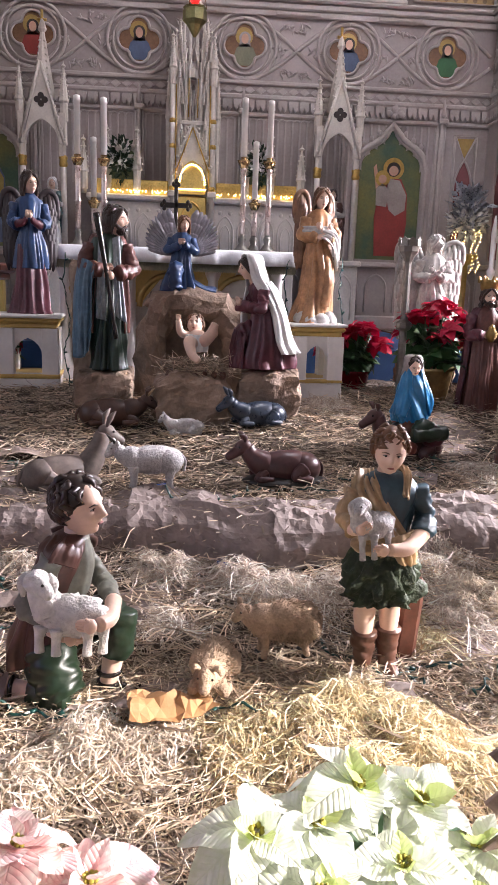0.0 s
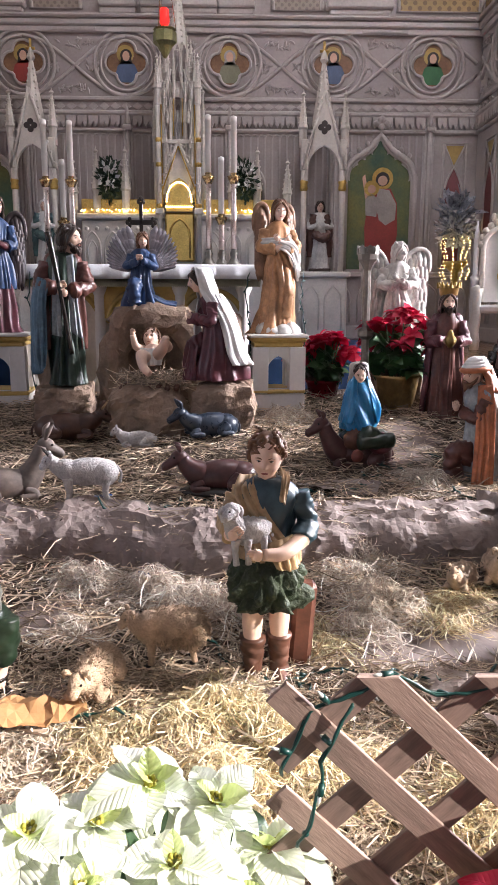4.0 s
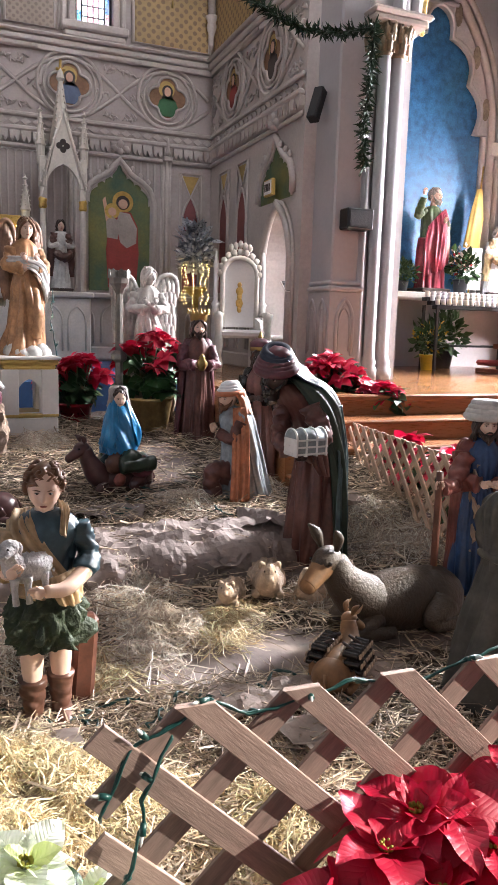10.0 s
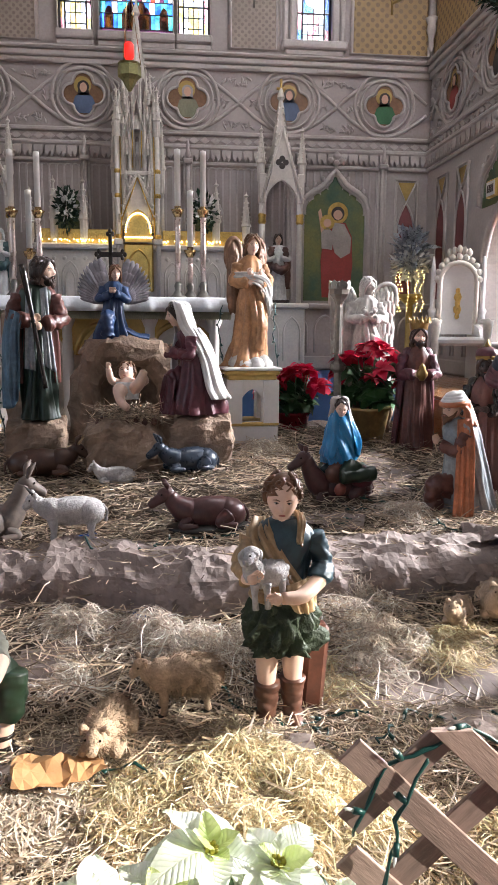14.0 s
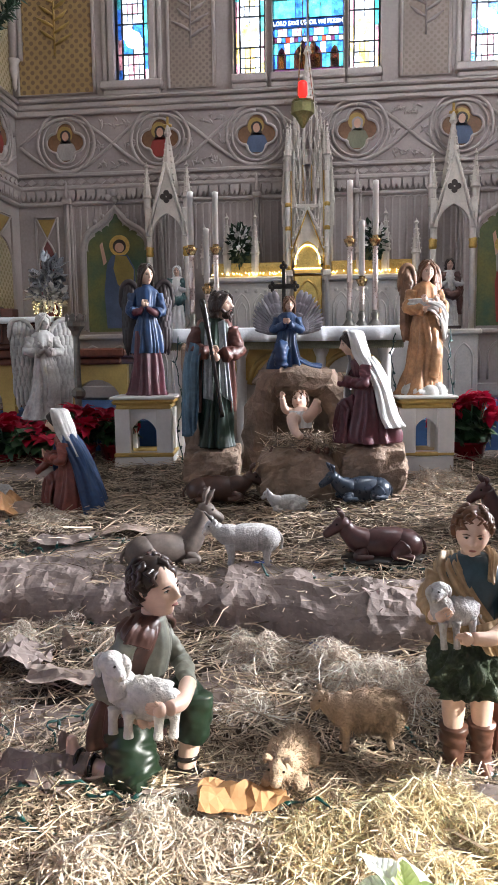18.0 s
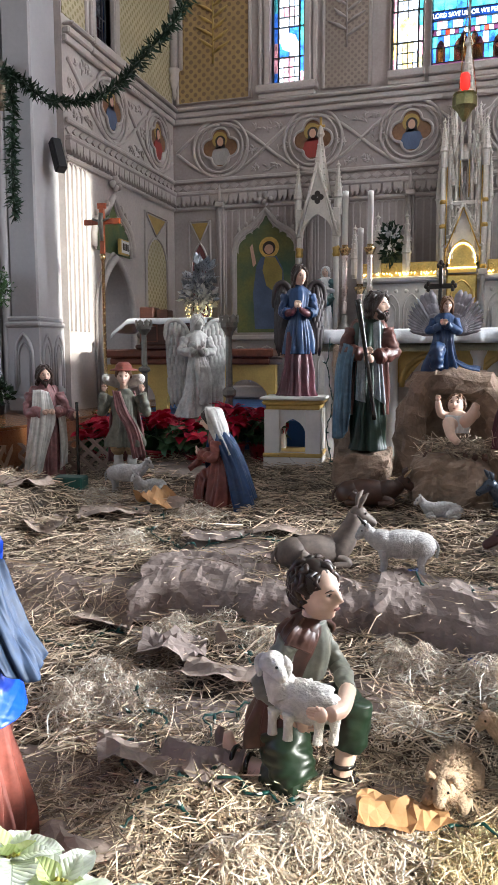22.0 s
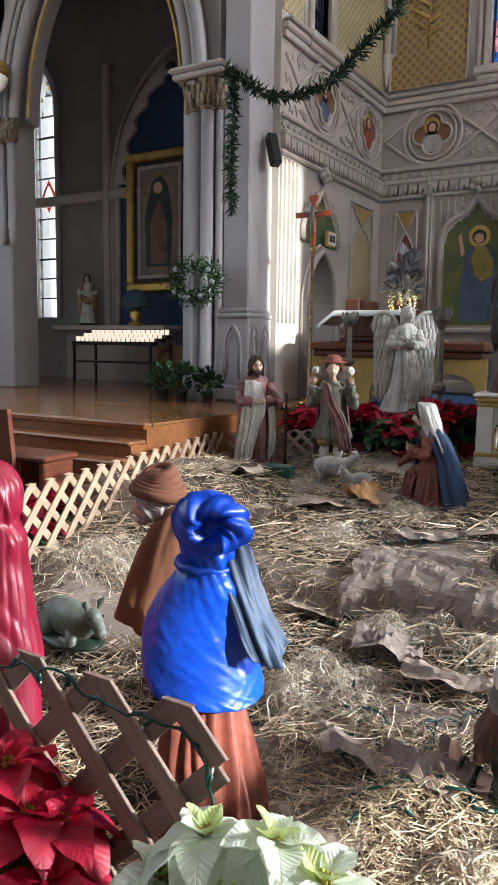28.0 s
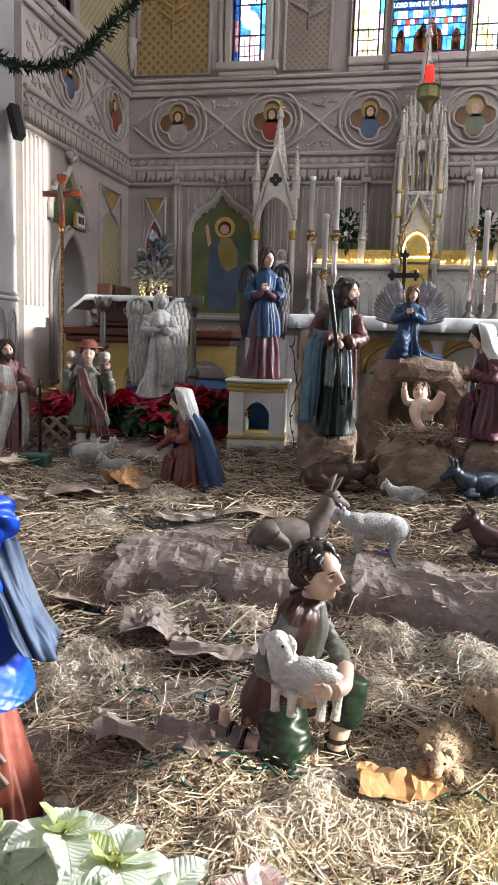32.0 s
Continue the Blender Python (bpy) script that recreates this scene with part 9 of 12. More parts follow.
def raised_hand_saint():
    F = Fig()
    red, grn, pnk = paint("crimson_mantle", (0.36, 0.03, 0.06)), paint("olive_green_tunic", (0.10, 0.15, 0.06)), paint("pink_lining", (0.52, 0.26, 0.22))
    F.robe([(0.0, 0, 0, 0.17, 0.14, 0.14), (0.08, 0, 0, 0.155, 0.13, 0.14), (0.35, 0, 0, 0.14, 0.12, 0.12), (0.55, 0, 0, 0.13, 0.11, 0.08)], red, 11, 7)
    F.robe([(0.5, 0, 0, 0.125, 0.1, 0.06), (0.7, 0, 0, 0.125, 0.095, 0.05), (0.82, 0, 0, 0.13, 0.08, 0.03), (0.88, 0, 0, 0.07, 0.06, 0.01)], grn, 8, 5)
    F.cloth([[(0.12, -0.06, 0.86), (0.02, -0.1, 0.8), (-0.12, -0.09, 0.66)], [(0.15, -0.08, 0.72), (0.02, -0.15, 0.64), (-0.16, -0.1, 0.52)], [(0.16, -0.08, 0.5), (0.0, -0.17, 0.42), (-0.17, -0.1, 0.34)], [(0.17, -0.08, 0.3), (0.0, -0.15, 0.2), (-0.15, -0.1, 0.14)]], red, 6, 0.024, 4)
    F.cloth([[(0.13, -0.1, 0.7), (0.2, -0.05, 0.72)], [(0.13, -0.13, 0.5), (0.21, -0.07, 0.5)], [(0.12, -0.12, 0.25), (0.19, -0.07, 0.3)]], pnk, 3, 0.016, 2, n=20)
    F.arm((-0.12, 0, 0.82), (-0.21, -0.03, 0.78), (-0.19, -0.08, 0.95), grn, 0.045, 0.04)
    F.hand((-0.19, -0.09, 1.0), 0.032, C_SKIN)
    F.arm((0.12, 0, 0.82), (0.17, -0.04, 0.68), (0.08, -0.13, 0.7), grn, 0.045, 0.045)
    F.hand((0.06, -0.15, 0.72), 0.03, C_SKIN)
    F.head((0.01, -0.03, 0.985), 0.078, 12, 6, C_SKIN, C_GREYHAIR, C_GREYHAIR, 0.0, 0.4)
    box(F.mb, -0.19, 0.19, -0.16, 0.16, -0.03, 0.02, F.i(C_HAIR), b=0.01)
    return F


raised_hand_saint().place("saint_statue", "painted saint statue in green and red with raised hand", pose(7.15, 8.35, 2.145, 0, 0, 5) @ Matrix.Scale(1.42, 4), "statue", "church statues")
small_statue("saint_statue", "pale saint statue in white and gold on the chapel altar", 8.45, 8.4, 2.12, 1.05, C_WHITE, C_TAN, C_GREYHAIR, -5)
votive_rack(6.75, 8.25, 7.5, 7.9, 2.02, 0, False, "black iron votive rack with rows of pale cups")
fl = thing("flag", "yellow and white flag hanging on a pole", "flag")
mb = MB()
tube(mb, [(8.0, 8.45, 2.1), (8.12, 8.45, 4.1)], 0.015, 8)
part("pole", mb, M_GOLD, fl)
for k, (m, z0, z1) in enumerate(((M_YPAINT, 2.85, 3.75), (C_WHITE, 2.2, 2.85))):
    mb = MB()
    loft(mb, [(z0, 8.02 - 0.02 * (1 - k), 8.45, 0.2 - 0.06 * (1 - k), 0.05, 0.2), ((z0 + z1) / 2, 8.05, 8.45, 0.15 - 0.03 * (1 - k), 0.05, 0.25), (z1, 8.08, 8.45, 0.05 if k == 0 else 0.14, 0.03, 0.1)], 24, folds=5)
    part("cloth", mb, m, fl)


def chair_kneeler(x, y, rz):
    c = thing("kneeler", "dark red wooden kneeler with patterned red cushions", "kneeler", pose(x, y, FLOOR_Z, 0, 0, rz), "kneelers")
    red = M_CUSH
    for dx in (-0.27, 0.27):
        mb = MB()
        box(mb, dx - 0.03, dx + 0.03, -0.25, -0.15, 0, 0.85, b=0.01)
        box(mb, dx - 0.03, dx + 0.03, -0.15, 0.35, 0, 0.06, b=0.01)
        box(mb, dx - 0.03, dx + 0.03, -0.12, 0.0, 0.35, 0.42, b=0.01)
        part("side", mb, M_REDW, c)
    mb = MB()
    box(mb, -0.33, 0.33, -0.33, -0.08, 0.85, 0.92, b=0.025)
    part("arm_cushion", mb, red, c, "red patterned cushion")
    mb = MB()
    box(mb, -0.3, 0.3, 0.05, 0.36, 0.1, 0.18, b=0.03)
    part("knee_cushion", mb, red, c, "red patterned cushion")
    return c


M_CUSH = diaper("red_patterned_cloth", (0.30, 0.05, 0.05), (0.42, 0.07, 0.07), 40)
chair_kneeler(7.75, 7.1, 0)
chair_kneeler(8.55, 7.2, 0)


def foliage(name, label, centre, spread, count, leaf, mats, parent=None, seed=1, category="plant", kindp=""):
    """Many small leaves round a point, as one mesh."""
    rn = random.Random(seed)
    mb = MB()
    for _ in range(count):
        d = Vector((rn.gauss(0, 1), rn.gauss(0, 1), rn.gauss(0, 1)))
        d = d.normalized() * (rn.random() ** 0.5)
        p = Vector(centre) + Vector((d.x * spread[0], d.y * spread[1], d.z * spread[2]))
        ax = Vector((d.x + rn.uniform(-0.6, 0.6), d.y + rn.uniform(-0.6, 0.6), d.z + rn.uniform(-0.2, 0.8))).normalized()
        sd = ax.cross(Vector((rn.uniform(-1, 1), rn.uniform(-1, 1), rn.uniform(-1, 1)))).normalized()
        nn = ax.cross(sd)
        L = leaf * rn.uniform(0.6, 1.3)
        W = L * 0.28
        q = [p, p + ax * L * 0.5 + sd * W + nn * L * 0.06, p + ax * L, p + ax * L * 0.5 - sd * W + nn * L * 0.06]
        mb.add([tuple(v) for v in q], [(0, 1, 2), (0, 2, 3)], rn.randrange(len(mats)))
    return mb


def potted(name, label, x, y, z, s, mats, pot, seed, petals=None, group=""):
    t = thing(name, label, "plant", pose(x, y, z), group)
    mb = MB()
    lathe(mb, [(0.09 * s, 0), (0.12 * s, 0.2 * s), (0.13 * s, 0.2 * s), (0.13 * s, 0.23 * s), (0.11 * s, 0.23 * s)], 14)
    part("pot", mb, pot, t)
    part("leaves", foliage("leaves", "", (0, 0, 0.42 * s), (0.25 * s, 0.25 * s, 0.24 * s), 180, 0.14 * s, mats, seed=seed), mats, t)
    if petals:
        part("blossom", foliage("flowers", "", (0, -0.03, 0.5 * s), (0.24 * s, 0.24 * s, 0.22 * s), 160, 0.07 * s, petals, seed=seed + 50), petals, t)
    return t


M_TERRA = mat("dark_plastic_pot", (0.06, 0.06, 0.07), 0.5)
M_YPOT = mat("yellow_foil_pot", (0.75, 0.55, 0.03), 0.35)
M_YFL = mat("yellow_petal", (0.80, 0.50, 0.05), 0.6)
M_RFL = mat("red_petal", (0.45, 0.02, 0.03), 0.6, per=0.1)
potted("potted_plant", "yellow flowering plant in a yellow pot on the floor", 6.85, 7.8, FLOOR_Z, 1.0, [M_LEAF], M_YPOT, 4, [M_YFL, M_LEAF])
potted("potted_plant", "leafy green plant in a dark pot on the floor", 7.5, 8.3, FLOOR_Z, 1.3, [M_LEAF], M_TERRA, 5)
potted("flower_arrangement", "red and white flower arrangement on the chapel altar", 7.65, 8.2, 2.1, 1.0, [M_LEAF], M_TERRA, 6, [M_PETAL, M_RFL, M_PETAL])
potted("potted_plant", "green plant on the chapel altar", 6.6, 8.2, 2.1, 0.7, [M_LEAF], M_TERRA, 7)
for i, (x, y, s) in enumerate(((-5.75, 5.6, 0.62), (-5.42, 5.52, 0.66), (-5.1, 5.6, 0.58))):
    potted("potted_plant", "dark green leafy plant in a dark pot by the pier", x, y, FLOOR_Z, s, [M_LEAF, M_PINE], M_TERRA, 10 + i, group="plants by the pier")


def garland(pts, label, seed, r=0.105):
    rn = random.Random(seed)
    t = thing("garland", label, "garland", group="garlands")
    P = [Vector(p) for p in pts]
    fine = []
    for i in range(len(P) - 1):
        p0, p1, p2, p3 = P[max(i - 1, 0)], P[i], P[i + 1], P[min(i + 2, len(P) - 1)]
        for k in range(6):
            u = k / 6
            fine.append(0.5 * ((2 * p1) + (p2 - p0) * u + (2 * p0 - 5 * p1 + 4 * p2 - p3) * u * u + (3 * p1 - p0 - 3 * p2 + p3) * u ** 3))
    fine.append(P[-1])
    mb = MB()
    tube(mb, fine, 0.012, 5)
    part("rope", mb, M_PINE, t)
    mb = MB()
    for a, b in zip(fine, fine[1:]):
        d = b - a
        n = max(3, int(d.length * 420))
        for k in range(n):
            p = a + d * (k / n)
            v = Vector((rn.gauss(0, 1), rn.gauss(0, 1), rn.gauss(0, 1))).normalized()
            v = (v + d.normalized() * 0.5).normalized()
            L = r * rn.uniform(0.6, 1.35)
            sd = v.cross(Vector((rn.gauss(0, 1), rn.gauss(0, 1), rn.gauss(0, 1)))).normalized() * 0.012
            mb.add([tuple(p), tuple(p + v * L * 0.5 + sd), tuple(p + v * L), tuple(p + v * L * 0.5 - sd)], [(0, 1, 2), (0, 2, 3)])
    part("needles", mb, M_PINE, t)
    return t


garland([(-5.0, 5.75, 4.66), (-4.75, 5.75, 4.5), (-4.47, 5.75, 4.3), (-4.07, 5.75, 4.24), (-3.67, 5.75, 4.33), (-3.28, 5.75, 4.65), (-2.95, 5.75, 4.95), (-2.6, 5.75, 5.5), (-2.3, 5.75, 6.2)], "green fir garland hung in a swag from the pier", 1)
garland([(-4.92, 5.72, 4.66), (-4.86, 5.72, 4.2), (-4.9, 5.72, 3.6), (-4.88, 5.72, 3.1)], "green fir garland tail hanging down the pier", 2)
garland([(4.5, 5.78, 4.65), (4.05, 5.78, 4.52), (3.66, 5.78, 4.5), (3.28, 5.78, 4.6), (3.0, 5.78, 4.75), (2.6, 5.78, 5.15), (2.3, 5.78, 5.7)], "green fir garland hung in a swag from the pier", 3)
garland([(4.47, 5.74, 4.66), (4.45, 5.74, 4.2), (4.4, 5.74, 3.7), (4.42, 5.74, 3.22)], "green fir garland tail hanging down the pier", 4)
wr = thing("wreath", "round green wreath with silver and blue ornaments hung on the pier", "wreath", pose(-5.36, 5.7, 2.35))
mb = MB()
rn = random.Random(9)
for k in range(1500):
    a = rn.uniform(0, TAU)
    q = rn.gauss(0, 0.045)
    p = Vector(((0.25 + q) * math.cos(a) * 1.2, rn.gauss(0, 0.05), (0.20 + q) * math.sin(a)))
    v = Vector((rn.gauss(0, 1), rn.gauss(0, 1), rn.gauss(0, 1))).normalized()
    L = rn.uniform(0.03, 0.075)
    sd = v.orthogonal().normalized() * 0.010
    mb.add([tuple(p), tuple(p + v * L * 0.5 + sd), tuple(p + v * L), tuple(p + v * L * 0.5 - sd)], [(0, 1, 2), (0, 2, 3)], 1 if rn.random() < 0.12 else 0)
part("greenery", mb, [M_LEAF, M_SILVER], wr)
mb = MB()
for k in range(9):
    a = rn.uniform(0, TAU)
    ball(mb, (0.3 * math.cos(a), -0.09, 0.2 * math.sin(a)), 0.03, 8, 6)
part("ornaments", mb, M_SILVER, wr, "silver ornaments")
for x, z, m in ((4.42, 2.7, 0),):
    sp = thing("loudspeaker", "small black loudspeaker fixed to the pier", "loudspeaker")
    mb = MB()
    box(mb, x - 0.16, x + 0.16, 5.74, 5.93, z - 0.11, z + 0.11, b=0.012)
    part("case", mb, M_IRON, sp)
    mb = MB()
    box(mb, x - 0.13, x + 0.13, 5.732, 5.74, z - 0.085, z + 0.085)
    part("grille", mb, mat("speaker_grille", (0.04, 0.04, 0.045), 0.8, fine=150, bump=0.8), sp)
for x, y, z, rz in ((4.06, 6.2, 3.93, 35), (-4.62, 6.2, 3.85, -35)):
    sp = single("column_loudspeaker", box(MB(), -0.06, 0.06, -0.06, 0.06, -0.2, 0.2, b=0.015), M_IRON, "slim black loudspeaker tilted on the pier edge", "loudspeaker", pose(x, y, z, 0, 25 if x > 0 else -25, rz), "column speakers")

# ---- the high altar ----
def pinnacle(mb, x, y, z0, z1, r, m=0):
    h = z1 - z0
    lathe(mb, [(r, z0), (r, z0 + h * 0.3), (r * 1.35, z0 + h * 0.33), (r * 1.1, z0 + h * 0.38), (r * 0.25, z0 + h * 0.88), (r * 0.7, z0 + h * 0.91), (r * 0.2, z0 + h * 0.95), (r * 0.05, z1)], 8, m, c=(x, y), smooth=False)
    for k in range(5):
        zz = z0 + h * (0.42 + 0.09 * k)
        rr = r * (1.15 - 0.17 * k)
        for q in range(4):
            a = TAU * q / 4
            ball(mb, (x + rr * math.cos(a), y + rr * math.sin(a), zz), (r * 0.28, r * 0.28, r * 0.24), 5, 4, m)


ha = thing("high_altar", "ivory carved gothic high altar with gilded details", "altar")
Y = 9.25
mb = MB()
box(mb, -1.62, 1.2, Y - 0.05, 9.72, FLOOR_Z, 2.62, b=0.02)
box(mb, -1.68, 1.26, Y - 0.12, 9.72, 2.62, 2.7, b=0.02)
part("retable", mb, M_CREAM, ha)
for i in range(10):
    c = -1.62 + 2.82 * (i + 0.5) / 10
    if abs(c + 0.25) < 0.3:
        continue
    mb = MB()
    moulding(mb, pointed(c, 1.9, 0.22, 2.25, 2.46, 6), 0.014, Y - 0.06)
    moulding(mb, pointed(c, 1.9, 0.13, 2.2, 2.34, 6), 0.010, Y - 0.06)
    for q in (-1, 1):
        ball(mb, (c + q * 0.07, Y - 0.06, 2.5), (0.03, 0.012, 0.03), 6, 4)
    part("blind_arch", mb, M_CREAM, ha)
for x0, x1 in ((-1.62, -0.58), (0.08, 1.2)):
    mb = MB()
    box(mb, x0, x1, Y - 0.02, Y + 0.12, 2.7, 2.9, b=0.01)
    for k in range(int((x1 - x0) / 0.1)):
        xx = x0 + 0.05 + 0.1 * k
        moulding(mb, arc(xx, 2.81, 0.035, 0, 330, 9), 0.008, Y - 0.025, closed=True)
    part("gallery", mb, M_GOLD, ha, "pierced gilded gallery")
    mb = MB()
    rn = random.Random(3)
    for k in range(46):
        ball(mb, (rn.uniform(x0, x1), Y - 0.09 - rn.random() * 0.03, 2.72 + 0.03 * rn.random()), 0.011, 5, 4)
    part("fairy_light_string", mb, M_FAIRY, ha, "string of warm lights", kind="stuff")
TX = -0.25
for q in (-1, 1):
    mb = MB()
    tube(mb, [(TX + q * 0.27, Y - 0.14, 1.85), (TX + q * 0.27, Y - 0.14, 4.25)], 0.035, 8)
    box(mb, TX + q * 0.27 - 0.06, TX + q * 0.27 + 0.06, Y - 0.2, Y - 0.08, 2.68, 2.76, b=0.01)
    tube(mb, [(TX + q * 0.2, Y - 0.05, 3.2), (TX + q * 0.2, Y - 0.05, 4.5)], 0.022, 8)
    pinnacle(mb, TX + q * 0.27, Y - 0.14, 4.1, 4.75, 0.045)
    pinnacle(mb, TX + q * 0.18, Y - 0.05, 4.4, 4.95, 0.035)
    pinnacle(mb, TX + q * 0.33, Y + 0.05, 3.4, 4.4, 0.04)
    tube(mb, [(TX + q * 0.33, Y + 0.05, 2.7), (TX + q * 0.33, Y + 0.05, 3.5)], 0.03, 8)
    tube(mb, [(TX + q * 0.26, Y - 0.14, 3.0), (TX + q * 0.13, Y - 0.16, 3.35), (TX, Y - 0.16, 3.62)], 0.022, 6)
    for k in range(5):
        ball(mb, (TX + q * (0.25 - 0.045 * k), Y - 0.17, 3.08 + 0.12 * k), 0.022, 6, 4)
    moulding(mb, pointed(TX + q * 0.11, 3.65, 0.15, 4.05, 4.2, 5), 0.012, Y - 0.12)
    for k in range(12):
        pinnacle(mb, TX + q * (0.14 + 0.02 * (k % 3)) , Y - 0.18 + 0.05 * (k % 2), 2.9 + 0.16 * k, 3.12 + 0.16 * k, 0.018)
    part("tower_shaft", mb, M_CREAM, ha)
mb = MB()
box(mb, TX - 0.22, TX + 0.22, Y - 0.02, Y + 0.3, 2.9, 4.3, b=0.02)
lathe(mb, [(0.24, 4.2), (0.24, 4.3), (0.17, 4.4), (0.15, 4.75), (0.19, 4.8), (0.12, 4.9), (0.03, 5.7), (0.06, 5.74), (0.0, 5.9)], 8, c=(TX, Y + 0.1), smooth=False)
for k in range(9):
    for q in range(6):
        a = TAU * q / 6
        rr = 0.13 - 0.012 * k
        ball(mb, (TX + rr * math.cos(a), Y + 0.1 + rr * math.sin(a), 4.92 + 0.08 * k), (0.018, 0.018, 0.016), 5, 4)
moulding(mb, pointed(TX, 3.7, 0.3, 4.0, 4.25, 6), 0.018, Y - 0.05)
# Taupe plates on the tower put the shade of open niches into colour.
for q in (-1, 0, 1):
    for zz in (3.68, 4.42):
        prism(mb, pointed(TX + q * (0.13 if zz < 4 else 0.09), zz, 0.08 if zz < 4 else 0.05, zz + 0.36, zz + 0.46, 5), Y - 0.035 if zz < 4 else Y - 0.075, Y - 0.018, 1)
prism(mb, [(TX - 0.24, 2.95), (TX + 0.24, 2.95), (TX, 3.6)], Y - 0.14, Y - 0.05)
for q in (-1, 1):
    for k in range(8):
        ball(mb, (TX + q * (0.25 - 0.03 * k), Y - 0.16, 2.98 + 0.085 * k), (0.024, 0.02, 0.024), 6, 4)
    for x_, z0_, z1_, r_ in ((0.10, 3.55, 4.6, 0.024), (0.19, 3.3, 4.42, 0.026), (0.23, 4.2, 4.8, 0.024), (0.13, 4.45, 5.0, 0.022), (0.05, 4.3, 4.85, 0.02)):
        tube(mb, [(TX + q * x_, Y - 0.13, z0_ - 0.3), (TX + q * x_, Y - 0.13, z0_ + 0.1)], r_ * 0.7, 6)
        pinnacle(mb, TX + q * x_, Y - 0.13, z0_, z1_, r_)
    moulding(mb, [(TX + q * 0.17, 4.2), (TX + q * 0.085, 4.55)], 0.012, Y - 0.14)
moulding(mb, [(TX - 0.085, 4.2), (TX, 4.62), (TX + 0.085, 4.2)], 0.016, Y - 0.15)
box(mb, TX - 0.25, TX + 0.25, Y - 0.16, Y - 0.04, 3.6, 3.66, b=0.01)
part("tower", mb, [M_CREAM, M_TAUPE], ha, "carved ivory spire with niche shade put into taupe plates")
mb = MB()
for q in (-1, 1):
    tube(mb, [(TX + q * 0.225, Y - 0.165, 2.78), (TX + q * 0.225, Y - 0.165, 4.1)], 0.009, 6)
    tube(mb, [(TX + q * 0.06, Y - 0.16, 3.7), (TX + q * 0.06, Y - 0.16, 4.18)], 0.008, 6)
    tube(mb, [(TX + q * 0.225, Y - 0.175, 3.0), (TX, Y - 0.175, 3.57)], 0.01, 6)
    for zz in (2.76, 3.3, 3.62):
        lathe(mb, [(0.03, zz), (0.045, zz + 0.02), (0.045, zz + 0.05), (0.03, zz + 0.07)], 8, c=(TX + q * 0.27, Y - 0.14))
part("gilded_line", mb, M_GOLD, ha, "gilded edges on the tower")
mb = MB()
prism(mb, pointed(TX, 2.72, 0.36, 2.9, 3.16, 6), Y - 0.165, Y - 0.145)
part("canopy_arch", mb, M_GOLD, ha, "gilded canopy niche")
mb = MB()
for k in range(26):
    a = math.pi * k / 25
    ball(mb, (TX + 0.17 * math.cos(a), Y - 0.19, 2.85 + 0.25 * math.sin(a)), 0.014, 6, 4)
for k in range(14):
    ball(mb, (TX - 0.18 + 0.36 * k / 13, Y - 0.19, 2.78), 0.014, 6, 4)
part("fairy_light_string", mb, M_FAIRY, ha, "warm lights round the canopy", kind="stuff")
mb = MB()
box(mb, TX - 0.2, TX + 0.2, Y - 0.15, Y - 0.05, 2.05, 2.7, b=0.02)
moulding(mb, pointed(TX, 2.1, 0.28, 2.4, 2.62, 6), 0.016, Y - 0.155)
part("tabernacle_door", mb, M_GOLD, ha, "gilded tabernacle door")
F = Fig()
box(F.mb, TX - 0.02, TX + 0.02, Y - 0.1, Y - 0.06, 3.55, 4.05, F.i(C_MARBLE), b=0.006)
box(F.mb, TX - 0.13, TX + 0.13, Y - 0.1, Y - 0.06, 3.86, 3.9, F.i(C_MARBLE), b=0.006)
F.place("tower_cross", "small ivory cross in the altar tower", Matrix.Identity(4), "cross", "altar crosses")
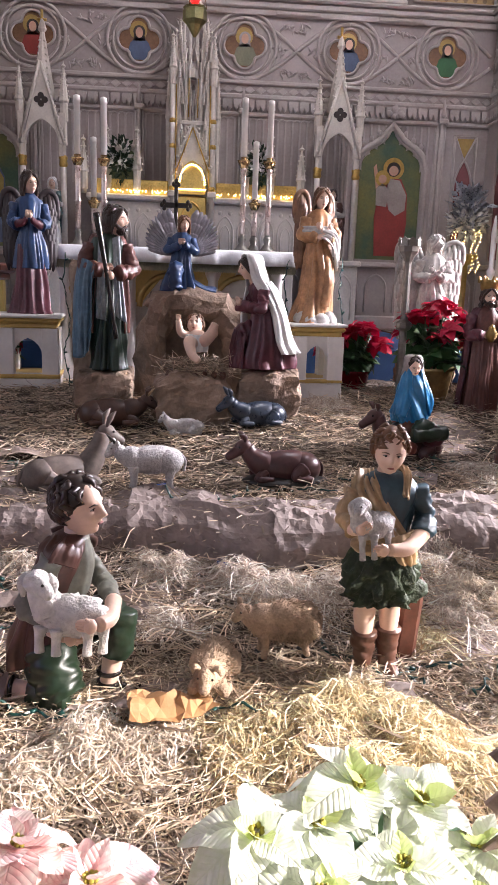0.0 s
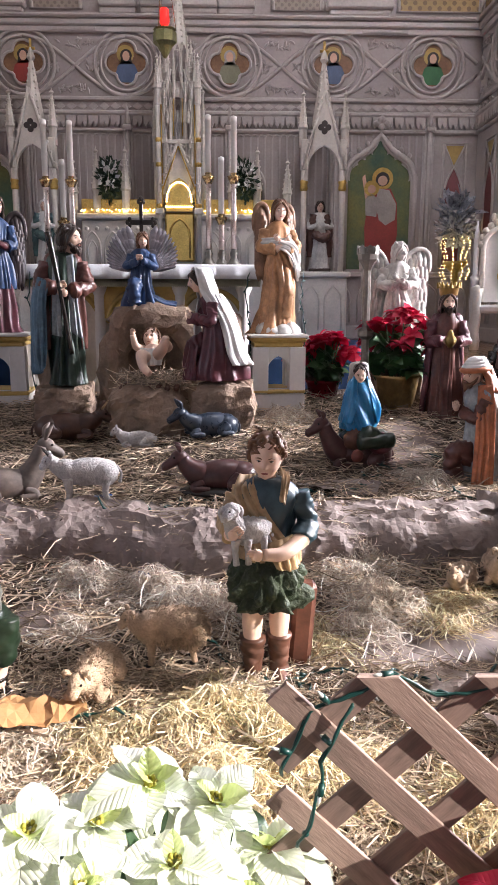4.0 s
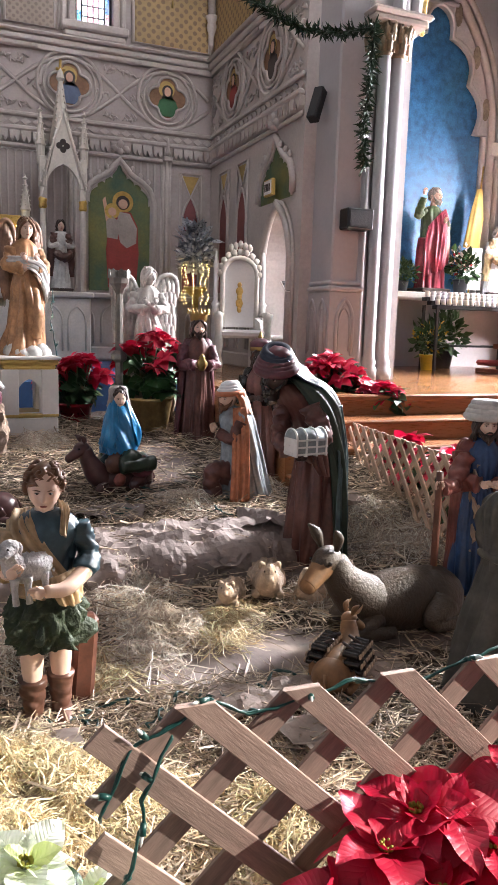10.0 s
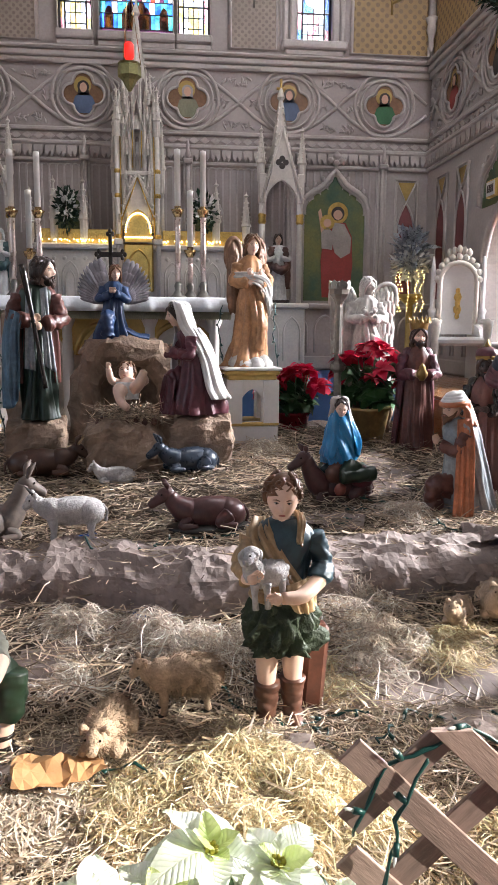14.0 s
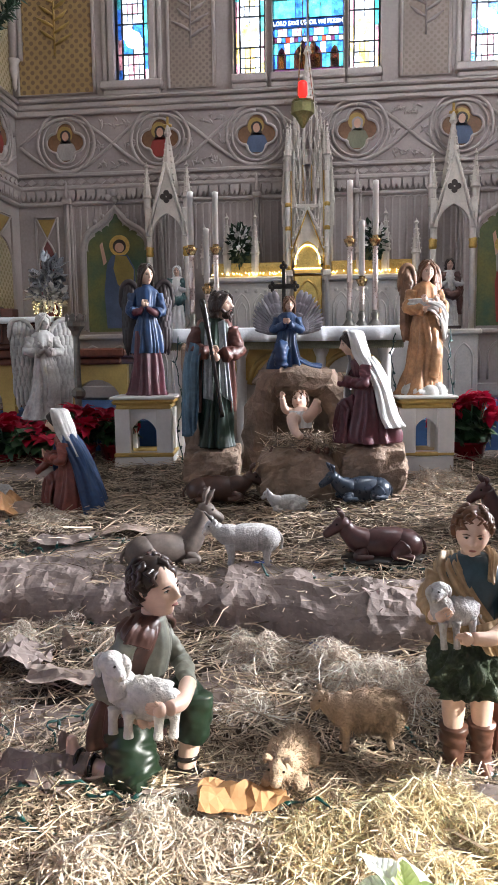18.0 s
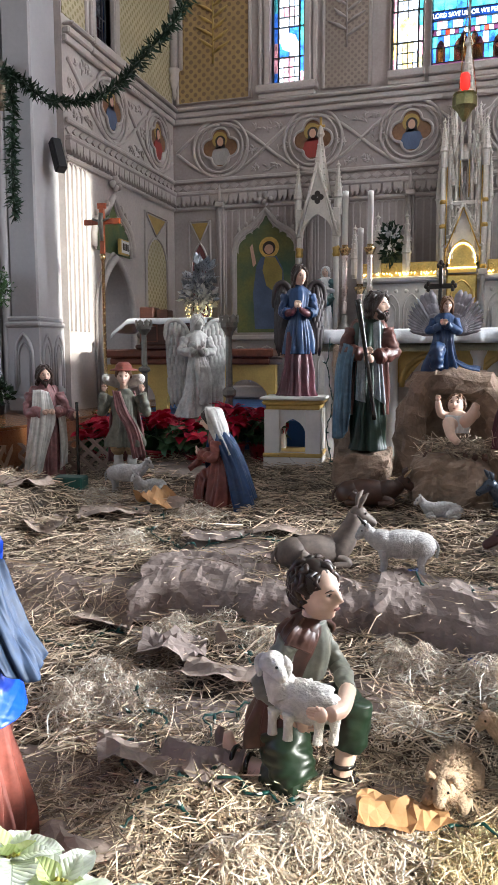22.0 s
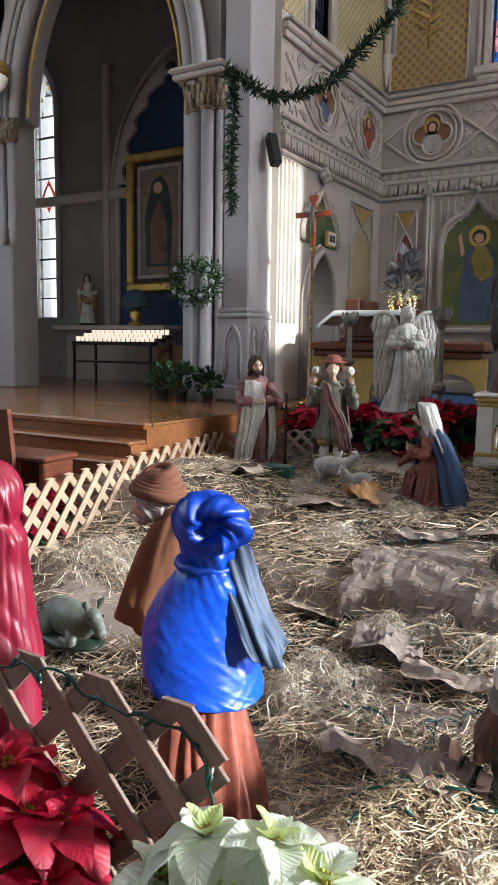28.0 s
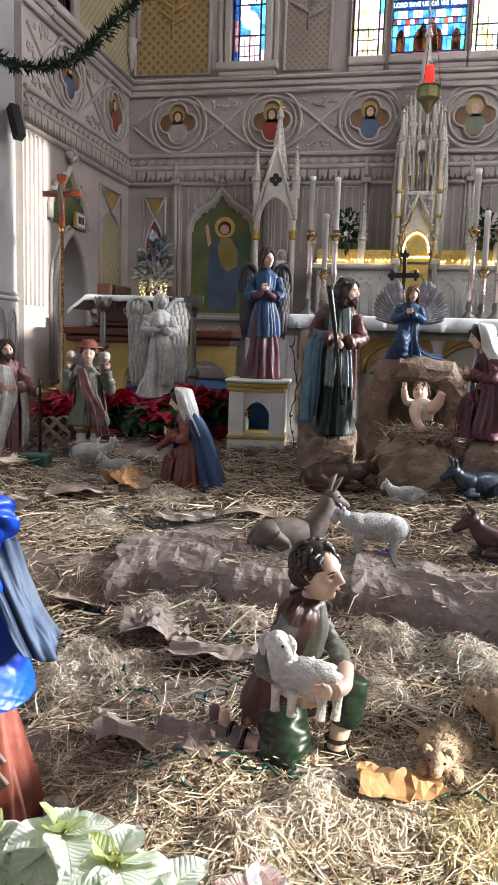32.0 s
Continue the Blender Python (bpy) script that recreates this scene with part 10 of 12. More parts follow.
for cx in (-2.26, 1.75):
    nt_ = thing("niche_tower", "ivory gothic canopy niche with a tall gable and gilded collars", "niche", group="niche towers")
    mb = MB()
    box(mb, cx - 0.36, cx + 0.36, Y - 0.1, 9.72, FLOOR_Z, 1.84, b=0.02)
    box(mb, cx - 0.4, cx + 0.4, Y - 0.15, 9.72, 1.84, 1.92, b=0.02)
    moulding(mb, pointed(cx - 0.16, 1.1, 0.24, 1.5, 1.72, 6), 0.015, Y - 0.11)
    moulding(mb, pointed(cx + 0.16, 1.1, 0.24, 1.5, 1.72, 6), 0.015, Y - 0.11)
    part("base", mb, M_CREAM, nt_)
    for q in (-1, 1):
        mb = MB()
        tube(mb, [(cx + q * 0.27, Y, 1.92), (cx + q * 0.27, Y, 3.5)], 0.04, 10)
        box(mb, cx + q * 0.27 - 0.05, cx + q * 0.27 + 0.05, Y - 0.06, Y + 0.06, 3.3, 3.7, b=0.01)
        pinnacle(mb, cx + q * 0.29, Y, 3.6, 4.35, 0.055)
        po = part("post", mb, M_CREAM, nt_)
        mb = MB()
        lathe(mb, [(0.045, 3.02), (0.06, 3.05), (0.05, 3.1), (0.062, 3.14), (0.045, 3.17)], 10, c=(cx + q * 0.27, Y))
        part("collar", mb, M_GOLD, po, "gilded collar")
    mb = MB()
    hole = pointed(cx, 3.15, 0.44, 3.3, 3.62, 6)
    mid = len(hole) // 2
    prism(mb, [(cx - 0.29, 3.15)] + hole[: mid + 1] + [(cx, 4.3)], Y - 0.05, Y + 0.02)
    prism(mb, [(cx, 4.3)] + hole[mid:] + [(cx + 0.29, 3.15)], Y - 0.05, Y + 0.02)
    tube(mb, [(cx - 0.3, Y - 0.06, 3.3), (cx, Y - 0.06, 4.32)], 0.022, 6)
    tube(mb, [(cx + 0.3, Y - 0.06, 3.3), (cx, Y - 0.06, 4.32)], 0.022, 6)
    for k in range(7):
        for q in (-1, 1):
            ball(mb, (cx + q * 0.3 * (1 - k / 7), Y - 0.06, 3.36 + 0.14 * k), 0.024, 5, 4)
    part("gable", mb, M_CREAM, nt_, "pierced gable with crockets")
    mb = MB()
    for a in range(4):
        prism(mb, arc(cx + 0.05 * math.cos(a * math.pi / 2), 3.85 + 0.05 * math.sin(a * math.pi / 2), 0.042, 0, 330, 11), Y - 0.056 - 0.001 * a, Y - 0.05)
    part("quatrefoil", mb, P_DARK, nt_)
    mb = MB()
    lathe(mb, [(0.16, 3.9), (0.03, 4.72), (0.06, 4.76), (0.0, 4.95)], 8, c=(cx, Y + 0.15), smooth=False)
    for k in range(8):
        for q in range(4):
            a = TAU * q / 4 + 0.78
            rr = 0.14 - 0.014 * k
            ball(mb, (cx + rr * math.cos(a), Y + 0.15 + rr * math.sin(a), 4.02 + 0.085 * k), 0.02, 5, 4)
    part("spirelet", mb, M_CREAM, nt_)
    mb = MB()
    tube(mb, [(cx, Y + 0.15, 4.74), (cx, Y + 0.15, 5.0)], 0.02, 6)
    tube(mb, [(cx - 0.06, Y + 0.15, 4.88), (cx + 0.06, Y + 0.15, 4.88)], 0.02, 6)
    part("finial", mb, M_GOLD, nt_, "gilded finial")
for x, z1 in ((1.25, 3.45), (-1.4, 3.6), (0.83, 3.6), (-1.0, 3.6), (0.48, 3.5), (-1.72, 3.45)):
    mb = MB()
    tube(mb, [(x, Y - 0.02, 2.7), (x, Y - 0.02, 3.05)], 0.04, 8)
    pinnacle(mb, x, Y - 0.02, 2.75, z1, 0.055)
    part("pinnacle", mb, M_CREAM, ha, "crocketed pinnacle")
for k in range(3):
    mb = MB()
    for c in (-1.2 + 0.95 * k,):
        moulding(mb, pointed(c, 2.9, 0.5, 3.15, 3.45, 6), 0.025, 9.7)
        prism(mb, pointed(c, 2.9, 0.42, 3.12, 3.38, 6), 9.69, 9.74, 1)
    part("back_arch", mb, [M_STONE2, M_GREEN], ha)
small_statue("madonna_statue", "small veiled madonna statue in white and green in a niche", -2.15, 9.3, 1.92, 0.95, C_WHITE, paint("sea_green_mantle", (0.10, 0.2, 0.2)), C_WHITE)
small_statue("sacred_heart_statue", "small robed statue in white and brown in a niche", 1.72, 9.3, 1.92, 0.95, C_MARBLE, C_LEATHER, C_HAIR)
for x in (-1.22, 0.66):
    t = thing("altar_flowers", "dark wreath spray with white flowers and gold balls", "flowers", pose(x, 9.15, 3.15), "altar flowers")
    part("greenery", foliage("g", "", (0, 0, 0), (0.13, 0.08, 0.27), 260, 0.09, [M_PINE], seed=int(x * 10)), [M_PINE], t)
    part("petals", foliage("p", "", (0.01, -0.07, 0.04), (0.1, 0.03, 0.18), 60, 0.09, [M_PETAL], seed=int(x * 10) + 3), [M_PETAL], t)

# sanctuary lamp
sl = thing("sanctuary_lamp", "hanging pale green gilt lamp with a red glass light", "lamp", pose(-0.235, 7.0, 0))
mb = MB()
lathe(mb, [(0.015, 4.05), (0.04, 4.09), (0.08, 4.16), (0.125, 4.2), (0.125, 4.3), (0.11, 4.31), (0.125, 4.33)], 8, smooth=False)
part("bowl", mb, mat("pale_green_gilt", (0.40, 0.38, 0.16), 0.4, 0.5, vary=0.3), sl)
mb = MB()
lathe(mb, [(0.025, 4.33), (0.035, 4.37), (0.05, 4.4), (0.048, 4.52), (0.03, 4.54)], 12)
part("red_glass", mb, glow("red_lamp_glass", (1.0, 0.015, 0.01), 0.9), sl, "glowing red glass")
for k in range(3):
    a = TAU * k / 3
    mb = MB()
    tube(mb, [(0.12 * math.cos(a), 0.12 * math.sin(a), 4.32), (0.0, 0.0, 5.2)], 0.004, 5)
    part("chain", mb, M_BRASS, sl)
mb = MB()
tube(mb, [(0, 0, 5.2), (0, 0, 12.0)], 0.005, 5)
part("cable", mb, M_BRASS, sl)

# ---- the freestanding altar ----
al = thing("altar", "white and gold altar table with arched panels", "altar")
AX0, AX1, AY0, AY1 = -1.5, 0.7, 5.5, 6.3
mb = MB()
box(mb, AX0, AX1, AY0, AY1, 1.72, 1.82, b=0.02)
part("mensa", mb, M_STONE2, al)
mb = MB()
box(mb, AX0 + 0.12, AX1 - 0.12, AY0 + 0.12, AY1 - 0.1, 0.6, 1.72, b=0.01)
part("body", mb, M_CREAM, al)
for x in (AX0 + 0.12, AX0 + 0.72, AX1 - 0.72, AX1 - 0.12):
    mb = MB()
    lathe(mb, [(0.08, 0.6), (0.08, 0.75), (0.05, 0.8), (0.05, 1.55), (0.08, 1.62), (0.08, 1.72)], 12, c=(x, AY0 + 0.1))
    part("column", mb, M_WHITE, al)
for k in range(2):
    c = AX0 + 0.78 + 0.64 * k
    mb = MB()
    prism(mb, [(c - 0.3, 1.66), (c + 0.3, 1.66), (c + 0.04, 1.34), (c - 0.04, 1.34)], AY0 + 0.085, AY0 + 0.118)
    part("spandrel_panel", mb, M_YPAINT, al, "gilded spandrel panel")
mb = MB()
moulding(mb, [(AX0 + 0.15, 1.69), (AX1 - 0.15, 1.69)], 0.02, AY0 + 0.1)
for k in range(3):
    moulding(mb, arc(AX0 + 0.42 + 0.68 * k, 1.3, 0.3, 0, 180, 14), 0.03, AY0 + 0.1)
part("gilded_arch", mb, M_GILT, al)
cl = thing("altar_cloth", "white linen altar cloth with a gold lace border", "cloth")
mb = MB()
n = 60
vv, ff = [], []
for i in range(n + 1):
    x = AX0 - 0.03 + (AX1 - AX0 + 0.06) * i / n
    wv = 0.012 * math.sin(i * 0.9) + 0.008 * math.sin(i * 2.3)
    for y, z in ((AY1, 1.828), (AY0 + 0.02, 1.832), (AY0 - 0.025, 1.815), (AY0 - 0.035 + wv, 1.75), (AY0 - 0.04 + wv * 1.6, 1.70)):
        vv.append((x, y, z))
for i in range(n):
    for j in range(4):
        a = i * 5 + j
        ff.append((a, a + 5, a + 6, a + 1))
mb.add(vv, ff, 0, True)
ob = part("linen", mb, M_LINEN, cl)
ob.modifiers.new("thick", "SOLIDIFY").thickness = 0.004
mb = MB()
for i in range(n * 2):
    x = AX0 - 0.03 + (AX1 - AX0 + 0.06) * (i + 0.5) / (2 * n)
    prism(mb, [(x - 0.018, 1.70), (x + 0.018, 1.70), (x + 0.012, 1.64), (x, 1.625), (x - 0.012, 1.64)], AY0 - 0.046, AY0 - 0.04)
part("lace_border", mb, M_LACE, cl, "gold lace border")


def altar_candle(x, y, ztop, zs):
    t = thing("altar_candle", "tall white candle in a rose brass candlestick", "candlestick", pose(x, y, 1.833), "altar candles")
    h = zs - 1.833
    mb = MB()
    lathe(mb, [(0.075, 0), (0.075, 0.015), (0.05, 0.04), (0.026, 0.08), (0.036, 0.12), (0.022, 0.16)], 14, flute=0.08, k=6)
    part("foot", mb, M_PEWTER, t)
    mb = MB()
    lathe(mb, [(0.027, 0.16), (0.026, h * 0.5), (0.033, h * 0.52), (0.026, h * 0.54), (0.025, h - 0.09), (0.03, h - 0.07)], 12)
    part("stem", mb, M_ROSEB, t)
    mb = MB()
    lathe(mb, [(0.03, h - 0.07), (0.052, h - 0.02), (0.06, h), (0.03, h), (0.03, h + 0.03)], 14, flute=0.05, k=8)
    part("drip_pan", mb, M_BRASS, t)
    mb = MB()
    lathe(mb, [(0.028, h + 0.03), (0.028, ztop - 1.833 - 0.05), (0.029, ztop - 1.833 - 0.05), (0.029, ztop - 1.833), (0.004, ztop - 1.833 + 0.01)], 12)
    part("candle", mb, M_WAX, t)
    return t


for x, zt, zs in ((-1.28, 3.15, 2.62), (-1.04, 3.14, 2.62), (0.25, 3.2, 2.66), (0.49, 3.19, 2.66), (-1.15, 2.82, 2.26), (0.37, 2.85, 2.3)):
    altar_candle(x, 5.8 + (0.12 if zt < 3 else 0), zt, zs)
M_BRONZE = mat("dark_bronze", (0.05, 0.038, 0.03), 0.4, 0.5, vary=0.3, fine=40)
cx = thing("altar_cross", "dark bronze standing crucifix on the altar", "cross", pose(-0.37, 5.62, 1.832) @ Matrix.Diagonal((0.72, 0.8, 0.92, 1)))
mb = MB()
lathe(mb, [(0.07, 0), (0.05, 0.03), (0.02, 0.06)], 12)
part("foot", mb, M_PEWTER, cx)
mb = MB()
box(mb, -0.024, 0.024, -0.015, 0.015, 0.06, 0.62, b=0.006)
box(mb, -0.15, 0.15, -0.015, 0.015, 0.395, 0.445, b=0.006)
for p in ((0, 0.62), (-0.15, 0.42), (0.15, 0.42)):
    for dx, dz in ((0, 0.03), (-0.03, 0), (0.03, 0), (0, -0.03)):
        ball(mb, (p[0] + dx, 0, p[1] + dz), (0.026, 0.018, 0.026), 8, 6)
part("cross", mb, M_BRONZE, cx)

# side altar and casket at the left
sa = thing("side_altar", "red-brown side altar table with gilded arches", "altar")
mb = MB()
box(mb, -4.3, -2.2, 6.55, 7.25, 1.58, 1.68, b=0.02)
box(mb, -4.25, -2.25, 6.6, 7.2, 1.5, 1.58, b=0.02)
part("top", mb, M_REDW, sa)
for k in range(3):
    mb = MB()
    c = -3.95 + 0.7 * k
    hole = arc(c, 1.05, 0.28, 180, 0, 12)
    prism(mb, [(c - 0.35, 1.5), (c - 0.35, FLOOR_Z), (c - 0.28, FLOOR_Z)] + hole + [(c + 0.28, FLOOR_Z), (c + 0.35, FLOOR_Z), (c + 0.35, 1.5)], 6.65, 6.75)
    part("arch_panel", mb, M_YPAINT, sa, "ochre yellow arch panel")
ck = thing("casket_lectern", "large dark walnut chest standing on the side altar", "chest")
mb = MB()
box(mb, -3.86, -2.98, 6.5, 7.1, 1.681, 1.73, b=0.015)
box(mb, -3.82, -3.02, 6.54, 7.06, 1.73, 1.98, b=0.01)
box(mb, -3.86, -2.98, 6.5, 7.1, 1.98, 2.02, b=0.012)
part("body", mb, M_DARKW, ck)
mb = MB()
for x0, x1 in ((-3.8, -3.58), (-3.26, -3.04)):
    for a, b, c, d in ((x0, x1, 1.76, 1.775), (x0, x1, 1.94, 1.955), (x0, x0 + 0.015, 1.775, 1.94), (x1 - 0.015, x1, 1.775, 1.94)):
        box(mb, a, b, 6.53, 6.541, c, d)
part("panel_moulding", mb, M_REDW, ck)
mb = MB()
for a in range(4):
    moulding(mb, arc(-3.42 + 0.035 * math.cos(a * math.pi / 2), 1.86 + 0.035 * math.sin(a * math.pi / 2), 0.035, 0, 330, 9), 0.007, 6.535, closed=True)
part("quatrefoil", mb, M_ROSEB, ck)
mb = MB()
n = 30
vv = [(-4.14 + 1.2 * i / n, y, z - 0.16 * max(0, (5 - i) / 5) + 0.006 * math.sin(i * 1.1) * (1 if y < 6.5 else 0.2)) for i in range(n + 1) for y, z in ((7.1, 2.035), (6.5, 2.03), (6.46, 2.015), (6.445, 1.965))]
mb.add(vv, [(i * 4 + j, i * 4 + 4 + j, i * 4 + 5 + j, i * 4 + 1 + j) for i in range(n) for j in range(3)], 0, True)
t = single("desk_cloth", mb, M_LINEN, "white linen cloth draped over the walnut chest", "cloth")
t.modifiers.new("thick", "SOLIDIFY").thickness = 0.004
bk = single("book_stand", box(box(MB(), -0.16, 0.02, -0.1, 0.1, 0, 0.14, b=0.01), 0.05, 0.2, -0.08, 0.08, 0, 0.11, b=0.01), M_DARKW, "dark wooden book stand on the chest", "stand", pose(-3.75, 6.85, 2.04))
# processional cross
pc = thing("processional_cross", "red and gold processional cross on a brass pole", "cross", pose(-4.06, 6.15, FLOOR_Z))
mb = MB()
lathe(mb, [(0.16, 0), (0.16, 0.03), (0.03, 0.08), (0.018, 0.12), (0.018, 1.7), (0.03, 1.72), (0.03, 1.78)], 12)
part("pole", mb, M_BRASS, pc)
mb = MB()
for a, b, c, d in ((-0.03, 0.03, 1.78, 2.28), (-0.17, 0.17, 2.1, 2.16)):
    box(mb, a, b, -0.015, 0.015, c, d, b=0.006)
for x, z in ((-0.17, 2.13), (0.17, 2.13), (0, 2.3)):
    prism(mb, [(x - 0.045, z - 0.03), (x + 0.045, z - 0.03), (x + 0.05, z + 0.03), (x - 0.05, z + 0.03)], -0.018, 0.018)
part("cross", mb, paint("orange_red_enamel", (0.42, 0.08, 0.02)), pc, "orange-red enamel cross")
mb = MB()
tube(mb, [(0, -0.03, 2.22), (0, -0.04, 2.1), (0.01, -0.03, 1.92)], [0.025, 0.03, 0.018], 8)
tube(mb, [(-0.1, -0.03, 2.16), (0, -0.03, 2.13), (0.1, -0.03, 2.16)], 0.013, 6)
part("corpus", mb, M_PEWTER, pc, "silver plain figure shape")


def exit_sign(x, y, z, rz):
    e = thing("exit_sign", "small white boxed exit sign with dark bars", "sign", pose(x, y, z, 0, 0, rz), "exit signs")
    part("case", box(MB(), -0.13, 0.13, -0.05, 0, -0.1, 0.1, b=0.01), M_YPAINT, e)
    part("face", box(MB(), -0.11, 0.11, -0.056, -0.05, -0.08, 0.08), M_WHITE, e)
    for k in range(4):
        part("bar", box(MB(), -0.085 + 0.045 * k, -0.055 + 0.045 * k, -0.06, -0.056, -0.045, 0.045), P_DARK, e)


exit_sign(3.98, 7.2, 3.2, 90 - 180)
exit_sign(-4.62, 7.75, 3.05, 90)

# throne, bench, microphone, acrylic lectern
th = thing("throne", "white carved throne with gilded ornament and tall back", "chair", pose(3.66, 7.3, FLOOR_Z, 0, 0, -14))
for q in (-1, 1):
    mb = MB()
    lathe(mb, [(0.045, 0), (0.05, 0.3), (0.035, 0.36), (0.05, 0.45), (0.045, 0.8), (0.06, 0.84), (0.03, 0.88), (0.035, 1.3), (0.01, 1.5)], 12, c=(q * 0.3, 0.22))
    part("back_post", mb, M_WHITE, th)
mb = MB()
prism(mb, [(-0.2, 0.55)] + [(-0.2, 1.2)] + arc(0, 1.2, 0.2, 180, 0, 10)[1:-1] + [(0.2, 1.2), (0.2, 0.55)], 0.2, 0.24)
part("backrest", mb, M_WHITE, th, "white padded back")
mb = MB()
moulding(mb, [(-0.22, 0.55), (-0.22, 1.2)] + arc(0, 1.2, 0.22, 180, 0, 12)[1:-1] + [(0.22, 1.2), (0.22, 0.55)], 0.035, 0.2)
for k in range(11):
    a = math.pi * k / 10
    ball(mb, (0.25 * math.cos(a), 0.2, 1.22 + 0.27 * math.sin(a)), (0.045, 0.03, 0.045), 7, 5, bump=0.4)
for k in range(5):
    ball(mb, ((k - 2) * 0.06, 0.2, 1.58 - 0.02 * abs(k - 2)), (0.035, 0.03, 0.05), 7, 5, bump=0.3)
part("carved_crest", mb, M_CREAM, th, "ivory and gilt carved crest")
mb = MB()
for z, r in ((0.85, 0.05), (0.93, 0.035), (1.0, 0.05), (1.08, 0.03), (0.77, 0.03)):
    ball(mb, (0, 0.195, z), (r, 0.012, r * 1.2), 8, 6, bump=0.3)
part("ornament", mb, M_GOLD, th, "gilded centre ornament")
mb = MB()
box(mb, -0.3, 0.3, -0.3, 0.24, 0.42, 0.52, b=0.03)
part("seat", mb, M_WHITE, th)
for q in (-1, 1):
    mb = MB()
    box(mb, q * 0.3 - 0.035, q * 0.3 + 0.035, -0.3, 0.2, 0.68, 0.74, b=0.02)
    lathe(mb, [(0.05, 0), (0.06, 0.1), (0.04, 0.2), (0.06, 0.35), (0.045, 0.5), (0.06, 0.66), (0.07, 0.72)], 10, c=(q * 0.3, -0.27))
    part("arm", mb, M_CREAM, th, "carved arm with gilt scrolls")
bn = thing("white_bench", "white painted choir bench with scrolled ends", "bench", pose(4.5, 7.35, FLOOR_Z, 0, 0, -8))
part("seat", box(MB(), -0.55, 0.55, -0.25, 0.2, 0.4, 0.46, b=0.02), M_WHITE, bn)
part("backrest", box(MB(), -0.55, 0.55, 0.2, 0.26, 0.0, 1.0, b=0.02), M_WHITE, bn)
for q in (-1, 1):
    part("end_panel", prism(MB(), [(0.3, 0), (0.3, 1.02), (0.2, 1.05), (0.1, 0.7), (-0.25, 0.62), (-0.33, 0.5), (-0.25, 0.4), (-0.25, 0)], -0.03, 0.03, 0, Matrix.Translation((q * 0.57, 0, 0)) @ Matrix.Rotation(math.pi / 2, 4, "Z")), M_WHITE, bn)
ms = thing("microphone_stand", "black microphone stand with a boom", "microphone stand", pose(4.5, 7.0, FLOOR_Z))
part("foot", lathe(MB(), [(0.14, 0), (0.14, 0.02), (0.02, 0.04)], 14), M_IRON, ms)
part("pole", tube(MB(), [(0, 0, 0.03), (0, 0, 1.38)], 0.012, 8), M_IRON, ms)
part("boom", tube(MB(), [(0.05, 0, 1.35), (-0.05, 0, 1.39), (-0.26, 0, 1.41)], 0.009, 6), M_IRON, ms)
part("microphone", tube(MB(), [(-0.26, 0, 1.41), (-0.33, 0, 1.41)], [0.018, 0.022], 8), M_IRON, ms)
M_ACRYL = glass("clear_acrylic", (0.86, 0.9, 0.92))
lc = thing("acrylic_lectern", "clear acrylic lectern on the sanctuary floor", "lectern", pose(4.35, 6.75, FLOOR_Z, 0, 0, -15))
part("top", box(MB(), -0.33, 0.33, -0.22, 0.2, 0, 0.012, 0, pose(0, 0, 1.06, 18, 0, 0)), M_ACRYL, lc)
for q in (-1, 1):
    part("side", box(MB(), q * 0.28 - 0.006, q * 0.28 + 0.006, -0.18, 0.15, 0, 1.04), M_ACRYL, lc)
mb = MB()
for q in (-1, 1):
    tube(mb, [(q * 0.34, -0.21, 0.99), (q * 0.34, 0.19, 1.13)], 0.006, 5)
tube(mb, [(-0.34, -0.21, 0.99), (0.34, -0.21, 0.99)], 0.006, 5)
part("edge", mb, M_WHITE, lc)
for x, y in ((3.56, 8.9), (-3.96, 8.9)):
    t = thing("lit_flower_stand", "white flowers on a stand wound with warm fairy lights", "flowers", pose(x, y, FLOOR_Z), "lit flower stands")
    part("stand", lathe(MB(), [(0.16, 0), (0.14, 0.05), (0.05, 0.1), (0.05, 0.95), (0.16, 1.05), (0.18, 1.1)], 12), M_GILT, t)
    part("bouquet", foliage("f", "", (0, 0, 1.55), (0.24, 0.2, 0.22), 480, 0.11, [M_PETAL, M_SILVER, M_PETAL], seed=int(x)), [M_PETAL, M_SILVER, M_PETAL], t)
    part("spray", foliage("s", "", (0, 0, 1.75), (0.2, 0.12, 0.25), 90, 0.2, [M_SILVER], seed=int(x) + 4), [M_SILVER], t, "silver sprays")
    mb = MB()
    rn = random.Random(7)
    for k in range(9):
        a = TAU * k / 9
        for j in range(13):
            rr = 0.17 + 0.03 * math.sin(j * 0.8)
            ball(mb, (rr * math.cos(a + 0.1 * rn.random()), rr * math.sin(a), 1.40 - 0.045 * j + 0.025 * rn.random()), 0.0075, 5, 4)
    part("fairy_light_string", mb, M_FAIRY, t, "warm fairy light strings", kind="stuff")
hl = thing("hanging_lantern", "hanging gilt bowl lamp with frosted glass", "lamp", pose(-8.75, 5.6, 0))
part("rim", lathe(MB(), [(0.3, 5.15), (0.32, 5.2), (0.3, 5.32), (0.2, 5.34)], 20), M_GOLD, hl)
part("glass_bowl", lathe(MB(), [(0.02, 4.92), (0.16, 4.96), (0.26, 5.06), (0.29, 5.15)], 20), glass_cup, hl)
part("chain", tube(MB(), [(0, 0, 5.34), (0, 0, 12)], 0.01, 5), M_GOLD, hl)
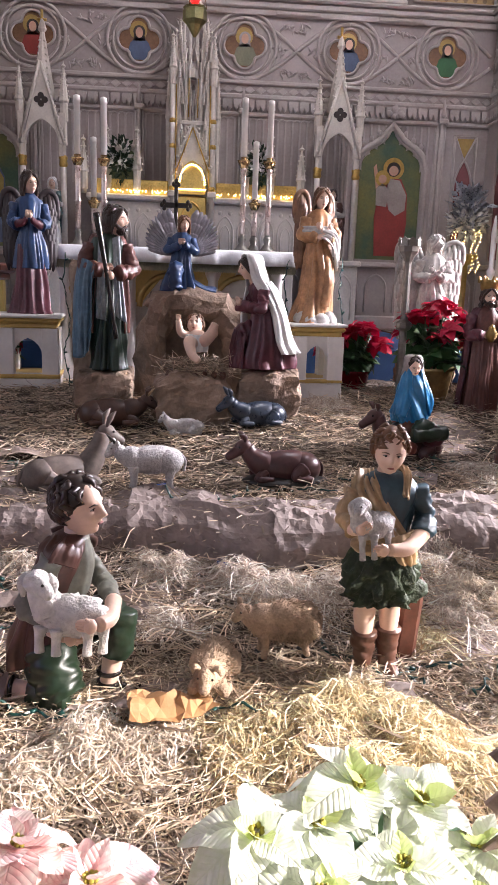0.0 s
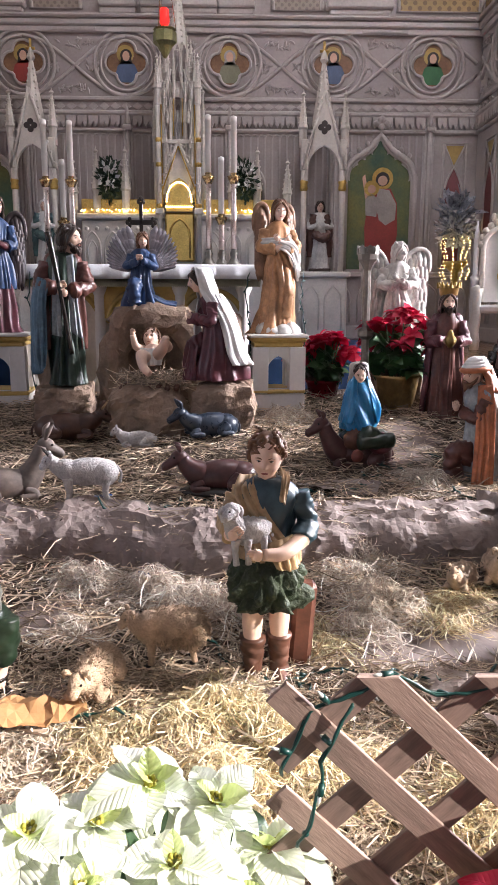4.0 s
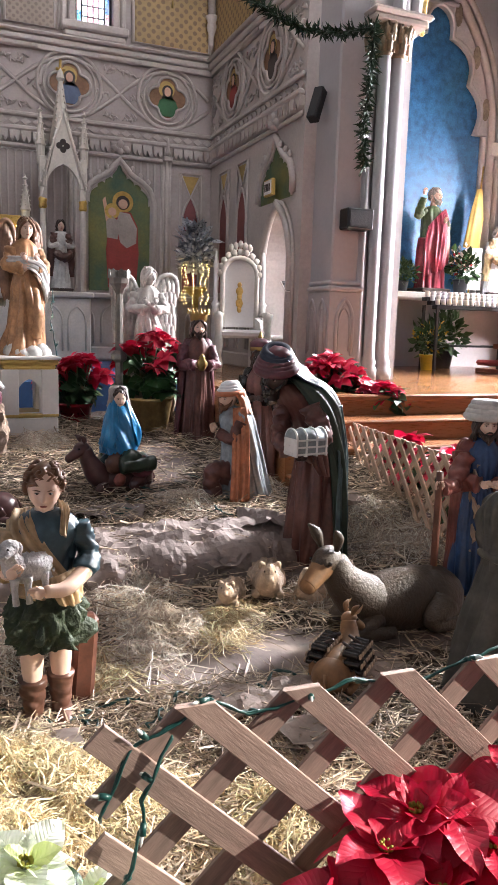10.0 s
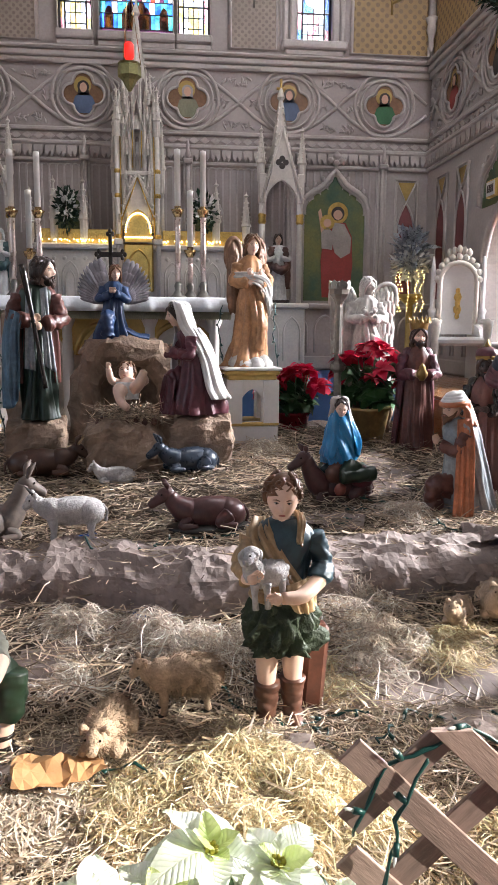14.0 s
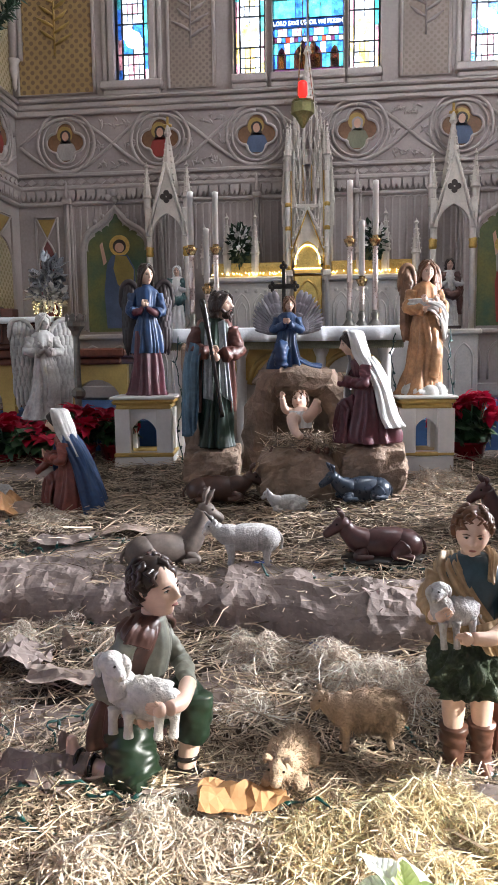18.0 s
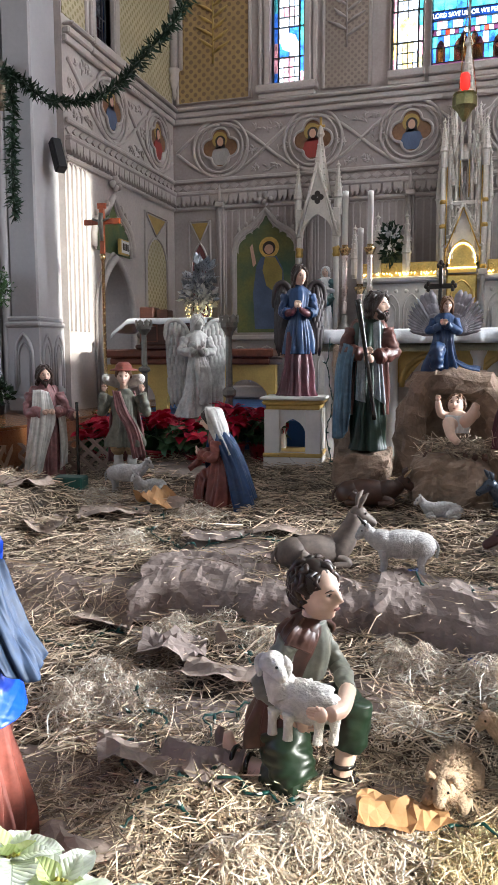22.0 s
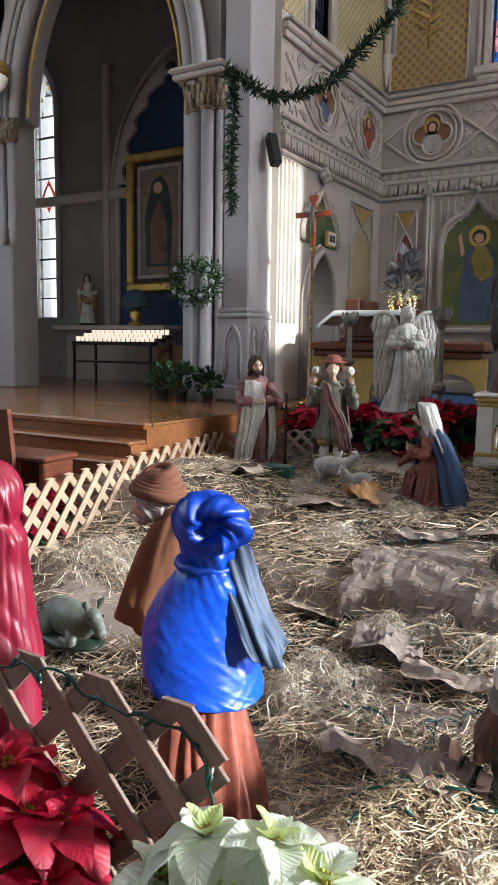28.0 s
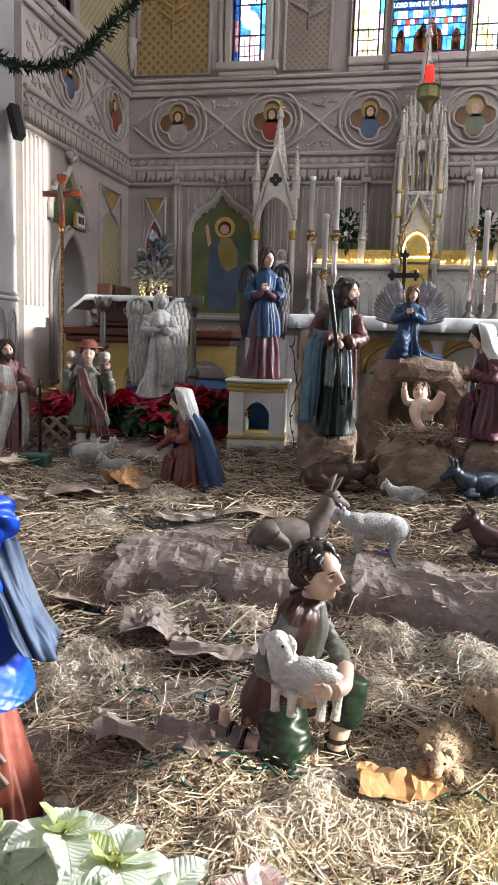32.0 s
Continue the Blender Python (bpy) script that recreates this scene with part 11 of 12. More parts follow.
# pew at the left edge, desk at the right edge
pw = thing("wooden_pew", "red-brown wooden pew beside the steps", "pew", pose(-4.9, 2.15, -0.45, 0, 0, 4))
part("seat", box(MB(), -0.8, 0.68, 0.045, 0.42, 1.18, 1.225, b=0.015), M_REDW, pw)
part("backrest", prism(MB(), [(-0.8, 1.1), (0.42, 1.1), (0.37, 1.56), (-0.8, 1.52)], 0.0, 0.04), M_REDW, pw)
for x_ in (-0.75, 0.36, 0.6):
    part("leg", box(MB(), x_, x_ + 0.06, 0.06, 0.38, 0, 1.178, b=0.012), M_REDW, pw)
dk = thing("brown_desk", "red-brown wooden desk standing by the steps", "desk", pose(6.2, 4.0, -0.45, 0, 0, 0))
part("body", box(MB(), -0.4, 1.2, -0.3, 0.3, 0, 1.42, b=0.02), M_REDW, dk)
part("top", box(MB(), -0.45, 1.25, -0.35, 0.35, 1.42, 1.47, b=0.015), M_REDW, dk)

# ---- crib furnishings ----
def rough(mb, at, amp, freq):
    for i in range(at, len(mb.v)):
        p = Vector(mb.v[i])
        d = noise.noise_vector(p * freq) + 0.5 * noise.noise_vector(p * freq * 2.1 + Vector((3, 1, 2)))
        mb.v[i] = tuple(p + d * amp)


def pedestal(x, y, z0, z1, w, rz, arch):
    t = thing("pedestal", "white pedestal with yellow trim and pointed niches", "pedestal", pose(x, y, z0, 0, 0, rz), "angel pedestals")
    h, H = w / 2, z1 - z0
    mb = MB()
    box(mb, -h * 1.02, h * 1.02, -h * 1.02, h * 1.02, 0, 0.24 * H, b=0.01)
    part("base", mb, M_WHITE, t)
    for q in (-1, 1):
        for r in (-1, 1):
            mb = MB()
            box(mb, q * h * 0.72 - 0.07, q * h * 0.72 + 0.07, r * h * 0.72 - 0.07, r * h * 0.72 + 0.07, 0.24 * H, 0.84 * H, b=0.006)
            part("corner_post", mb, M_WHITE, t)
    hole = pointed(0, 0.3 * H, w * 0.46, 0.5 * H, 0.72 * H, 6)
    md = len(hole) // 2
    for M in (Matrix.Identity(4), Matrix.Rotation(math.pi / 2, 4, "Z"), Matrix.Rotation(-math.pi / 2, 4, "Z")):
        mb = MB()
        prism(mb, [(-h * 0.8, 0.84 * H), (-h * 0.8, 0.24 * H), (-w * 0.23, 0.24 * H)] + hole[: md + 1] + [(0, 0.84 * H)], -h * 0.84, -h * 0.76, 0, M)
        prism(mb, [(0, 0.84 * H)] + hole[md:] + [(w * 0.23, 0.24 * H), (h * 0.8, 0.24 * H), (h * 0.8, 0.84 * H)], -h * 0.84, -h * 0.76, 0, M)
        box(mb, -w * 0.23, w * 0.23, -h * 0.84, -h * 0.76, 0.24 * H, 0.3 * H, 0, M)
        part("arch_panel", mb, M_WHITE, t)
    mb = MB()
    box(mb, -h * 1.04, h * 1.04, -h * 1.04, h * 1.04, 0.24 * H, 0.29 * H, b=0.008)
    part("lower_trim", mb, M_YPAINT, t, "yellow painted trim")
    for q in (-1, 1):
        mb = MB()
        box(mb, q * h * 0.82 - 0.02, q * h * 0.82 + 0.02, -h * 0.88, -h * 0.84, 0.3 * H, 0.82 * H, b=0.004)
        part("corner_strip", mb, M_YPAINT, t, "yellow painted strip")
    mb = MB()
    box(mb, -h * 0.95, h * 0.95, -h * 0.95, h * 0.95, 0.84 * H, 0.9 * H, b=0.01)
    box(mb, -h * 1.08, h * 1.08, -h * 1.08, h * 1.08, 0.9 * H, 0.96 * H, b=0.02)
    part("cornice", mb, M_YPAINT, t, "yellow painted cornice")
    mb = MB()
    box(mb, -h * 1.14, h * 1.14, -h * 1.14, h * 1.14, 0.96 * H, H, b=0.01)
    part("top", mb, M_WHITE, t)


pedestal(-1.64, 5.3, 0.5, 1.22, 0.52, 6, True)
pedestal(0.86, 5.1, 0.55, 1.22, 0.45, 4, True)


M_ROCKP = mat("crumpled_brown_paper_rock", (0.34, 0.24, 0.17), 0.8, vary=0.25, fine=20, coarse=4, bump=0.7, depth=0.025)


def paper_rock(name, c, r, label, seed, amp=0.05):
    mb = MB()
    ball(mb, (0, 0, 0), r, 48, 30)
    for i, (x, y, z) in enumerate(mb.v):
        k = max(abs(x) / r[0], abs(y) / r[1], abs(z) / r[2])
        s = 0.55 + 0.45 / max(k, 0.3)
        mb.v[i] = (x * min(s, 1.35), y * min(s, 1.35), z * min(s, 1.2))
    for i in range(len(mb.v)):
        p = Vector(mb.v[i]) + Vector((seed, 0, 0))
        n1 = noise.noise_vector(p * 4) + 0.6 * noise.noise_vector(p * 9) + 0.25 * noise.noise_vector(p * 25)
        q = Vector(mb.v[i])
        e = abs(noise.noise(p * 7)) + 0.6 * abs(noise.noise(p * 15 + Vector((4, 2, 1))))
        mb.v[i] = tuple(q * (1 + 0.16 * (e - 0.3)) + amp * 0.8 * n1)
    mb.s = [False] * len(mb.f)
    return single(name, mb, M_ROCKP, label, "paper rock", Matrix.Translation(c), "paper rocks")


paper_rock("paper_rock", (-0.2, 4.25, 0.62), (0.31, 0.22, 0.24), "crumpled kraft paper rock under the manger", 1)
paper_rock("paper_rock", (0.4, 4.3, 0.70), (0.26, 0.22, 0.2), "crumpled kraft paper rock under the kneeling statue", 2)
paper_rock("paper_rock", (-0.9, 4.55, 0.63), (0.24, 0.24, 0.22), "crumpled kraft paper rock under the standing statue", 3)
paper_rock("paper_rock", (-1.1, 4.95, 1.1), (0.12, 0.14, 0.62), "upright wrapped kraft paper column", 4, 0.04)
paper_rock("paper_rock", (0.42, 5.0, 1.0), (0.16, 0.2, 0.42), "crumpled kraft paper side of the grotto", 5)
paper_rock("paper_rock", (1.98, 5.35, 0.78), (0.26, 0.22, 0.22), "kraft paper covered plinth under an angel", 8, 0.03)
paper_rock("paper_rock", (-2.72, 5.55, 0.8), (0.26, 0.22, 0.2), "kraft paper covered plinth under an angel", 9, 0.03)
mb = MB()
at = 0
arcp = [(-0.55, 4.9, 0.5), (-0.56, 4.9, 0.8), (-0.54, 4.9, 1.1), (-0.42, 4.9, 1.32), (-0.2, 4.88, 1.36), (0.02, 4.9, 1.33), (0.14, 4.9, 1.15), (0.2, 4.9, 0.85), (0.22, 4.9, 0.5)]
fine = []
for a, b in zip(arcp, arcp[1:]):
    for k in range(4):
        fine.append(Vector(a).lerp(Vector(b), k / 4))
tube(mb, fine + [Vector(arcp[-1])], 0.13, 16, 0)
ball(mb, (-0.2, 5.05, 1.36), (0.42, 0.24, 0.1), 24, 10)
box(mb, -0.6, 0.3, 5.15, 5.2, 0.5, 1.4)
rough(mb, 0, 0.05, 7)
mb.s = [False] * len(mb.f)
single("paper_grotto", mb, M_ROCKP, "arched grotto of crumpled kraft paper", "grotto")
mg = thing("manger", "small rustic manger bed of sticks filled with straw", "manger", pose(-0.16, 4.3, 0.84))
mb = MB()
for k in range(7):
    tube(mb, [(-0.22 + 0.07 * k, -0.16, 0.0), (-0.2 + 0.066 * k, 0.16, 0.02)], 0.022, 7)
part("stick_bed", mb, C_BOOT, mg)
rnm = random.Random(12)
mb = MB()
for k in range(500):
    a, r_ = rnm.uniform(0, TAU), rnm.uniform(0.08, 0.3)
    p = Vector((r_ * math.cos(a), 0.75 * r_ * math.sin(a), rnm.uniform(0.0, 0.12) - 0.2 * max(0, r_ - 0.2)))
    d = Vector((rnm.gauss(0, 1), rnm.gauss(0, 1), rnm.gauss(0, 0.5))).normalized() * rnm.uniform(0.05, 0.14)
    tube(mb, [p, p + d], 0.0025, 3)
part("straw_filling", mb, M_STRAW, mg)

# lattice fences
M_LATH = mat("weathered_cedar_lath", (0.36, 0.25, 0.20), 0.7, vary=0.22, fine=14, coarse=3, bump=0.35, stretch=(2, 14, 14), per=0.22)
M_LATH2 = mat("pale_and_sunlit_lath", (0.56, 0.40, 0.28), 0.65, vary=0.18, fine=14, coarse=3, bump=0.3, stretch=(2, 14, 14), per=0.15)


def lattice(p0, p1, z0a, z0b, H, step, wd, label, mt, tilt=0.0, front=1, phase=0.0):
    """Crossed laths between two points; z0a and z0b are the heights of its foot."""
    P0, P1 = Vector((p0[0], p0[1], z0a)), Vector((p1[0], p1[1], z0b))
    L = (P1 - P0).length
    ux = (P1 - P0).normalized()
    nn = ux.cross(Vector((0, 0, 1))).normalized()
    uz = (Vector((0, 0, 1)) + nn * tilt).normalized()
    t = thing("lattice_fence", label, "fence", group="lattice fences")
    for layer, sg in ((0, 1), (1, -1)):
        c = -H + phase
        while c < L:
            if sg == front * 1:
                a0, b0 = (c, 0.0), (c + H, H)
            else:
                a0, b0 = (c + H, 0.0), (c, H)
            # clip to the panel's length
            def cut(a, b):
                (xa, ya), (xb, yb) = a, b
                if xa < 0:
                    ya += (yb - ya) * (0 - xa) / (xb - xa)
                    xa = 0
                if xa > L:
                    ya += (yb - ya) * (L - xa) / (xb - xa)
                    xa = L
                return xa, ya
            lo = min(a0[0], b0[0])
            hi = max(a0[0], b0[0])
            c += step
            if hi < 0.05 or lo > L - 0.05:
                continue
            a, b = cut(a0, b0), cut(b0, a0)
            ln = math.hypot(b[0] - a[0], b[1] - a[1])
            if ln < 0.07:
                continue
            A = P0 + ux * a[0] + uz * a[1]
            B = P0 + ux * b[0] + uz * b[1]
            d = (B - A).normalized()
            sd = nn.cross(d).normalized()
            off = nn * (0.008 * (1 if layer == 0 else -1))
            M = Matrix((d, sd, nn)).transposed().to_4x4()
            M.translation = (A + B) / 2 + off
            mb = MB()
            sl = (1 if (uz.dot(sd) > 0) == (uz.dot(d) > 0) else -1) * wd / 2
            la, lb = (0 if abs(a[0] - a0[0]) > 1e-6 else sl), (0 if abs(b[0] - b0[0]) > 1e-6 else sl)
            pts = [(-ln / 2 + la, -wd / 2), (ln / 2 + lb, -wd / 2), (ln / 2 - lb, wd / 2), (-ln / 2 - la, wd / 2)]
            th = 0.0065
            mb.add([(x, y, z) for z, e in ((-th, 0.002), (-th + 0.002, 0), (th - 0.002, 0), (th, 0.002)) for x, y in [(px - math.copysign(e, px), py - math.copysign(e, py)) for px, py in pts]],
                   [(3, 2, 1, 0), (12, 13, 14, 15)] + [(4 * r + k, 4 * r + (k + 1) % 4, 4 * r + 4 + (k + 1) % 4, 4 * r + 4 + k) for r in range(3) for k in range(4)])
            part("lath", mb, mt, t, m=M)
    return t


lattice((0.575, 0.12), (2.3, 0.05), -0.206, -0.18, 0.831, 0.277, 0.07, "weathered cedar lattice fence panel along the crib front", M_LATH, 0.02, -1, 0.24)
lattice((-1.24, 0.0), (-2.8, 0.06), -0.215, -0.25, 0.864, 0.288, 0.072, "weathered cedar lattice fence panel along the crib front", M_LATH, 0.0, -1, 0.137)
lattice((3.2, 3.6), (2.98, 1.75), 0.3, 0.3, 0.5, 0.15, 0.042, "pale lattice fence panel beside the steps", M_LATH2, 0.0, -1)
lattice((-3.62, 1.4), (-4.1, 4.4), 0.16, 0.22, 0.58, 0.19, 0.05, "pale lattice fence panel beside the steps", M_LATH2, 0.0, 1)
lattice((-4.1, 4.45), (-3.25, 4.72), 0.3, 0.36, 0.48, 0.13, 0.036, "brown lattice fence panel behind the figures", M_LATH, 0.0, -1)
# Sunlight on this panel is put into its paler lath colour.
lattice((2.5, 5.3), (2.95, 5.3), 0.45, 0.45, 0.48, 0.11, 0.036, "small lattice fence panel with its sunlit look put into the colour", M_LATH2, 0.0, 1)

# poinsettias
def bract_mesh(name, L, W, droop, cup, mt, seed):
    """One broad, pointed bract with a wavy margin."""
    mb = MB()
    nu, nv = 16, 8
    v = []
    for i in range(nu + 1):
        t = i / nu
        w = W * (math.sin(math.pi * t ** 0.78) ** 0.8) * (1 - 0.18 * t) + 0.0015
        for j in range(-nv // 2, nv // 2 + 1):
            s = j / (nv / 2)
            wave = 0.03 * L * noise.noise((t * 4.2, s * 1.6, seed)) + 0.022 * L * abs(s) ** 2 * math.sin(TAU * 2.3 * t + seed + 1.5 * s)
            z = -droop * L * t * t + cup * w * abs(s) ** 1.5 + wave + 0.16 * L * t
            v.append((t * L * (1 - 0.12 * droop * t), s * w, z))
    n = nv + 1
    f = [(i * n + j, (i + 1) * n + j, (i + 1) * n + j + 1, i * n + j + 1) for i in range(nu) for j in range(nv)]
    mb.add(v, f, 0, True)
    return mb.mesh(name, mt)


def bract_mat(name, base, edge, thin=0.3, relief=0.55):
    """A soft leaf with a midrib and slanting side veins that lets light through."""
    mt = mat(name, base, 0.5, vary=0.08, fine=90, coarse=14, bump=0.0, other=edge, per=0.1)
    nt = mt.node_tree
    b = nt.nodes["Principled BSDF"]
    co = nt.nodes.new("ShaderNodeTexCoord").outputs["Object"]
    sp = nt.nodes.new("ShaderNodeSeparateXYZ")
    nt.links.new(co, sp.inputs[0])

    def m(op, a, c=None):
        nd = nt.nodes.new("ShaderNodeMath")
        nd.operation = op
        for k, val in enumerate((a, c)):
            if isinstance(val, (int, float)):
                nd.inputs[k].default_value = val
            elif val is not None:
                nt.links.new(val, nd.inputs[k])
        return nd.outputs[0]

    ay = m("ABSOLUTE", sp.outputs[1])
    vein = m("POWER", m("ABSOLUTE", m("SINE", m("MULTIPLY", m("SUBTRACT", sp.outputs[0], m("MULTIPLY", ay, 0.75)), 230.0))), 0.5)
    rib = m("MINIMUM", m("MULTIPLY", ay, 350.0), 1.0)
    h = m("MULTIPLY", vein, rib)
    bp = nt.nodes.new("ShaderNodeBump")
    bp.inputs["Strength"].default_value, bp.inputs["Distance"].default_value = relief, 0.004
    nt.links.new(h, bp.inputs["Height"])
    nt.links.new(bp.outputs[0], b.inputs["Normal"])
    col = b.inputs["Base Color"].links[0].from_socket
    mx = nt.nodes.new("ShaderNodeMix")
    mx.data_type = "RGBA"
    nt.links.new(m("MULTIPLY", m("SUBTRACT", 1.0, h), 0.28), mx.inputs[0])
    nt.links.new(col, mx.inputs[6])
    mx.inputs[7].default_value = (*edge, 1)
    nt.links.new(mx.outputs[2], b.inputs["Base Color"])
    tr = nt.nodes.new("ShaderNodeBsdfTranslucent")
    nt.links.new(mx.outputs[2], tr.inputs[0])
    ms = nt.nodes.new("ShaderNodeMixShader")
    ms.inputs[0].default_value = thin
    nt.links.new(b.outputs[0], ms.inputs[1])
    nt.links.new(tr.outputs[0], ms.inputs[2])
    nt.links.new(ms.outputs[0], nt.nodes["Material Output"].inputs[0])
    return mt


M_BWHITE = bract_mat("cream_white_bract", (0.86, 0.88, 0.80), (0.70, 0.78, 0.54), 0.35)
M_BRED = bract_mat("crimson_bract", (0.50, 0.006, 0.045), (0.42, 0.005, 0.03), 0.22, 0.22)
M_BLIME = bract_mat("lime_young_bract", (0.72, 0.78, 0.38), (0.52, 0.64, 0.20), 0.35)
M_BPINK = bract_mat("pink_marbled_bract", (0.85, 0.76, 0.68), (0.66, 0.24, 0.26))
M_BGREEN = mat("poinsettia_green_leaf", (0.035, 0.10, 0.03), 0.45, vary=0.25, fine=40, bump=0.2, per=0.2)
M_FOIL = mat("red_foil", (0.40, 0.02, 0.04), 0.3, 0.6, vary=0.3, fine=25, bump=0.6, depth=0.01)
M_GFOIL = mat("gold_foil", (0.55, 0.38, 0.16), 0.35, 0.7, vary=0.3, fine=25, bump=0.6, depth=0.01)
M_CYATH = mat("yellow_green_flower_centre", (0.50, 0.45, 0.06), 0.6, vary=0.3)
BR = {}
for key, mt in (("white", M_BWHITE), ("red", M_BRED), ("pink", M_BPINK), ("green", M_BGREEN), ("lime", M_BLIME)):
    BR[key] = [bract_mesh("bract", 0.155, 0.056, 0.35, 0.25, mt, 1), bract_mesh("bract", 0.17, 0.066, 0.75, 0.12, mt, 2), bract_mesh("bract", 0.085, 0.032, 0.0, 0.5, mt, 3)]


def near_poinsettia(label, x, y, heads, key, pot_mat, seed, size=1.0):
    rn = random.Random(seed)
    t = thing("poinsettia", label, "plant", pose(x, y, -0.448), "front poinsettias")
    mb = MB()
    lathe(mb, [(0.08, 0), (0.11, 0.17), (0.12, 0.2), (0.1, 0.2)], 16, flute=0.04, k=9)
    part("pot", mb, pot_mat, t)
    for hx, hy, hz in heads:
        dx, dy, dz = hx - x, hy - y, hz + 0.448
        mb = MB()
        tube(mb, [(0.2 * dx, 0.2 * dy, 0.15), (0.6 * dx, 0.6 * dy, dz * 0.6), (dx, dy, dz - 0.01)], 0.006, 6)
        part("stem", mb, M_BGREEN, t)
        tilt = Euler((rn.uniform(-0.25, 0.1) + 0.12, rn.uniform(-0.25, 0.25), rn.uniform(0, TAU))).to_matrix().to_4x4()
        H = Matrix.Translation((dx, dy, dz)) @ tilt
        mb = MB()
        for k in range(7):
            a = TAU * k / 7
            ball(mb, (0.014 * math.cos(a), 0.014 * math.sin(a), 0.012 + 0.004 * (k % 2)), (0.007, 0.007, 0.01), 6, 5)
        fl = part("flower_head", mb, M_CYATH, t, m=H)
        for ring, (n, sc, up, kind) in enumerate(((6, 1.1, -0.1, 1), (5, 0.95, 0.2, 0), (4, 0.9, 0.55, 2))):
            for k in range(n):
                a = TAU * (k + 0.5 * ring + rn.uniform(-0.18, 0.18)) / n
                s = sc * size * rn.uniform(0.8, 1.15)
                M = Matrix.Rotation(a, 4, "Z") @ Matrix.Rotation(-up + rn.uniform(-0.15, 0.15), 4, "Y") @ Matrix.Rotation(rn.uniform(-0.35, 0.35), 4, "X") @ Matrix.Scale(s, 4)
                part("bract", BR["lime" if key == "white" and ring == 2 and rn.random() < 0.7 else key][kind if ring == 2 or rn.random() < 0.7 else 1], None, fl, m=M @ Matrix.Translation((0.008, 0, 0)))
        for k in range(5):
            a = rn.uniform(0, TAU)
            M = Matrix.Translation((dx, dy, dz - 0.05)) @ Matrix.Rotation(a, 4, "Z") @ Matrix.Rotation(rn.uniform(0.1, 0.6), 4, "Y") @ Matrix.Scale(1.05, 4)
            part("leaf", BR["green"][k % 2], None, t, m=M)
    return t


near_poinsettia("white poinsettia in bloom in front of the crib", 0.04, -0.02, [(-0.02, 0.06, 0.25), (0.12, -0.06, 0.19), (-0.08, -0.08, 0.10), (0.13, 0.1, 0.24)], "white", M_FOIL, 1)
near_poinsettia("white poinsettia in bloom in front of the crib", 0.36, 0.12, [(0.25, 0.2, 0.27), (0.42, 0.2, 0.22), (0.33, 0.02, 0.19), (0.56, 0.14, 0.13), (0.46, 0.0, 0.10)], "white", M_FOIL, 2)
near_poinsettia("pink and white marbled poinsettia in front of the crib", -0.42, 0.0, [(-0.40, 0.03, 0.16), (-0.58, 0.1, 0.2), (-0.3, -0.06, 0.08), (-0.55, -0.08, 0.1)], "pink", M_FOIL, 3)
near_poinsettia("red poinsettia in bloom in front of the fence", 1.3, -0.15, [(1.24, -0.1, 0.27), (1.44, -0.08, 0.31), (1.1, -0.14, 0.2), (1.32, -0.22, 0.22), (1.36, -0.05, 0.31), (1.2, -0.2, 0.17), (1.5, -0.18, 0.27)], "red", M_GFOIL, 4, 1.08)
near_poinsettia("red poinsettia in bloom in front of the fence", 1.74, -0.08, [(1.68, -0.08, 0.34), (1.87, -0.04, 0.35), (1.62, -0.18, 0.24)], "red", M_GFOIL, 5, 1.05)
near_poinsettia("white poinsettia in bloom in front of the crib", -1.08, -0.16, [(-1.2, -0.13, 0.41), (-1.04, -0.07, 0.42), (-0.9, -0.1, 0.39), (-1.1, -0.22, 0.34), (-0.95, -0.2, 0.33), (-1.28, -0.2, 0.31), (-0.8, -0.12, 0.32)], "white", M_FOIL, 6)
near_poinsettia("red poinsettia in bloom in front of the fence", -1.83, -0.2, [(-1.77, -0.17, 0.28), (-1.95, -0.1, 0.3), (-1.64, -0.22, 0.17), (-1.83, -0.27, 0.18), (-1.9, -0.12, 0.36), (-1.7, -0.1, 0.24)], "red", M_GFOIL, 7, 1.1)


def head_mesh(key, seed):
    """A whole flower head as one mesh, for plants further off."""
    rn = random.Random(seed)
    mt = {"red": M_BRED, "green": M_BGREEN, "hot": M_BRED}[key]
    mb = MB()
    for ring, (n, sc, up) in enumerate(((6, 1.1, 0.0), (5, 0.85, 0.4))):
        for k in range(n):
            a = TAU * (k + 0.5 * ring + rn.uniform(-0.2, 0.2)) / n
            M = Matrix.Rotation(a, 4, "Z") @ Matrix.Rotation(-up + rn.uniform(-0.2, 0.3), 4, "Y") @ Matrix.Rotation(rn.uniform(-0.3, 0.3), 4, "X") @ Matrix.Scale(sc, 4)
            L, W = 0.15, 0.055
            v = [(0, 0, 0), (0.4 * L, -W, 0.01), (0.45 * L, 0, -0.006), (0.4 * L, W, 0.01), (0.75 * L, -0.6 * W, -0.005), (0.78 * L, 0, -0.016), (0.75 * L, 0.6 * W, -0.005), (L, 0, -0.04)]
            mb.add(v, [(0, 1, 2), (0, 2, 3), (1, 4, 5, 2), (2, 5, 6, 3), (4, 7, 5), (5, 7, 6)], 0, True, M)
    return mb.mesh("flower_head", mt)


HEADS = [head_mesh("red", i) for i in range(3)]
LEAFH = [head_mesh("green", i + 9) for i in range(2)]


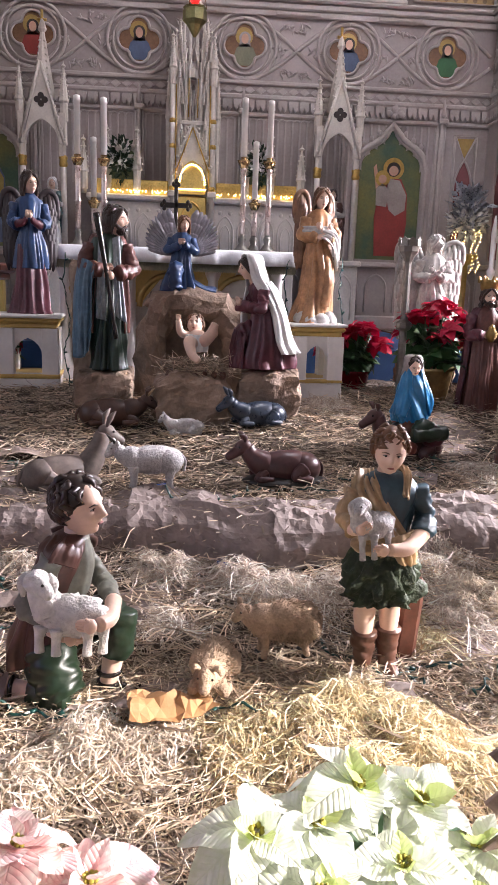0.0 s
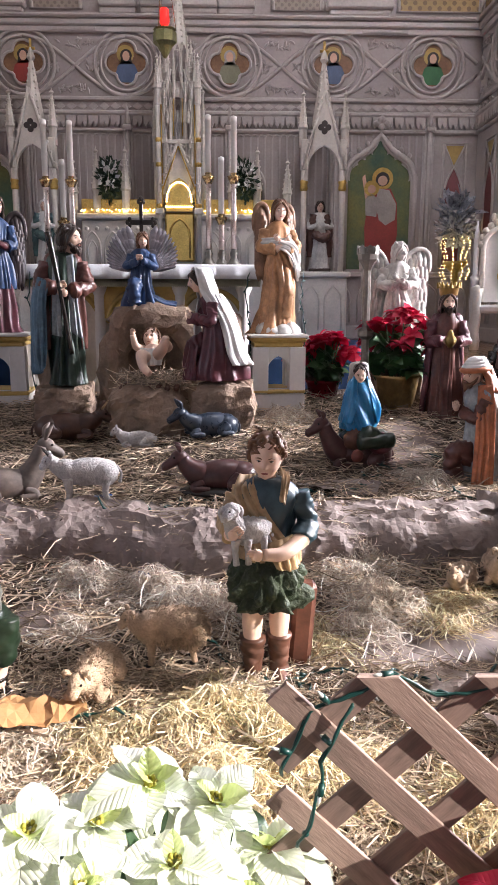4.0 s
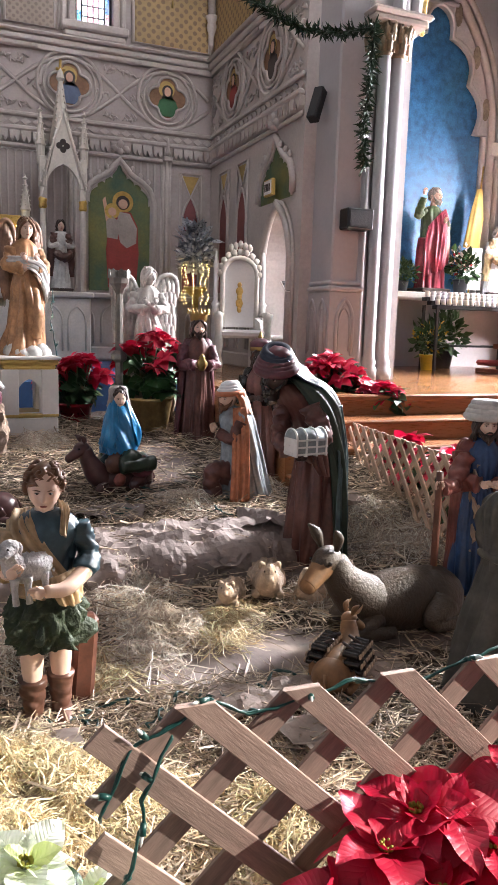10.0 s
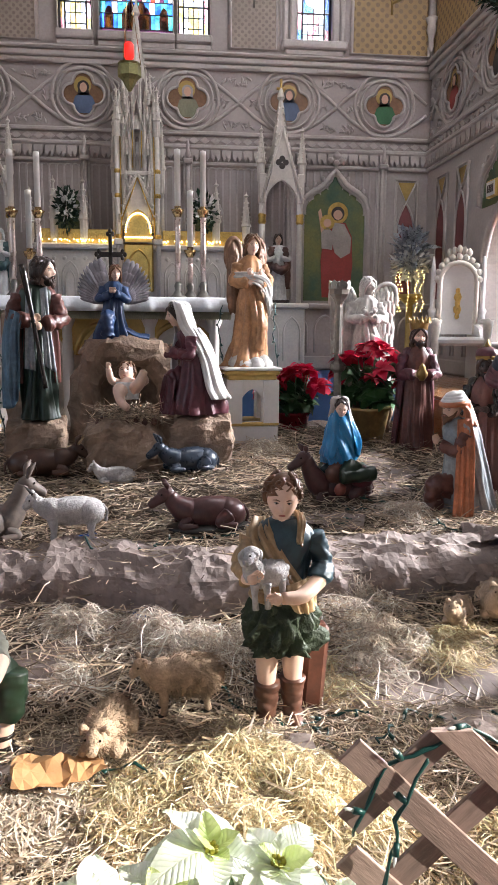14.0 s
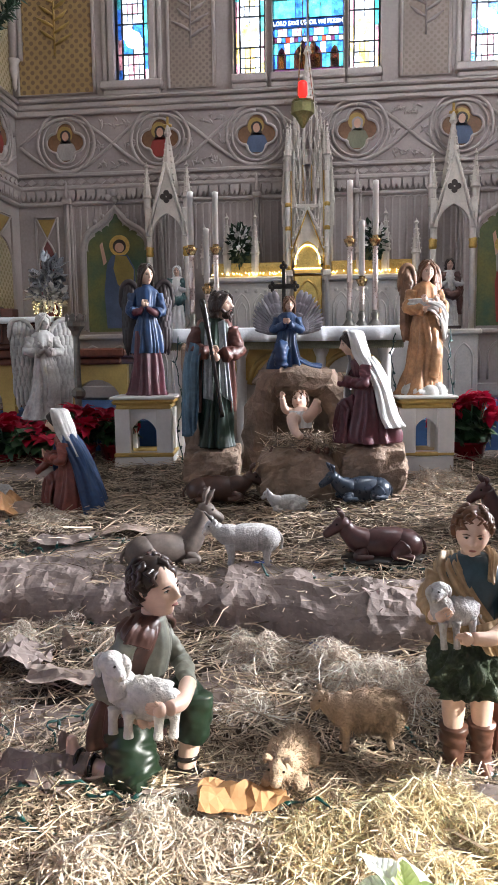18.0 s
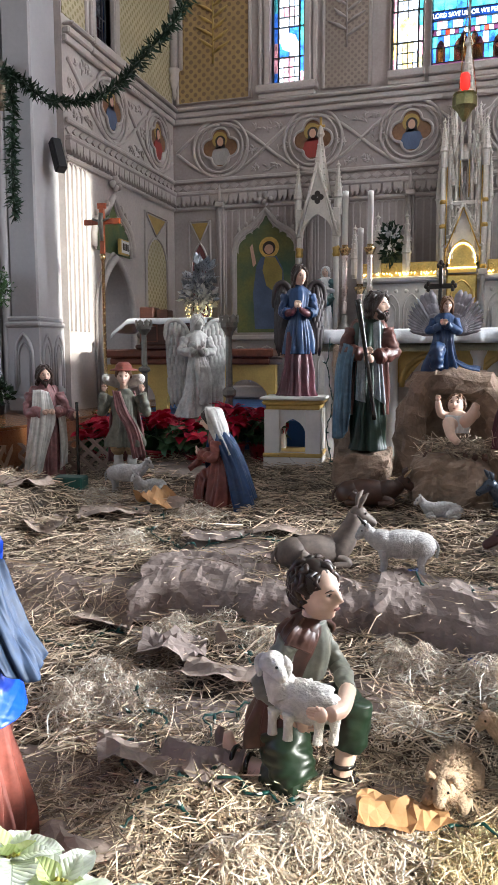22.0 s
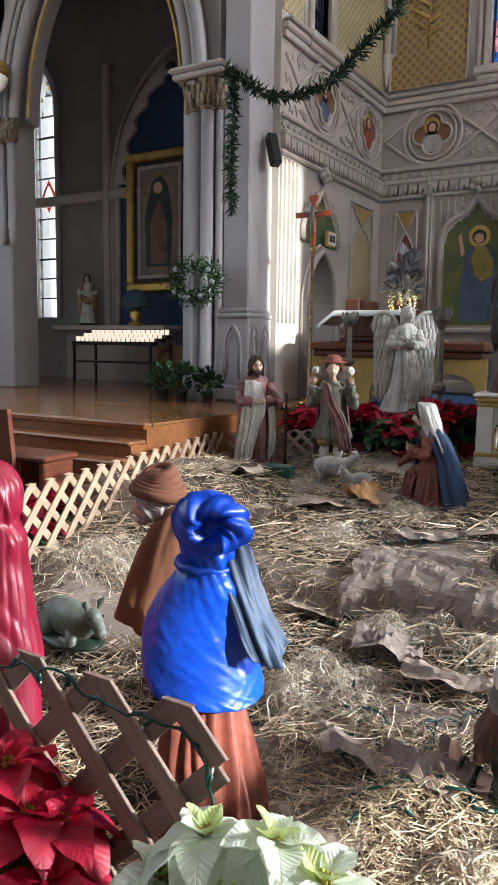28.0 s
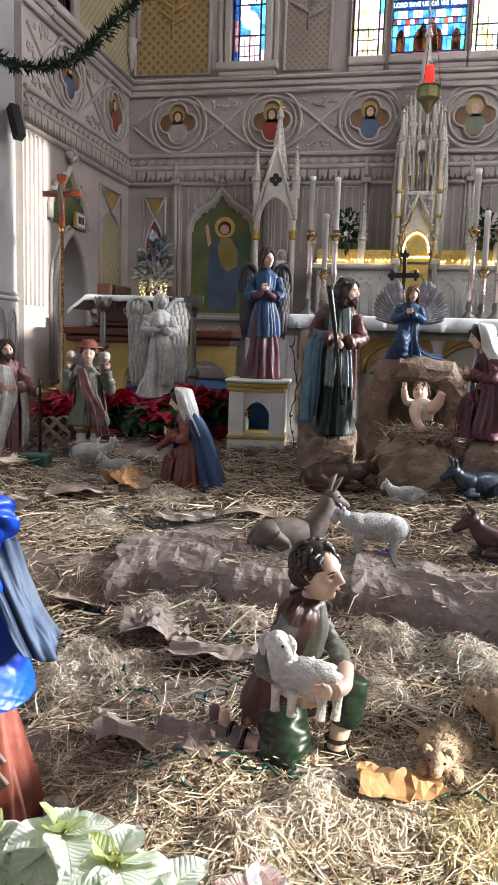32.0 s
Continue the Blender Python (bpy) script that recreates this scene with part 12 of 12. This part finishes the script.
def mid_poinsettia(label, x, y, z, w, h, foil, seed, n=16, pot=True):
    rn = random.Random(seed)
    t = thing("poinsettia", label, "plant", pose(x, y, z), "altar poinsettias")
    ph = 0.3 * h if pot else 0.1
    mb = MB()
    lathe(mb, [(0.22 * w, 0), (0.3 * w, ph), (0.35 * w, ph + 0.03), (0.28 * w, ph)], 16, flute=0.05, k=9)
    part("pot", mb, foil, t, "crinkled foil pot cover")
    mb = MB()
    for k in range(8):
        a = TAU * k / 8
        tube(mb, [(0.04 * math.cos(a), 0.04 * math.sin(a), ph * 0.8), (0.3 * w * math.cos(a), 0.3 * w * math.sin(a), 0.8 * h)], 0.006, 5)
    part("stems", mb, M_BGREEN, t)
    for k in range(n):
        a, r = rn.uniform(0, TAU), 0.5 * w * math.sqrt(rn.random())
        zz = h * (0.92 - 0.32 * (r / (0.5 * w)) ** 2) * rn.uniform(0.93, 1.03)
        M = Matrix.Translation((r * math.cos(a), r * math.sin(a), zz)) @ Euler((rn.uniform(-0.5, 0.3) + 0.35, rn.uniform(-0.5, 0.5), rn.uniform(0, TAU))).to_matrix().to_4x4() @ Matrix.Scale(rn.uniform(0.75, 1.1), 4)
        part("flower_head", HEADS[k % 3], None, t, m=M)
    for k in range(n):
        a, r = rn.uniform(0, TAU), 0.42 * w * math.sqrt(rn.random())
        M = Matrix.Translation((r * math.cos(a), r * math.sin(a), h * rn.uniform(0.38, 0.72))) @ Euler((rn.uniform(-0.8, 0.8), rn.uniform(-0.8, 0.8), rn.uniform(0, TAU))).to_matrix().to_4x4()
        part("leaf_whorl", LEAFH[k % 2], None, t, m=M)
    return t


mid_poinsettia("red poinsettia in a red foil pot before the altar", 1.34, 5.55, 0.5, 0.52, 0.78, M_FOIL, 1, 16)
mid_poinsettia("large red poinsettia in a gold foil pot before the altar", 1.93, 5.0, 0.55, 0.66, 0.96, M_GFOIL, 2, 22)
mid_poinsettia("red poinsettia on the sanctuary step", 3.62, 4.75, 0.6, 0.55, 0.72, M_FOIL, 3, 16)
mid_poinsettia("red poinsettia on the sanctuary step", 3.95, 4.35, 0.45, 0.5, 0.66, M_FOIL, 33, 14)
for i, (x, y, z, w, h) in enumerate(((-3.35, 5.15, 0.5, 0.55, 0.55), (-2.95, 5.2, 0.5, 0.6, 0.55), (-2.5, 5.05, 0.5, 0.5, 0.5), (-2.28, 5.25, 0.55, 0.5, 0.62), (-1.98, 5.35, 0.55, 0.42, 0.62), (-3.6, 5.2, 0.5, 0.4, 0.5))):
    mid_poinsettia("red poinsettia in a dark foil pot among the figures", x, y, z, w, h, M_FOIL, 10 + i, 13)
for i, (x, y, z) in enumerate(((3.55, 3.3, 0.15), (3.45, 2.75, 0.15), (3.4, 2.2, 0.15), (3.75, 2.9, 0.15), (-4.0, 1.75, 0.0), (-4.2, 2.3, 0.0), (-4.25, 2.9, 0.05), (-4.35, 3.5, 0.1), (-4.4, 4.1, 0.1))):
    mid_poinsettia("red poinsettia standing outside the lattice fence", x, y, z, 0.5, 0.58, M_GFOIL, 30 + i, 11)

# poinsettias along the pale fence
for i, (x, y) in enumerate(((-3.98, 1.9), (-4.03, 2.45), (-4.06, 3.0))):
    mid_poinsettia("red poinsettia behind the pale lattice fence", x, y, -0.12, 0.34, 0.42, M_FOIL, 60 + i)


def crown_stand(x, y, z0, z1):
    t = thing("candle_stand", "tall dull brass candle stand with a crown top", "candle stand", pose(x, y, z0), "crown candle stands")
    H = z1 - z0
    mb = MB()
    lathe(mb, [(0.14, 0), (0.14, 0.03), (0.06, 0.08), (0.045, 0.12)], 12)
    part("foot", mb, M_PEWTER, t)
    mb = MB()
    lathe(mb, [(0.035, 0.12), (0.035, H * 0.45), (0.07, H * 0.47), (0.07, H * 0.5), (0.035, H * 0.52), (0.03, H * 0.84), (0.05, H * 0.87)], 8, smooth=False)
    part("shaft", mb, M_PEWTER, t)
    mb = MB()
    lathe(mb, [(0.05, H * 0.87), (0.085, H * 0.9), (0.09, H * 0.93), (0.08, H * 0.93)], 8, smooth=False)
    for k in range(8):
        a = TAU * k / 8
        prism(mb, [(-0.03, 0), (0.03, 0), (0.022, 0.035), (0.03, 0.05), (0, 0.075), (-0.03, 0.05), (-0.022, 0.035)], -0.005, 0.005, 0, Matrix.Translation((0.088 * math.cos(a), 0.088 * math.sin(a), H * 0.93)) @ Matrix.Rotation(a + math.pi / 2, 4, "Z"))
    part("crown", mb, M_PEWTER, t)


crown_stand(1.63, 4.93, 0.5, 2.0)
crown_stand(-2.33, 5.4, 0.5, 2.02)
crown_stand(-3.6, 6.2, FLOOR_Z - 0.02, 2.0)


# animals
C_DONK = paint("grey_brown_donkey", (0.22, 0.17, 0.14), 0.6)
C_DONKD = paint("dark_umber_donkey", (0.075, 0.05, 0.03), 0.5, bump=0.8, fine=60, depth=0.01)
C_OX = paint("dark_red_brown_ox", (0.10, 0.042, 0.04), 0.34, vary=0.3)
C_INK = paint("blue_black_donkey", (0.035, 0.05, 0.075), 0.3)
C_COW = paint("brown_cow", (0.09, 0.04, 0.025), 0.4)
C_TANCOW = paint("tan_cow", (0.30, 0.155, 0.065), 0.6, vary=0.35)
C_CELADON = paint("grey_green_ox", (0.26, 0.29, 0.25), 0.4)
C_PALEWOOL = mat("tan_plaster_wool", (0.66, 0.49, 0.35), 0.8, vary=0.3, fine=50, coarse=9, bump=0.9, depth=0.012)
C_HOOF = paint("dark_hoof", (0.03, 0.025, 0.02), 0.5)


def animal(name, label, m, hide, L=0.5, lying=True, ears=0.07, horns=None, wool=0.0, headup=0.2, turn=0.0, muzzle=None, base=None, thick=1.0, face=None):
    """A plain animal facing -x."""
    F = Fig()
    F.drape = False
    z0 = 0.2 * L if lying else 0.58 * L
    F.blob((0, 0, z0), (0.5 * L, 0.22 * L * thick, 0.24 * L * thick), hide, wool or 0.06, 9 if wool else 3, 26, 16)
    F.blob((0.28 * L, 0, z0 - 0.01), (0.26 * L, 0.25 * L * thick, 0.23 * L * thick), hide, wool or 0.05, 9 if wool else 3, 18, 12)
    hx, hy, hz = -0.62 * L, 0.16 * L * math.sin(radians(turn)), z0 + headup * L * 1.7
    F.limb([(-0.16 * L, 0, z0 + 0.0 * L), (-0.34 * L, 0, z0 + 0.05 * L), (-0.5 * L, hy * 0.5, z0 + headup * L), (hx + 0.05 * L, hy, hz)], [0.17 * L * thick, 0.19 * L * thick, 0.135 * L * thick, 0.1 * L], hide, 16)
    R = Matrix.Translation((hx, hy, hz)) @ Matrix.Rotation(radians(turn), 4, "Z") @ Matrix.Rotation(radians(-22), 4, "Y")
    F.blob((0, 0, 0), (0.13 * L, 0.1 * L, 0.11 * L), hide, wool * 0.6, 5, 14, 10, R)
    ml = 0.15 if wool else 0.24
    F.limb([(-0.03 * L, 0, -0.01 * L), (-0.6 * ml * L, 0, -0.03 * L), (-ml * L, 0, -0.05 * L)], [0.095 * L, 0.075 * L, 0.065 * L], face or hide, 10, R)
    F.blob((-ml * L, 0, -0.05 * L), (0.05 * L, 0.066 * L, 0.06 * L), muzzle or face or hide, 0, 6, 10, 7, R)
    for q in (-1, 1):
        e = ears / 0.07
        F.limb([(0.05 * L, q * 0.07 * L, 0.08 * L), (0.06 * L, q * (0.1 + 0.04 * (wool > 0)) * L, (0.08 + 0.12 * e * (0.15 if wool else 1)) * L), (0.03 * L, q * (0.12 + 0.04 * (wool > 0)) * L, (0.08 + (0.22 * e if not wool else -0.06)) * L)], [0.02 * L, 0.042 * L, 0.01 * L], hide, 7, R)
        F.blob((-0.06 * L, q * 0.085 * L, 0.04 * L), 0.016 * L, C_EYE, 0, 6, 7, 5, R)
        if horns:
            F.limb([(0.03 * L, q * 0.07 * L, 0.1 * L), (0.02 * L, q * 0.14 * L, 0.16 * L), (-0.02 * L, q * 0.13 * L, 0.26 * L)], [0.026 * L, 0.022 * L, 0.006 * L], horns, 7, R)
        if lying:
            F.limb([(-0.3 * L, q * 0.13 * L, z0 - 0.06 * L), (-0.42 * L, q * 0.2 * L, 0.07 * L), (-0.2 * L, q * 0.22 * L, 0.05 * L)], [0.08 * L, 0.06 * L, 0.045 * L], hide, 8)
            F.limb([(0.25 * L, q * 0.2 * L, z0), (0.12 * L, q * 0.26 * L, 0.1 * L), (0.36 * L, q * 0.26 * L, 0.05 * L)], [0.12 * L, 0.08 * L, 0.045 * L], hide, 8)
        else:
            for x, b in ((-0.32, 0.02), (0.33, -0.03)):
                F.limb([(x * L, q * 0.12 * L, z0 - 0.08 * L), ((x + b) * L, q * 0.13 * L, 0.25 * L), (x * L, q * 0.13 * L, 0.02)], [0.1 * L, 0.055 * L, 0.05 * L], hide, 8)
                F.blob((x * L - 0.01, q * 0.13 * L, 0.015), (0.05 * L, 0.045 * L, 0.03 * L), C_HOOF, 0, 6, 8, 6)
    if hide is C_BROWNWOOL:
        F.fur((0, 0, z0), (0.5 * L, 0.23 * L * thick, 0.25 * L * thick), hide, 600, 0.085 * L, 1)
        F.fur((0.28 * L, 0, z0 - 0.01), (0.26 * L, 0.26 * L * thick, 0.24 * L * thick), hide, 350, 0.085 * L, 2)
        F.fur((-0.42 * L, 0, z0 + headup * L * 0.6), (0.16 * L, 0.15 * L * thick, 0.17 * L), hide, 250, 0.08 * L, 3)
    F.limb([(0.5 * L, 0, z0 + 0.08 * L), (0.58 * L, 0.02 * L, z0 - 0.05 * L), (0.55 * L, 0.03 * L, z0 - 0.22 * L)], [0.03 * L, 0.022 * L, 0.03 * L], hide, 7)
    if base:
        F.blob((0, 0, 0.0), (0.62 * L, 0.36 * L, 0.035), base, 0.15, 4, 24, 8)
    return F, name, label, m


def put(a, humps=False):
    F, name, label, m = a
    if humps:
        for x in (-0.06, 0.08):
            F.limb([(x, 0, 0.08), (x, 0, 0.15), (x + 0.005, 0, 0.185)], [0.055, 0.042, 0.02], C_PALEWOOL)
    return F.place(name, label, m, "animal statue", "crib animals")


put(animal("sheep_statue", "brown fibre sheep statue seen head-on in straw", on_ground(-0.085, 1.25, 80, 0.04), C_BROWNWOOL, 0.32, True, wool=0.22, headup=0.1, thick=0.95))
put(animal("sheep_statue", "brown fibre sheep statue standing in straw", on_ground(0.21, 1.40, 8, 0.045), C_BROWNWOOL, 0.285, False, wool=0.28, headup=0.10, thick=1.25, turn=15))
put(animal("ox_statue", "glossy dark red-brown ox statue lying on a base", on_ground(0.40, 3.08, 8, 0.02), C_OX, 0.44, True, horns=None, ears=0.04, headup=0.17, base=C_HOOF))
put(animal("sheep_statue", "grey-white sheep statue with curled horns standing on straw", on_ground(-0.43, 2.95, 10, 0.0), C_GREYWOOL, 0.36, False, wool=0.12, headup=0.12, turn=10, horns=C_HOOF))
put(animal("donkey_statue", "grey-brown donkey statue lying on straw", on_ground(-0.98, 3.02, 205, 0.02), C_DONK, 0.46, True, ears=0.075, headup=0.3))
put(animal("lamb_statue", "small white lamb statue lying on straw", on_ground(-0.24, 3.95, 10, 0.02), C_GREYWOOL, 0.26, True, wool=0.2, headup=0.16))
put(animal("donkey_statue", "glossy blue-black donkey statue lying on straw", on_ground(0.31, 4.02, 20, 0.02), C_INK, 0.4, True, ears=0.06, headup=0.15))
put(animal("cow_statue", "dark brown cow statue lying by the paper rock", on_ground(-0.8, 4.08, 186, 0.05), C_COW, 0.44, True, ears=0.05, horns=C_TAN, headup=0.12, muzzle=C_TANCOW))
put(animal("sheep_statue", "small tan sheep statue facing the aisle", on_ground(1.9, 2.18, 70, 0.02), C_PALEWOOL, 0.34, True, wool=0.25, headup=0.2, thick=1.2))
put(animal("sheep_statue", "small tan lamb statue lying in straw", on_ground(1.66, 2.12, 60, 0.02), C_PALEWOOL, 0.24, True, wool=0.25, headup=0.18, thick=1.2))
put(animal("camel_statue", "small tan two-humped camel statue in straw", on_ground(2.17, 2.05, 175, 0.02), C_PALEWOOL, 0.27, True, wool=0.2, headup=0.3, thick=1.0), humps=True)
put(animal("donkey_statue", "large dark donkey statue lying on straw", on_ground(2.48, 1.72, 4, 0.02), C_DONKD, 0.72, True, ears=0.06, headup=0.2, turn=20, face=C_TANCOW))
F, nm, lb, m = animal("ox_statue", "tan ox statue carrying a bundle of firewood on straw", on_ground(1.9, 1.32, 222, 0.03), C_TANCOW, 0.36, True, ears=0.05, horns=C_TAN, headup=0.22, turn=-35)
for q in (-1, 1):
    for r in range(3):
        for k in range(6):
            x, z = -0.105 + 0.034 * k + 0.012 * (r % 2), 0.165 - 0.036 * r
            y = q * (0.075 + 0.012 * r)
            F.limb([(x, y - 0.035, z), (x + 0.004, y + 0.035, z)], [0.0165, 0.016], C_EYE, 7)
            for e in (-1, 1):
                F.blob((x + 0.002, y + e * 0.044, z), (0.0135, 0.006, 0.0135), C_PALEWOOL, 0, 6, 7, 5)
    for x in (-0.06, 0.03):
        F.limb([(x, q * 0.02, 0.2), (x, q * 0.125, 0.14), (x, q * 0.13, 0.07)], [0.008, 0.008, 0.008], C_HAIR, 6)
put((F, nm, lb, m))
put(animal("ox_statue", "grey-green ox statue lying on a base", on_ground(-3.14, 1.38, 160, 0.05), C_CELADON, 0.45, True, ears=0.05, headup=0.12, base=C_DKGREEN))
put(animal("lamb_statue", "white lamb statue standing by the shepherd", on_ground(-2.76, 4.0, 190, 0.0), C_GREYWOOL, 0.3, False, wool=0.16, headup=0.16))
put(animal("lamb_statue", "white lamb statue lying on straw", on_ground(-2.56, 4.06, 60, 0.02), C_GREYWOOL, 0.26, True, wool=0.16, headup=0.22))
single("gift_parcel", box(MB(), -0.13, 0.13, -0.09, 0.09, 0, 0.12, b=0.012), paint("green_patterned_wrap", (0.03, 0.12, 0.10)), "small green wrapped parcel on straw", "parcel", on_ground(-3.25, 3.95, 10))


def camel_rider():
    F, *_ = animal("", "", None, C_OX, 0.52, True, ears=0.04, headup=0.28)
    F.drape = True
    cols = [C_BGREEN, C_MAROON, C_RUST, C_TEAL, C_BOOT]
    for k in range(7):
        a = TAU * k / 7
        F.blob((0.12 * math.cos(a) + 0.05, 0.16 * math.sin(a), 0.2 + 0.03 * (k % 3)), (0.1, 0.08, 0.09), cols[k % 5], 0.2)
    for y in (-0.2, 0.2):
        F.limb([(-0.08, y, 0.22), (0.2, y, 0.24)], [0.055, 0.055], C_BGREEN)
        F.blob((-0.1, y * 1.1, 0.13), (0.05, 0.03, 0.05), C_RUST, 0.2)
    F.robe([(0.3, 0, 0, 0.13, 0.12, 0.12), (0.36, 0, 0, 0.135, 0.125, 0.12), (0.48, 0, 0, 0.125, 0.115, 0.10), (0.6, -0.01, 0, 0.1, 0.09, 0.07), (0.68, -0.02, 0, 0.06, 0.06, 0.03)], C_SATINT, 8, 55, slant=3)
    F.cloak([(0.73, -0.01, 0.0, 0.06, 0.06, 90), (0.66, -0.01, 0.0, 0.105, 0.09, 60), (0.5, 0, 0.0, 0.145, 0.13, 60), (0.36, 0, 0.0, 0.165, 0.15, 90)], C_SATINT, 8, 0.022, 4)
    F.head((-0.02, -0.03, 0.735), 0.065, -15, 12, C_SKIN, C_HAIR, None, 0, 0.1)
    F.cloak([(0.835, -0.015, 0.0, 0.02, 0.03, 60), (0.815, -0.015, 0.01, 0.065, 0.07, 110), (0.74, -0.015, 0.01, 0.075, 0.08, 120), (0.67, -0.015, 0.02, 0.09, 0.085, 120)], C_GREYHAIR, 6, 0.012, 5)
    return F


camel_rider().place("camel_rider_statue", "statue in turquoise satin riding a kneeling laden camel", on_ground(1.38, 3.68, 12, -0.03, 0.9))

# strings of lights
M_WIRE = mat("green_light_wire", (0.006, 0.06, 0.05), 0.4, vary=0.2)
M_BULB = mat("clear_mini_bulb", (0.75, 0.78, 0.72), 0.15, vary=0.1, spec=0.8)


def light_string(pts, label, seed, step=0.13, wob=0.012, m=None):
    rn = random.Random(seed)
    t = thing("light_string", label, "string lights", group="strings of lights")
    P = [Vector(p) for p in pts]
    fine = []
    for a, b in zip(P, P[1:]):
        n = max(2, int((b - a).length / 0.025))
        for k in range(n):
            fine.append(a.lerp(b, k / n) + Vector((rn.gauss(0, wob), rn.gauss(0, wob), rn.gauss(0, wob))))
    fine.append(P[-1])
    fine = [fine[0]] + [(fine[i - 1] + fine[i] * 2 + fine[i + 1]) / 4 for i in range(1, len(fine) - 1)] + [fine[-1]]
    mb = MB()
    tube(mb, fine, 0.0042, 5)
    tube(mb, [p + Vector((0.004 * math.sin(i), 0.003, 0.004 * math.cos(i * 1.3))) for i, p in enumerate(fine)], 0.0035, 5)
    part("wire", mb, M_WIRE, t)
    k = 3
    hop = max(2, int(step / 0.025))
    while k < len(fine) - 1:
        p = fine[k]
        d = Vector((rn.gauss(0, 1), rn.gauss(0, 1), rn.gauss(0, 0.7) + 0.2)).normalized()
        mb = MB()
        tube(mb, [p, p + d * 0.028], [0.0075, 0.009], 7)
        so = part("socket", mb, M_WIRE, t)
        mb = MB()
        tube(mb, [p + d * 0.028, p + d * 0.042, p + d * 0.052], [0.005, 0.0045, 0.001], 6)
        part("bulb", mb, M_BULB, so, "clear mini bulb")
        k += hop + rn.randrange(3)
    return t


light_string([(0.57, 0.09, 0.36), (0.62, 0.09, 0.47), (0.66, 0.09, 0.55), (0.72, 0.09, 0.56), (0.85, 0.1, 0.64), (0.95, 0.09, 0.575), (1.12, 0.09, 0.6), (1.28, 0.08, 0.63), (1.42, 0.09, 0.57), (1.56, 0.08, 0.62), (1.75, 0.08, 0.66), (2.0, 0.07, 0.66)], "green wire light string draped on the lattice fence", 1)
light_string([(0.72, 0.08, 0.56), (0.7, 0.06, 0.42), (0.66, 0.06, 0.3), (0.62, 0.06, 0.2)], "green wire light string tail on the lattice fence", 2, 0.09)
light_string([(-2.7, 0.03, 0.63), (-2.3, 0.0, 0.64), (-2.05, 0.0, 0.58), (-1.8, -0.02, 0.63), (-1.55, -0.03, 0.58), (-1.36, -0.03, 0.60), (-1.26, -0.04, 0.54), (-1.24, -0.04, 0.38), (-1.25, -0.04, 0.2)], "green wire light string draped on the lattice fence", 3)
rnl = random.Random(42)
GS = [(-1.9, 2.3), (-1.6, 1.5), (-1.25, 2.6), (-0.3, 2.75), (0.35, 1.6), (1.0, 1.35), (1.45, 1.35), (1.3, 3.4), (-1.2, 0.75), (-0.95, 2.7), (-2.2, 3.5), (2.0, 3.3), (0.75, 3.1), (-0.6, 1.15)]
for i, (x, y) in enumerate(GS):
    pts = []
    a = rnl.uniform(0, TAU)
    for k in range(9):
        pts.append((x, y, ground_near(x, y) + 0.02 + 0.015 * rnl.random()))
        a += rnl.uniform(-1.2, 1.2)
        x, y = x + 0.11 * math.cos(a), y + 0.08 * math.sin(a)
    light_string(pts, "tangled green wire light string lying on straw", 20 + i, 0.12, 0.012)
for x0, z0 in ((-1.28, 1.2), (0.62, 1.2), (1.1, 1.2)):
    light_string([(x0, 5.1, z0 + 0.55), (x0 - 0.03, 5.08, z0 + 0.3), (x0 + 0.03, 5.08, z0), (x0 - 0.02, 5.06, z0 - 0.3), (x0 + 0.02, 5.04, z0 - 0.6)], "dark light string hanging by the angel pedestal", int(x0 * 10) + 60, 0.1, 0.01)
M_BLUEF = mat("blue_foil_wrapper", (0.01, 0.10, 0.45), 0.25, 0.4, vary=0.2)
for i, (x, y) in enumerate(((0.02, 2.25), (0.06, 2.4), (-0.35, 3.05))):
    crumple("foil_wrapper", x, y, 0.12, 0.07, 0.05, M_BLUEF, "small crumpled blue foil wrapper on straw", 90 + i, 20 * i)
# strings of lights that lie on the straw
for i, pts in enumerate(([(0.95, 1.2), (1.15, 1.35), (1.4, 1.22), (1.62, 1.42), (1.85, 1.3)], [(-1.3, 0.95), (-1.0, 1.2), (-1.15, 1.5), (-0.9, 1.8), (-1.2, 2.15)], [(-0.35, 2.8), (0.0, 2.7), (0.25, 2.95), (0.7, 2.8)],
                         [(-2.3, 3.35), (-1.9, 3.1), (-1.5, 3.35), (-1.1, 3.2)], [(-0.95, 1.15), (-0.55, 1.05), (-0.2, 1.1), (0.2, 1.0)], [(1.2, 3.7), (1.6, 3.5), (1.75, 3.2), (2.0, 2.9)], [(-1.75, 1.75), (-1.4, 1.55), (-1.5, 1.25), (-1.2, 1.05)])):
    light_string([(x, y, ground(x, y) + 0.035) for x, y in pts], "green wire light string lying on the straw", 20 + i, 0.11, 0.02)
